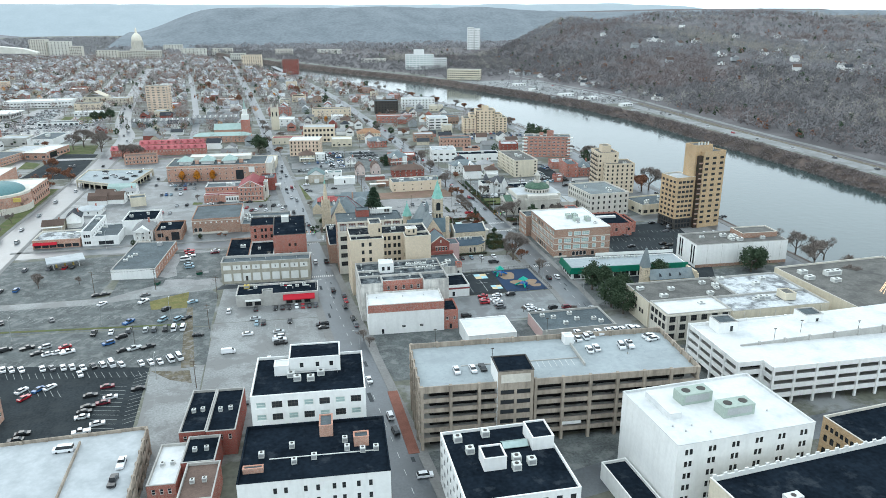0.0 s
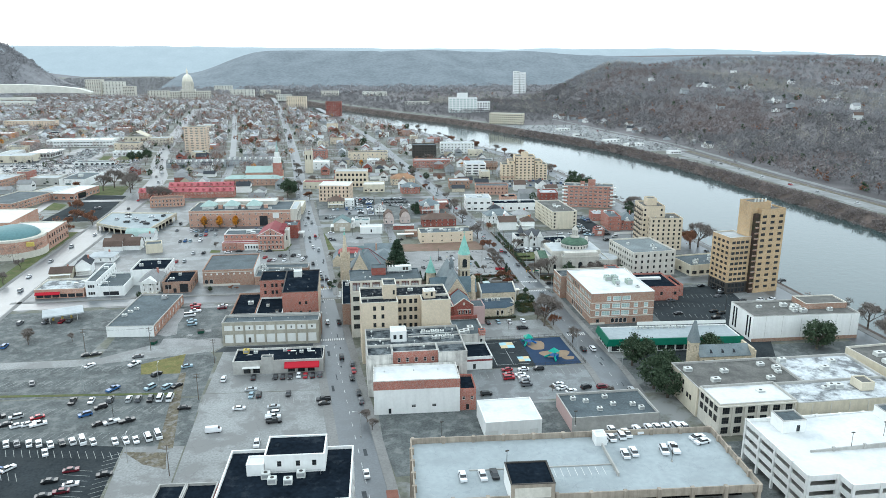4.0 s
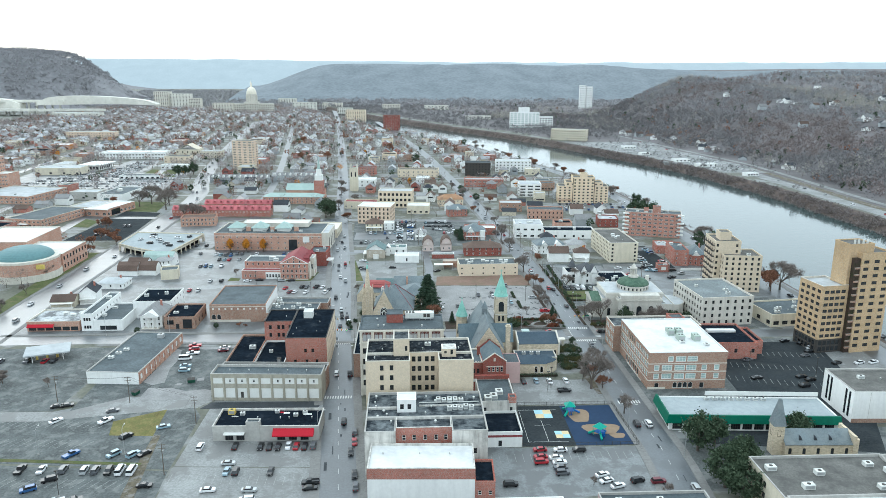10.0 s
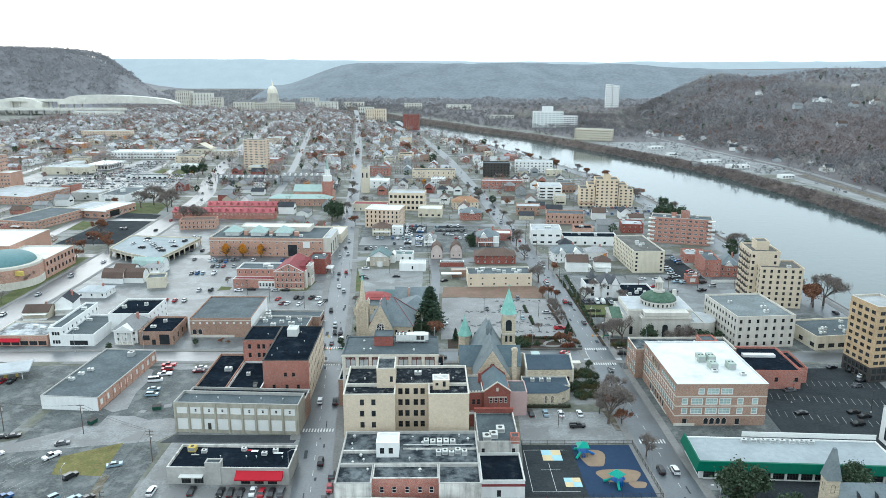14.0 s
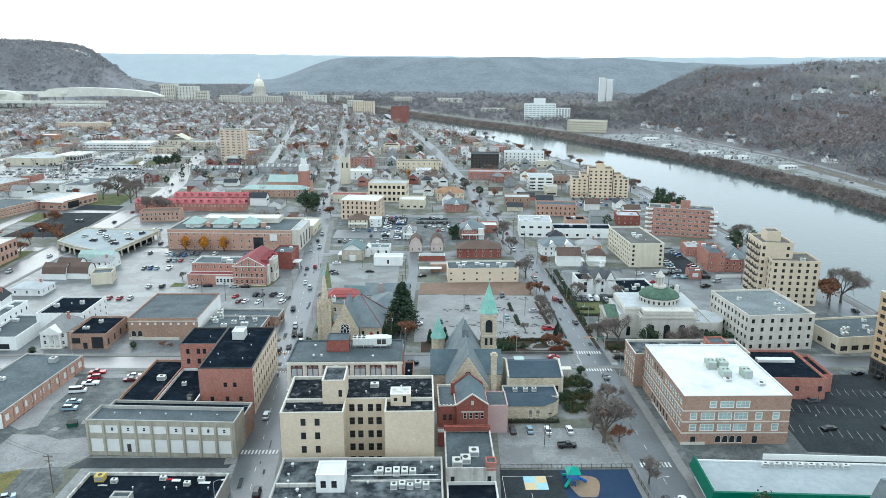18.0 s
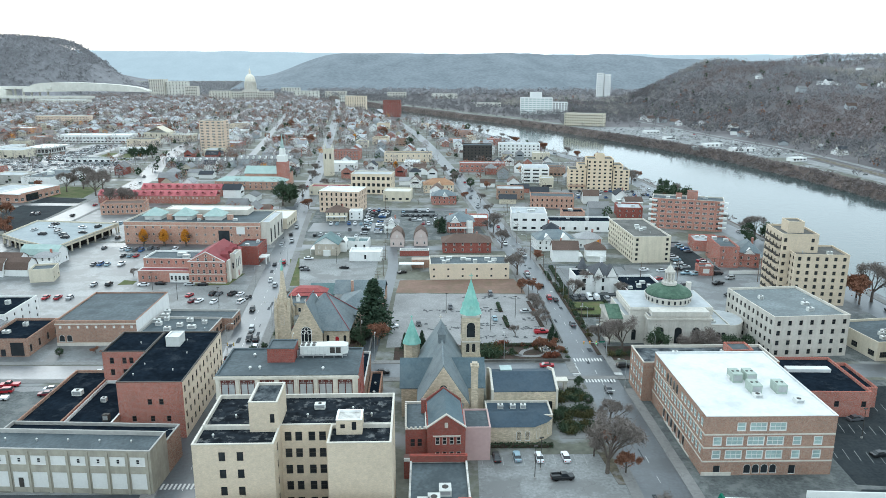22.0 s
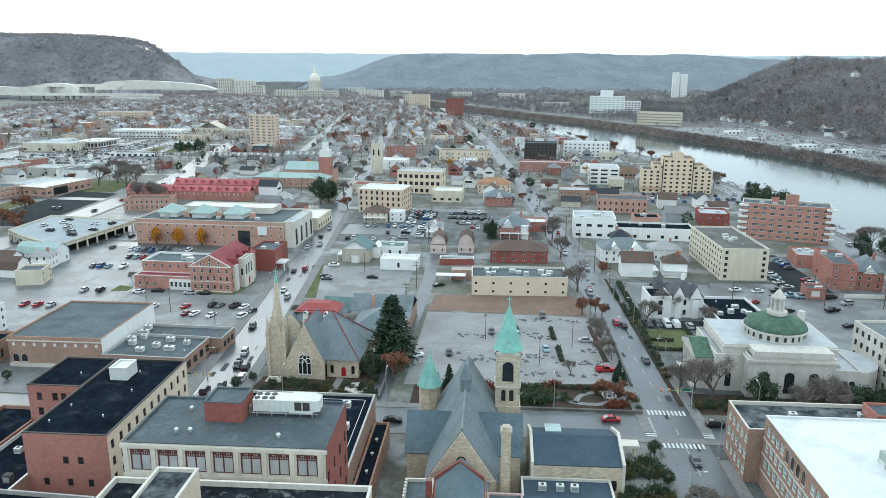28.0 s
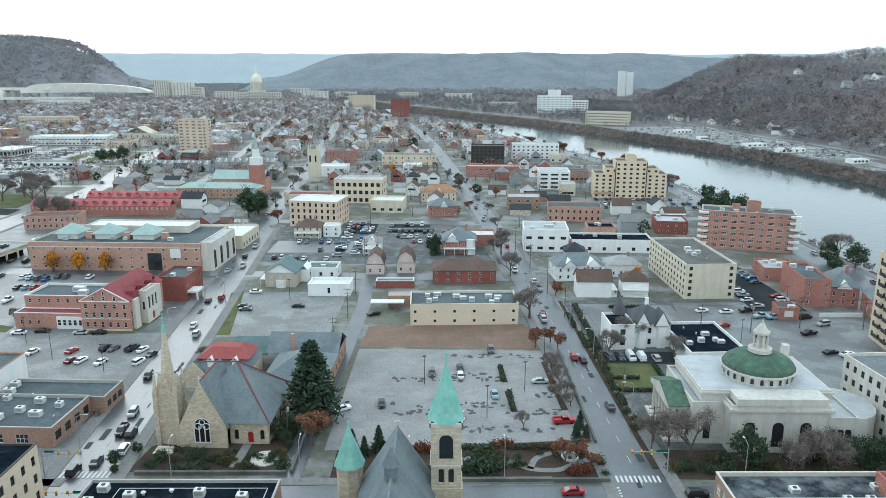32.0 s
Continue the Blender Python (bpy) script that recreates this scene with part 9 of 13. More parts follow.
def white_steeple_church():
    m = pose(-122, 430, 0, 0, 0, -3)
    t = thing("church", "brick church with green roofs and a tall white steeple", "church", m)
    block(t, 0, 0, 56, 14, 6.5, SALMON, MINT, {"S": [(1.2, 1.6, 1.2, 13, "sash", FRAME_W), (4.0, 1.4, 1.2, 13, "sash", FRAME_W)]}, lip=0.1, join=True)
    part("roof", Shape().hip(0, 0, 56, 14, 6.5, 3.0, 0.4).mesh("roof", MINT), t, None, "pale green hipped roof")
    block(t, 18, 20, 54, 36, 10, SALMON, MINT, {"S": [(4, 3, 1.4, 8, "arch", FRAME_W)]}, lip=0.1, join=True)
    part("roof", Shape().gable(18, 20, 54, 36, 10, 5, 0.4, "x").mesh("roof", MINT), t, None, "pale green gabled roof")
    tw = part("tower", Shape().box(46.5, 11.5, 0, 55, 20, 20.5).mesh("tower", RED_BRICK), t)
    part("belfry", Shape().box(47.2, 12.2, 20.5, 54.3, 19.3, 25.5).ring(50.8, 15.8, 25.5, 2.7, 31, 2.4, 8).mesh("belfry", FRAME_W), tw, None, "white belfry")
    part("spire", Shape().ring(50.8, 15.8, 31, 1.6, 43, 0.08, 8).mesh("spire", MINT), tw, None, "green needle spire")
    m = pose(-46, 500, 0, 0, 0, -4)
    t = thing("church_tower", "square cream stone church tower", "tower", m)
    block(t, 0, 0, 8, 8, 24, CREAM, GREY_ROOF, {"S": [(15, 5, 1.4, 2, "arch", FRAME_D)], "W": [(15, 5, 1.4, 2, "arch", FRAME_D)]}, cap=LIME)
    for x in (0.2, 6.8):
        for y in (0.2, 6.8):
            part("pinnacle", Shape().box(x, y, 24.0, x + 1, y + 1, 26.0).prism([(x, y), (x + 1, y), (x + 1, y + 1), (x, y + 1)], 26.0, 28.4, 0, [(x + 0.45, y + 0.45), (x + 0.55, y + 0.45), (x + 0.55, y + 0.55), (x + 0.45, y + 0.55)]).mesh("pinnacle", LIME), t)


white_steeple_church()


def round_theatre():
    """Salmon brick theatre with a blue-green dome and pale base."""
    m = pose(-219.5, 189, 0, 0, 0, 0)
    t = thing("round_theatre", "round orange brick hall with a blue-green dome", "theatre", m)
    part("base", Shape().ring(0, 0, 0, 19.6, 4.2, 19.6, 40).mesh("base", LIME), t)
    part("drum", Shape().ring(0, 0, 4.2, 19.2, 12, 19.2, 40).mesh("drum", SALMON), t)
    part("band", Shape().ring(0, 0, 11.2, 19.4, 12.6, 19.4, 40, 0).mesh("band", LIME), t)
    part("dome", cupola(0, 0, 12.6, 16.2, 6.0, 40, 8, 0.05).mesh("dome", DOME_BLUE), t, None, "smooth blue-green dome")
    block(t, -12, 8, 18.5, 43, 11.5, SALMON, WHITE_ROOF, {"E": [(2, 2.5, 2.0, 8, "wide", FRAME_D), (7, 2.5, 2.0, 8, "wide", FRAME_D)]}, cap=LIME)
    block(t, -52, 26, -12.002, 74, 15, SALMON, WHITE_ROOF, {}, cap=LIME)
    part("gold_sign", Shape().box(13.2, -14.6, 7.8, 17.6, -13.0, 10.4).mesh("gold_sign", PAINT_Y), t)


DOME_BLUE = material("blue_green_dome", (0.12, 0.22, 0.23), 0.6, 0.1, 0.8, 0.1)
round_theatre()


# ---- the quarter beyond the cross street ----
def gambrel(name, label, x, y, turn, w, d, z, wall, roof, rise=3.6, rows=()):
    """A house under a two-pitched barn roof, its gable to the front."""
    t = thing(name, label, "house", pose(x, y, 0, 0, 0, turn))
    for side, (mm, run) in (("S", (pose(-w / 2, -d / 2, 0), w)), ("E", (pose(w / 2, -d / 2, 0, 0, 0, 90), d)), ("N", (pose(w / 2, d / 2, 0, 0, 0, 180), w)), ("W", (pose(-w / 2, d / 2, 0, 0, 0, -90), d))):
        facade(t, mm, run, 0, z, [(1.0, 1.5, 1.0, 2, "sash", FRAME_W)] if side in "SE" else (), wall)
    prof = [(-w / 2 - 0.3, z - 0.25), (-w * 0.36, z + rise * 0.62), (0, z + rise), (w * 0.36, z + rise * 0.62), (w / 2 + 0.3, z - 0.25)]
    for k, (a, b) in enumerate(zip(prof, prof[1:])):
        v = [(a[0], -d / 2 - 0.4, a[1]), (a[0], d / 2 + 0.4, a[1]), (b[0], d / 2 + 0.4, b[1]), (b[0], -d / 2 - 0.4, b[1])]
        v += [(q[0], q[1], q[2] + 0.16) for q in v]
        part("roof_slope", mesh("roof_slope", v, [(0, 1, 2, 3), (7, 6, 5, 4), (0, 4, 5, 1), (1, 5, 6, 2), (2, 6, 7, 3), (3, 7, 4, 0)], roof), t)
    for s in (-1, 1):
        v = [(q[0] * 0.97, s * d / 2, q[1]) for q in prof] 
        part("gable", mesh("gable", v, [(0, 1, 2, 3, 4)[::-s]], wall), t)
        if s < 0:
            window(t, pose(0, -d / 2 - 0.05, z + 0.4), 1.0, 1.4, "sash", FRAME_W)
    return t


def hip_house(name, label, x, y, turn, w, d, z, wall, roof, rise, per=4, gable=None, porch=False):
    """A storeyed house with a hipped roof; gable: a pedimented bay in front."""
    m = pose(x, y, 0, 0, 0, turn)
    t = thing(name, label, "house", m)
    rows = [(zz, 1.5, 1.0, per, "sash", FRAME_W) for zz in ((1.0, 3.9) if z > 5 else (1.0,))]
    for side, f in SIDES.items():
        mm, run = f(w, d)
        facade(t, mm, run, 0, z, rows if side == "S" else [(r[0], r[1], r[2], 3, r[4], r[5]) for r in rows] if side in "WE" else (), wall)
    part("roof", Shape().hip(0, 0, w, d, z, rise, 0.6).mesh("roof", roof), t)
    if gable:
        gx, gw, gm = gable
        part("front_gable", Shape().add([(gx - gw / 2, -0.5, z - 0.6), (gx + gw / 2, -0.5, z - 0.6), (gx, -0.5, z + gw * 0.45), (gx - gw / 2, 2, z - 0.6), (gx + gw / 2, 2, z - 0.6), (gx, 4, z + gw * 0.45)], [(0, 1, 2), (1, 4, 5, 2), (0, 2, 5, 3)]).mesh("front_gable", gm), t)
        part("gable_roof", Shape().gable(gx - gw / 2, -0.45, gx + gw / 2, 4, z - 0.55, gw * 0.47, 0.25, "y").mesh("gable_roof", roof), t)
        window(t, pose(gx, -0.56, z + 0.2), 1.0, 1.2, "sash", FRAME_W)
    if porch:
        part("porch_roof", Shape().box(0.4, -2.6, 2.9, w - 0.4, -0.01, 3.2).mesh("porch_roof", FRAME_W), t)
        for i in range(4):
            xx = 0.7 + (w - 1.7) / 3 * i
            part("porch_post", Shape().box(xx, -2.5, 0, xx + 0.25, -2.25, 2.9).mesh("porch_post", FRAME_W), t)
    part("chimney", Shape().box(w * 0.7, d * 0.55, z, w * 0.7 + 0.9, d * 0.55 + 0.9, z + rise + 0.9).mesh("chimney", RED_BRICK), t)
    return t


TERRACOTTA = material("orange_roof_tiles", (0.34, 0.2, 0.12), 0.85, 0.2, 1.5, 0.2)
PINK_CREAM = material("pinkish_cream_boards", (0.60, 0.50, 0.46), 0.8, 0.08, 1.5, 0.3)


def left_quarter():
    t, m = flat_building("shop_building", "low red brick shopfront with red awning and pale stained roof", "shop", -170.2, 89, 0, 24.9, 19, 5.0, SALMON, PEELING, 1, 0, 0, gear=4, cap=LIME)
    part("awning", Shape().add([(0.4, -0.05, 3.6), (13, -0.05, 3.6), (13, -1.6, 2.6), (0.4, -1.6, 2.6), (0.4, -1.6, 2.3), (13, -1.6, 2.3)], [(3, 2, 1, 0), (4, 5, 2, 3)]).mesh("awning", RED_CLOTH), t, None, "red canvas awning")
    for i in range(6):
        part("shopfront_glass", Shape().box(0.8 + 4 * i, -0.08, 0.4, 4.2 + 4 * i, -0.01, 2.3).mesh("shopfront_glass", GLASS), t)
    flat_building("shop_building", "narrow white two-storey building with long side wall", "shop", -144.2, 88.9, 0, 5.8, 36, 8.6, WHITE, GREY_ROOF, 2, 3, 9, "sash", FRAME_D, 1.0, 1.6, "SE", 1, WHITE)
    flat_building("shop_building", "white shop with broad grey roof and dark shopfront", "shop", -138.3, 88.8, 0, 13.7, 27, 5.4, WHITE, GREY_ROOF, 1, 1, 0, "dark", FRAME_D, 8.0, 2.2, "S", 2, WHITE, first=0.4)
    # white house with columns
    t = hip_house("portico_house", "white house with a columned portico and grey hipped roof", -117.2, 92.4, 0, 10.6, 15, 6.4, WHITE, GREY_SHINGLE, 4.4, 3)
    part("pediment", Shape().box(1.4, -2.2, 5.6, 9.2, -0.02, 6.4).add([(1.2, -2.3, 6.4), (9.4, -2.3, 6.4), (5.3, -2.3, 8.8), (1.2, 3, 6.4), (9.4, 3, 6.4), (5.3, 3, 8.8)], [(0, 1, 2), (1, 4, 5, 2), (0, 2, 5, 3)]).mesh("pediment", FRAME_W), t, None, "white pediment")
    for i in range(4):
        part("column", Shape().ring(1.9 + 2.27 * i, -1.7, 0.4, 0.34, 5.6, 0.28, 10).mesh("column", FRAME_W), t)
    part("porch_base", Shape().box(1.0, -2.6, 0, 9.6, -0.02, 0.4).mesh("porch_base", LIME), t)
    t, m = flat_building("shop_building", "brown brick shop with black roof and dark glazed entrance", "shop", -104.9, 89.8, 0, 14.8, 21, 6.2, BROWN, BLACK_ROOF, 1, 0, 4, "dark", FRAME_D, 1.4, 2.6, "E", 2, BROWN)
    for x0, x1, z0, z1 in ((1.4, 4.6, 2.4, 4.6), (9.0, 13.4, 0.3, 5.0), (5.6, 7.2, 0.2, 2.6)):
        part("shopfront_glass", Shape().box(x0, -0.08, z0, x1, -0.01, z1).mesh("shopfront_glass", GLASS), t)
    flat_building("commercial_building", "tall white-walled building with a black flat roof", "building", -125.5, 106.5, 0, 19, 23, 9.0, WHITE, BLACK_ROOF, 3, 0, 5, "sash", FRAME_D, 0.9, 1.1, "E", 3, FRAME_W)
    hip_house("garage_building", "low white garage with a pale hipped roof", -165, 158.8, -2, 15, 12, 3.4, WHITE, PALE_ROOF, 2.2, 3)
    for x, y, a in ((-157.5, 190, 90), (-146.5, 191, 90), (-155, 200, 90)):
        gambrel("gambrel_house", "white-gabled house under a brown barn roof", x, y, a - 4, 8.5, 12, 3.4, WHITE, BROWN_SHINGLE, 4.6)
    flat_building("shop_building", "plain cream box with a grey roof", "building", -134.5, 176, 12, 10, 10, 6.0, CREAM, GREY_ROOF, 2, 0, 2, "sash", FRAME_D, 0.9, 1.1, "E", 0)
    hip_house("white_house", "white house with a low grey roof and porch", -145, 199, 6, 9.5, 9, 5.6, WHITE, GREY_SHINGLE, 2.0, 3, porch=True)
    gambrel("church_house", "white gabled house with a pale green roof", -146, 213, 84, 9, 19, 4.5, WHITE, MINT, 4.2)
    # low parking deck
    t = thing("parking_garage", "low cream parking deck with cars on its roof", "parking garage")
    pts = [(-145, 220.5), (-136, 279), (-187, 287), (-187, 250), (-172, 238)]
    part("deck", Shape().prism(pts, 4.4, 4.8).mesh("deck", DECK), t)
    # black filling under the deck in place of its shade
    part("core", Shape().prism([(-147, 224), (-139, 276), (-184, 284), (-184, 252), (-170, 241)], 0, 4.4).mesh("core", INNER_SHADE), t)
    for a, b in zip(pts, pts[1:] + pts[:1]):
        n = math.hypot(b[0] - a[0], b[1] - a[1])
        mm = pose(a[0], a[1], 0, 0, 0, math.degrees(math.atan2(b[1] - a[1], b[0] - a[0])))
        part("parapet", Shape().box(0.02, 0.0, 3.4, n - 0.02, 0.3, 5.6).mesh("parapet", CREAM), t, mm)
        for i in range(int(n / 7) + 1):
            part("pier", Shape().box(min(7.0 * i, n - 0.8), -0.2, 0, min(7.0 * i, n - 0.8) + 0.7, 0.4, 5.4).mesh("pier", CREAM), t, mm)
    # fuel canopy on the corner
    t = thing("fuel_canopy", "flat pale canopy of a corner fuel station", "canopy", pose(-144, 54.5, 0, 0, 0, 20))
    part("roof", Shape().box(-9, -6, 3.7, 9, 6, 4.3).mesh("roof", PALE_ROOF), t)
    for x in (-6, 6):
        for y in (-3.5, 3.5):
            part("post", Shape().box(x - 0.15, y - 0.15, 0, x + 0.15, y + 0.15, 3.7).mesh("post", FRAME_W), t)
    for x in (-5, -1, 3):
        part("pump", Shape().box(x, -0.4, 0, x + 0.9, 0.4, 1.7).mesh("pump", PAINT_Y), t)


left_quarter()


def middle_quarter():
    t = thing("house", "beige clapboard house with a white gable and grey roof", "house", pose(-7.2, 229.5, 0, 0, 0, -3))
    s = Shape().box(-6, -6, 0, 6, 7, 6.0)
    part("wall", s.mesh("wall", material("beige_clapboard", (0.46, 0.41, 0.34), 0.85, 0.08, 1.5, 0.3)), t)
    part("gable", Shape().add([(-6, -6.01, 6), (6, -6.01, 6), (0, -6.01, 9.6), (-6, 6.99, 6), (6, 6.99, 6), (0, 6.99, 9.6)], [(0, 1, 2), (4, 3, 5)]).mesh("gable", WHITE), t, None, "white gable")
    part("roof", Shape().gable(-6, -6, 6, 7, 6, 3.7, 0.6, "y").mesh("roof", TEAL_SLATE), t)
    for x in (-3.6, 0, 3.6):
        window(t, pose(x, -6.05, 3.6), 1.0, 1.5, "sash", FRAME_W)
    window(t, pose(0, -6.05, 7.0), 0.9, 1.1, "sash", FRAME_W)
    window(t, pose(-3.6, -6.05, 0.9), 1.0, 1.5, "sash", FRAME_W)
    part("bay", Shape().prism([(-1.8, -6.01), (-1.2, -7.4), (1.6, -7.4), (2.2, -6.01)], 0, 3.0).mesh("bay", FRAME_W), t)
    part("porch", Shape().box(-8.6, -5, 2.7, -6.02, 5, 3.0).box(-8.5, -5, 0, -8.3, -4.8, 2.7).box(-8.5, 4.8, 0, -8.3, 5, 2.7).mesh("porch", FRAME_W), t)
    part("garage_wing", Shape().box(6.02, 2, 0, 9, 9, 5.0).gable(6.1, 2, 9, 9, 5.0, 1.8, 0.2, "y").mesh("garage_wing", WHITE), t)
    gambrel("gambrel_house", "pinkish house with a steep brown barn roof", 28.4, 247, 0, 7.4, 11, 4.6, PINK_CREAM, BROWN_SHINGLE, 5.0)
    gambrel("gambrel_house", "pinkish house with a steep brown barn roof and white finial", 41.2, 249, 0, 7.4, 11, 4.6, PINK_CREAM, BROWN_SHINGLE, 5.0)
    t, m = flat_building("garage_shed", "long low brown shed with a white roof edge", "garage", 30.5, 222, 0, 15, 5, 2.9, DARK_BRICK, GREY_ROOF, 1, 0, 0, gear=0, cap=FRAME_W)
    hip_house("clapboard_house", "dark red-brown boarded house with a brown hipped roof", 52.8, 228, 0, 25.5, 13, 5.6, DARK_BRICK, BROWN_SHINGLE, 3.4, 6)
    hip_house("white_house", "white frame house with a porch and grey gable roof", 19.5, 276, 0, 8.4, 10, 5.6, WHITE, GREY_SHINGLE, 3.0, 2, (4.2, 6.0, WHITE), True)
    t = hip_house("victorian_house", "brick Victorian house with white bays and blue slate roof", 56.8, 276, 0, 15.5, 15, 6.4, RED_BRICK, SLATE, 5.2, 5, (4.4, 6.6, FRAME_W), True)
    part("bay_tower", Shape().prism([(11.0, -0.02), (11.8, -1.6), (14.2, -1.6), (15.0, -0.02)], 0, 7.2).mesh("bay_tower", FRAME_W), t, None, "white two-storey bay")
    flat_building("commercial_building", "low building with a white roof behind the brick house", "building", 58, 294, -3, 24, 13, 5.2, RED_BRICK, WHITE_ROOF, 1, 3, 2, gear=2)
    hip_house("brick_house", "red brick house with white trim and slate roof", 48.6, 364, 4, 17, 12, 6.2, RED_BRICK, SLATE, 3.6, 5, (9, 5.0, FRAME_W))
    hip_house("apartment_house", "cream apartment house with an orange tiled roof", 42.5, 412, 2, 23, 14, 6.4, BEIGE, TERRACOTTA, 4.2, 7, (12, 5, BEIGE))
    hip_house("cream_house", "cream house with a brown hipped roof and porch", -19, 309, 0, 13.5, 11, 5.6, CREAM, BROWN_SHINGLE, 3.6, 4, porch=True)
    flat_building("white_annex", "small white flat-roofed annex", "building", -4.6, 312, 0, 8, 9, 5.6, WHITE, WHITE_ROOF, 2, 2, 0, "sash", FRAME_D, 0.8, 1.0, "S", 0)
    for k, (x0, y0, x1, y1) in enumerate(((4, 318, 21, 346), (27.5, 322, 52, 330), (27.5, 334, 50, 346), (-26, 279, 13, 303))):
        lot("parking_lot", [(x0, y0), (x1, y0), (x1, y1), (x0, y1)], LOT_DARK if k < 3 else ASPHALT, "dark asphalt parking lot with pale lines", 0.06 + 0.004 * k)
    part_wall = thing("carport", "white canopy beside the low tan building", "canopy", pose(31, 194, 0))
    part("roof", Shape().box(0, 0, 2.9, 12, 4, 3.2).mesh("roof", FRAME_W), part_wall)
    for x in (0.2, 5.8, 11.6):
        part("post", Shape().box(x, 0.2, 0, x + 0.2, 0.4, 2.9).mesh("post", METAL), part_wall)
    part("lean_to", Shape().box(6, 5, 0, 14.9, 10, 4.2).mesh("lean_to", BROWN), part_wall)


middle_quarter()


def riverside_quarter():
    """Brick houses and yards between the cream slab and the stepped apartments."""
    flat_building("commercial_building", "low red brick building with a cluttered pale roof", "building", 187, 231, -8, 14, 16, 5.6, RED_BRICK, PALE_ROOF, 1, 3, 3, "sash", FRAME_W, 1.0, 1.4, "SW", 4)
    flat_building("apartment_building", "plain red brick end wall with stepped grey roof", "building", 187.6, 198.5, -6, 9.2, 24, 10.4, RED_BRICK, GREY_ROOF, 3, 2, 5, "sash", FRAME_W, 0.9, 1.4, "SE", 2)
    hip_house("victorian_house", "red brick Victorian house with grey slate gables", 197.2, 199.5, -14, 10, 15, 7.4, RED_BRICK, SLATE, 5.0, 3, (5, 5.4, FRAME_W))
    hip_house("victorian_house", "red brick house with a white bay and slate roof", 204.5, 184, -14, 8.5, 13, 6.6, RED_BRICK, SLATE, 4.4, 3, (4.2, 4.6, FRAME_W), True)
    flat_building("shop_building", "small red brick garage with a white door", "garage", 172.5, 184.5, -6, 7, 7, 4.2, RED_BRICK, GREY_ROOF, 1, 1, 0, "panel", FRAME_W, 3.0, 2.2, "S", 1)
    flat_building("commercial_building", "dark red brick house row with a pale roof", "building", 168, 318, -8, 16, 18, 6.8, DARK_BRICK, PALE_ROOF, 2, 4, 3, "sash", FRAME_W, 1.0, 1.3, "SW", 2)
    lot("parking_lot", [(168, 193), (187, 193), (185.5, 252), (169.5, 252)], LOT_DARK, "dark asphalt yard with parked cars", 0.05)
    part("yard_wall", Shape().box(188, 186.6, 0, 203, 187, 1.6).mesh("yard_wall", FRAME_W))
    tagged(bpy.data.objects["yard_wall"], "white boarded yard wall", "wall", kind="structure")

    t = hip_house("white_house", "big white house with grey gabled roof and front hedge", 103, 231, 6, 20, 13, 6.4, WHITE, SLATE, 4.0, 6, (5.5, 6, WHITE))
    part("cross_gable", Shape().add([(11.5, -0.6, 5.8), (18.5, -0.6, 5.8), (15, -0.6, 9.2), (11.5, 2, 5.8), (18.5, 2, 5.8), (15, 5, 9.2)], [(0, 1, 2), (1, 4, 5, 2), (0, 2, 5, 3)]).mesh("cross_gable", WHITE), t, None, "white cross gable")
    hip_house("white_house", "white cottage with a grey hipped roof", 126, 237, 4, 13, 11, 5.2, WHITE, GREY_SHINGLE, 3.0, 4)


riverside_quarter()


# ---- vehicles ----
def paint(name, c, rough=0.3):
    return material(name, c, rough, 0.04, 1.0, 0.3, spec=0.6)


PAINTS = {"white": paint("white_car_paint", (0.75, 0.76, 0.77)), "black": paint("black_car_paint", (0.012, 0.013, 0.015)), "silver": paint("silver_car_paint", (0.42, 0.44, 0.45)),
          "grey": paint("dark_grey_car_paint", (0.10, 0.105, 0.115)), "red": paint("red_car_paint", (0.35, 0.015, 0.025)), "blue": paint("blue_car_paint", (0.03, 0.10, 0.26)),
          "teal": paint("pale_blue_car_paint", (0.25, 0.36, 0.42)), "maroon": paint("maroon_car_paint", (0.13, 0.012, 0.022))}
CAR_SHAPES = {  # half length, half width, sill, bonnet height, roof height, then cabin stations along the length
    "sedan": (2.35, 0.9, 0.28, 0.92, 1.43, (-1.75, -0.95, 0.55, 1.25)),
    "suv": (2.35, 0.95, 0.35, 1.08, 1.74, (-2.25, -1.85, 0.65, 1.3)),
    "van": (2.75, 1.0, 0.35, 1.25, 2.15, (-2.7, -2.6, 1.45, 2.1)),
    "pickup": (2.8, 0.98, 0.4, 1.08, 1.82, (-0.55, -0.35, 0.85, 1.5)),
}
CAR_TEMPLATES = {}
WHEELS = {}


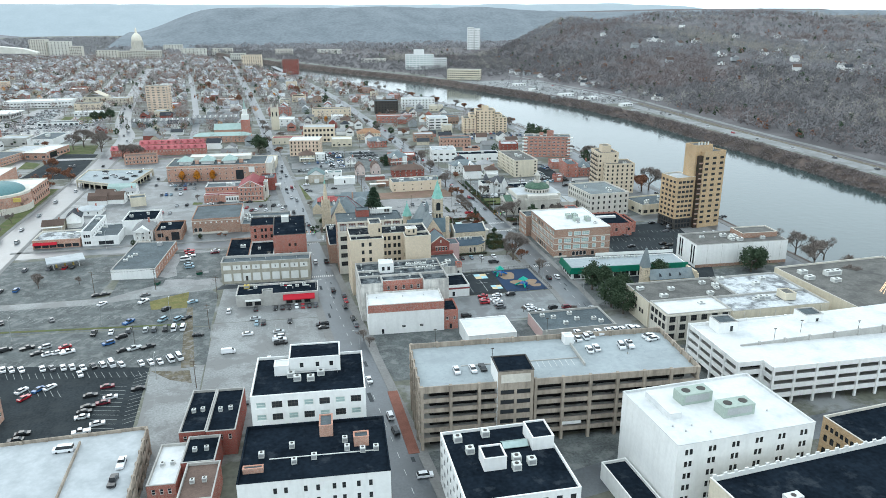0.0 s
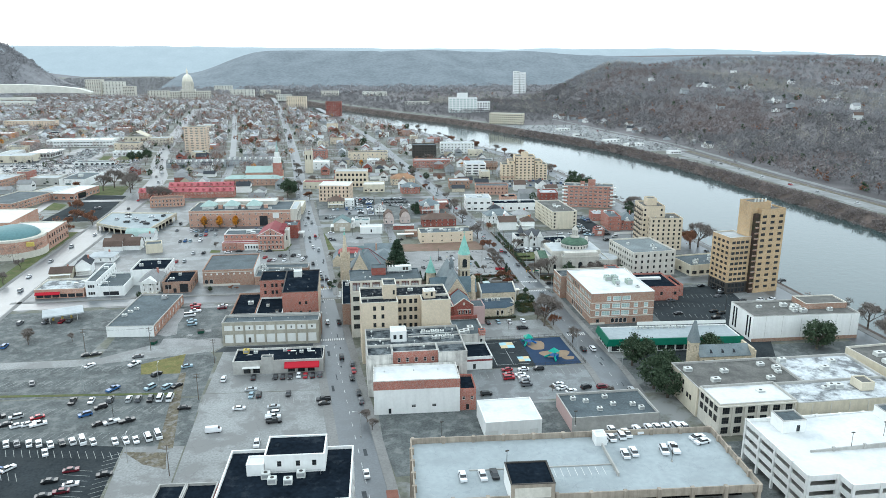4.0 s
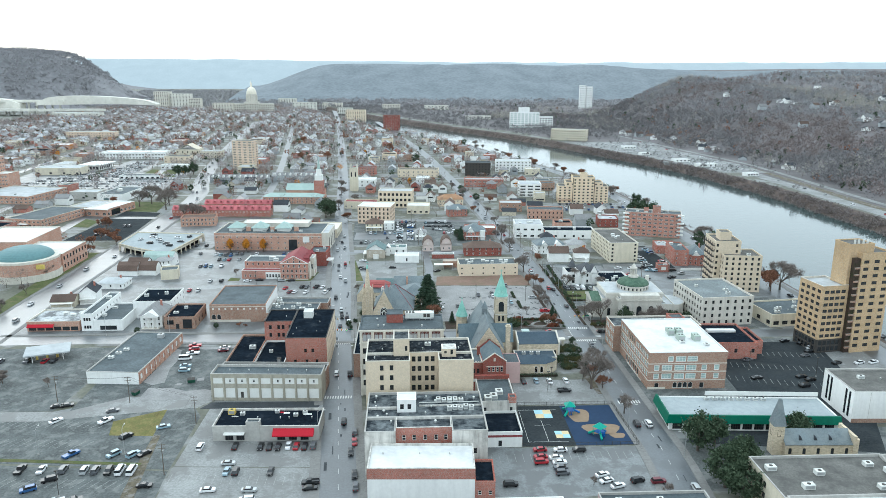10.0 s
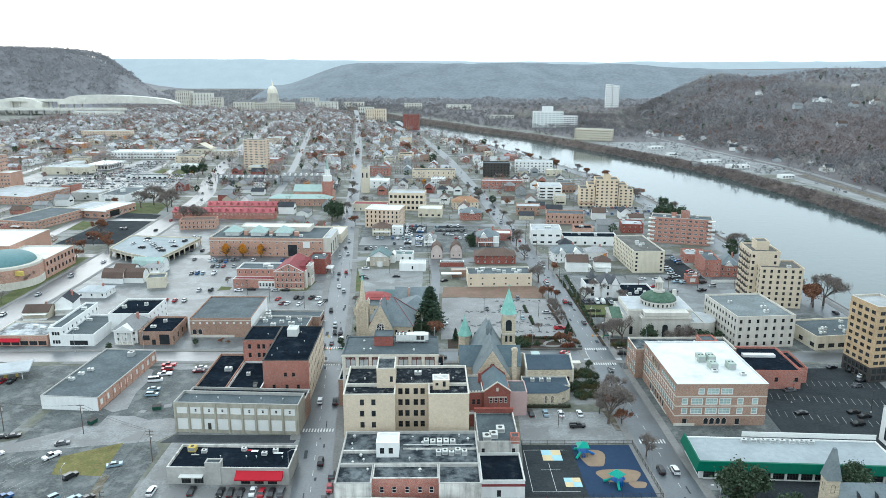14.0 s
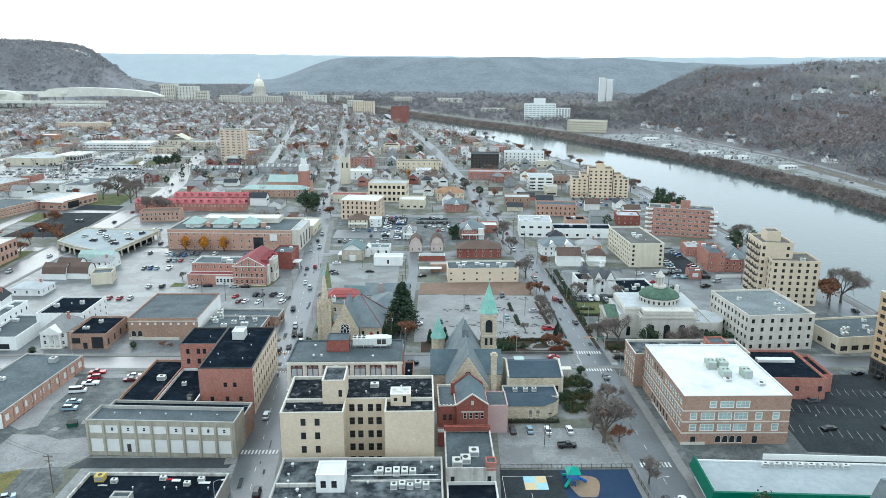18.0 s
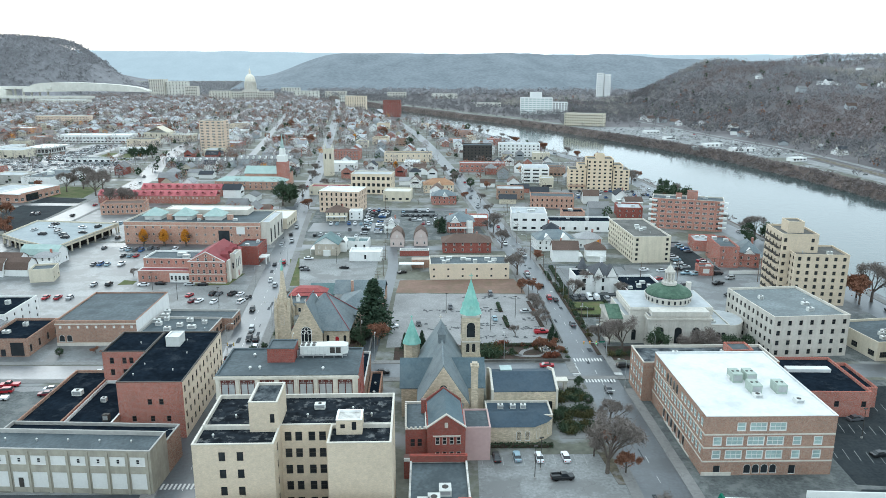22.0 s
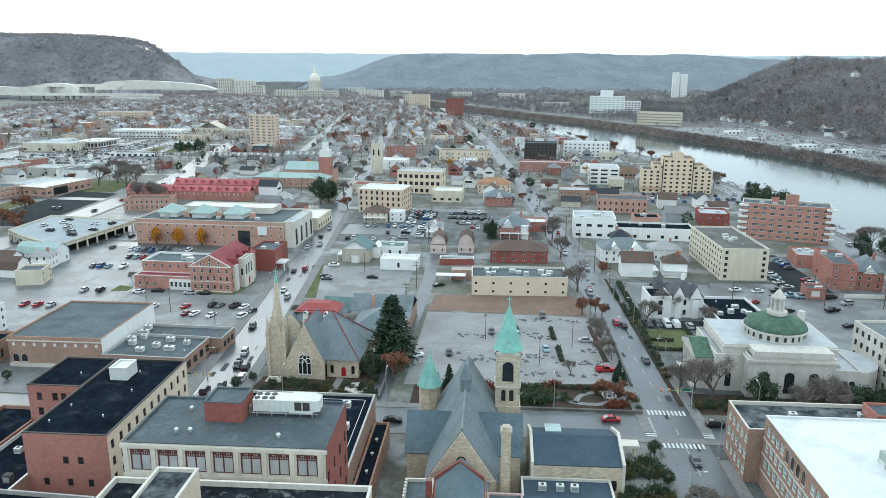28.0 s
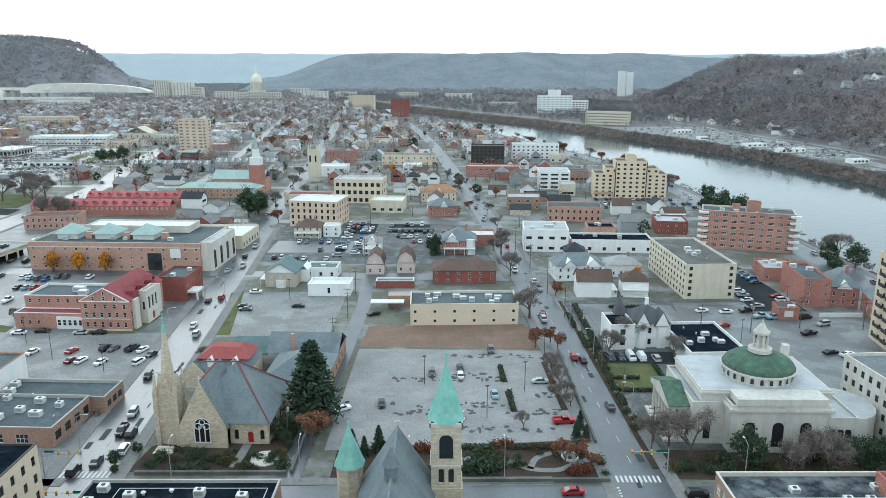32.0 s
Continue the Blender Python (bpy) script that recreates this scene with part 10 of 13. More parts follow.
def car_template(kind, colour):
    """Body with bonnet and tail, glazed cabin, roof, wheels in arches, lamps, bumpers."""
    L, W, sill, deck, top, (a, b, c, d) = CAR_SHAPES[kind]
    t = thing({"sedan": "car", "suv": "sport_utility", "van": "van", "pickup": "pickup_truck"}[kind], f"{colour} {dict(sedan='saloon car', suv='sport utility car', van='panel van', pickup='pickup truck')[kind]} standing on the asphalt", {"van": "van", "pickup": "truck"}.get(kind, "car"), None, "vehicles")
    mat = PAINTS[colour]
    bev = 0.12
    s = Shape()
    pts = [(-L, -W + bev), (-L + bev, -W), (L - 0.3, -W), (L, -W + 0.35), (L, W - 0.35), (L - 0.3, W), (-L + bev, W), (-L, W - bev)]
    s.prism(pts, sill, deck - 0.22)
    s.prism(pts, deck - 0.22, deck, 0, [(x * 0.965, y * 0.93) for x, y in pts])
    if kind == "pickup":
        for q in ((-L + 0.05, -W * 0.93, a, -W * 0.8), (-L + 0.05, W * 0.8, a, W * 0.93), (-L + 0.05, -W * 0.8, -L + 0.16, W * 0.8)):
            s.box(q[0], q[1], deck, q[2], q[3], deck + 0.3)
    part("body", s.mesh("body", mat), t)
    w1, w2 = W * 0.92, W * 0.76
    g = Shape().add([(a, -w1, deck), (d, -w1, deck), (d, w1, deck), (a, w1, deck), (b, -w2, top - 0.06), (c, -w2, top - 0.06), (c, w2, top - 0.06), (b, w2, top - 0.06)], [(0, 1, 5, 4), (1, 2, 6, 5), (2, 3, 7, 6), (3, 0, 4, 7)])
    part("glazing", g.mesh("glazing", GLASS if kind != "van" or colour != "white" else mat), t, None, "dark tinted glass")
    r = Shape().prism([(b - 0.03, -w2 - 0.02), (c + 0.03, -w2 - 0.02), (c + 0.03, w2 + 0.02), (b - 0.03, w2 + 0.02)], top - 0.07, top, 0, [(b + 0.1, -w2 + 0.1), (c - 0.1, -w2 + 0.1), (c - 0.1, w2 - 0.1), (b + 0.1, w2 - 0.1)])
    part("roof", r.mesh("roof", mat), t)
    if kind == "van" and colour == "white":
        part("windscreen", Shape().add([(d + 0.012, -w1 * 0.95, deck + 0.05), (d + 0.012, w1 * 0.95, deck + 0.05), (c + 0.02, w2 * 0.95, top - 0.1), (c + 0.02, -w2 * 0.95, top - 0.1)], [(0, 1, 2, 3)]).mesh("windscreen", GLASS), t)
    if "wheel" not in WHEELS:
        WHEELS["wheel"] = Shape().tube((0, -0.11, 0), (0, 0.11, 0), 0.33, 0.33, 12).mesh("wheel", TYRE)
    for x in (-L * 0.62, L * 0.63):
        for y in (-W + 0.08, W - 0.08):
            part("wheel", WHEELS["wheel"], t, pose(x, y, 0.33))
    for y in (-W * 0.68, W * 0.68):
        part("headlight", Shape().box(L - 0.06, y - 0.17, deck - 0.38, L + 0.012, y + 0.17, deck - 0.22).mesh("headlight", LAMP_W), t)
        part("tail_light", Shape().box(-L - 0.012, y - 0.15, deck - 0.4, -L + 0.05, y + 0.15, deck - 0.2).mesh("tail_light", LAMP_R), t)
    t.matrix_basis = pose(0, 0, -60)
    return t


USED = set()


def far_car(kind, colour):
    """The same car joined into one mesh, for the lots that stay far off."""
    L, W, sill, deck, top, (a, b, c, d) = CAR_SHAPES[kind]
    w1, w2 = W * 0.92, W * 0.76
    s = Shape().box(-L, -W, sill, L, W, deck)
    s.add([(a, -w1, deck), (d, -w1, deck), (d, w1, deck), (a, w1, deck), (b, -w2, top), (c, -w2, top), (c, w2, top), (b, w2, top)], [(0, 1, 5, 4), (1, 2, 6, 5), (2, 3, 7, 6), (3, 0, 4, 7)], 1)
    s.add([(b, -w2, top), (c, -w2, top), (c, w2, top), (b, w2, top)], [(0, 1, 2, 3)])
    for x in (-L * 0.62, L * 0.63):
        for y in (-W + 0.08, W - 0.08):
            s.tube((x, y - 0.11, 0.33), (x, y + 0.11, 0.33), 0.33, 0.33, 6, 2)
    return s


FAR_CARS = {}
DISTANT = Shape()
TINTS = ["white", "silver", "grey", "black", "red", "blue", "teal", "maroon"]


def car(x, y, turn, kind="sedan", colour="white", z=0.06):
    key = (kind, colour)
    if y > 300 or x < -200:
        # past the nearest few hundred the cars are joined
        q, a = far_car(kind, colour), radians(turn + 90)
        DISTANT.add([(x + vx * math.cos(a) - vy * math.sin(a), y + vx * math.sin(a) + vy * math.cos(a), z + vz) for vx, vy, vz in q.v], q.f)
        DISTANT.i[-len(q.f):] = [8 if e == 1 else 9 if e == 2 else TINTS.index(colour) for e in q.i]
        return None
    if y > 160 or y < -80 or x < -66 or x > 125:
        if key not in FAR_CARS:
            FAR_CARS[key] = far_car(kind, colour).mesh("car", [PAINTS[colour], GLASS, TYRE])
        name = {"van": "van", "pickup": "pickup_truck"}.get(kind, "car")
        return tagged(part(name, FAR_CARS[key], None, pose(x, y, z, 0, 0, turn + 90)), f"{colour} car far off on the asphalt", {"van": "van", "pickup": "truck"}.get(kind, "car"), "vehicles")
    if key not in CAR_TEMPLATES:
        CAR_TEMPLATES[key] = car_template(kind, colour)
    m = pose(x, y, z, 0, 0, turn + 90)
    if key not in USED:
        USED.add(key)
        CAR_TEMPLATES[key].matrix_basis = m
        return CAR_TEMPLATES[key]
    return copy_thing(CAR_TEMPLATES[key], m)


COLOURS = {"w": "white", "k": "black", "s": "silver", "g": "grey", "r": "red", "b": "blue", "t": "teal", "m": "maroon"}
KINDS = {"c": "sedan", "u": "suv", "v": "van", "p": "pickup"}


def parked(spots, codes, turn, z=0.06):
    """Cars at (x, y) spots; codes name colour and kind for each, turn is the way that they face (0: up the street)."""
    for (x, y), code in zip(spots, codes.split()):
        car(x, y, turn + random.uniform(-2.5, 2.5) + (180 if random.random() < 0.35 else 0), KINDS[code[1]], COLOURS[code[0]], z)


def row(x0, y0, x1, y1, n, turn, fill=1.0, mix="wc sc kc gc wu ku gu rc bu su wp tc"):
    """A line of stalls, some of them empty."""
    for i in range(n):
        q = i / max(1, n - 1)
        pick = random.choice(mix.split())
        if random.random() < fill:
            parked([(x0 + (x1 - x0) * q, y0 + (y1 - y0) * q)], pick, turn)


parked([(-121.9, -86.4), (-116.3, -86.8), (-112.9, -85.8), (-119.4, -92.1)], "wc bc wc rc", -35)
parked([(-93, -89.3), (-81.9, -93.3), (-97.3, -94.9), (-90.3, -97.6), (-91.9, -101.1), (-96.2, -102.9), (-96.6, -106.2), (-96.5, -109.6), (-90.6, -114.9), (-94.4, -119.2), (-112.3, -116.4), (-113.2, -120)], "mc kc kc wc mc kc kc wc wc wp kc kc", -80)
parked([(-134.1, -67.7), (-131, -68.4), (-127.3, -69.2), (-119.9, -69.9), (-116.5, -70.1), (-112.5, -70.5), (-109.3, -70.8), (-105.2, -72.1), (-105, -77.3), (-101.8, -71.4), (-98.6, -71.1), (-95.3, -71.3), (-91.7, -72.2)], "wc wc wc wc gc wc wc wc wc kc wu wv wc", 25)
parked([(-84.5, -72.8), (-81.1, -72.6), (-77.8, -72.8), (-74.1, -71.7), (-71, -70.8)], "wc wc wc wv wv", 22)
parked([(-139, -49.7), (-131.2, -49.8), (-124.5, -50.3), (-126, -55.6), (-121.5, -57), (-118.1, -56.3), (-114.6, -56.9), (-116.9, -51.4), (-93.6, -59.5), (-89.5, -58.8), (-84.5, -58.4), (-100.6, -51.7), (-96.8, -46.4)], "ku kp su kc wc wc wp rc kc sp kp bu ku", -62)
parked([(-108.7, -40.2), (-102, -40.3), (-95.1, -40.7), (-88.3, -41.2), (-84.8, -41.4), (-80.4, -42), (-76.9, -41.9), (-73.2, -42.1)], "kp wc gu su gu ku wv wv", 2)
parked([(-96.9, -31.1), (-82.9, -31.6), (-76.4, -32), (-73, -31.4), (-83.3, -19.5), (-94.9, -7.4), (-112.9, -6.7)], "bp tu tu kc ku wp wc", -35)
parked([(-72.7, -12.8), (-95.6, 0.7), (-114.4, 5.8), (-117.8, 5.2)], "tc gc kc kc", -70)
parked([(-43.1, -43.7), (-40.2, -43.9), (-29.2, -44.2), (-35.4, -28.3), (-32.4, -28.5), (-29.5, -28.7), (-26.1, -28.1), (-23.4, -28.6), (-20.5, -28.8), (-17.6, -28.6), (-55.6, -27.8), (-44, -27.7)], "tc ku kc kc kc kc wc rc kc gu wu kc ku", 0)
parked([(-43.8, -38.6), (-66.3, -50.8), (-46.3, -54), (-33.8, -54.5), (-15.7, -51.1), (-15.4, -54.2), (-33.4, -59.7), (-33.4, -62.6), (-32.8, -65.8), (-52.9, -69.8), (-46, -112)], "sc kc wc sc kp kc wu wp kp wv kp", -88)
parked([(-83.4, 65.9), (-82.6, 61.5), (-81.8, 56.5), (-83.4, 50.5), (-81, 42.5), (-79.9, 37.4), (-69.2, 63), (-69.2, 59.6)], "rp ru wp wv tc tu wc mc", -82)
parked([(65.4, -126.3), (67.9, -126.2), (73.3, -124.6), (71.1, -125.6), (80.9, -122.9), (83.4, -122.9), (86.1, -123.1), (89.2, -122.7), (91.6, -123.2), (69.8, -122.4), (77.2, -123.1)], "wc wc wc wu wc wc wc wu wc wc wc", 0, 19.86)
parked([(68.6, -135.4), (71.4, -134.6), (80, -135.1), (83.2, -134.5)], "wc wc wu wp", -8, 19.86)
parked([(92.5, -129.5), (92.8, -132)], "wc wc", -75, 19.86)
parked([(22.6, -140.4), (27.8, -140.6), (31, -140.4)], "wc wc kc", 0, 19.86)
parked([(61.7, 21), (66.9, 21.2), (72.4, 20.8), (79.1, 20.8)], "kc tc wc wc", 2)
parked([(76.6, 11.6), (92.3, -54.8), (46.1, -54.6)], "kp mu ku", -88)
parked([(58.8, -34), (65.6, -34.4), (71.9, -34.8), (58.2, -38.6), (57.9, -41.9), (63.2, -39.3), (63.8, -42.3), (63.4, -45.5), (63.5, -48.7)], "rc wc ku rc ru wc wc gc gu", -88)
parked([(75.8, -50.2), (76.2, -53.7), (79, -56.7), (86, -54)], "wc wc wc ku", -70)
parked([(71.7, 155.6), (62, 141.8), (62, 136.6), (53.9, 138.2), (70.7, 124.2), (41.2, 118.8), (61.5, 112)], "gu kc wc gu tc kc wc", 3)
parked([(83.9, 132.6), (86.6, 109.2)], "sc rp", -85)
parked([(-68.4, 154.4), (-53.2, 147.8), (-50.3, 147.8), (-43.9, 146.5), (-47.2, 157.2), (-44.7, 157.2), (-39, 157.2), (-35.4, 156.3), (-31.2, 152.2), (-32.7, 146.5), (-56.7, 155.3)], "wc mc wc wc ku gc kp wc kc wu rc", -15)
parked([(-81.9, 171), (-75, 172.7), (-61.6, 171), (-55.7, 171)], "wc kc sc kc", -86)
parked([(-20.8, 113.8), (-19.6, 104.4), (-16.9, 103.2), (-15.4, 95.6), (-19.3, 90.6), (-22.4, 86.6), (-20.3, 65)], "su kp ku wu gc ku wc", 5)
parked([(-15.5, 31.6), (-9.9, 31.2), (-8.8, -11.4), (-4.3, -19.3), (-3.9, -26.4), (-2.4, -47), (-1.6, -53.9), (-4.7, -33)], "wu kp ku gu rc kc gc kc", 5)
parked([(-1.5, -104), (2.7, -129.9), (3.1, -139.3)], "wc wu ku", 5)
parked([(8.1, -164), (83.7, 78.6), (108.7, 77.5), (30, 74), (-60, 75)], "wu rc ku kc sc", -88)
parked([(97, -17.2), (101.2, -17.4), (102.5, -59), (100.6, -66.5), (99.5, 60), (96.2, 150), (95.6, 168), (92, 188), (94, 230), (88, 290)], "ku wu su ku gc ru kc rc wc rc", 1)
parked([(-27, 178), (-30.5, 205), (-35, 246), (-34, 270), (-42, 300), (-44, 330), (-47, 370), (-55, 420), (-52, 468), (-60, 520)], "wc kc sc ku wc gc wc kc wc sc", 5)
parked([(107.1, 149.5), (110.2, 149.5), (113.1, 149.6), (116.2, 149.5), (120.4, 148.5)], "gu gu wv wv sv".replace("sv", "su"), 3)
parked([(-15.2, 198.4), (-13.9, 194.8), (4.4, 198.5), (-15.5, 216)], "kc gc kc wc", -88)
parked([(32.6, 189.5), (31.4, 116)], "kc wc", -60)
parked([(149.1, 192.7), (157.3, 191.5), (165, 192.7), (150.9, 177.4), (167.4, 186.6), (171.6, 185.4), (182.2, 185.4), (185.2, 178.5)], "wc wc kp rc tp tp ku su", -75)
parked([(174.7, 153.4), (178.9, 151.6), (176.2, 169.9), (160, 168), (170, 205), (196, 215), (205, 160), (222, 166)], "kc wc kv kc wc kc sc wc".replace("kv", "kp"), -70)
parked([(192, 62), (198.3, 58.5), (192.3, 43.9), (199.7, 52.5), (196.6, 48.7), (201.5, 35), (211.7, 35), (218.3, 35.3)], "kc kc gc wu kc kc wc wc", -70)
parked([(178.4, 21.4), (180.5, 18.2), (186.3, 13), (159.2, 20.8), (174.9, 12.4), (243, 65.2), (164, 40), (170, 52)], "kc kc kc kc ku kc gc wc", -80)
# busier lots farther up the valley
row(-50, -80, -20, -82, 8, 0, 0.25)
row(-170, -20, -120, -22, 16, 20, 0.12)
row(106, 176, 136, 178, 9, 0, 0.5)
row(8, 268, 8, 330, 18, -90, 0.55)
row(16, 268, 16, 330, 18, -90, 0.4)
row(36, 300, 68, 296, 11, 0, 0.75)
row(34, 312, 66, 308, 11, 0, 0.7)
row(34, 322, 64, 320, 10, 0, 0.9, "kc gc ku gu kc")
row(-20, 268, 4, 266, 8, 0, 0.5)
row(154, 390, 232, 388, 24, 0, 0.6)
row(156, 402, 232, 400, 24, 0, 0.6)
row(157, 419, 205, 416, 15, 0, 0.85)
row(-172, 262, -130, 262, 13, 0, 0.5)
row(-176, 300, -130, 302, 14, 0, 0.4)
row(-74, 236, -50, 234, 8, 0, 0.6)
row(-116, 238, -86, 236, 10, 0, 0.6)
row(-175, 20, -150, 20, 8, 0, 0.4)
row(-170, 50, -136, 50, 10, 0, 0.3)
crowd = Shape()
for k in range(9):
    for i in range(46):
        if random.random() < 0.7:
            q = far_car(random.choice(("sedan", "suv", "sedan")), "white")
            x, y = -420 + 4 * k + (168 - 4 * k) * i / 45, 490 + 17 * k - 8 * i / 45
            crowd.add([(x - vy, y + vx, vz + 0.06) for vx, vy, vz in q.v], q.f)
            tint = random.choice((0, 0, 0, 1, 1, 2, 3))
            crowd.i[-len(q.f):] = [5 if e == 1 else 6 if e == 2 else tint for e in q.i]
for i in range(210):
    q = far_car("sedan", "white")
    y = 600 + 12 * random.randrange(29)
    x, a = bank(y) + river_width(y) + 22 + 3.2 * random.randrange(int((foot(y) - 48) / 3.2) + 1), 1.6
    crowd.add([(x + vx * math.cos(a) - vy * math.sin(a), y + vx * math.sin(a) + vy * math.cos(a), vz + 5.35) for vx, vy, vz in q.v], q.f)
    crowd.i[-len(q.f):] = [5 if e == 1 else 6 if e == 2 else random.choice((0, 0, 1)) for e in q.i]
tagged(part("parked_cars", crowd.mesh("parked_cars", [PAINTS["white"], PAINTS["silver"], PAINTS["grey"], PAINTS["black"], PAINTS["red"], GLASS, TYRE])), "crowd of parked cars in a distant lot", "cars", kind="stuff")
for line, ys in ((VIRGIN, range(110, 560, 34)), (QUARRY, range(130, 620, 38)), (LEFT_AVENUE, range(60, 900, 33)), (FAR_ROAD, range(100, 1500, 46)), (RIVERSIDE, range(80, 1100, 48))):
    pts = along(line, 3.0)
    for y in ys:
        x, yy, a = min(pts, key=lambda p: abs(p[1] - y - random.uniform(0, 12)))
        s = random.choice((-2.6, 2.6))
        z = 5.3 if line is FAR_ROAD else 0.12
        car(x + s * math.sin(radians(a)), yy - s * math.cos(radians(a)), a - 90 + (180 if s < 0 else 0), random.choice(("sedan", "suv", "sedan", "pickup")), random.choice(("white", "black", "silver", "grey", "white", "grey", "silver", "red", "black")), z)


# ---- markings, playground, street furniture ----
def lines(name, segs, z, mat, label, wide=0.14):
    """Painted lines as thin raised strips, one object of many strokes."""
    s = Shape()
    for x0, y0, x1, y1 in segs:
        n = math.hypot(x1 - x0, y1 - y0)
        px, py = (y0 - y1) / n * wide / 2, (x1 - x0) / n * wide / 2
        s.add([(x0 - px, y0 - py, z), (x1 - px, y1 - py, z), (x1 + px, y1 + py, z), (x0 + px, y0 + py, z)], [(0, 1, 2, 3)])
    tagged(part(name, s.mesh(name, mat)), label, "road marking", kind="stuff")


def stalls(x0, y0, x1, y1, n, lx, ly):
    return [(x0 + (x1 - x0) * i / n, y0 + (y1 - y0) * i / n, x0 + (x1 - x0) * i / n + lx, y0 + (y1 - y0) * i / n + ly) for i in range(n + 1)]


lines("stall_lines", stalls(-135, -70, -82, -79, 20, 2.2, -4.8) + stalls(-95, -88, -93, -122, 12, 8.5, -2) + stalls(-80.5, -80, -78.5, -114, 13, -4.6, -2) + stalls(-125, -84, -110, -88, 6, 2.5, -5), 0.045, PAINT_FADED, "faded white parking stall lines")
lines("stall_lines", stalls(148, 20, 190, 8, 16, 1.0, 5) + stalls(152, 34, 196, 26, 17, 1.0, 5) + stalls(150, 48, 200, 42, 19, 1.0, 5) + stalls(-172, -62, -66, -72, 40, 2.0, 4.6) + stalls(-172, -45, -70, -52, 38, 2.6, 4.8) + stalls(-172, -20, -96, -26, 28, 2.6, 4.8) + stalls(-172, -8, -96, -12, 28, 2.6, 4.8) + stalls(-60, -44, -16, -47, 16, 0, -5) + stalls(42, -36, 92, -35, 19, 0, -5) + stalls(58, 23, 84, 23, 10, 0, -5), 0.05, PAINT_FADED, "faded white parking stall lines", 0.12)
dashes = []
for line in (QUARRY, VIRGIN):
    for x, y, a in along(line, 9.0):
        if y < 700:
            dashes.append((x, y, x + 3 * math.cos(radians(a)), y + 3 * math.sin(radians(a))))
lines("lane_dashes", dashes, 0.13, PAINT, "white dashed lane line", 0.13)
zebra = []
for cx, cy, n, lx, ly, sx, sy in ((93.9, 82.5, 10, 0, 2.6, 0.98, 0), (94.3, 66, 10, 0, 2.6, 0.98, 0), (-24.5, 84.4, 11, 0, 2.6, 1.0, 0), (-23, 66, 11, 0, 2.6, 1.0, 0), (-17.8, 8.6, 11, 0, 2.4, 1.0, 0), (95.6, 0.0, 9, 0, 2.6, 1.0, 0), (91, 71.5, 10, 2.6, 0, 0, 1.0), (104.4, 71.5, 10, 2.6, 0, 0, 1.0), (-30.5, 71, 10, 2.6, 0, 0, 1.0), (-11.5, 71, 10, 2.6, 0, 0, 1.0)):
    zebra += [(cx + sx * i, cy + sy * i, cx + sx * i + lx, cy + sy * i + ly) for i in range(n)]
lines("zebra_crossing", zebra, 0.14, PAINT, "worn white zebra crossing bars", 0.5)


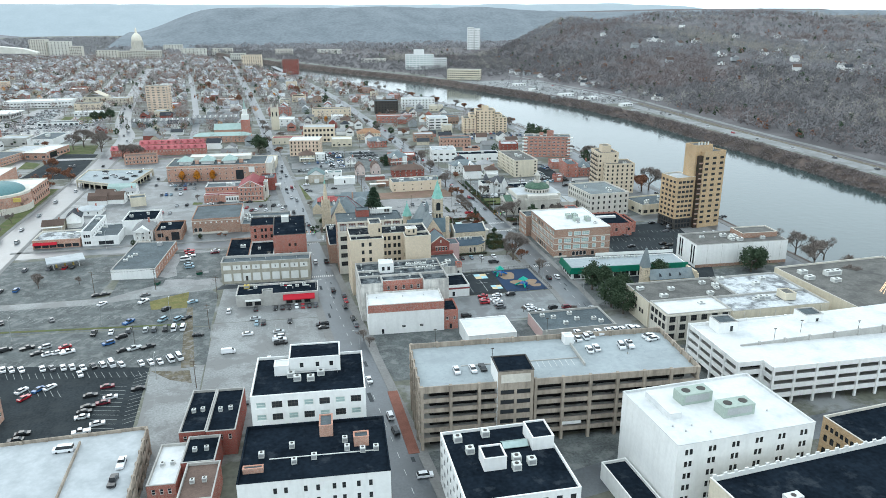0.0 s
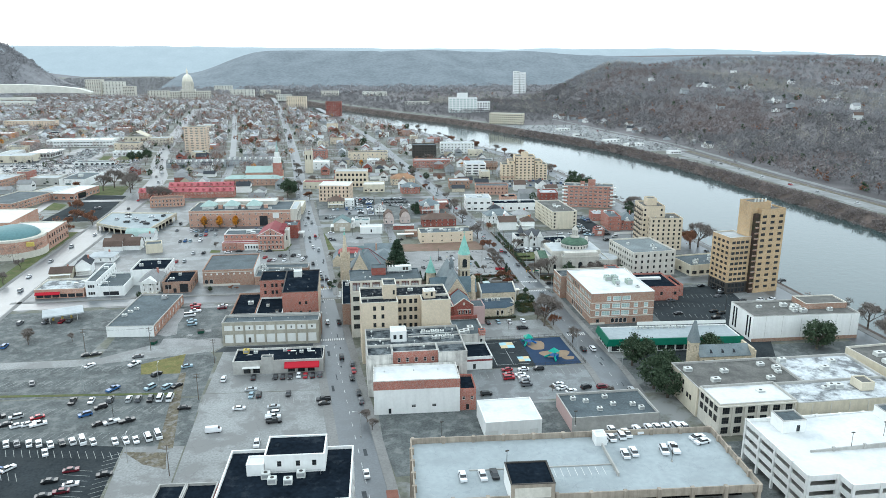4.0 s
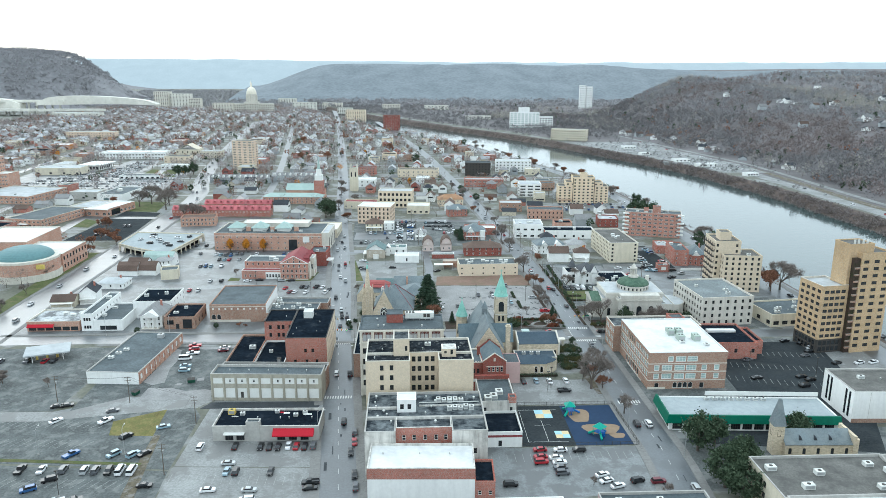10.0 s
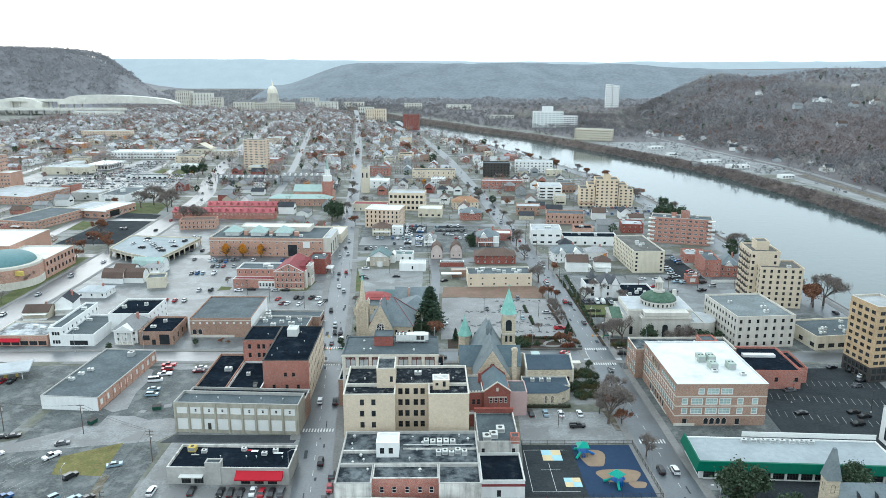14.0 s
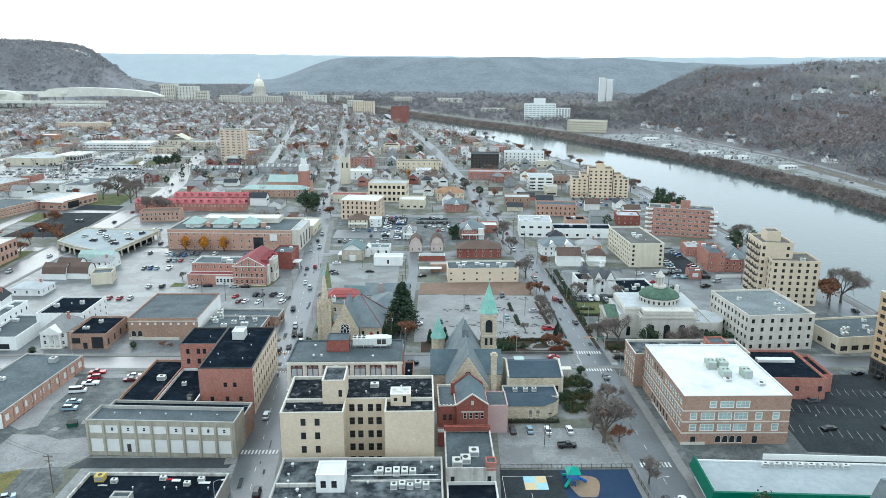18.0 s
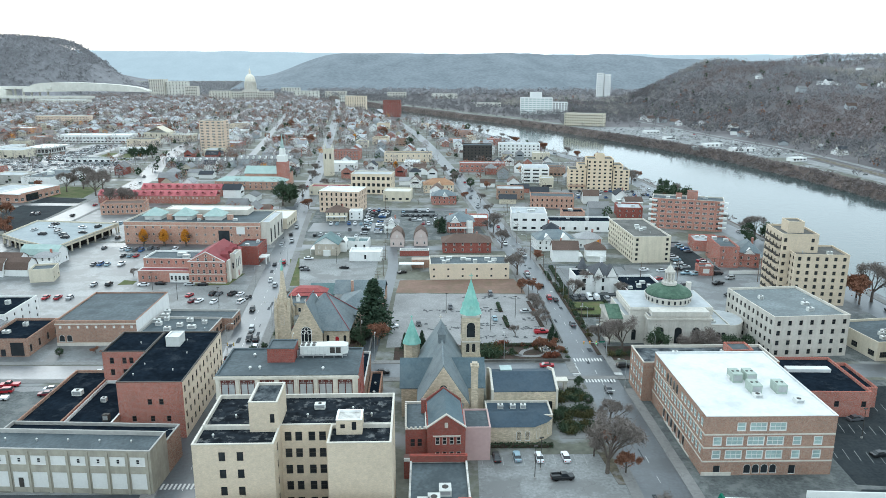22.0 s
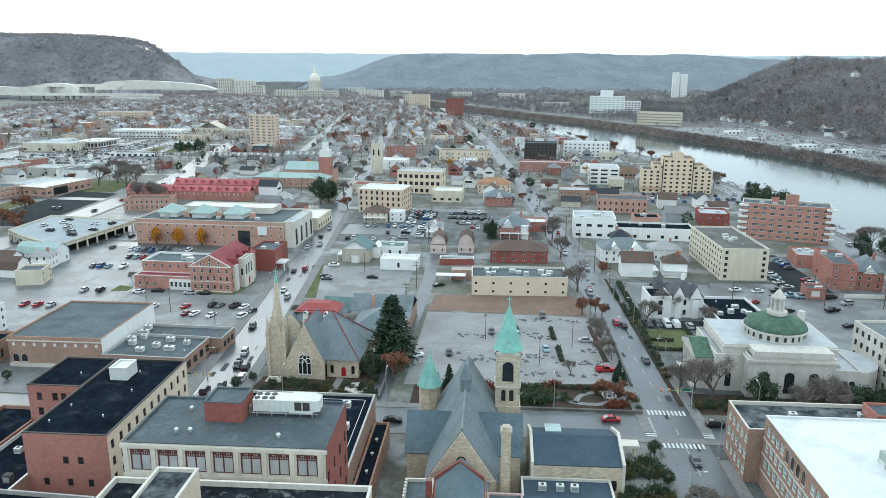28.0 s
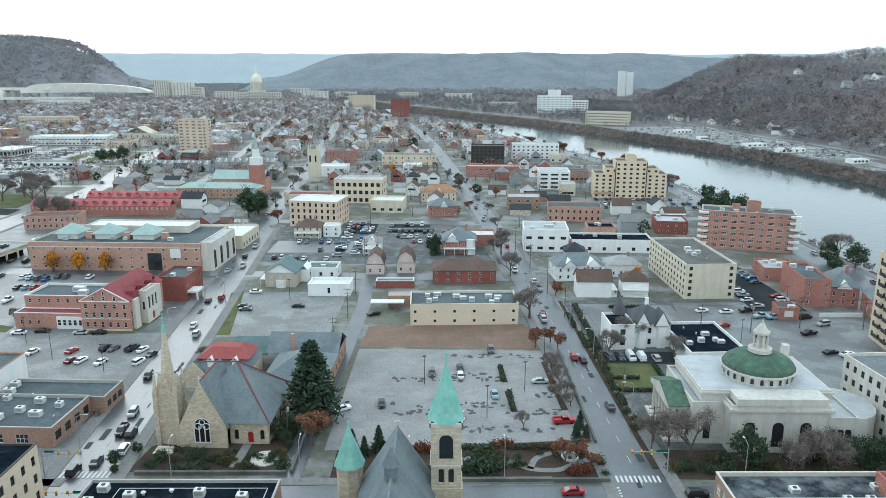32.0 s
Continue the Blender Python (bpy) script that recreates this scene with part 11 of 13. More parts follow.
def playground():
    m = pose(0, 0, 0)
    lot("playground_surface", [(72, -30.8), (93, -30.8), (92, -0.8), (72, -0.8)], PLAY_BLUE, "dark blue rubber playground surface", 0.06, "playground")
    lot("ball_court", [(53.4, -31), (72, -30.8), (72, -0.8), (55.9, -0.6)], LOT_DARK, "dark asphalt ball court with painted lines", 0.05, "playground")
    for cx, cy, rx, ry in ((83.5, -19.5, 6.5, 4.6), (77.6, -9, 4.0, 6.4), (88, -24.5, 2.6, 2.2)):
        lot("safety_patch", [(cx + rx * math.cos(a) * (1 + 0.15 * math.sin(3 * a)), cy + ry * math.sin(a) * (1 + 0.2 * math.cos(2 * a))) for a in [2 * math.pi * q / 22 for q in range(22)]], PLAY_TAN, "tan blob on the playground surface", 0.075, "playground")
    for x0, y0, w, h_ in ((61.6, -10.5, 6.2, 6.6), (66.2, -25.5, 5.0, 5.0)):
        for a in (0, 1):
            for b in (0, 1):
                lot("court_square", [(x0 + w * a / 2, y0 + h_ * b / 2), (x0 + w * (a + 1) / 2, y0 + h_ * b / 2), (x0 + w * (a + 1) / 2, y0 + h_ * (b + 1) / 2), (x0 + w * a / 2, y0 + h_ * (b + 1) / 2)], COURT_PALE if (a + b) % 2 else COURT_GOLD, "painted play square on the court", 0.065, "playground")
    lines("court_lines", [(56, -28, 70, -28), (56, -4, 70, -4), (56, -28, 56, -4), (63, -28, 63, -12), (60, -16, 66, -16)], 0.075, PAINT, "white court lines", 0.12)
    for x, y, r in ((74.6, -7, 0), (81.5, -24, 40)):
        t = thing("climbing_frame", "teal and blue plastic climbing frame with slides", "playground equipment", pose(x, y, 0.06, 0, 0, r))
        for a in (-1.4, 1.4):
            for b in (-1.4, 1.4):
                part("post", Shape().tube((a, b, 0), (a, b, 3.4), 0.09, 0.09, 6).mesh("post", PLAY_TEAL), t)
        part("platform", Shape().box(-1.5, -1.5, 1.4, 1.5, 1.5, 1.55).mesh("platform", PLAY_SKY), t)
        part("canopy", Shape().prism([(-1.9, -1.9), (1.9, -1.9), (1.9, 1.9), (-1.9, 1.9)], 3.3, 4.8, 0, [(-0.1, -0.1), (0.1, -0.1), (0.1, 0.1), (-0.1, 0.1)]).mesh("canopy", PLAY_TEAL), t, None, "teal pointed canopy")
        for q, mt in ((0, PLAY_SKY), (120, PLAY_TEAL), (230, PLAY_TEAL)):
            c, s_ = math.cos(radians(q)), math.sin(radians(q))
            part("slide", Shape().tube((1.4 * c, 1.4 * s_, 1.5), (3.8 * c, 3.8 * s_, 0.25), 0.42, 0.42, 7).mesh("slide", mt), t)
        part("ladder", Shape().box(-0.5, -2.2, 0, -0.4, -1.5, 1.6).box(0.4, -2.2, 0, 0.5, -1.5, 1.6).box(-0.4, -2.0, 0.4, 0.4, -1.8, 0.5).box(-0.4, -1.8, 0.9, 0.4, -1.6, 1.0).mesh("ladder", PLAY_SKY), t)
    fence([(53.4, -31.4), (93.4, -31.4), (92.4, -0.3), (55.8, -0.3), (53.4, -31.4)], 1.5)


def fence(pts, high):
    f = thing("fence", "dark metal railing fence", "fence")
    for (x0, y0), (x1, y1) in zip(pts, pts[1:]):
        n = math.hypot(x1 - x0, y1 - y0)
        a = math.degrees(math.atan2(y1 - y0, x1 - x0))
        for z in (0.25, high - 0.1):
            part("rail", Shape().box(0, -0.03, z, n, 0.03, z + 0.07).mesh("rail", FRAME_D), f, pose(x0, y0, 0, 0, 0, a))
        s = Shape()
        for i in range(int(n / 0.35)):
            s.box(0.35 * i, -0.012, 0.1, 0.35 * i + 0.03, 0.012, high)
        tagged(part("bars", s.mesh("bars", FRAME_D), f, pose(x0, y0, 0, 0, 0, a)), kind="stuff")
        for i in range(int(n / 2.8) + 1):
            part("post", FENCE_POST, f, pose(x0 + (x1 - x0) * min(1, 2.8 * i / n), y0 + (y1 - y0) * min(1, 2.8 * i / n), 0))


FENCE_POST = Shape().box(-0.05, -0.05, 0, 0.05, 0.05, 1.65).mesh("post", FRAME_D)
playground()
fence([(-41, 113), (-29, 112.5), (-29, 122), (-41, 123)], 1.6)

LIGHT = {}


def street_lamp(x, y, turn, high=9.0, dark=False, z=0.0):
    key = (high, dark)
    if key in LIGHT:
        return copy_thing(LIGHT[key], pose(x, y, z, 0, 0, turn))
    t = thing("street_lamp", "tall dark parking lot lamp" if dark else "tall grey street lamp with a curved arm", "street lamp", pose(x, y, z, 0, 0, turn), "street lamps")
    mt = FRAME_D if dark else METAL
    part("pole", Shape().tube((0, 0, 0), (0, 0, high), 0.11, 0.07, 6).mesh("pole", mt), t)
    if dark:
        part("head", Shape().box(-0.5, -0.2, high, 0.5, 0.2, high + 0.22).mesh("head", mt), t)
    else:
        part("arm", Shape().tube((0, 0, high - 0.1), (1.1, 0, high + 0.5), 0.06, 0.05, 5).tube((1.1, 0, high + 0.5), (2.2, 0, high + 0.55), 0.05, 0.05, 5).mesh("arm", mt), t)
        part("head", Shape().prism([(2.0, -0.15), (2.8, -0.12), (2.8, 0.12), (2.0, 0.15)], high + 0.45, high + 0.62).mesh("head", PALE_METAL), t)
    part("base", Shape().ring(0, 0, 0, 0.28, 0.5, 0.24, 8).mesh("base", GREYCON), t)
    LIGHT[key] = t
    return t


for x, y, r in ((-2.5, -80, 175), (-17, -20, 0), (-20, 20, 0), (-7, 40, 175), (-25, 95, 0), (-14, 118, 175), (-32, 170, 0), (-24, 205, 175), (-45, 300, 0), (93, -20, 0), (106, -40, 180), (93, 40, 0), (105, 62, 180), (104, 112, 180), (91, 130, 0), (102, 150, 180), (100, 180, 180), (88, 210, 0), (97, 230, 180), (93, 260, 180), (76, 300, 0), (-80, -30, 90), (-108, -30, 90), (-77, -86, 90), (-140, -40, 90), (70, 83, 90), (50, 82.6, 90), (0, 83, 90), (120, 82, 90), (-100, 82, 90), (-130, 82, 90), (27, 83.5, 90)):
    street_lamp(x, y, r)
for x, y in ((52, 131), (79, 127), (87, 148), (68, 112), (-60, 150), (-40, 140), (-75, 163), (0, 205), (160, 30), (185, 22), (70, 12), (72, 16), (150, 160), (180, 195), (-90, -55), (-140, -75)):
    street_lamp(x, y, 20, 8.5, True)
for x, y in ((20, -119), (60, -118), (35, -137), (80, -140)):
    street_lamp(x, y, 20, 5.0, True, 19.8)

POLES = {}


def utility_pole(x, y, turn=0, z=0.0):
    if "t" in POLES:
        return copy_thing(POLES["t"], pose(x, y, z, 0, 0, turn))
    t = thing("utility_pole", "weathered wooden utility pole with cross arms", "utility pole", pose(x, y, z, 0, 0, turn), "utility poles")
    part("pole", Shape().tube((0, 0, 0), (0, 0, 11), 0.17, 0.11, 6).mesh("pole", POLE), t)
    for q in (10.4, 9.2):
        part("cross_arm", Shape().box(-1.2, -0.06, q, 1.2, 0.06, q + 0.14).mesh("cross_arm", POLE), t)
    part("transformer", Shape().ring(0.3, 0.1, 7.6, 0.26, 8.6, 0.26, 8).mesh("transformer", METAL), t)
    POLES["t"] = t
    return t


def cable(a, b, sag=0.8):
    """A wire hung between two points, thin and three-sided."""
    v, r = [], 0.025
    for i in range(9):
        q = i / 8
        x, y, z = a[0] + (b[0] - a[0]) * q, a[1] + (b[1] - a[1]) * q, a[2] + (b[2] - a[2]) * q - sag * 4 * q * (1 - q)
        v += [(x - r, y, z - r), (x + r, y, z - r), (x, y + r, z + r)]
    f = [(3 * i + k, 3 * i + (k + 1) % 3, 3 * i + 3 + (k + 1) % 3, 3 * i + 3 + k) for i in range(8) for k in range(3)]
    tagged(part("overhead_cable", mesh("overhead_cable", v, f, FRAME_D)), "thin black overhead cable", "cable", "overhead cables")


alley = [(21, 100), (22.5, 128), (23.5, 156), (24, 186), (23.5, 214), (22, 262), (20, 300), (17, 340)]
rightside = [(104.5, 96), (103, 118), (102.3, 140), (101, 164), (99.5, 188), (97, 214), (94.5, 250), (91.5, 284)]
for line in (alley, rightside, [(-62, -96), (-62.5, -44), (-62, -10), (-92, 8), (-120, 10)], [(140, 168), (158, 172), (176, 176), (196, 174), (214, 176)]):
    for x, y in line:
        utility_pole(x, y, random.uniform(-8, 8))
    for (x0, y0), (x1, y1) in zip(line, line[1:]):
        for o in (-1.0, 1.0):
            cable((x0 + o, y0, 10.7), (x1 + o, y1, 10.7))


def signal_mast(x, y, turn, reach_=8.0):
    t = thing("traffic_signal", "grey mast arm with traffic signals and a green street sign", "traffic light", pose(x, y, 0, 0, 0, turn), "traffic signals")
    part("pole", Shape().tube((0, 0, 0), (0, 0, 6.6), 0.16, 0.12, 7).mesh("pole", METAL), t)
    part("arm", Shape().tube((0, 0, 5.8), (-reach_, 0, 6.2), 0.1, 0.06, 6).mesh("arm", METAL), t)
    for q in (0.45, 0.72, 0.97):
        b = part("signal_head", Shape().box(-reach_ * q - 0.2, -0.2, 5.5, -reach_ * q + 0.2, 0.0, 6.6).mesh("signal_head", PAINT_Y), t, None, "yellow signal head")
        for k, mt in enumerate((LAMP_OFF, LAMP_OFF, SIGNAL_RED if q > 0.5 else SIGNAL_GREEN)):
            part("lens", Shape().tube((-reach_ * q, -0.21, 5.72 + 0.33 * (2 - k if mt is SIGNAL_GREEN else k)), (-reach_ * q, -0.24, 5.72 + 0.33 * (2 - k if mt is SIGNAL_GREEN else k)), 0.13, 0.13, 8).mesh("lens", mt), b)
    part("street_sign", Shape().box(-2.6, -0.1, 6.0, -0.6, -0.06, 6.5).mesh("street_sign", GREEN_METAL), t, None, "green street name board")


LAMP_OFF = material("dark_lens", (0.03, 0.03, 0.03), 0.3)
SIGNAL_RED, SIGNAL_GREEN = material("red_signal", (0.8, 0.05, 0.03), 0.3), material("green_signal", (0.05, 0.8, 0.3), 0.3)
for mt, c in ((SIGNAL_RED, (1, 0.06, 0.03, 1)), (SIGNAL_GREEN, (0.05, 1, 0.35, 1))):
    mt.node_tree.nodes["Principled BSDF"].inputs["Emission Color"].default_value = c
    mt.node_tree.nodes["Principled BSDF"].inputs["Emission Strength"].default_value = 1.5
signal_mast(104.6, 84.6, 0)
signal_mast(-10.8, 69.5, 0)
signal_mast(-27.5, 84.5, 180)
for x, y, a, kind, colour in ((-92.3, -142.2, 90, "van", "white"), (-74.8, -152.4, 0, "pickup", "white"), (-75.3, -160.6, 0, "pickup", "black")):
    car(x, y, a, kind, colour, 8.12)
for x, y, a in ((-150, 243, 80), (-154, 249, 80), (-146, 255, 80), (-160, 256, -10), (-163, 262, 80), (-152, 268, 80), (-144, 270, -10), (-170, 270, 80), (-176, 262, -10), (-166, 251, 80), (-172, 278, 80)):
    car(x, y, a, random.choice(("sedan", "suv")), random.choice(("white", "silver", "black", "grey")), 4.82)
row(6, 322, 19, 322, 5, 0, 0.6)
row(6, 331, 19, 331, 6, 0, 0.8)
row(6, 341, 19, 341, 5, 0, 0.5)
row(29, 325, 50, 326, 9, 0, 0.95, "kc kc ku gc kc")
row(29, 338, 48, 340, 8, 0, 0.6)
row(30, 308, 52, 310, 7, -85, 0.5)
row(-24, 283, 10, 283, 10, 2, 0.25)
row(-22, 299, 4, 299, 8, 2, 0.4)
row(-128, 239, -106, 233, 7, 0, 0.8)
row(-121, 222, -98, 222, 8, 0, 0.7)
row(-119, 205.5, -99, 206, 7, 0, 0.7)
row(-116, 153, -106, 153, 3, 0, 0.7)
row(-104, 171.5, -91, 172, 5, 0, 0.6)
# tar repairs along the two long streets
tar = Shape()
for line, half in ((QUARRY, 4.6), (VIRGIN, 3.8)):
    for x, y, a in along(line, 5.0):
        if y > 420 or random.random() < 0.68:
            continue
        o, ln, wd = random.uniform(-half, half), random.uniform(1.2, 6.5), random.uniform(0.25, 1.5)
        c, sn = math.cos(radians(a)), math.sin(radians(a))
        cx, cy = x - sn * o, y + c * o
        tar.add([(cx + c * p * ln / 2 - sn * q * wd / 2, cy + sn * p * ln / 2 + c * q * wd / 2, 0.118) for p, q in ((-1, -1), (1, -1), (1, 1), (-1, 1))], [(0, 1, 2, 3)])
tagged(part("asphalt_repairs", tar.mesh("asphalt_repairs", TAR)), "dark tar repairs on the street asphalt", "repairs", kind="stuff")
# dark repairs in rows between the stalls of the church lot
repairs = Shape()
for y, x0, x1 in ((106, 60, 84), (115, 46, 86), (119, 44, 72), (135, 44, 74), (138, 58, 73), (134, 80, 87), (125, 82, 88), (152, 60, 84)):
    x = x0
    while x < x1:
        for _ in range(random.choice((0, 2, 3, 5))):
            n = random.randint(6, 9)
            rx, ry = random.uniform(0.3, 1.1), random.uniform(0.4, 1.1)
            cx, cy = x + random.uniform(-0.9, 0.9), y + random.uniform(-1.4, 1.4)
            repairs.prism([(cx + rx * random.uniform(0.6, 1.1) * math.cos(2 * math.pi * k / n), cy + ry * random.uniform(0.6, 1.1) * math.sin(2 * math.pi * k / n)) for k in range(n)], 0.0, 0.036 + random.uniform(0, 0.012))
        x += random.uniform(1.6, 3.4)
tagged(part("asphalt_repairs", repairs.mesh("asphalt_repairs", PATCH)), "dark asphalt repairs in the church parking lot", "repairs", kind="stuff")
row(171, 198, 171, 246, 12, -85, 0.6)
row(183, 200, 182.5, 246, 11, -85, 0.5)
west_quarter()
tagged(part("distant_cars", DISTANT.mesh("distant_cars", [*[PAINTS[c] for c in TINTS], GLASS, TYRE])), "cars parked and driving in the distant streets", "cars", kind="stuff")


# ---- trees and shrubs ----
def quads(name, centres, sizes, mat, flat=0.0, seed=0):
    """Many small four-cornered leaves or twigs at the centres, each turned its own way; sizes: (length, width)."""
    rng = np.random.default_rng(seed)
    c = np.asarray(centres, float)
    n = len(c)
    a = rng.normal(size=(n, 3))
    a[:, 2] *= 1 - flat
    a /= np.linalg.norm(a, axis=1)[:, None]
    b = np.cross(a, rng.normal(size=(n, 3)))
    b /= np.linalg.norm(b, axis=1)[:, None]
    s = np.asarray(sizes, float)
    if s.ndim == 1:
        s = np.tile(s, (n, 1)) * rng.uniform(0.7, 1.3, (n, 1))
    a, b = a * s[:, :1] / 2, b * s[:, 1:] / 2
    v = np.stack([c - a - b, c + a - b * 0.6, c + a + b, c - a + b * 0.8], 1).reshape(-1, 3)
    me = bpy.data.meshes.new(name)
    me.vertices.add(4 * n)
    me.vertices.foreach_set("co", v.ravel())
    me.loops.add(4 * n)
    me.loops.foreach_set("vertex_index", np.arange(4 * n))
    me.polygons.add(n)
    me.polygons.foreach_set("loop_start", np.arange(0, 4 * n, 4))
    me.materials.append(mat)
    me.update(calc_edges=True)
    return me


def clumps(name, centres, size, mat, seed=0):
    """Many small lumps of twigs or leaves, four-sided and softly shaded, each turned its own way."""
    rng = np.random.default_rng(seed)
    c = np.asarray(centres, float)
    n = len(c)
    base = np.array([(1, 1, 1), (-1, -1, 1), (-1, 1, -1), (1, -1, -1)], float) * 0.5
    q = rng.normal(size=(n, 4))
    q /= np.linalg.norm(q, axis=1)[:, None]
    w, x, y, z = q.T
    r = np.stack([1 - 2 * (y * y + z * z), 2 * (x * y - z * w), 2 * (x * z + y * w), 2 * (x * y + z * w), 1 - 2 * (x * x + z * z), 2 * (y * z - x * w), 2 * (x * z - y * w), 2 * (y * z + x * w), 1 - 2 * (x * x + y * y)], 1).reshape(n, 3, 3)
    s = size * rng.uniform(0.55, 1.3, (n, 1, 1)) * rng.uniform(0.7, 1.3, (n, 4, 1))
    v = (c[:, None, :] + np.einsum("nij,kj->nki", r, base) * s).reshape(-1, 3)
    me = bpy.data.meshes.new(name)
    me.vertices.add(4 * n)
    me.vertices.foreach_set("co", v.ravel())
    tri = np.array([(0, 1, 2), (0, 3, 1), (0, 2, 3), (1, 3, 2)])
    me.loops.add(12 * n)
    me.loops.foreach_set("vertex_index", (np.arange(n)[:, None, None] * 4 + tri[None]).ravel())
    me.polygons.add(4 * n)
    me.polygons.foreach_set("loop_start", np.arange(0, 12 * n, 3))
    me.polygons.foreach_set("use_smooth", [True] * (4 * n))
    me.materials.append(mat)
    me.update(calc_edges=True)
    return me


def branches(rng, base, way, length, radius, depth, s, tips):
    """A limb that splits into thinner ones; the ends are kept for the twigs."""
    end = base + way * length
    s.tube(base, end, radius, radius * 0.6, 5 if depth > 2 else 4 if depth > 1 else 3)
    tips.append((end, length))
    if depth == 0:
        return
    for _ in range(rng.choice((2, 3, 3))):
        d = (way + Vector((rng.uniform(-1, 1), rng.uniform(-1, 1), rng.uniform(-0.25, 0.75))) * 0.75).normalized()
        branches(rng, base + way * length * rng.uniform(0.6, 1.0), d, length * rng.uniform(0.6, 0.82), radius * 0.58, depth - 1, s, tips)


TREES = {}


def tree_template(kind, k):
    rng = random.Random(100 * k + len(kind))
    name, label, cat = {"bare": ("bare_tree", "leafless winter tree with fine grey-brown twigs", "tree"), "rust": ("autumn_tree", "tree with sparse rust-coloured leaves", "tree"), "orange": ("orange_tree", "small round tree with bright orange leaves", "tree"),
                        "evergreen": ("evergreen_tree", "dense dark green broad-leaved tree", "tree"), "conifer": ("conifer", "tall dark green conifer with drooping boughs", "tree"), "shrub": ("shrub", "low rounded evergreen shrub", "shrub"), "red_shrub": ("red_shrub", "low rounded shrub with red-brown leaves", "shrub"), "weeping": ("bare_tree", "leafless weeping tree with hanging twigs", "tree")}[kind]
    if "shrub" in kind:
        pts = [(rng.gauss(0, 0.42), rng.gauss(0, 0.42), abs(rng.gauss(0.5, 0.28))) for _ in range(320)]
        leaf = LEAF_RED if kind == "red_shrub" else LEAF_OLIVE if k % 3 == 1 else LEAF_DARK
        return tagged(part(name, quads(name, pts, (0.22, 0.14), leaf, seed=k)), label, cat, name.replace("_", " ") + "s")
    t = thing(name, label, cat, None, name.replace("_", " ") + "s")
    s, tips = Shape(), []
    nr = np.random.default_rng(k + 7)
    if kind in ("bare", "rust", "weeping", "orange"):
        h = 9.0 if kind != "orange" else 4.5
        s.tube((0, 0, 0), (0, 0, h * 0.24), 0.3, 0.22, 7)
        for _ in range(4):
            d = Vector((rng.uniform(-1, 1), rng.uniform(-1, 1), 1.1)).normalized()
            branches(rng, Vector((0, 0, h * 0.22)), d, h * 0.26, 0.17, 4, s, tips)
        part("trunk", s.mesh("trunk", BARK), t)
        pts, sz = [], []
        for e, ln in tips:
            m_ = {"bare": 7, "weeping": 8, "rust": 12, "orange": 10}[kind]
            for _ in range(m_):
                p = e + Vector((rng.gauss(0, 1), rng.gauss(0, 1), rng.gauss(0, 0.8))) * ln * 0.42
                if kind == "weeping":
                    p.z -= abs(rng.gauss(0, 1.2))
                pts.append(tuple(p))
                sz.append((rng.uniform(0.7, 1.5), rng.uniform(0.035, 0.08)) if kind in ("bare", "weeping") else (rng.uniform(0.3, 0.55), rng.uniform(0.2, 0.4)))
        if kind == "orange":
            pts, sz = [], []
            for _ in range(1500):
                u = Vector((rng.gauss(0, 1), rng.gauss(0, 1), rng.gauss(0, 1))).normalized() * rng.uniform(0.3, 1.0) ** 0.5
                w_ = 1.0 - 0.28 * u.z + 0.12 * math.sin(5 * u.x + 4 * u.y + k)
                pts.append((1.15 * u.x * w_, 1.15 * u.y * w_, 2.75 + 1.7 * u.z))
                sz.append((rng.uniform(0.16, 0.3), rng.uniform(0.1, 0.2)))
        part("crown", quads("crown", pts, sz, {"bare": TWIG, "weeping": TWIG, "rust": TWIG_RUST, "orange": LEAF_ORANGE}[kind], seed=k), t)
    elif kind == "evergreen":
        s.tube((0, 0, 0), (0, 0, 3.5), 0.35, 0.22, 7)
        for _ in range(6):
            d = Vector((rng.uniform(-1, 1), rng.uniform(-1, 1), 1.0)).normalized()
            branches(rng, Vector((0, 0, 2.2)), d, 2.4, 0.14, 1, s, tips)
        part("trunk", s.mesh("trunk", BARK), t)
        pts = []
        for _ in range(34):
            u = Vector((rng.gauss(0, 1), rng.gauss(0, 1), rng.gauss(0, 1))).normalized()
            c = Vector((u.x * 3.1, u.y * 3.1, 5.2 + u.z * 3.0)) * rng.uniform(0.82, 1.04)
            for _ in range(70):
                pts.append(tuple(c + Vector((rng.gauss(0, 1), rng.gauss(0, 1), rng.gauss(0, 0.8))) * 0.62))
        part("crown", quads("crown", pts, (0.42, 0.3), LEAF_DARK, seed=k), t)
    elif kind == "conifer":
        h = 12.0
        s.tube((0, 0, 0), (0, 0, h * 0.97), 0.26, 0.04, 6)
        part("trunk", s.mesh("trunk", BARK), t)
        pts, sz = [], []
        for q in range(260):
            z = 0.9 + (h - 1.2) * (q / 260) ** 0.92
            reach_ = (1 - z / h) ** 0.85 * 3.5 * rng.uniform(0.75, 1.12) + 0.25
            a = rng.uniform(0, 2 * math.pi)
            for i in range(16):
                f = (i + 1) / 16
                pts.append((math.cos(a + rng.gauss(0, 0.13)) * reach_ * f, math.sin(a + rng.gauss(0, 0.13)) * reach_ * f, z - 0.55 * f * f * reach_ * 0.35 + rng.gauss(0, 0.1)))
                sz.append((0.66, 0.27))
        part("crown", quads("crown", pts, sz, LEAF_CONIFER, 0.3, seed=k), t)
    return t


PLANTED = set()


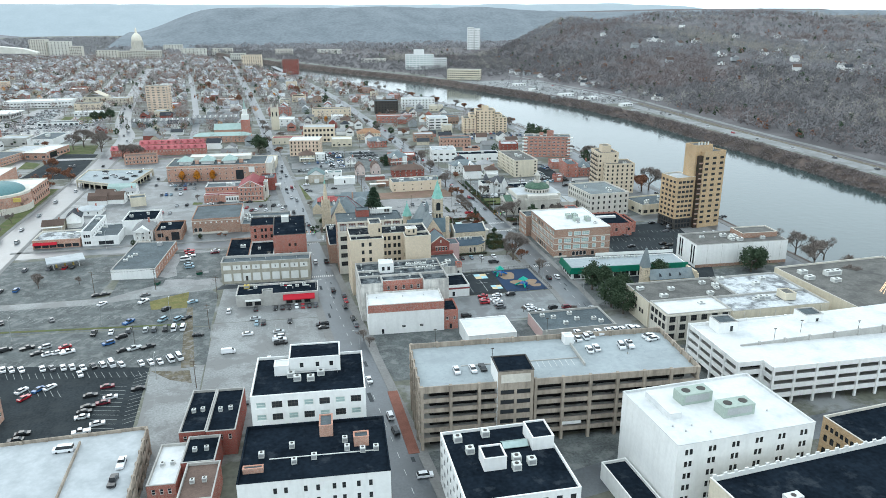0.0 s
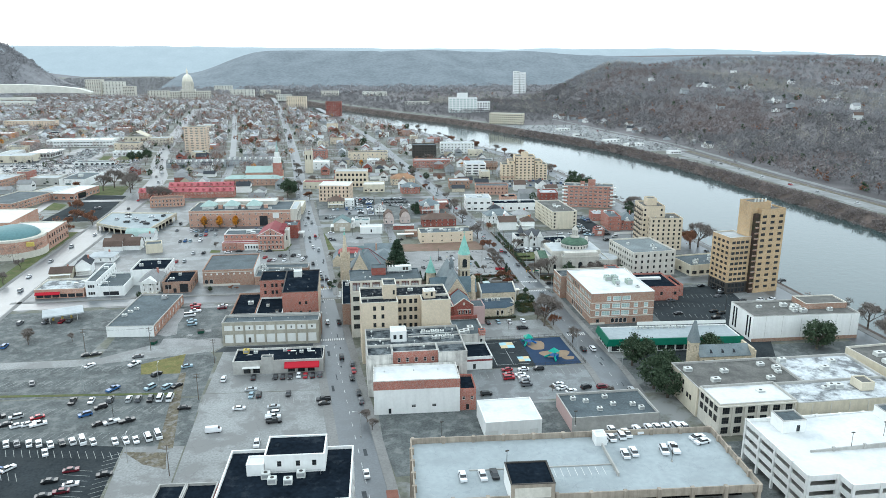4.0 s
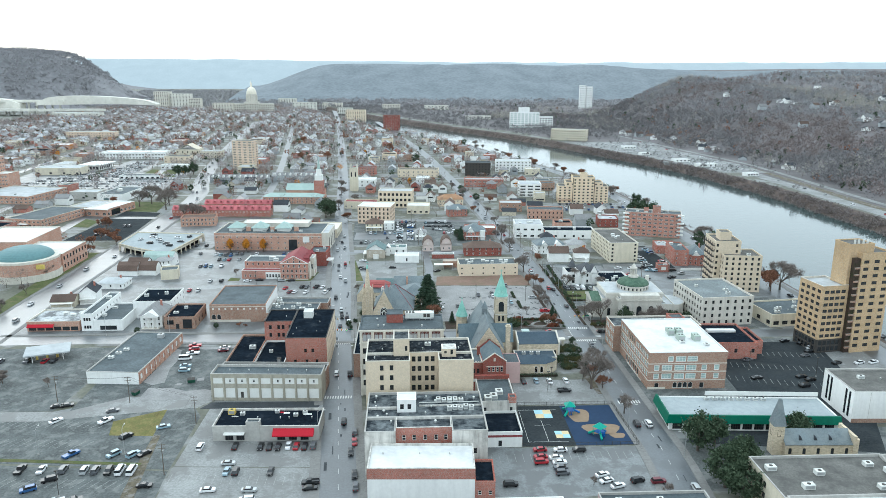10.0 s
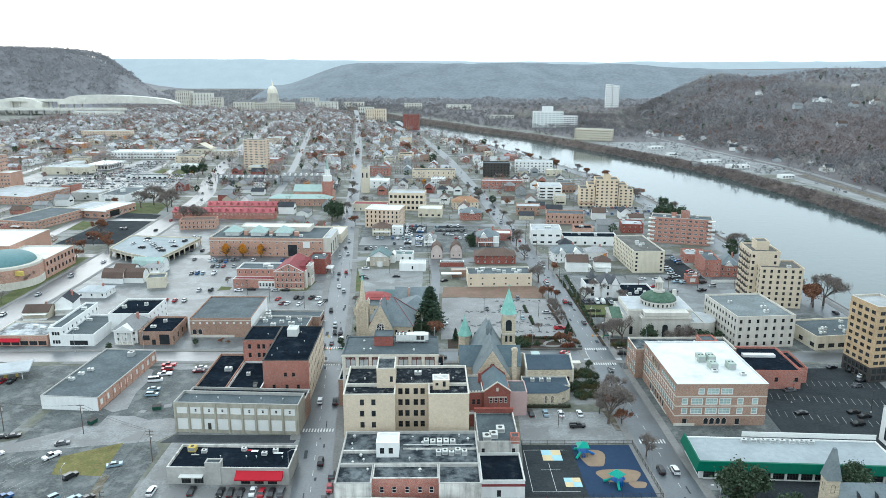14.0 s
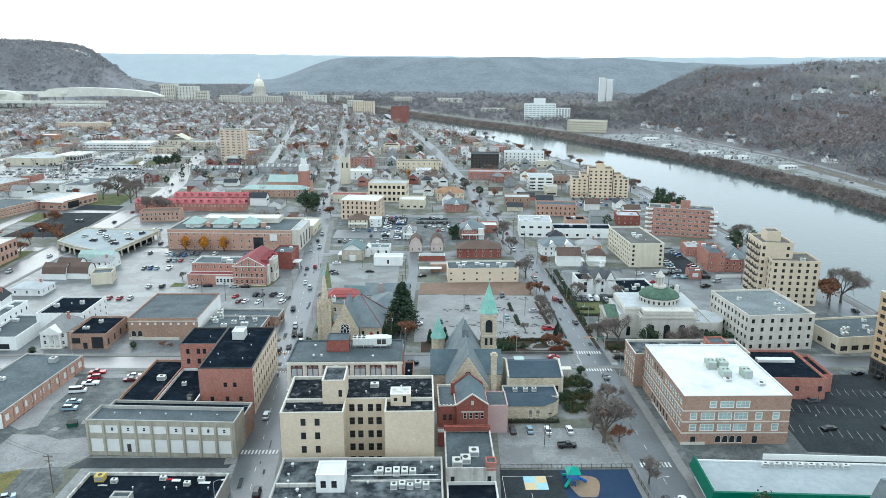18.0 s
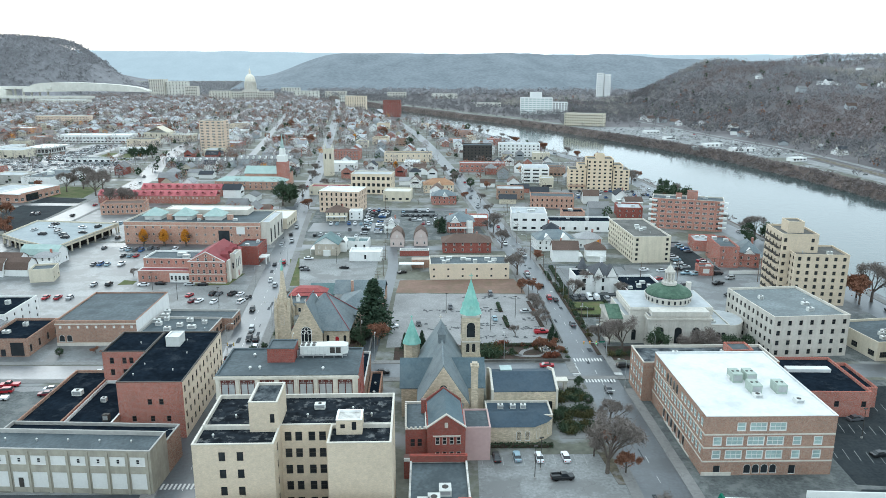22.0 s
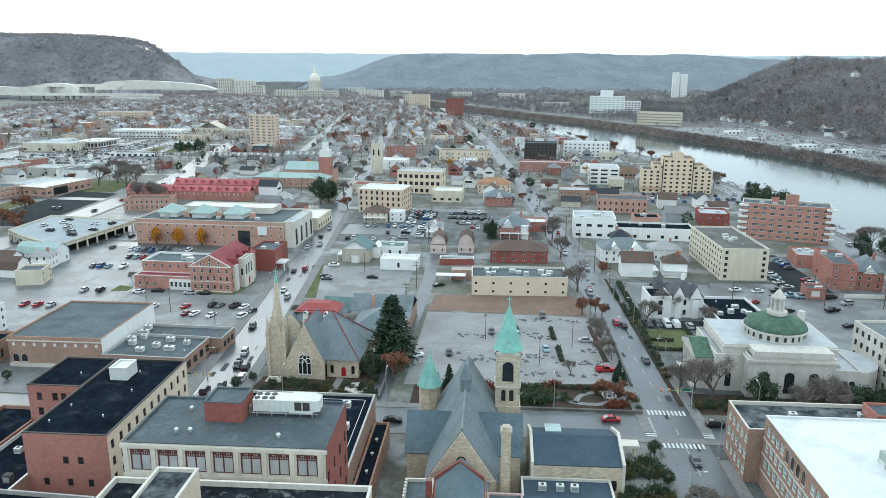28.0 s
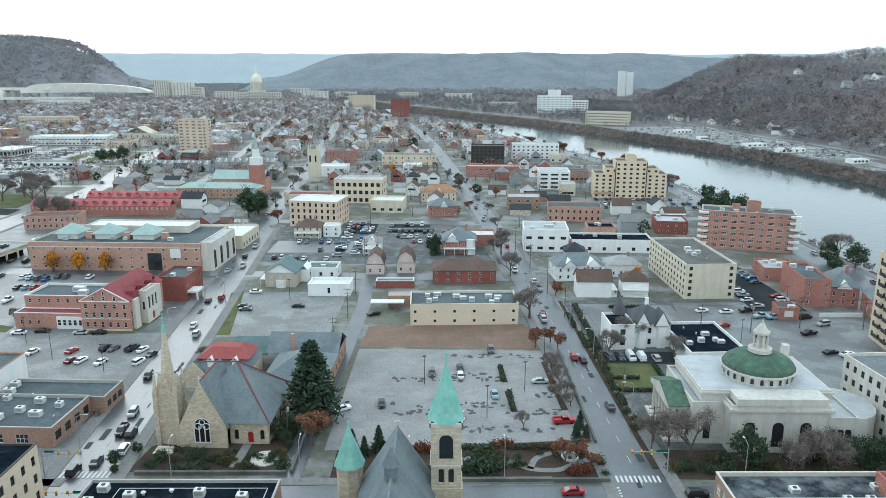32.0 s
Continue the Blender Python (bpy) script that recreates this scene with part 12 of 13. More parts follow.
def tree(kind, x, y, size=1.0, z=0.0, wide=1.0):
    k = random.randrange(3)
    if (kind, k) not in TREES:
        TREES[kind, k] = tree_template(kind, k)
    m = pose(x, y, z, 0, 0, random.uniform(0, 360)) @ Matrix.Diagonal((size * wide, size * wide, size, 1))
    if (kind, k) not in PLANTED:
        PLANTED.add((kind, k))
        TREES[kind, k].matrix_basis = m
        return
    src = TREES[kind, k]
    keep = src.matrix_basis.copy()
    src.matrix_basis = Matrix()
    made = copy_thing(src, m)
    made.matrix_basis = m
    src.matrix_basis = keep


tree("conifer", 24.8, 112, 1.72, 0, 1.4)
tree("rust", 26.8, 98.2, 1.0, 0, 1.05)
tree("evergreen", 18.6, 102, 0.62)
tree("evergreen", 21.8, 104, 0.6)
tree("evergreen", 23.5, 107, 0.55)
tree("evergreen", 20.6, 99.4, 0.4)
tree("evergreen", -8.6, 104, 0.5)
for x, y, q in ((36.6, 95, 0.5), (42.6, 95.5, 0.55), (39.5, 93.5, 0.42), (45.5, 94.5, 0.36), (90, 106, 0.42), (88.4, 101.5, 0.4), (90.4, 100.2, 0.36)):
    tree("conifer", x, y, q)
for x, y, q in ((88, 92, 0.55), (89.5, 88.5, 0.4), (91, 163, 0.6), (92.5, 158, 0.55)):
    tree("rust", x, y, q)
for x, y, q in ((112, 92, 1.5), (109, 98, 1.0), (88, 14, 1.8), (86.5, 22, 0.8), (114, 160, 1.2), (107, 152, 1.0), (126, 150, 0.9), (-14, 150, 0.5)):
    tree("bare", x, y, q)
tree("weeping", 135, 88, 1.15, 0, 1.2)
tree("weeping", 141, 88.5, 1.2, 0, 1.2)
tree("evergreen", 123, 88.5, 1.05)
tree("evergreen", 148, 89.5, 0.8)
tree("evergreen", 152, 90, 0.6)
tree("evergreen", 156, 92, 0.65)
for x, y, q in ((112, -36, 1.15), (118, -52, 1.1), (123, -47, 0.9), (112, -58, 1.2), (114, -66, 1.1), (119, -33, 0.9), (148, -32, 0.95), (150, -30, 0.85), (200, -30, 1.2), (205, -27, 1.0), (147, -36, 0.7)):
    tree("evergreen", x, y, q * 1.35)
for x, y, q in ((236, -30, 1.7), (240, -10, 1.6), (244, -45, 1.3), (238, 5, 1.2), (232, -60, 1.4), (248, -22, 1.5)):
    tree("bare", x, y, q)
for x, y, q in ((224, 141, 1.5), (228, 150, 1.3), (222, 158, 1.1)):
    tree("rust", x, y, q)
tree("bare", 231, 144, 2.1)
tree("bare", 233.5, 262, 1.6)
tree("evergreen", 235, 250, 1.25)
tree("bare", 95, -8, 0.9)
tree("bare", 94, 36, 1.1)
for i in range(26):
    y = 170 + 32 * i + random.uniform(-8, 8)
    tree(random.choice(("bare", "bare", "bare", "evergreen", "rust")), bank(y) - random.uniform(9, 34), y, random.uniform(0.8, 1.5))
for x, y, q in ((214, 335, 2.3), (206, 342, 2.0), (222, 320, 1.6)):
    tree("evergreen", x, y, q)
for x, y in ((-109.4, 246), (-98.4, 245.8), (-86.5, 245)):
    tree("orange", x, y, 2.1)
for x, y, q in ((-56, 362, 1.9), (-53, 372, 1.6), (-55, 384, 1.4), (52, 278, 1.0), (64, 368, 0.8), (80, 440, 0.9), (-80, 90, 0.35), (-116, 84, 0.4)):
    tree("evergreen", x, y, q)
for x, y, q in ((88.5, 143, 0.6), (88.8, 137, 0.5), (89, 130, 0.7), (89.4, 124, 0.55), (89.8, 118, 0.5), (87, 186, 1.5), (106, 100, 0.9), (85, 238, 1.3), (84, 276, 1.5), (69, 464, 1.2), (76.5, 106, 0.55), (88, 137.5, 0.75), (87.4, 121, 0.7), (81, 282, 0.8), (86, 330, 0.9), (83, 372, 0.9), (66, 440, 0.9), (60, 510, 0.9), (-48, 396, 1.2), (-36, 430, 1.1), (-52, 470, 1.2), (-57, 520, 1.1), (-198, 118, 0.9), (-201, 150, 0.8), (-203, 182, 1.0), (-208, 205, 1.2), (-206, 226, 1.1), (-176, 362, 1.6), (-170, 368, 1.5), (-164, 360, 1.5), (-92, 186, 0.5)):
    tree("bare", x, y, q)
for x, y, q in ((-226, 433, 2.2), (-203, 402, 2.1), (-207, 424, 2.0), (-232, 418, 1.9), (-214, 300, 0.8)):
    tree("bare", x, y, q)
for x, y, q in ((-222, 317, 1.3), (-200, 278, 1.1), (-212, 281, 1.2), (-170, 380, 1.0), (-260, 430, 0.9)):
    tree("rust", x, y, q)
for x, y, q in ((-257, 618, 1.5), (-250, 622, 1.3), (-242, 627, 1.6)):
    tree("evergreen", x, y, q)
for x, y, q in ((91, 24, 0.75), (92.5, 14, 0.7), (-204, 240, 0.9), (-210, 262, 1.0), (-196, 268, 0.9), (86.6, 130, 0.3)):
    tree("rust", x, y, q)
for x, y, q in ((-69, 92.5, 0.9), (-103, 91, 0.7), (-66, 91.6, 0.6)):
    tree("rust", x, y, 0.3 * q, 0, 1.4)
tree("conifer", 53.5, 274, 0.85)
for x, y, q in ((85.7, 159, 0.8), (83.9, 90, 0.7), (73, 385, 0.7), (92, 429, 0.8), (-36, 349, 0.9), (-97, 761, 1.5), (-132, 758, 1.4), (-14, 876, 1.5), (-157, 973, 1.7), (100, 212, 0.7)):
    tree("rust", x, y, q)
for x, y, q in ((68, 477, 1.1), (25, 728, 1.5), (12, 640, 1.1)):
    tree("evergreen", x, y, q)
tree("orange", 16, 535, 2.0)
tree("orange", -48, 812, 2.0)
tree("orange", 136, 233, 1.3)
tree("orange", 132, 234, 0.8)
for x, y, q in ((-148, 22, 0.8), (-150, 28, 0.7), (0, -70, 0.6), (1.5, -76, 0.55), (-130, 24, 0.5), (93, -62, 0.5), (72, -55, 0.35)):
    tree("bare", x, y, q)
for x, y, q in ((-15, 90, 0.9), (-12, 95, 0.7), (-13.5, 86.5, 0.55), (6, 91, 0.5), (2, 92, 0.5), (9, 93, 0.45), (14, 91, 0.4), (19, 92, 0.5), (22, 97, 0.6)):
    tree("evergreen", x, y, 0.45 * q)
for i in range(46):
    tree("shrub", random.uniform(-8, 23), random.uniform(87.5, 96), random.uniform(0.7, 1.6))
for i in range(34):
    tree("shrub", random.uniform(34, 92), random.uniform(85, 96), random.uniform(0.6, 1.5))
for x, y, q in ((70.4, 97.4, 1.9), (72, 97.8, 1.6), (68.8, 97.2, 1.4), (52.5, 96, 2.0), (54, 95.4, 1.5), (50.6, 95.8, 1.3), (86, 86.6, 1.8), (88, 87.4, 1.6), (82, 96.6, 1.3), (78, 96.8, 1.2), (84.6, 86.2, 1.4), (48, 90, 1.2)):
    tree("red_shrub", x, y, q)
for x, y, q in ((65.8, 92, 2.6), (67.4, 91.8, 2.4), (69, 91.4, 2.2), (64, 88, 2.8), (66, 87.4, 2.8), (68, 87.6, 2.4), (62.4, 87.2, 2.4)):
    tree("shrub", x, y, q)
for i in range(34):
    tree("shrub", random.uniform(105, 172), random.uniform(84, 93), random.uniform(0.8, 2.0))
for i in range(14):
    tree("shrub", 103.6 + random.uniform(-0.6, 0.8), 106 + i * 4.4, random.uniform(1.0, 1.9))


def hedge(x0, y0, x1, y1, high=1.1):
    """A clipped hedge: a dense body of small leaves."""
    t = thing("hedge", "dark clipped evergreen hedge", "hedge", None, "hedges")
    n = int((x1 - x0) * (y1 - y0) * 46) + 60
    rng = np.random.default_rng(int(x0 * 7 + y0 * 13) % 999)
    c = np.stack([rng.uniform(x0, x1, n), rng.uniform(y0, y1, n), rng.uniform(0.1, high, n) ** 1.0], 1)
    part("core", Shape().box(x0 + 0.2, y0 + 0.2, 0, x1 - 0.2, y1 - 0.2, high * 0.75).mesh("core", MULCH), t)
    part("foliage", quads("foliage", c, (0.34, 0.24), LEAF_DARK, seed=3), t)


for a in ((73.0, 133.3, 74.3, 143.6), (74.1, 115.4, 75.4, 126.6), (60.5, 26.2, 77, 27.6), (104.2, 126.4, 119, 127.6), (118, 127.8, 119.2, 146), (102.6, 128, 104.1, 147), (102.8, 118, 104.6, 124), (101, 158, 102.6, 171), (100.2, 176, 101.8, 190), (117, 196.5, 131, 198), (104, 134.5, 112, 135.6), (104, 156.5, 106, 172), (128, 168, 140, 169.4), (104, 174, 106, 200), (66, 88, 71, 89.5), (60.4, 96, 88, 97.4)):
    hedge(*a)
for x, y, rx, ry, q in ((83, 36, 1.9, 2.6, 1), (88.4, 36.4, 2.7, 2.5, 0), (83, 44.6, 1.8, 3.0, 1), (88.6, 45.2, 2.6, 3.0, 0), (83, 55, 1.8, 2.8, 0), (88.4, 56, 2.6, 3.6, 1)):
    lot("lawn" if q else "verge", [(x + rx * math.cos(a), y + ry * math.sin(a)) for a in [2 * math.pi * k / 18 for k in range(18)]], GRASS if q else MULCH, "small rounded lawn in the church forecourt" if q else "rounded planting bed in the church forecourt", 0.12, "lawn" if q else "garden bed")
    for k in range(11):
        a = 2 * math.pi * k / 11
        tree("shrub", x + rx * 0.86 * math.cos(a), y + ry * 0.86 * math.sin(a), random.uniform(1.1, 1.7), 0.1)
for x, y, q in ((80.6, 40.4, 0.45), (91.2, 50.6, 0.4), (81, 62, 0.5), (91, 62.6, 0.42)):
    tree("evergreen", x, y, q)
# winding paths in the church garden and the stone basin
for pts, w in (([(60.5, 91.5), (66, 93), (71, 91.5), (76, 88), (82, 87.5), (86, 90), (91.5, 93)], 1.7), ([(76, 88), (78, 92.5), (83, 95), (91.5, 96)], 1.5), ([(66, 93), (70, 96.4), (78, 97.5)], 1.5)):
    v, f = strip(smooth(pts, 1.2), w, 0.11)
    tagged(part("garden_path", mesh("garden_path", v, f, WALK)), "pale winding garden path", "path", kind="structure")
basin = thing("fountain", "round stone garden basin with a small statue plinth", "fountain", pose(85.4, 92.6, 0.06))
part("basin", Shape().ring(0, 0, 0, 2.0, 0.5, 2.0, 18).mesh("basin", LIME), basin)
part("bowl", Shape().ring(0, 0, 0.5, 1.6, 0.52, 1.6, 18).mesh("bowl", GLASS), basin)
part("plinth", Shape().ring(0, 0, 0.5, 0.4, 1.7, 0.3, 8).mesh("plinth", GREYCON), basin)
terrace = thing("stone_terrace", "round pale stone terrace in the church garden", "terrace", pose(17.5, 92.2, 0.06))
part("slab", Shape().ring(0, 0, 0, 3.4, 0.25, 3.4, 9).mesh("slab", LIME), terrace)
part("bench", Shape().box(-1.4, -0.3, 0.25, 1.4, 0.3, 0.75).mesh("bench", GREYCON), terrace)
gate = thing("garden_portal", "small white stone portal with an urn", "portal", pose(84, 62, 0))
for x in (-2.4, 0, 2.4):
    part("pillar", Shape().box(x - 0.4, -1.2, 0, x + 0.4, 1.2, 2.6).mesh("pillar", LIME), gate)
part("lintel", Shape().box(-3.2, -1.5, 2.6, 3.2, 1.5, 3.2).mesh("lintel", LIME), gate)
for (x0, y0, x1, y1) in ((60, 82.6, 92.2, 83.2), (-9, 85.6, 23.6, 86.2), (24.2, 86.2, 24.8, 112), (92.2, 99, 92.7, 155)):
    wl_ = tagged(part("low_wall", Shape().box(x0, y0, 0, x1, y1, 0.9).mesh("low_wall", GRAVEL)), "low dark stone garden wall", "wall", kind="structure")


# ---- houses and the town farther up the valley ----
TAKEN = set()
CELL = 4.0


def claim(x0, y0, x1, y1, margin=2.0):
    for i in range(int((x0 - margin) // CELL), int((x1 + margin) // CELL) + 1):
        for j in range(int((y0 - margin) // CELL), int((y1 + margin) // CELL) + 1):
            TAKEN.add((i, j))


def is_free(x, y, r):
    for i in range(int((x - r) // CELL), int((x + r) // CELL) + 1):
        for j in range(int((y - r) // CELL), int((y + r) // CELL) + 1):
            if (i, j) in TAKEN:
                return False
    return True


SKIP = ("camera", "sun", "ground", "water", "backdrop", "overhead_cable", "road")
for ob in list(scene.collection.objects):
    if ob.type != "MESH" or ob.name.split(".")[0] in SKIP or ob.name.startswith(("pavement", "lane_dashes", "distant_cars", "asphalt_repairs", "zebra", "stall", "parked_cars", "window", "pane")):
        continue
    m = ob.matrix_basis
    p = ob.parent
    while p:
        m = p.matrix_basis @ m
        p = p.parent
    c = [m @ Vector(q) for q in ob.bound_box]
    claim(min(q.x for q in c), min(q.y for q in c), max(q.x for q in c), max(q.y for q in c), 1.0)
claim(-520, 1780, -360, 1960)
for name, line, wide in roads:
    for x, y, a in along(line, 4.0):
        claim(x - wide / 2, y - wide / 2, x + wide / 2, y + wide / 2, 2.5)

HOUSES = {}
SIDING = [material("white_siding", (0.78, 0.78, 0.76), 0.8, 0.06, 1.5, 0.3, shades=0.1), material("cream_siding", (0.52, 0.47, 0.37), 0.8, 0.08, 1.5, 0.3, shades=0.15), material("grey_siding", (0.33, 0.35, 0.36), 0.8, 0.08, 1.5, 0.3, shades=0.2), RED_BRICK, DARK_BRICK, BROWN]
SIDE_NAMES = ["white weatherboard", "cream weatherboard", "grey weatherboard", "red brick", "dark red brick", "brown brick"]
ROOFING = [DARK_SLATE, GREY_SHINGLE, BROWN_SHINGLE, GREY_SHINGLE]
ROOF_NAMES = ["dark slate", "grey shingle", "brown shingle", "pale grey shingle"]


def house_template(style, wall_k, roof_k, detail):
    w, d, z = ((8.5, 11, 6.0), (10, 9, 5.6), (9, 13, 6.4), (12, 10, 3.6))[style]
    t = thing("house", f"{SIDE_NAMES[wall_k]} house with a {ROOF_NAMES[roof_k]} roof", "house", None, "houses of the town")
    wm, rm = SIDING[wall_k], ROOFING[roof_k]
    s = Shape().box(-w / 2, -d / 2, 0, w / 2, d / 2, z)
    rise = 3.4 if style != 3 else 2.4
    if style in (0, 2):
        for y in (-d / 2, d / 2):
            s.add([(-w / 2, y, z), (w / 2, y, z), (0, y, z + rise)], [(0, 1, 2) if y < 0 else (1, 0, 2)])
        r = Shape().gable(-w / 2, -d / 2, w / 2, d / 2, z, rise, 0.4, "y")
    elif style == 1:
        r = Shape().hip(-w / 2, -d / 2, w / 2, d / 2, z, rise, 0.5)
    else:
        for x in (-w / 2, w / 2):
            s.add([(x, -d / 2, z), (x, d / 2, z), (x, 0, z + rise)], [(1, 0, 2) if x < 0 else (0, 1, 2)])
        r = Shape().gable(-w / 2, -d / 2, w / 2, d / 2, z, rise, 0.4, "x")
    part("wall", s.mesh("wall", wm), t)
    part("roof", r.mesh("roof", rm), t)
    if detail:
        part("chimney", Shape().box(w * 0.2, d * 0.1, z, w * 0.2 + 0.8, d * 0.1 + 0.8, z + rise + 1.0).mesh("chimney", RED_BRICK), t)
        part("porch", Shape().box(-w * 0.45, -d / 2 - 2.2, 0, w * 0.45, -d / 2 - 0.01, 0.5).box(-w * 0.47, -d / 2 - 2.4, 2.7, w * 0.47, -d / 2 - 0.01, 2.95).box(-w * 0.44, -d / 2 - 2.2, 0.5, -w * 0.44 + 0.2, -d / 2 - 2.0, 2.7).box(w * 0.44 - 0.2, -d / 2 - 2.2, 0.5, w * 0.44, -d / 2 - 2.0, 2.7).mesh("porch", FRAME_W), t)
        for zz in ((1.0, 3.9) if z > 5 else (1.0,)):
            for x in (-w * 0.28, w * 0.28):
                window(t, pose(x, -d / 2 - 0.03, zz), 1.0, 1.5, "sash", FRAME_W)
            for y in (-d * 0.25, d * 0.25):
                window(t, pose(-w / 2 - 0.03, y, zz, 0, 0, -90), 1.0, 1.5, "sash", FRAME_W)
    elif style in (0, 2):
        part("front_window", Shape().box(-w * 0.3, -d / 2 - 0.05, 3.6, w * 0.3, -d / 2 - 0.005, 5.0).mesh("front_window", GLASS), t)
    return t


SHOWN = set()


def house(x, y, turn, detail, style=None, wall_k=None, roof_k=None, scale=1.0):
    key = (random.randrange(4) if style is None else style, random.choice((0, 0, 0, 1, 2, 2, 3, 4)) if wall_k is None else wall_k, random.randrange(4) if roof_k is None else roof_k, detail)
    if key not in HOUSES:
        HOUSES[key] = house_template(*key)
    m = pose(x, y, 0, 0, 0, turn)
    if key not in SHOWN:
        SHOWN.add(key)
        HOUSES[key].matrix_basis = m
    else:
        copy_thing(HOUSES[key], m)
    claim(x - 5, y - 5, x + 5, y + 5, 1.0)


# houses that can be told apart near the street
for x, y, r, st, wk, rk in ((184, 374, 0, 0, 0, 0), (190, 362, 0, 3, 0, 2), (-160, 138, 8, 0, 0, 0), (-170, 130, 5, 3, 1, 2)):
    house(x, y, r, True, st, wk, rk)
flat_building("garage_shed", "plain white garage with a white roof", "garage", 5.5, 212, -2, 16, 9, 4.8, WHITE, WHITE_ROOF, 1, 1, 0, "dark", FRAME_D, 1.0, 2.2, "S", 0)
flat_building("commercial_building", "low white shed with a pale green roof", "building", 0, 236, -4, 13, 10, 4.6, WHITE, TEAL_SLATE, 1, 3, 1, gear=2)
for k, (x0, y0, n) in enumerate(((-188, 372, 14), (-168, 400, 10), (-205, 560, 11), (-140, 575, 9))):
    for i in range(n):
        t = thing("row_house", "brick row house with a red roof and dormer" if k < 2 else "grey row house with white dormers", "row house", pose(x0 + 6.0 * i, y0 - 0.25 * i, 0, 0, 0, -3), "row houses")
        part("wall", Shape().box(0, 0, 0, 5.9, 9, 5.6).mesh("wall", RED_BRICK if k < 2 else SIDING[2]), t)
        part("roof", Shape().gable(0, 0, 5.9, 9, 5.6, 3.2, 0.2, "x").mesh("roof", ROSE_TILE if k < 2 else GREY_SHINGLE), t)
        part("dormer", Shape().box(1.8, 0.3, 6.0, 4.1, 3, 7.6).gable(1.8, 0.3, 4.1, 3, 7.6, 1.0, 0.15, "y").mesh("dormer", ROSE_TILE if k < 2 else FRAME_W), t)
        for x in (1.5, 4.3):
            window(t, pose(x, -0.03, 3.4), 1.0, 1.4, "sash", FRAME_W)
    claim(x0, y0 - 6, x0 + 6 * n, y0 + 12)
claim(-30, 205, 86, 346)
claim(158, 165, 250, 300)
claim(-192, 86, -88, 300)
# blocks of larger flat buildings on the left side of the valley
big = 0
for i in range(900):
    y = random.uniform(105, 1050)
    x = random.uniform(-640, -125) if i % 4 else random.uniform(-40, bank(y) - 60)
    w, d = random.uniform(16, 38), random.uniform(14, 30)
    if i % 4 == 0:
        w, d = w * 0.6, d * 0.6
    if big >= 84 or not is_free(x + w / 2, y + d / 2, max(w, d) / 2 + 3):
        continue
    big += 1
    wall = random.choice((BROWN, RED_BRICK, WHITE, CREAM, SALMON, GREYCON, BEIGE))
    roof = random.choice((PALE_ROOF, GREY_ROOF, WHITE_ROOF, PALE_ROOF, BLACK_ROOF))
    flat_building("commercial_building", f"low flat-roofed {wall.name.replace('_', ' ')} building in the town", "building", x, y, random.uniform(-6, -2), w, d, random.uniform(4.5, 9), wall, roof, 1, 4 if y < 500 else 3, 2 if y < 350 else 0, "wide", FRAME_D, 2.2, 1.5, "SE", 2 if y < 400 else 0, group="low town buildings")
    claim(x, y, x + w, y + d, 2)
def house_into(s, x, y, turn):
    """A simple far house, added to the joined rest of the town."""
    w, d, z, rise = random.uniform(8, 11), random.uniform(9, 13), random.uniform(4.5, 6.4), random.uniform(2.6, 3.6)
    c, sn = math.cos(radians(turn)), math.sin(radians(turn))
    q = Shape().box(-w / 2, -d / 2, 0, w / 2, d / 2, z)
    for yy in (-d / 2, d / 2):
        q.add([(-w / 2, yy, z), (w / 2, yy, z), (0, yy, z + rise)], [(0, 1, 2) if yy < 0 else (1, 0, 2)])
    n = len(q.f)
    q.gable(-w / 2, -d / 2, w / 2, d / 2, z, rise, 0.4, "y")
    for xx in (-w * 0.25, w * 0.25):
        q.box(xx - 0.6, -d / 2 - 0.05, 3.2, xx + 0.6, -d / 2 - 0.004, 4.6)
    s.add([(x + vx * c - vy * sn, y + vx * sn + vy * c, vz) for vx, vy, vz in q.v], q.f)
    wk, rk = random.choice((0, 0, 0, 0, 0, 1, 2, 3)), random.choice((5, 5, 6, 7, 6))
    s.i[-len(q.f):] = [wk] * n + [rk] * 12 + [8] * (len(q.f) - n - 12)


far_town = Shape()
count = 0
for j in range(170):
    y0 = 95 + j * 12.0
    x0 = -820.0 + random.uniform(0, 8)
    while x0 < bank(y0) - 36:
        x = x0 + random.uniform(-1.5, 1.5)
        y = y0 + random.uniform(-1.5, 1.5)
        x0 += 15.0
        if random.random() < (0.3 if y < 500 else 0.46) or not is_free(x, y, 5.5):
            continue
        turn = random.choice((0, 90, 180, 0)) - 4 + random.uniform(-3, 3)
        if count < 235 and y < 640 and x > -330:
            house(x, y, turn, y < 300 and x > -200)
            count += 1
        else:
            house_into(far_town, x, y, turn)
            claim(x - 5, y - 5, x + 5, y + 5, 1.0)
tagged(part("distant_houses", far_town.mesh("distant_houses", [*SIDING[:5], *HAZED_ROOFS, GLASS])), "small gabled houses of the distant town", "houses", kind="stuff")


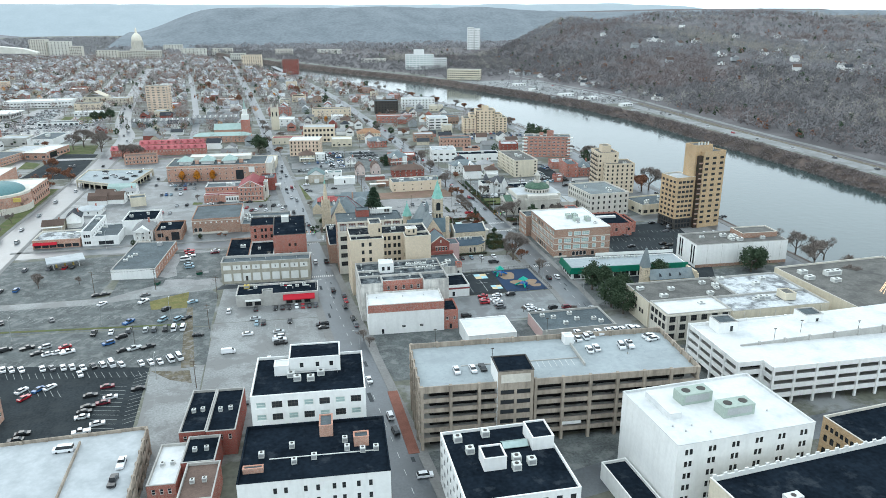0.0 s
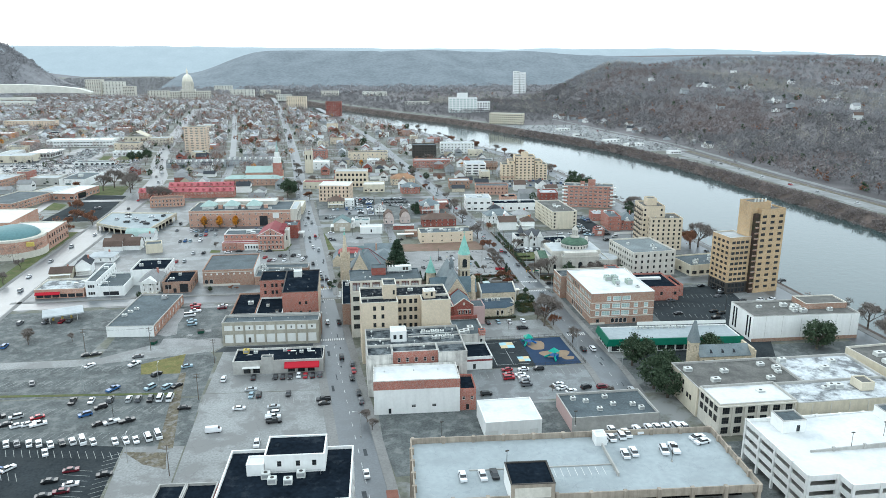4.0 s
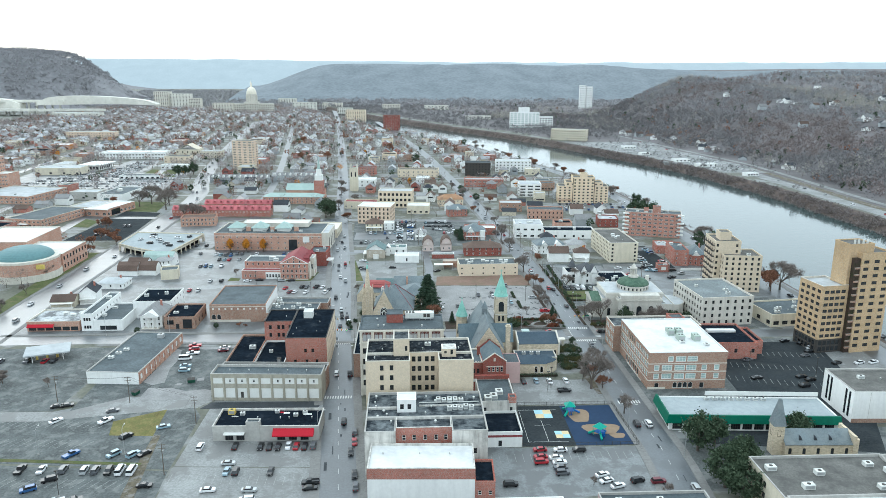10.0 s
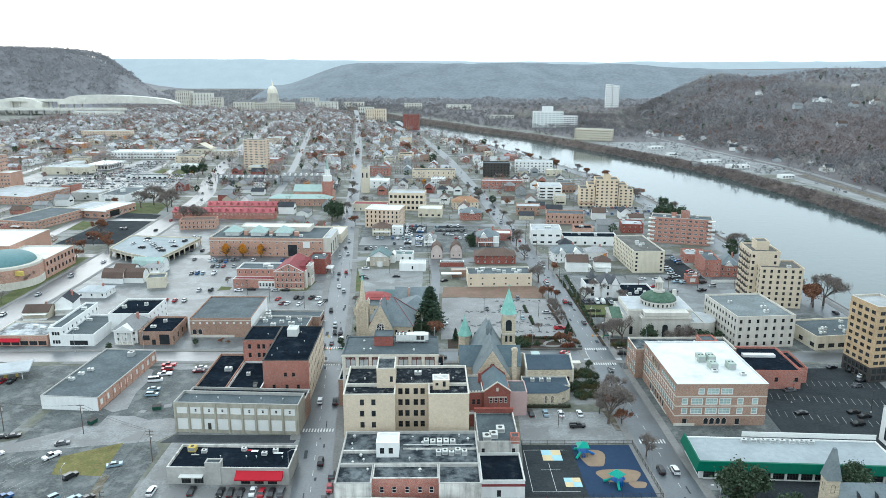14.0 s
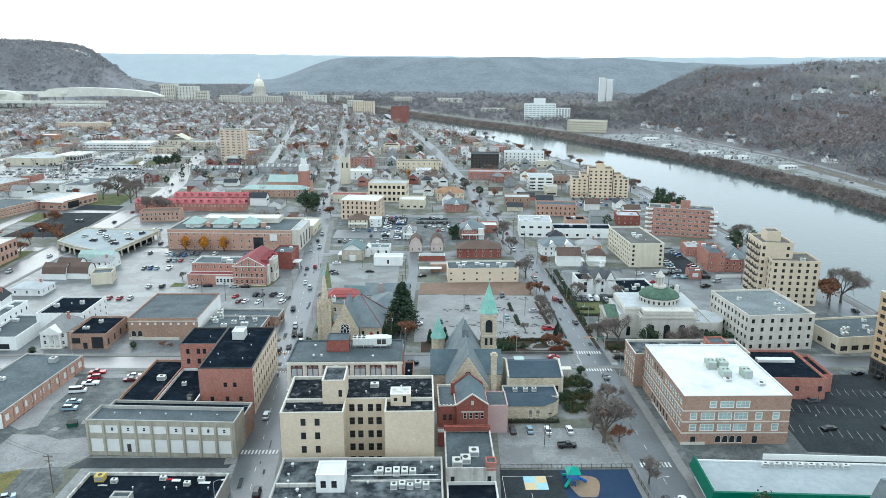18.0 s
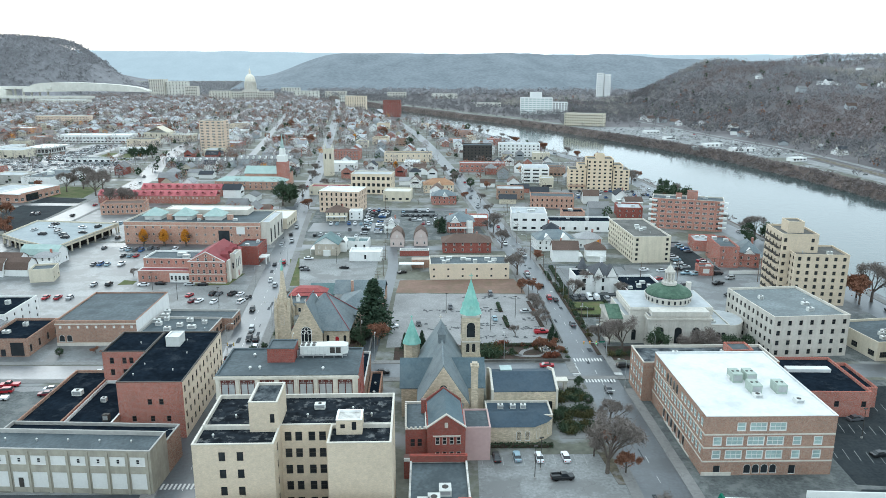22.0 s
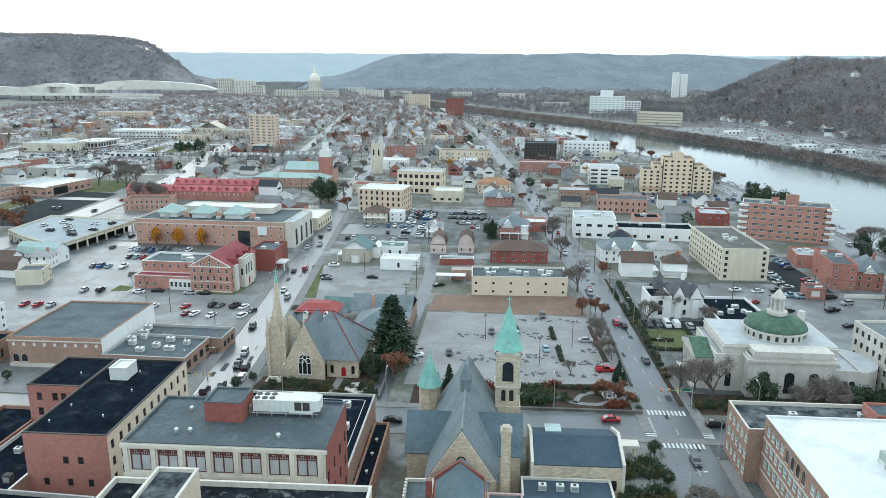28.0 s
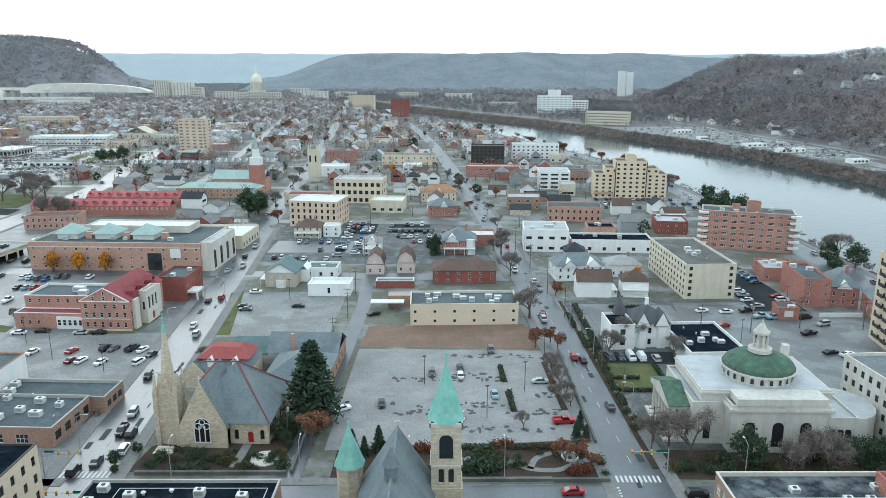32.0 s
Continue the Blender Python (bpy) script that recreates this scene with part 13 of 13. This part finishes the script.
# the capitol at the end of the valley
def capitol():
    m = pose(-439, 1930, 0, 0, 0, 8)
    t = thing("capitol", "pale stone capitol with a tall golden dome", "capitol", m)
    block(t, -62, -14, 62, 16, 21, LIME, PALE_ROOF, {"S": floors(3, 3, 6, 3.4, 2.4, 20, "sash", FRAME_D)}, join=True)
    block(t, -20, -24, 20, 26, 26, LIME, PALE_ROOF, {"S": floors(3, 3, 7, 4, 2.4, 6, "sash", FRAME_D)}, join=True)
    part("drum", Shape().ring(0, 0, 26, 15, 46, 14, 24).ring(0, 0, 46, 15, 49, 15, 24).mesh("drum", LIME), t)
    for a in range(16):
        q = 2 * math.pi * a / 16
        part("column", Shape().ring(15.6 * math.cos(q), 15.6 * math.sin(q), 26, 0.9, 46, 0.8, 6).mesh("column", LIME), t)
    part("dome", cupola(0, 0, 49, 14.4, 20, 24, 8, 0.3).mesh("dome", GOLD), t, None, "pale golden dome")
    part("lantern", Shape().ring(0, 0, 68, 3, 78, 2.6, 10).ring(0, 0, 78, 3, 84, 0.4, 10).ring(0, 0, 84, 0.3, 89, 0.1, 6).mesh("lantern", GOLD), t)


GOLD = material("pale_gold", (0.74, 0.69, 0.58), 0.7, 0.1, 0.3, 0.05)
capitol()
for x, y, w, d, z in ((-742, 2000, 44, 30, 52), (-696, 2004, 62, 20, 46), (-628, 1960, 34, 18, 34), (-545, 1900, 56, 18, 24), (-330, 1980, 70, 18, 22), (-430, 2320, 60, 20, 20), (-250, 2050, 60, 20, 18), (-60, 1880, 50, 18, 22), (60, 1900, 70, 18, 18), (-180, 1800, 40, 18, 16), (150, 1500, 60, 16, 14), (-860, 1600, 120, 30, 14)):
    flat_building("office_building", "pale office block in the hazy distance", "building", x, y, -6, w, d, z, random.choice((LIME, VIADUCT)), PALE_ROOF, max(2, int(z / 4)), 7, 0, "sash", FRAME_D, 2.6, 1.8, "S", 0, group="distant offices")
# highway interchange at the foot of the left ridge: two walled ramps joined by a deck on piers
def walled_ramp(tops, foot_z, y0, deep):
    """A curved ramp between pale walls: tops are (x, z) along its crest."""
    line = [(x, y0 + 60 * math.sin(3.1 * i / len(tops)), z) for i, (x, z) in enumerate(tops)]
    v = [q for x, y, z in line for q in ((x, y, min(foot_z, z - 1)), (x, y, z), (x, y + deep, z), (x, y + deep, min(foot_z, z - 1)))]
    f = [(4 * i + k, 4 * i + 4 + k, 4 * i + 5 + k, 4 * i + 1 + k) for i in range(len(line) - 1) for k in range(3)]
    f += [(0, 1, 2, 3), tuple(len(v) - 4 + k for k in (3, 2, 1, 0))]
    return v, f


viaduct = thing("viaduct", "pale concrete highway ramps and viaduct on piers", "viaduct")
for name, tops, foot_z in (("ramp", smooth([(-1420, 26), (-1300, 33), (-1180, 30), (-1130, 35), (-1071, 42), (-1010, 38), (-985, 30)], 14), 10), ("ramp", smooth([(-938, 34), (-915, 46), (-880, 49), (-820, 48), (-760, 45), (-700, 41), (-665, 37), (-640, 30)], 14), 27)):
    part(name, mesh(name, *walled_ramp(tops, foot_z, 1700, 30), VIADUCT), viaduct, None, "curved pale concrete ramp wall")
part("deck", Shape().box(-1090, 1722, 33, -880, 1745, 39).mesh("deck", VIADUCT), viaduct)
part("lower_deck", Shape().box(-1150, 1690, 12, -770, 1712, 18).mesh("lower_deck", VIADUCT), viaduct)
for k in range(10):
    part("pier", Shape().box(-1076 + 20 * k, 1730, 0, -1073 + 20 * k, 1736, 33).mesh("pier", VIADUCT), viaduct)
for k in range(12):
    part("pier", Shape().box(-1140 + 32 * k, 1698, 0, -1137 + 32 * k, 1704, 12).mesh("pier", GREYCON), viaduct)


# ---- woods ----
def woods(name, spots, tall, wide, per, mat, label, size, seed, lift=0.55):
    """Far trees as clumps of twigs and leaves, joined into one object."""
    rng = np.random.default_rng(seed)
    p = np.repeat(np.asarray(spots, float), per, 0)
    n = len(p)
    u = rng.normal(size=(n, 3))
    u /= np.linalg.norm(u, axis=1)[:, None]
    r = rng.uniform(0.35, 1.0, (n, 1)) ** 0.6
    s = np.repeat(rng.uniform(0.65, 1.25, len(spots)), per)[:, None]
    p = p + u * r * np.array([[wide, wide, tall * 0.42]]) * s + np.array([[0, 0, tall * lift]]) * s
    tagged(part(name, clumps(name, p, size, mat, seed)), label, "trees", kind="stuff")


def thicket(name, spots, tall, wide, per, mat, label, twig, seed):
    """Far leafless trees: sheaves of steep twigs in rounded crowns, joined into one object; twig: (length, width)."""
    rng = np.random.default_rng(seed)
    p = np.repeat(np.asarray(spots, float), per, 0)
    n = len(p)
    s = np.repeat(rng.uniform(0.65, 1.35, len(spots)), per)[:, None]
    u = rng.normal(size=(n, 3))
    u /= np.linalg.norm(u, axis=1)[:, None]
    u *= rng.uniform(0.2, 1.0, (n, 1)) ** 0.45
    c = p + u * np.array([[wide, wide, tall * 0.36]]) * s + np.array([[0, 0, tall * 0.6]]) * s
    a = u * np.array([[0.9, 0.9, 0.3]]) + rng.normal(size=(n, 3)) * 0.45 + np.array([[0, 0, 0.5]])
    a /= np.linalg.norm(a, axis=1)[:, None]
    b = np.cross(a, rng.normal(size=(n, 3)))
    b /= np.linalg.norm(b, axis=1)[:, None]
    k = rng.uniform(0.6, 1.4, (n, 1))
    a, b = a * k * twig[0] / 2, b * k * twig[1] / 2
    v = np.stack([c - a - b * 0.5, c + a - b, c + a + b * 0.8, c - a + b * 0.4], 1).reshape(-1, 3)
    me = bpy.data.meshes.new(name)
    me.vertices.add(4 * n)
    me.vertices.foreach_set("co", v.ravel())
    me.loops.add(4 * n)
    me.loops.foreach_set("vertex_index", np.arange(4 * n))
    me.polygons.add(n)
    me.polygons.foreach_set("loop_start", np.arange(0, 4 * n, 4))
    me.materials.append(mat)
    me.update(calc_edges=True)
    tagged(part(name, me), label, "trees", kind="stuff")


def stems(name, spots, tall, label):
    s = Shape()
    for x, y, z in spots:
        s.add([(x - 0.25, y, z - 0.5), (x + 0.25, y, z - 0.5), (x, y + 0.4, z - 0.5), (x, y, z + tall)], [(0, 1, 3), (1, 2, 3), (2, 0, 3)])
    tagged(part(name, s.mesh(name, BARK)), label, "trees", kind="stuff")


# white houses in clearings on the slopes across the river
clearing = set()
plain = [key for key in HOUSES if not key[3] and key[1] in (0, 2)]
for i in range(64):
    y = random.choice((random.gauss(820, 90), random.gauss(980, 60), random.gauss(600, 80), random.uniform(430, 1200)))
    u = random.choice((random.uniform(4, 40), random.gauss(300, 60), random.gauss(390, 70), random.gauss(240, 50)))
    x = bank(y) + river_width(y) + foot(y) + max(4, u)
    copy_thing(HOUSES[random.choice(plain)], pose(x, y, height(x, y) - 0.4, 0, 0, random.uniform(60, 120)))
    for dx in (-16, -8, 0, 8):
        for dy in (-16, -8, 0, 8):
            clearing.add((int((x + dx) // 8), int((y + dy) // 8)))
spots, warm, fair, rust, green = [], [], [], [], []
for i in range(21000):
    y = random.uniform(80, 1600) if random.random() < 0.86 else random.uniform(60, 2100)
    u = foot(y) + (random.uniform(-5, 420) if random.random() < 0.62 else random.uniform(300, 950))
    x = bank(y) + river_width(y) + u
    if (int(x // 8), int(y // 8)) in clearing:
        continue
    q = noise.noise(Vector((x * 0.006, y * 0.006, 7))) + random.gauss(0, 0.22)
    k = random.random()
    (rust if k < 0.012 else green if k < 0.032 else warm if q > 0.26 else fair if q < -0.42 else spots).append((x, y, height(x, y)))
# split by height: tint paled for haze above, darkened for shade below
thicket("hillside_woods", [p for p in spots if p[2] > 42], 11, 4.8, 24, WOODS_UPPER_HAZED, "leafless winter woods covering the upper hillside", (1.9, 1.1), 1)
thicket("hillside_woods", [p for p in spots if p[2] <= 42], 12, 4.8, 26, WOODS_DARK, "dense leafless woods at the foot of the hillside, tinted dark for shade", (1.9, 1.0), 23)
thicket("hillside_woods", warm, 12, 4.8, 24, WOODS_WARM, "russet leafless woods on the hillside", (1.9, 1.1), 21)
thicket("hillside_woods", fair, 14, 4.4, 26, WOODS_FAIR, "pale leafless trees standing out of the hillside woods", (2.2, 0.6), 22)
woods("hillside_woods", rust, 9, 3.6, 14, TWIG_RUST, "rust-leaved trees among the hillside woods", 1.8, 2)
woods("hillside_woods", green, 10, 2.8, 16, LEAF_DARK, "evergreens among the hillside woods", 1.9, 3)
stems("woodland_stems", fair[:1200], 9, "thin grey trunks of the hillside woods")
ridge_spots = []
while len(ridge_spots) < 8500:
    x, y = random.uniform(-2100, -700), random.uniform(1700, 2700)
    z = height(x, y)
    if z > 3:
        ridge_spots.append((x, y, z))
thicket("ridge_woods", ridge_spots, 9, 7.5, 18, WOODS_RIDGE_HAZED, "winter woods on the ridge up the valley", (2.6, 1.7), 4)
valley = []
for i in range(7000):
    y = random.uniform(2000, 3600)
    x = random.uniform(-1300, 900)
    if abs(x + 437) > 70 or y > 2100:
        valley.append((x, y, height(x, y)))
thicket("valley_woods", valley, 12, 9, 11, WOODS_RIDGE_HAZED, "hazy leafless trees at the head of the valley", (4.5, 3.4), 31)
shelf = []
while len(shelf) < 1500:
    y = random.uniform(350, 2300)
    x = bank(y) + river_width(y) + random.uniform(14, foot(y))
    off = x - bank(y) - river_width(y)
    if abs(off - upper_road(y)) < 6 or (y < 950 and abs(off - highway(y)) < 11):
        continue
    if y > 1010 or random.random() < 0.07:
        shelf.append((x, y, height(x, y)))
thicket("riverside_trees", shelf, 10, 4.0, 34, WOODS_DARK, "leafless trees on the flat land across the river", (2.4, 0.5), 14)
bank_spots = []
for i in range(4200):
    y = random.uniform(40, 1900)
    x = bank(y) - random.uniform(0, 7) if random.random() < 0.07 else bank(y) + river_width(y) + random.uniform(-4, 10)
    if y < 880 or random.random() < 0.45:
        bank_spots.append((x, y, height(x, y) - 0.5))
thicket("bank_scrub", [p for p in bank_spots if p[1] < 880], 3.2, 2.4, 20, SCRUB, "leafless scrub along the river banks", (1.3, 0.5), 5)
thicket("bank_scrub", [p for p in bank_spots if p[1] >= 880], 2.0, 2.4, 12, SCRUB, "low leafless scrub along the upper river", (1.3, 0.6), 55)
town, town_rust, town_green, town_orange = [], [], [], []
for i in range(26000):
    y = 110 + 2000 * random.random() ** 1.15
    x = random.uniform(-900, bank(y) - 14)
    i0, j0 = int(x // CELL), int(y // CELL)
    if (i0, j0) in TAKEN and (y < 420 or random.random() < 0.86):
        continue
    if x > -70 and random.random() < (0.76 if y < 450 else 0.62 if y < 640 else 0.3):
        continue
    if y < 480 and random.random() < 0.72:
        continue
    q = random.random()
    (town_rust if q < 0.12 else town_green if q < 0.2 else town_orange if q < 0.208 else town).append((x, y, 0.0))
thicket("town_trees", [p for p in town if 480 < p[1] < 900], 11, 4.2, 44, WOODS_TOWN_HAZED, "leafless street and garden trees of the town", (1.9, 0.36), 6)
thicket("town_trees", [p for p in town if p[1] >= 900], 12, 4.4, 18, WOODS_TOWN_HAZED, "leafless trees of the farther town", (2.2, 0.8), 66)
tagged(part("town_trees", quads("town_trees", [(p[0] + u.x * 4.4, p[1] + u.y * 4.4, 6.8 + u.z * 4.8) for p in town if p[1] <= 480 for u in (Vector((random.gauss(0, 1), random.gauss(0, 1), random.gauss(0, 1))).normalized() * random.uniform(0.3, 1.0) ** 0.5 for _ in range(70))], (1.5, 0.2), TWIG, 0.0, 16)), "leafless trees with fine twigs in the nearer gardens", "trees", kind="stuff")
stems("tree_stems", town, 7, "grey trunks of the town's trees")
thicket("town_trees", [p for p in town_rust if p[1] < 800], 9, 3.6, 90, TWIG_RUST, "rust-leaved garden trees of the town", (0.9, 0.5), 7)
woods("town_trees", [p for p in town_rust if p[1] >= 800], 9, 3.6, 26, TWIG_RUST, "rust-leaved trees of the farther town", 1.3, 77)
woods("town_trees", town_green, 8.5, 2.6, 34, LEAF_DARK, "evergreen garden trees of the town", 1.1, 8)
thicket("town_trees", town_orange, 8, 3.0, 260, LEAF_ORANGE, "orange autumn trees of the town", (0.7, 0.35), 9)
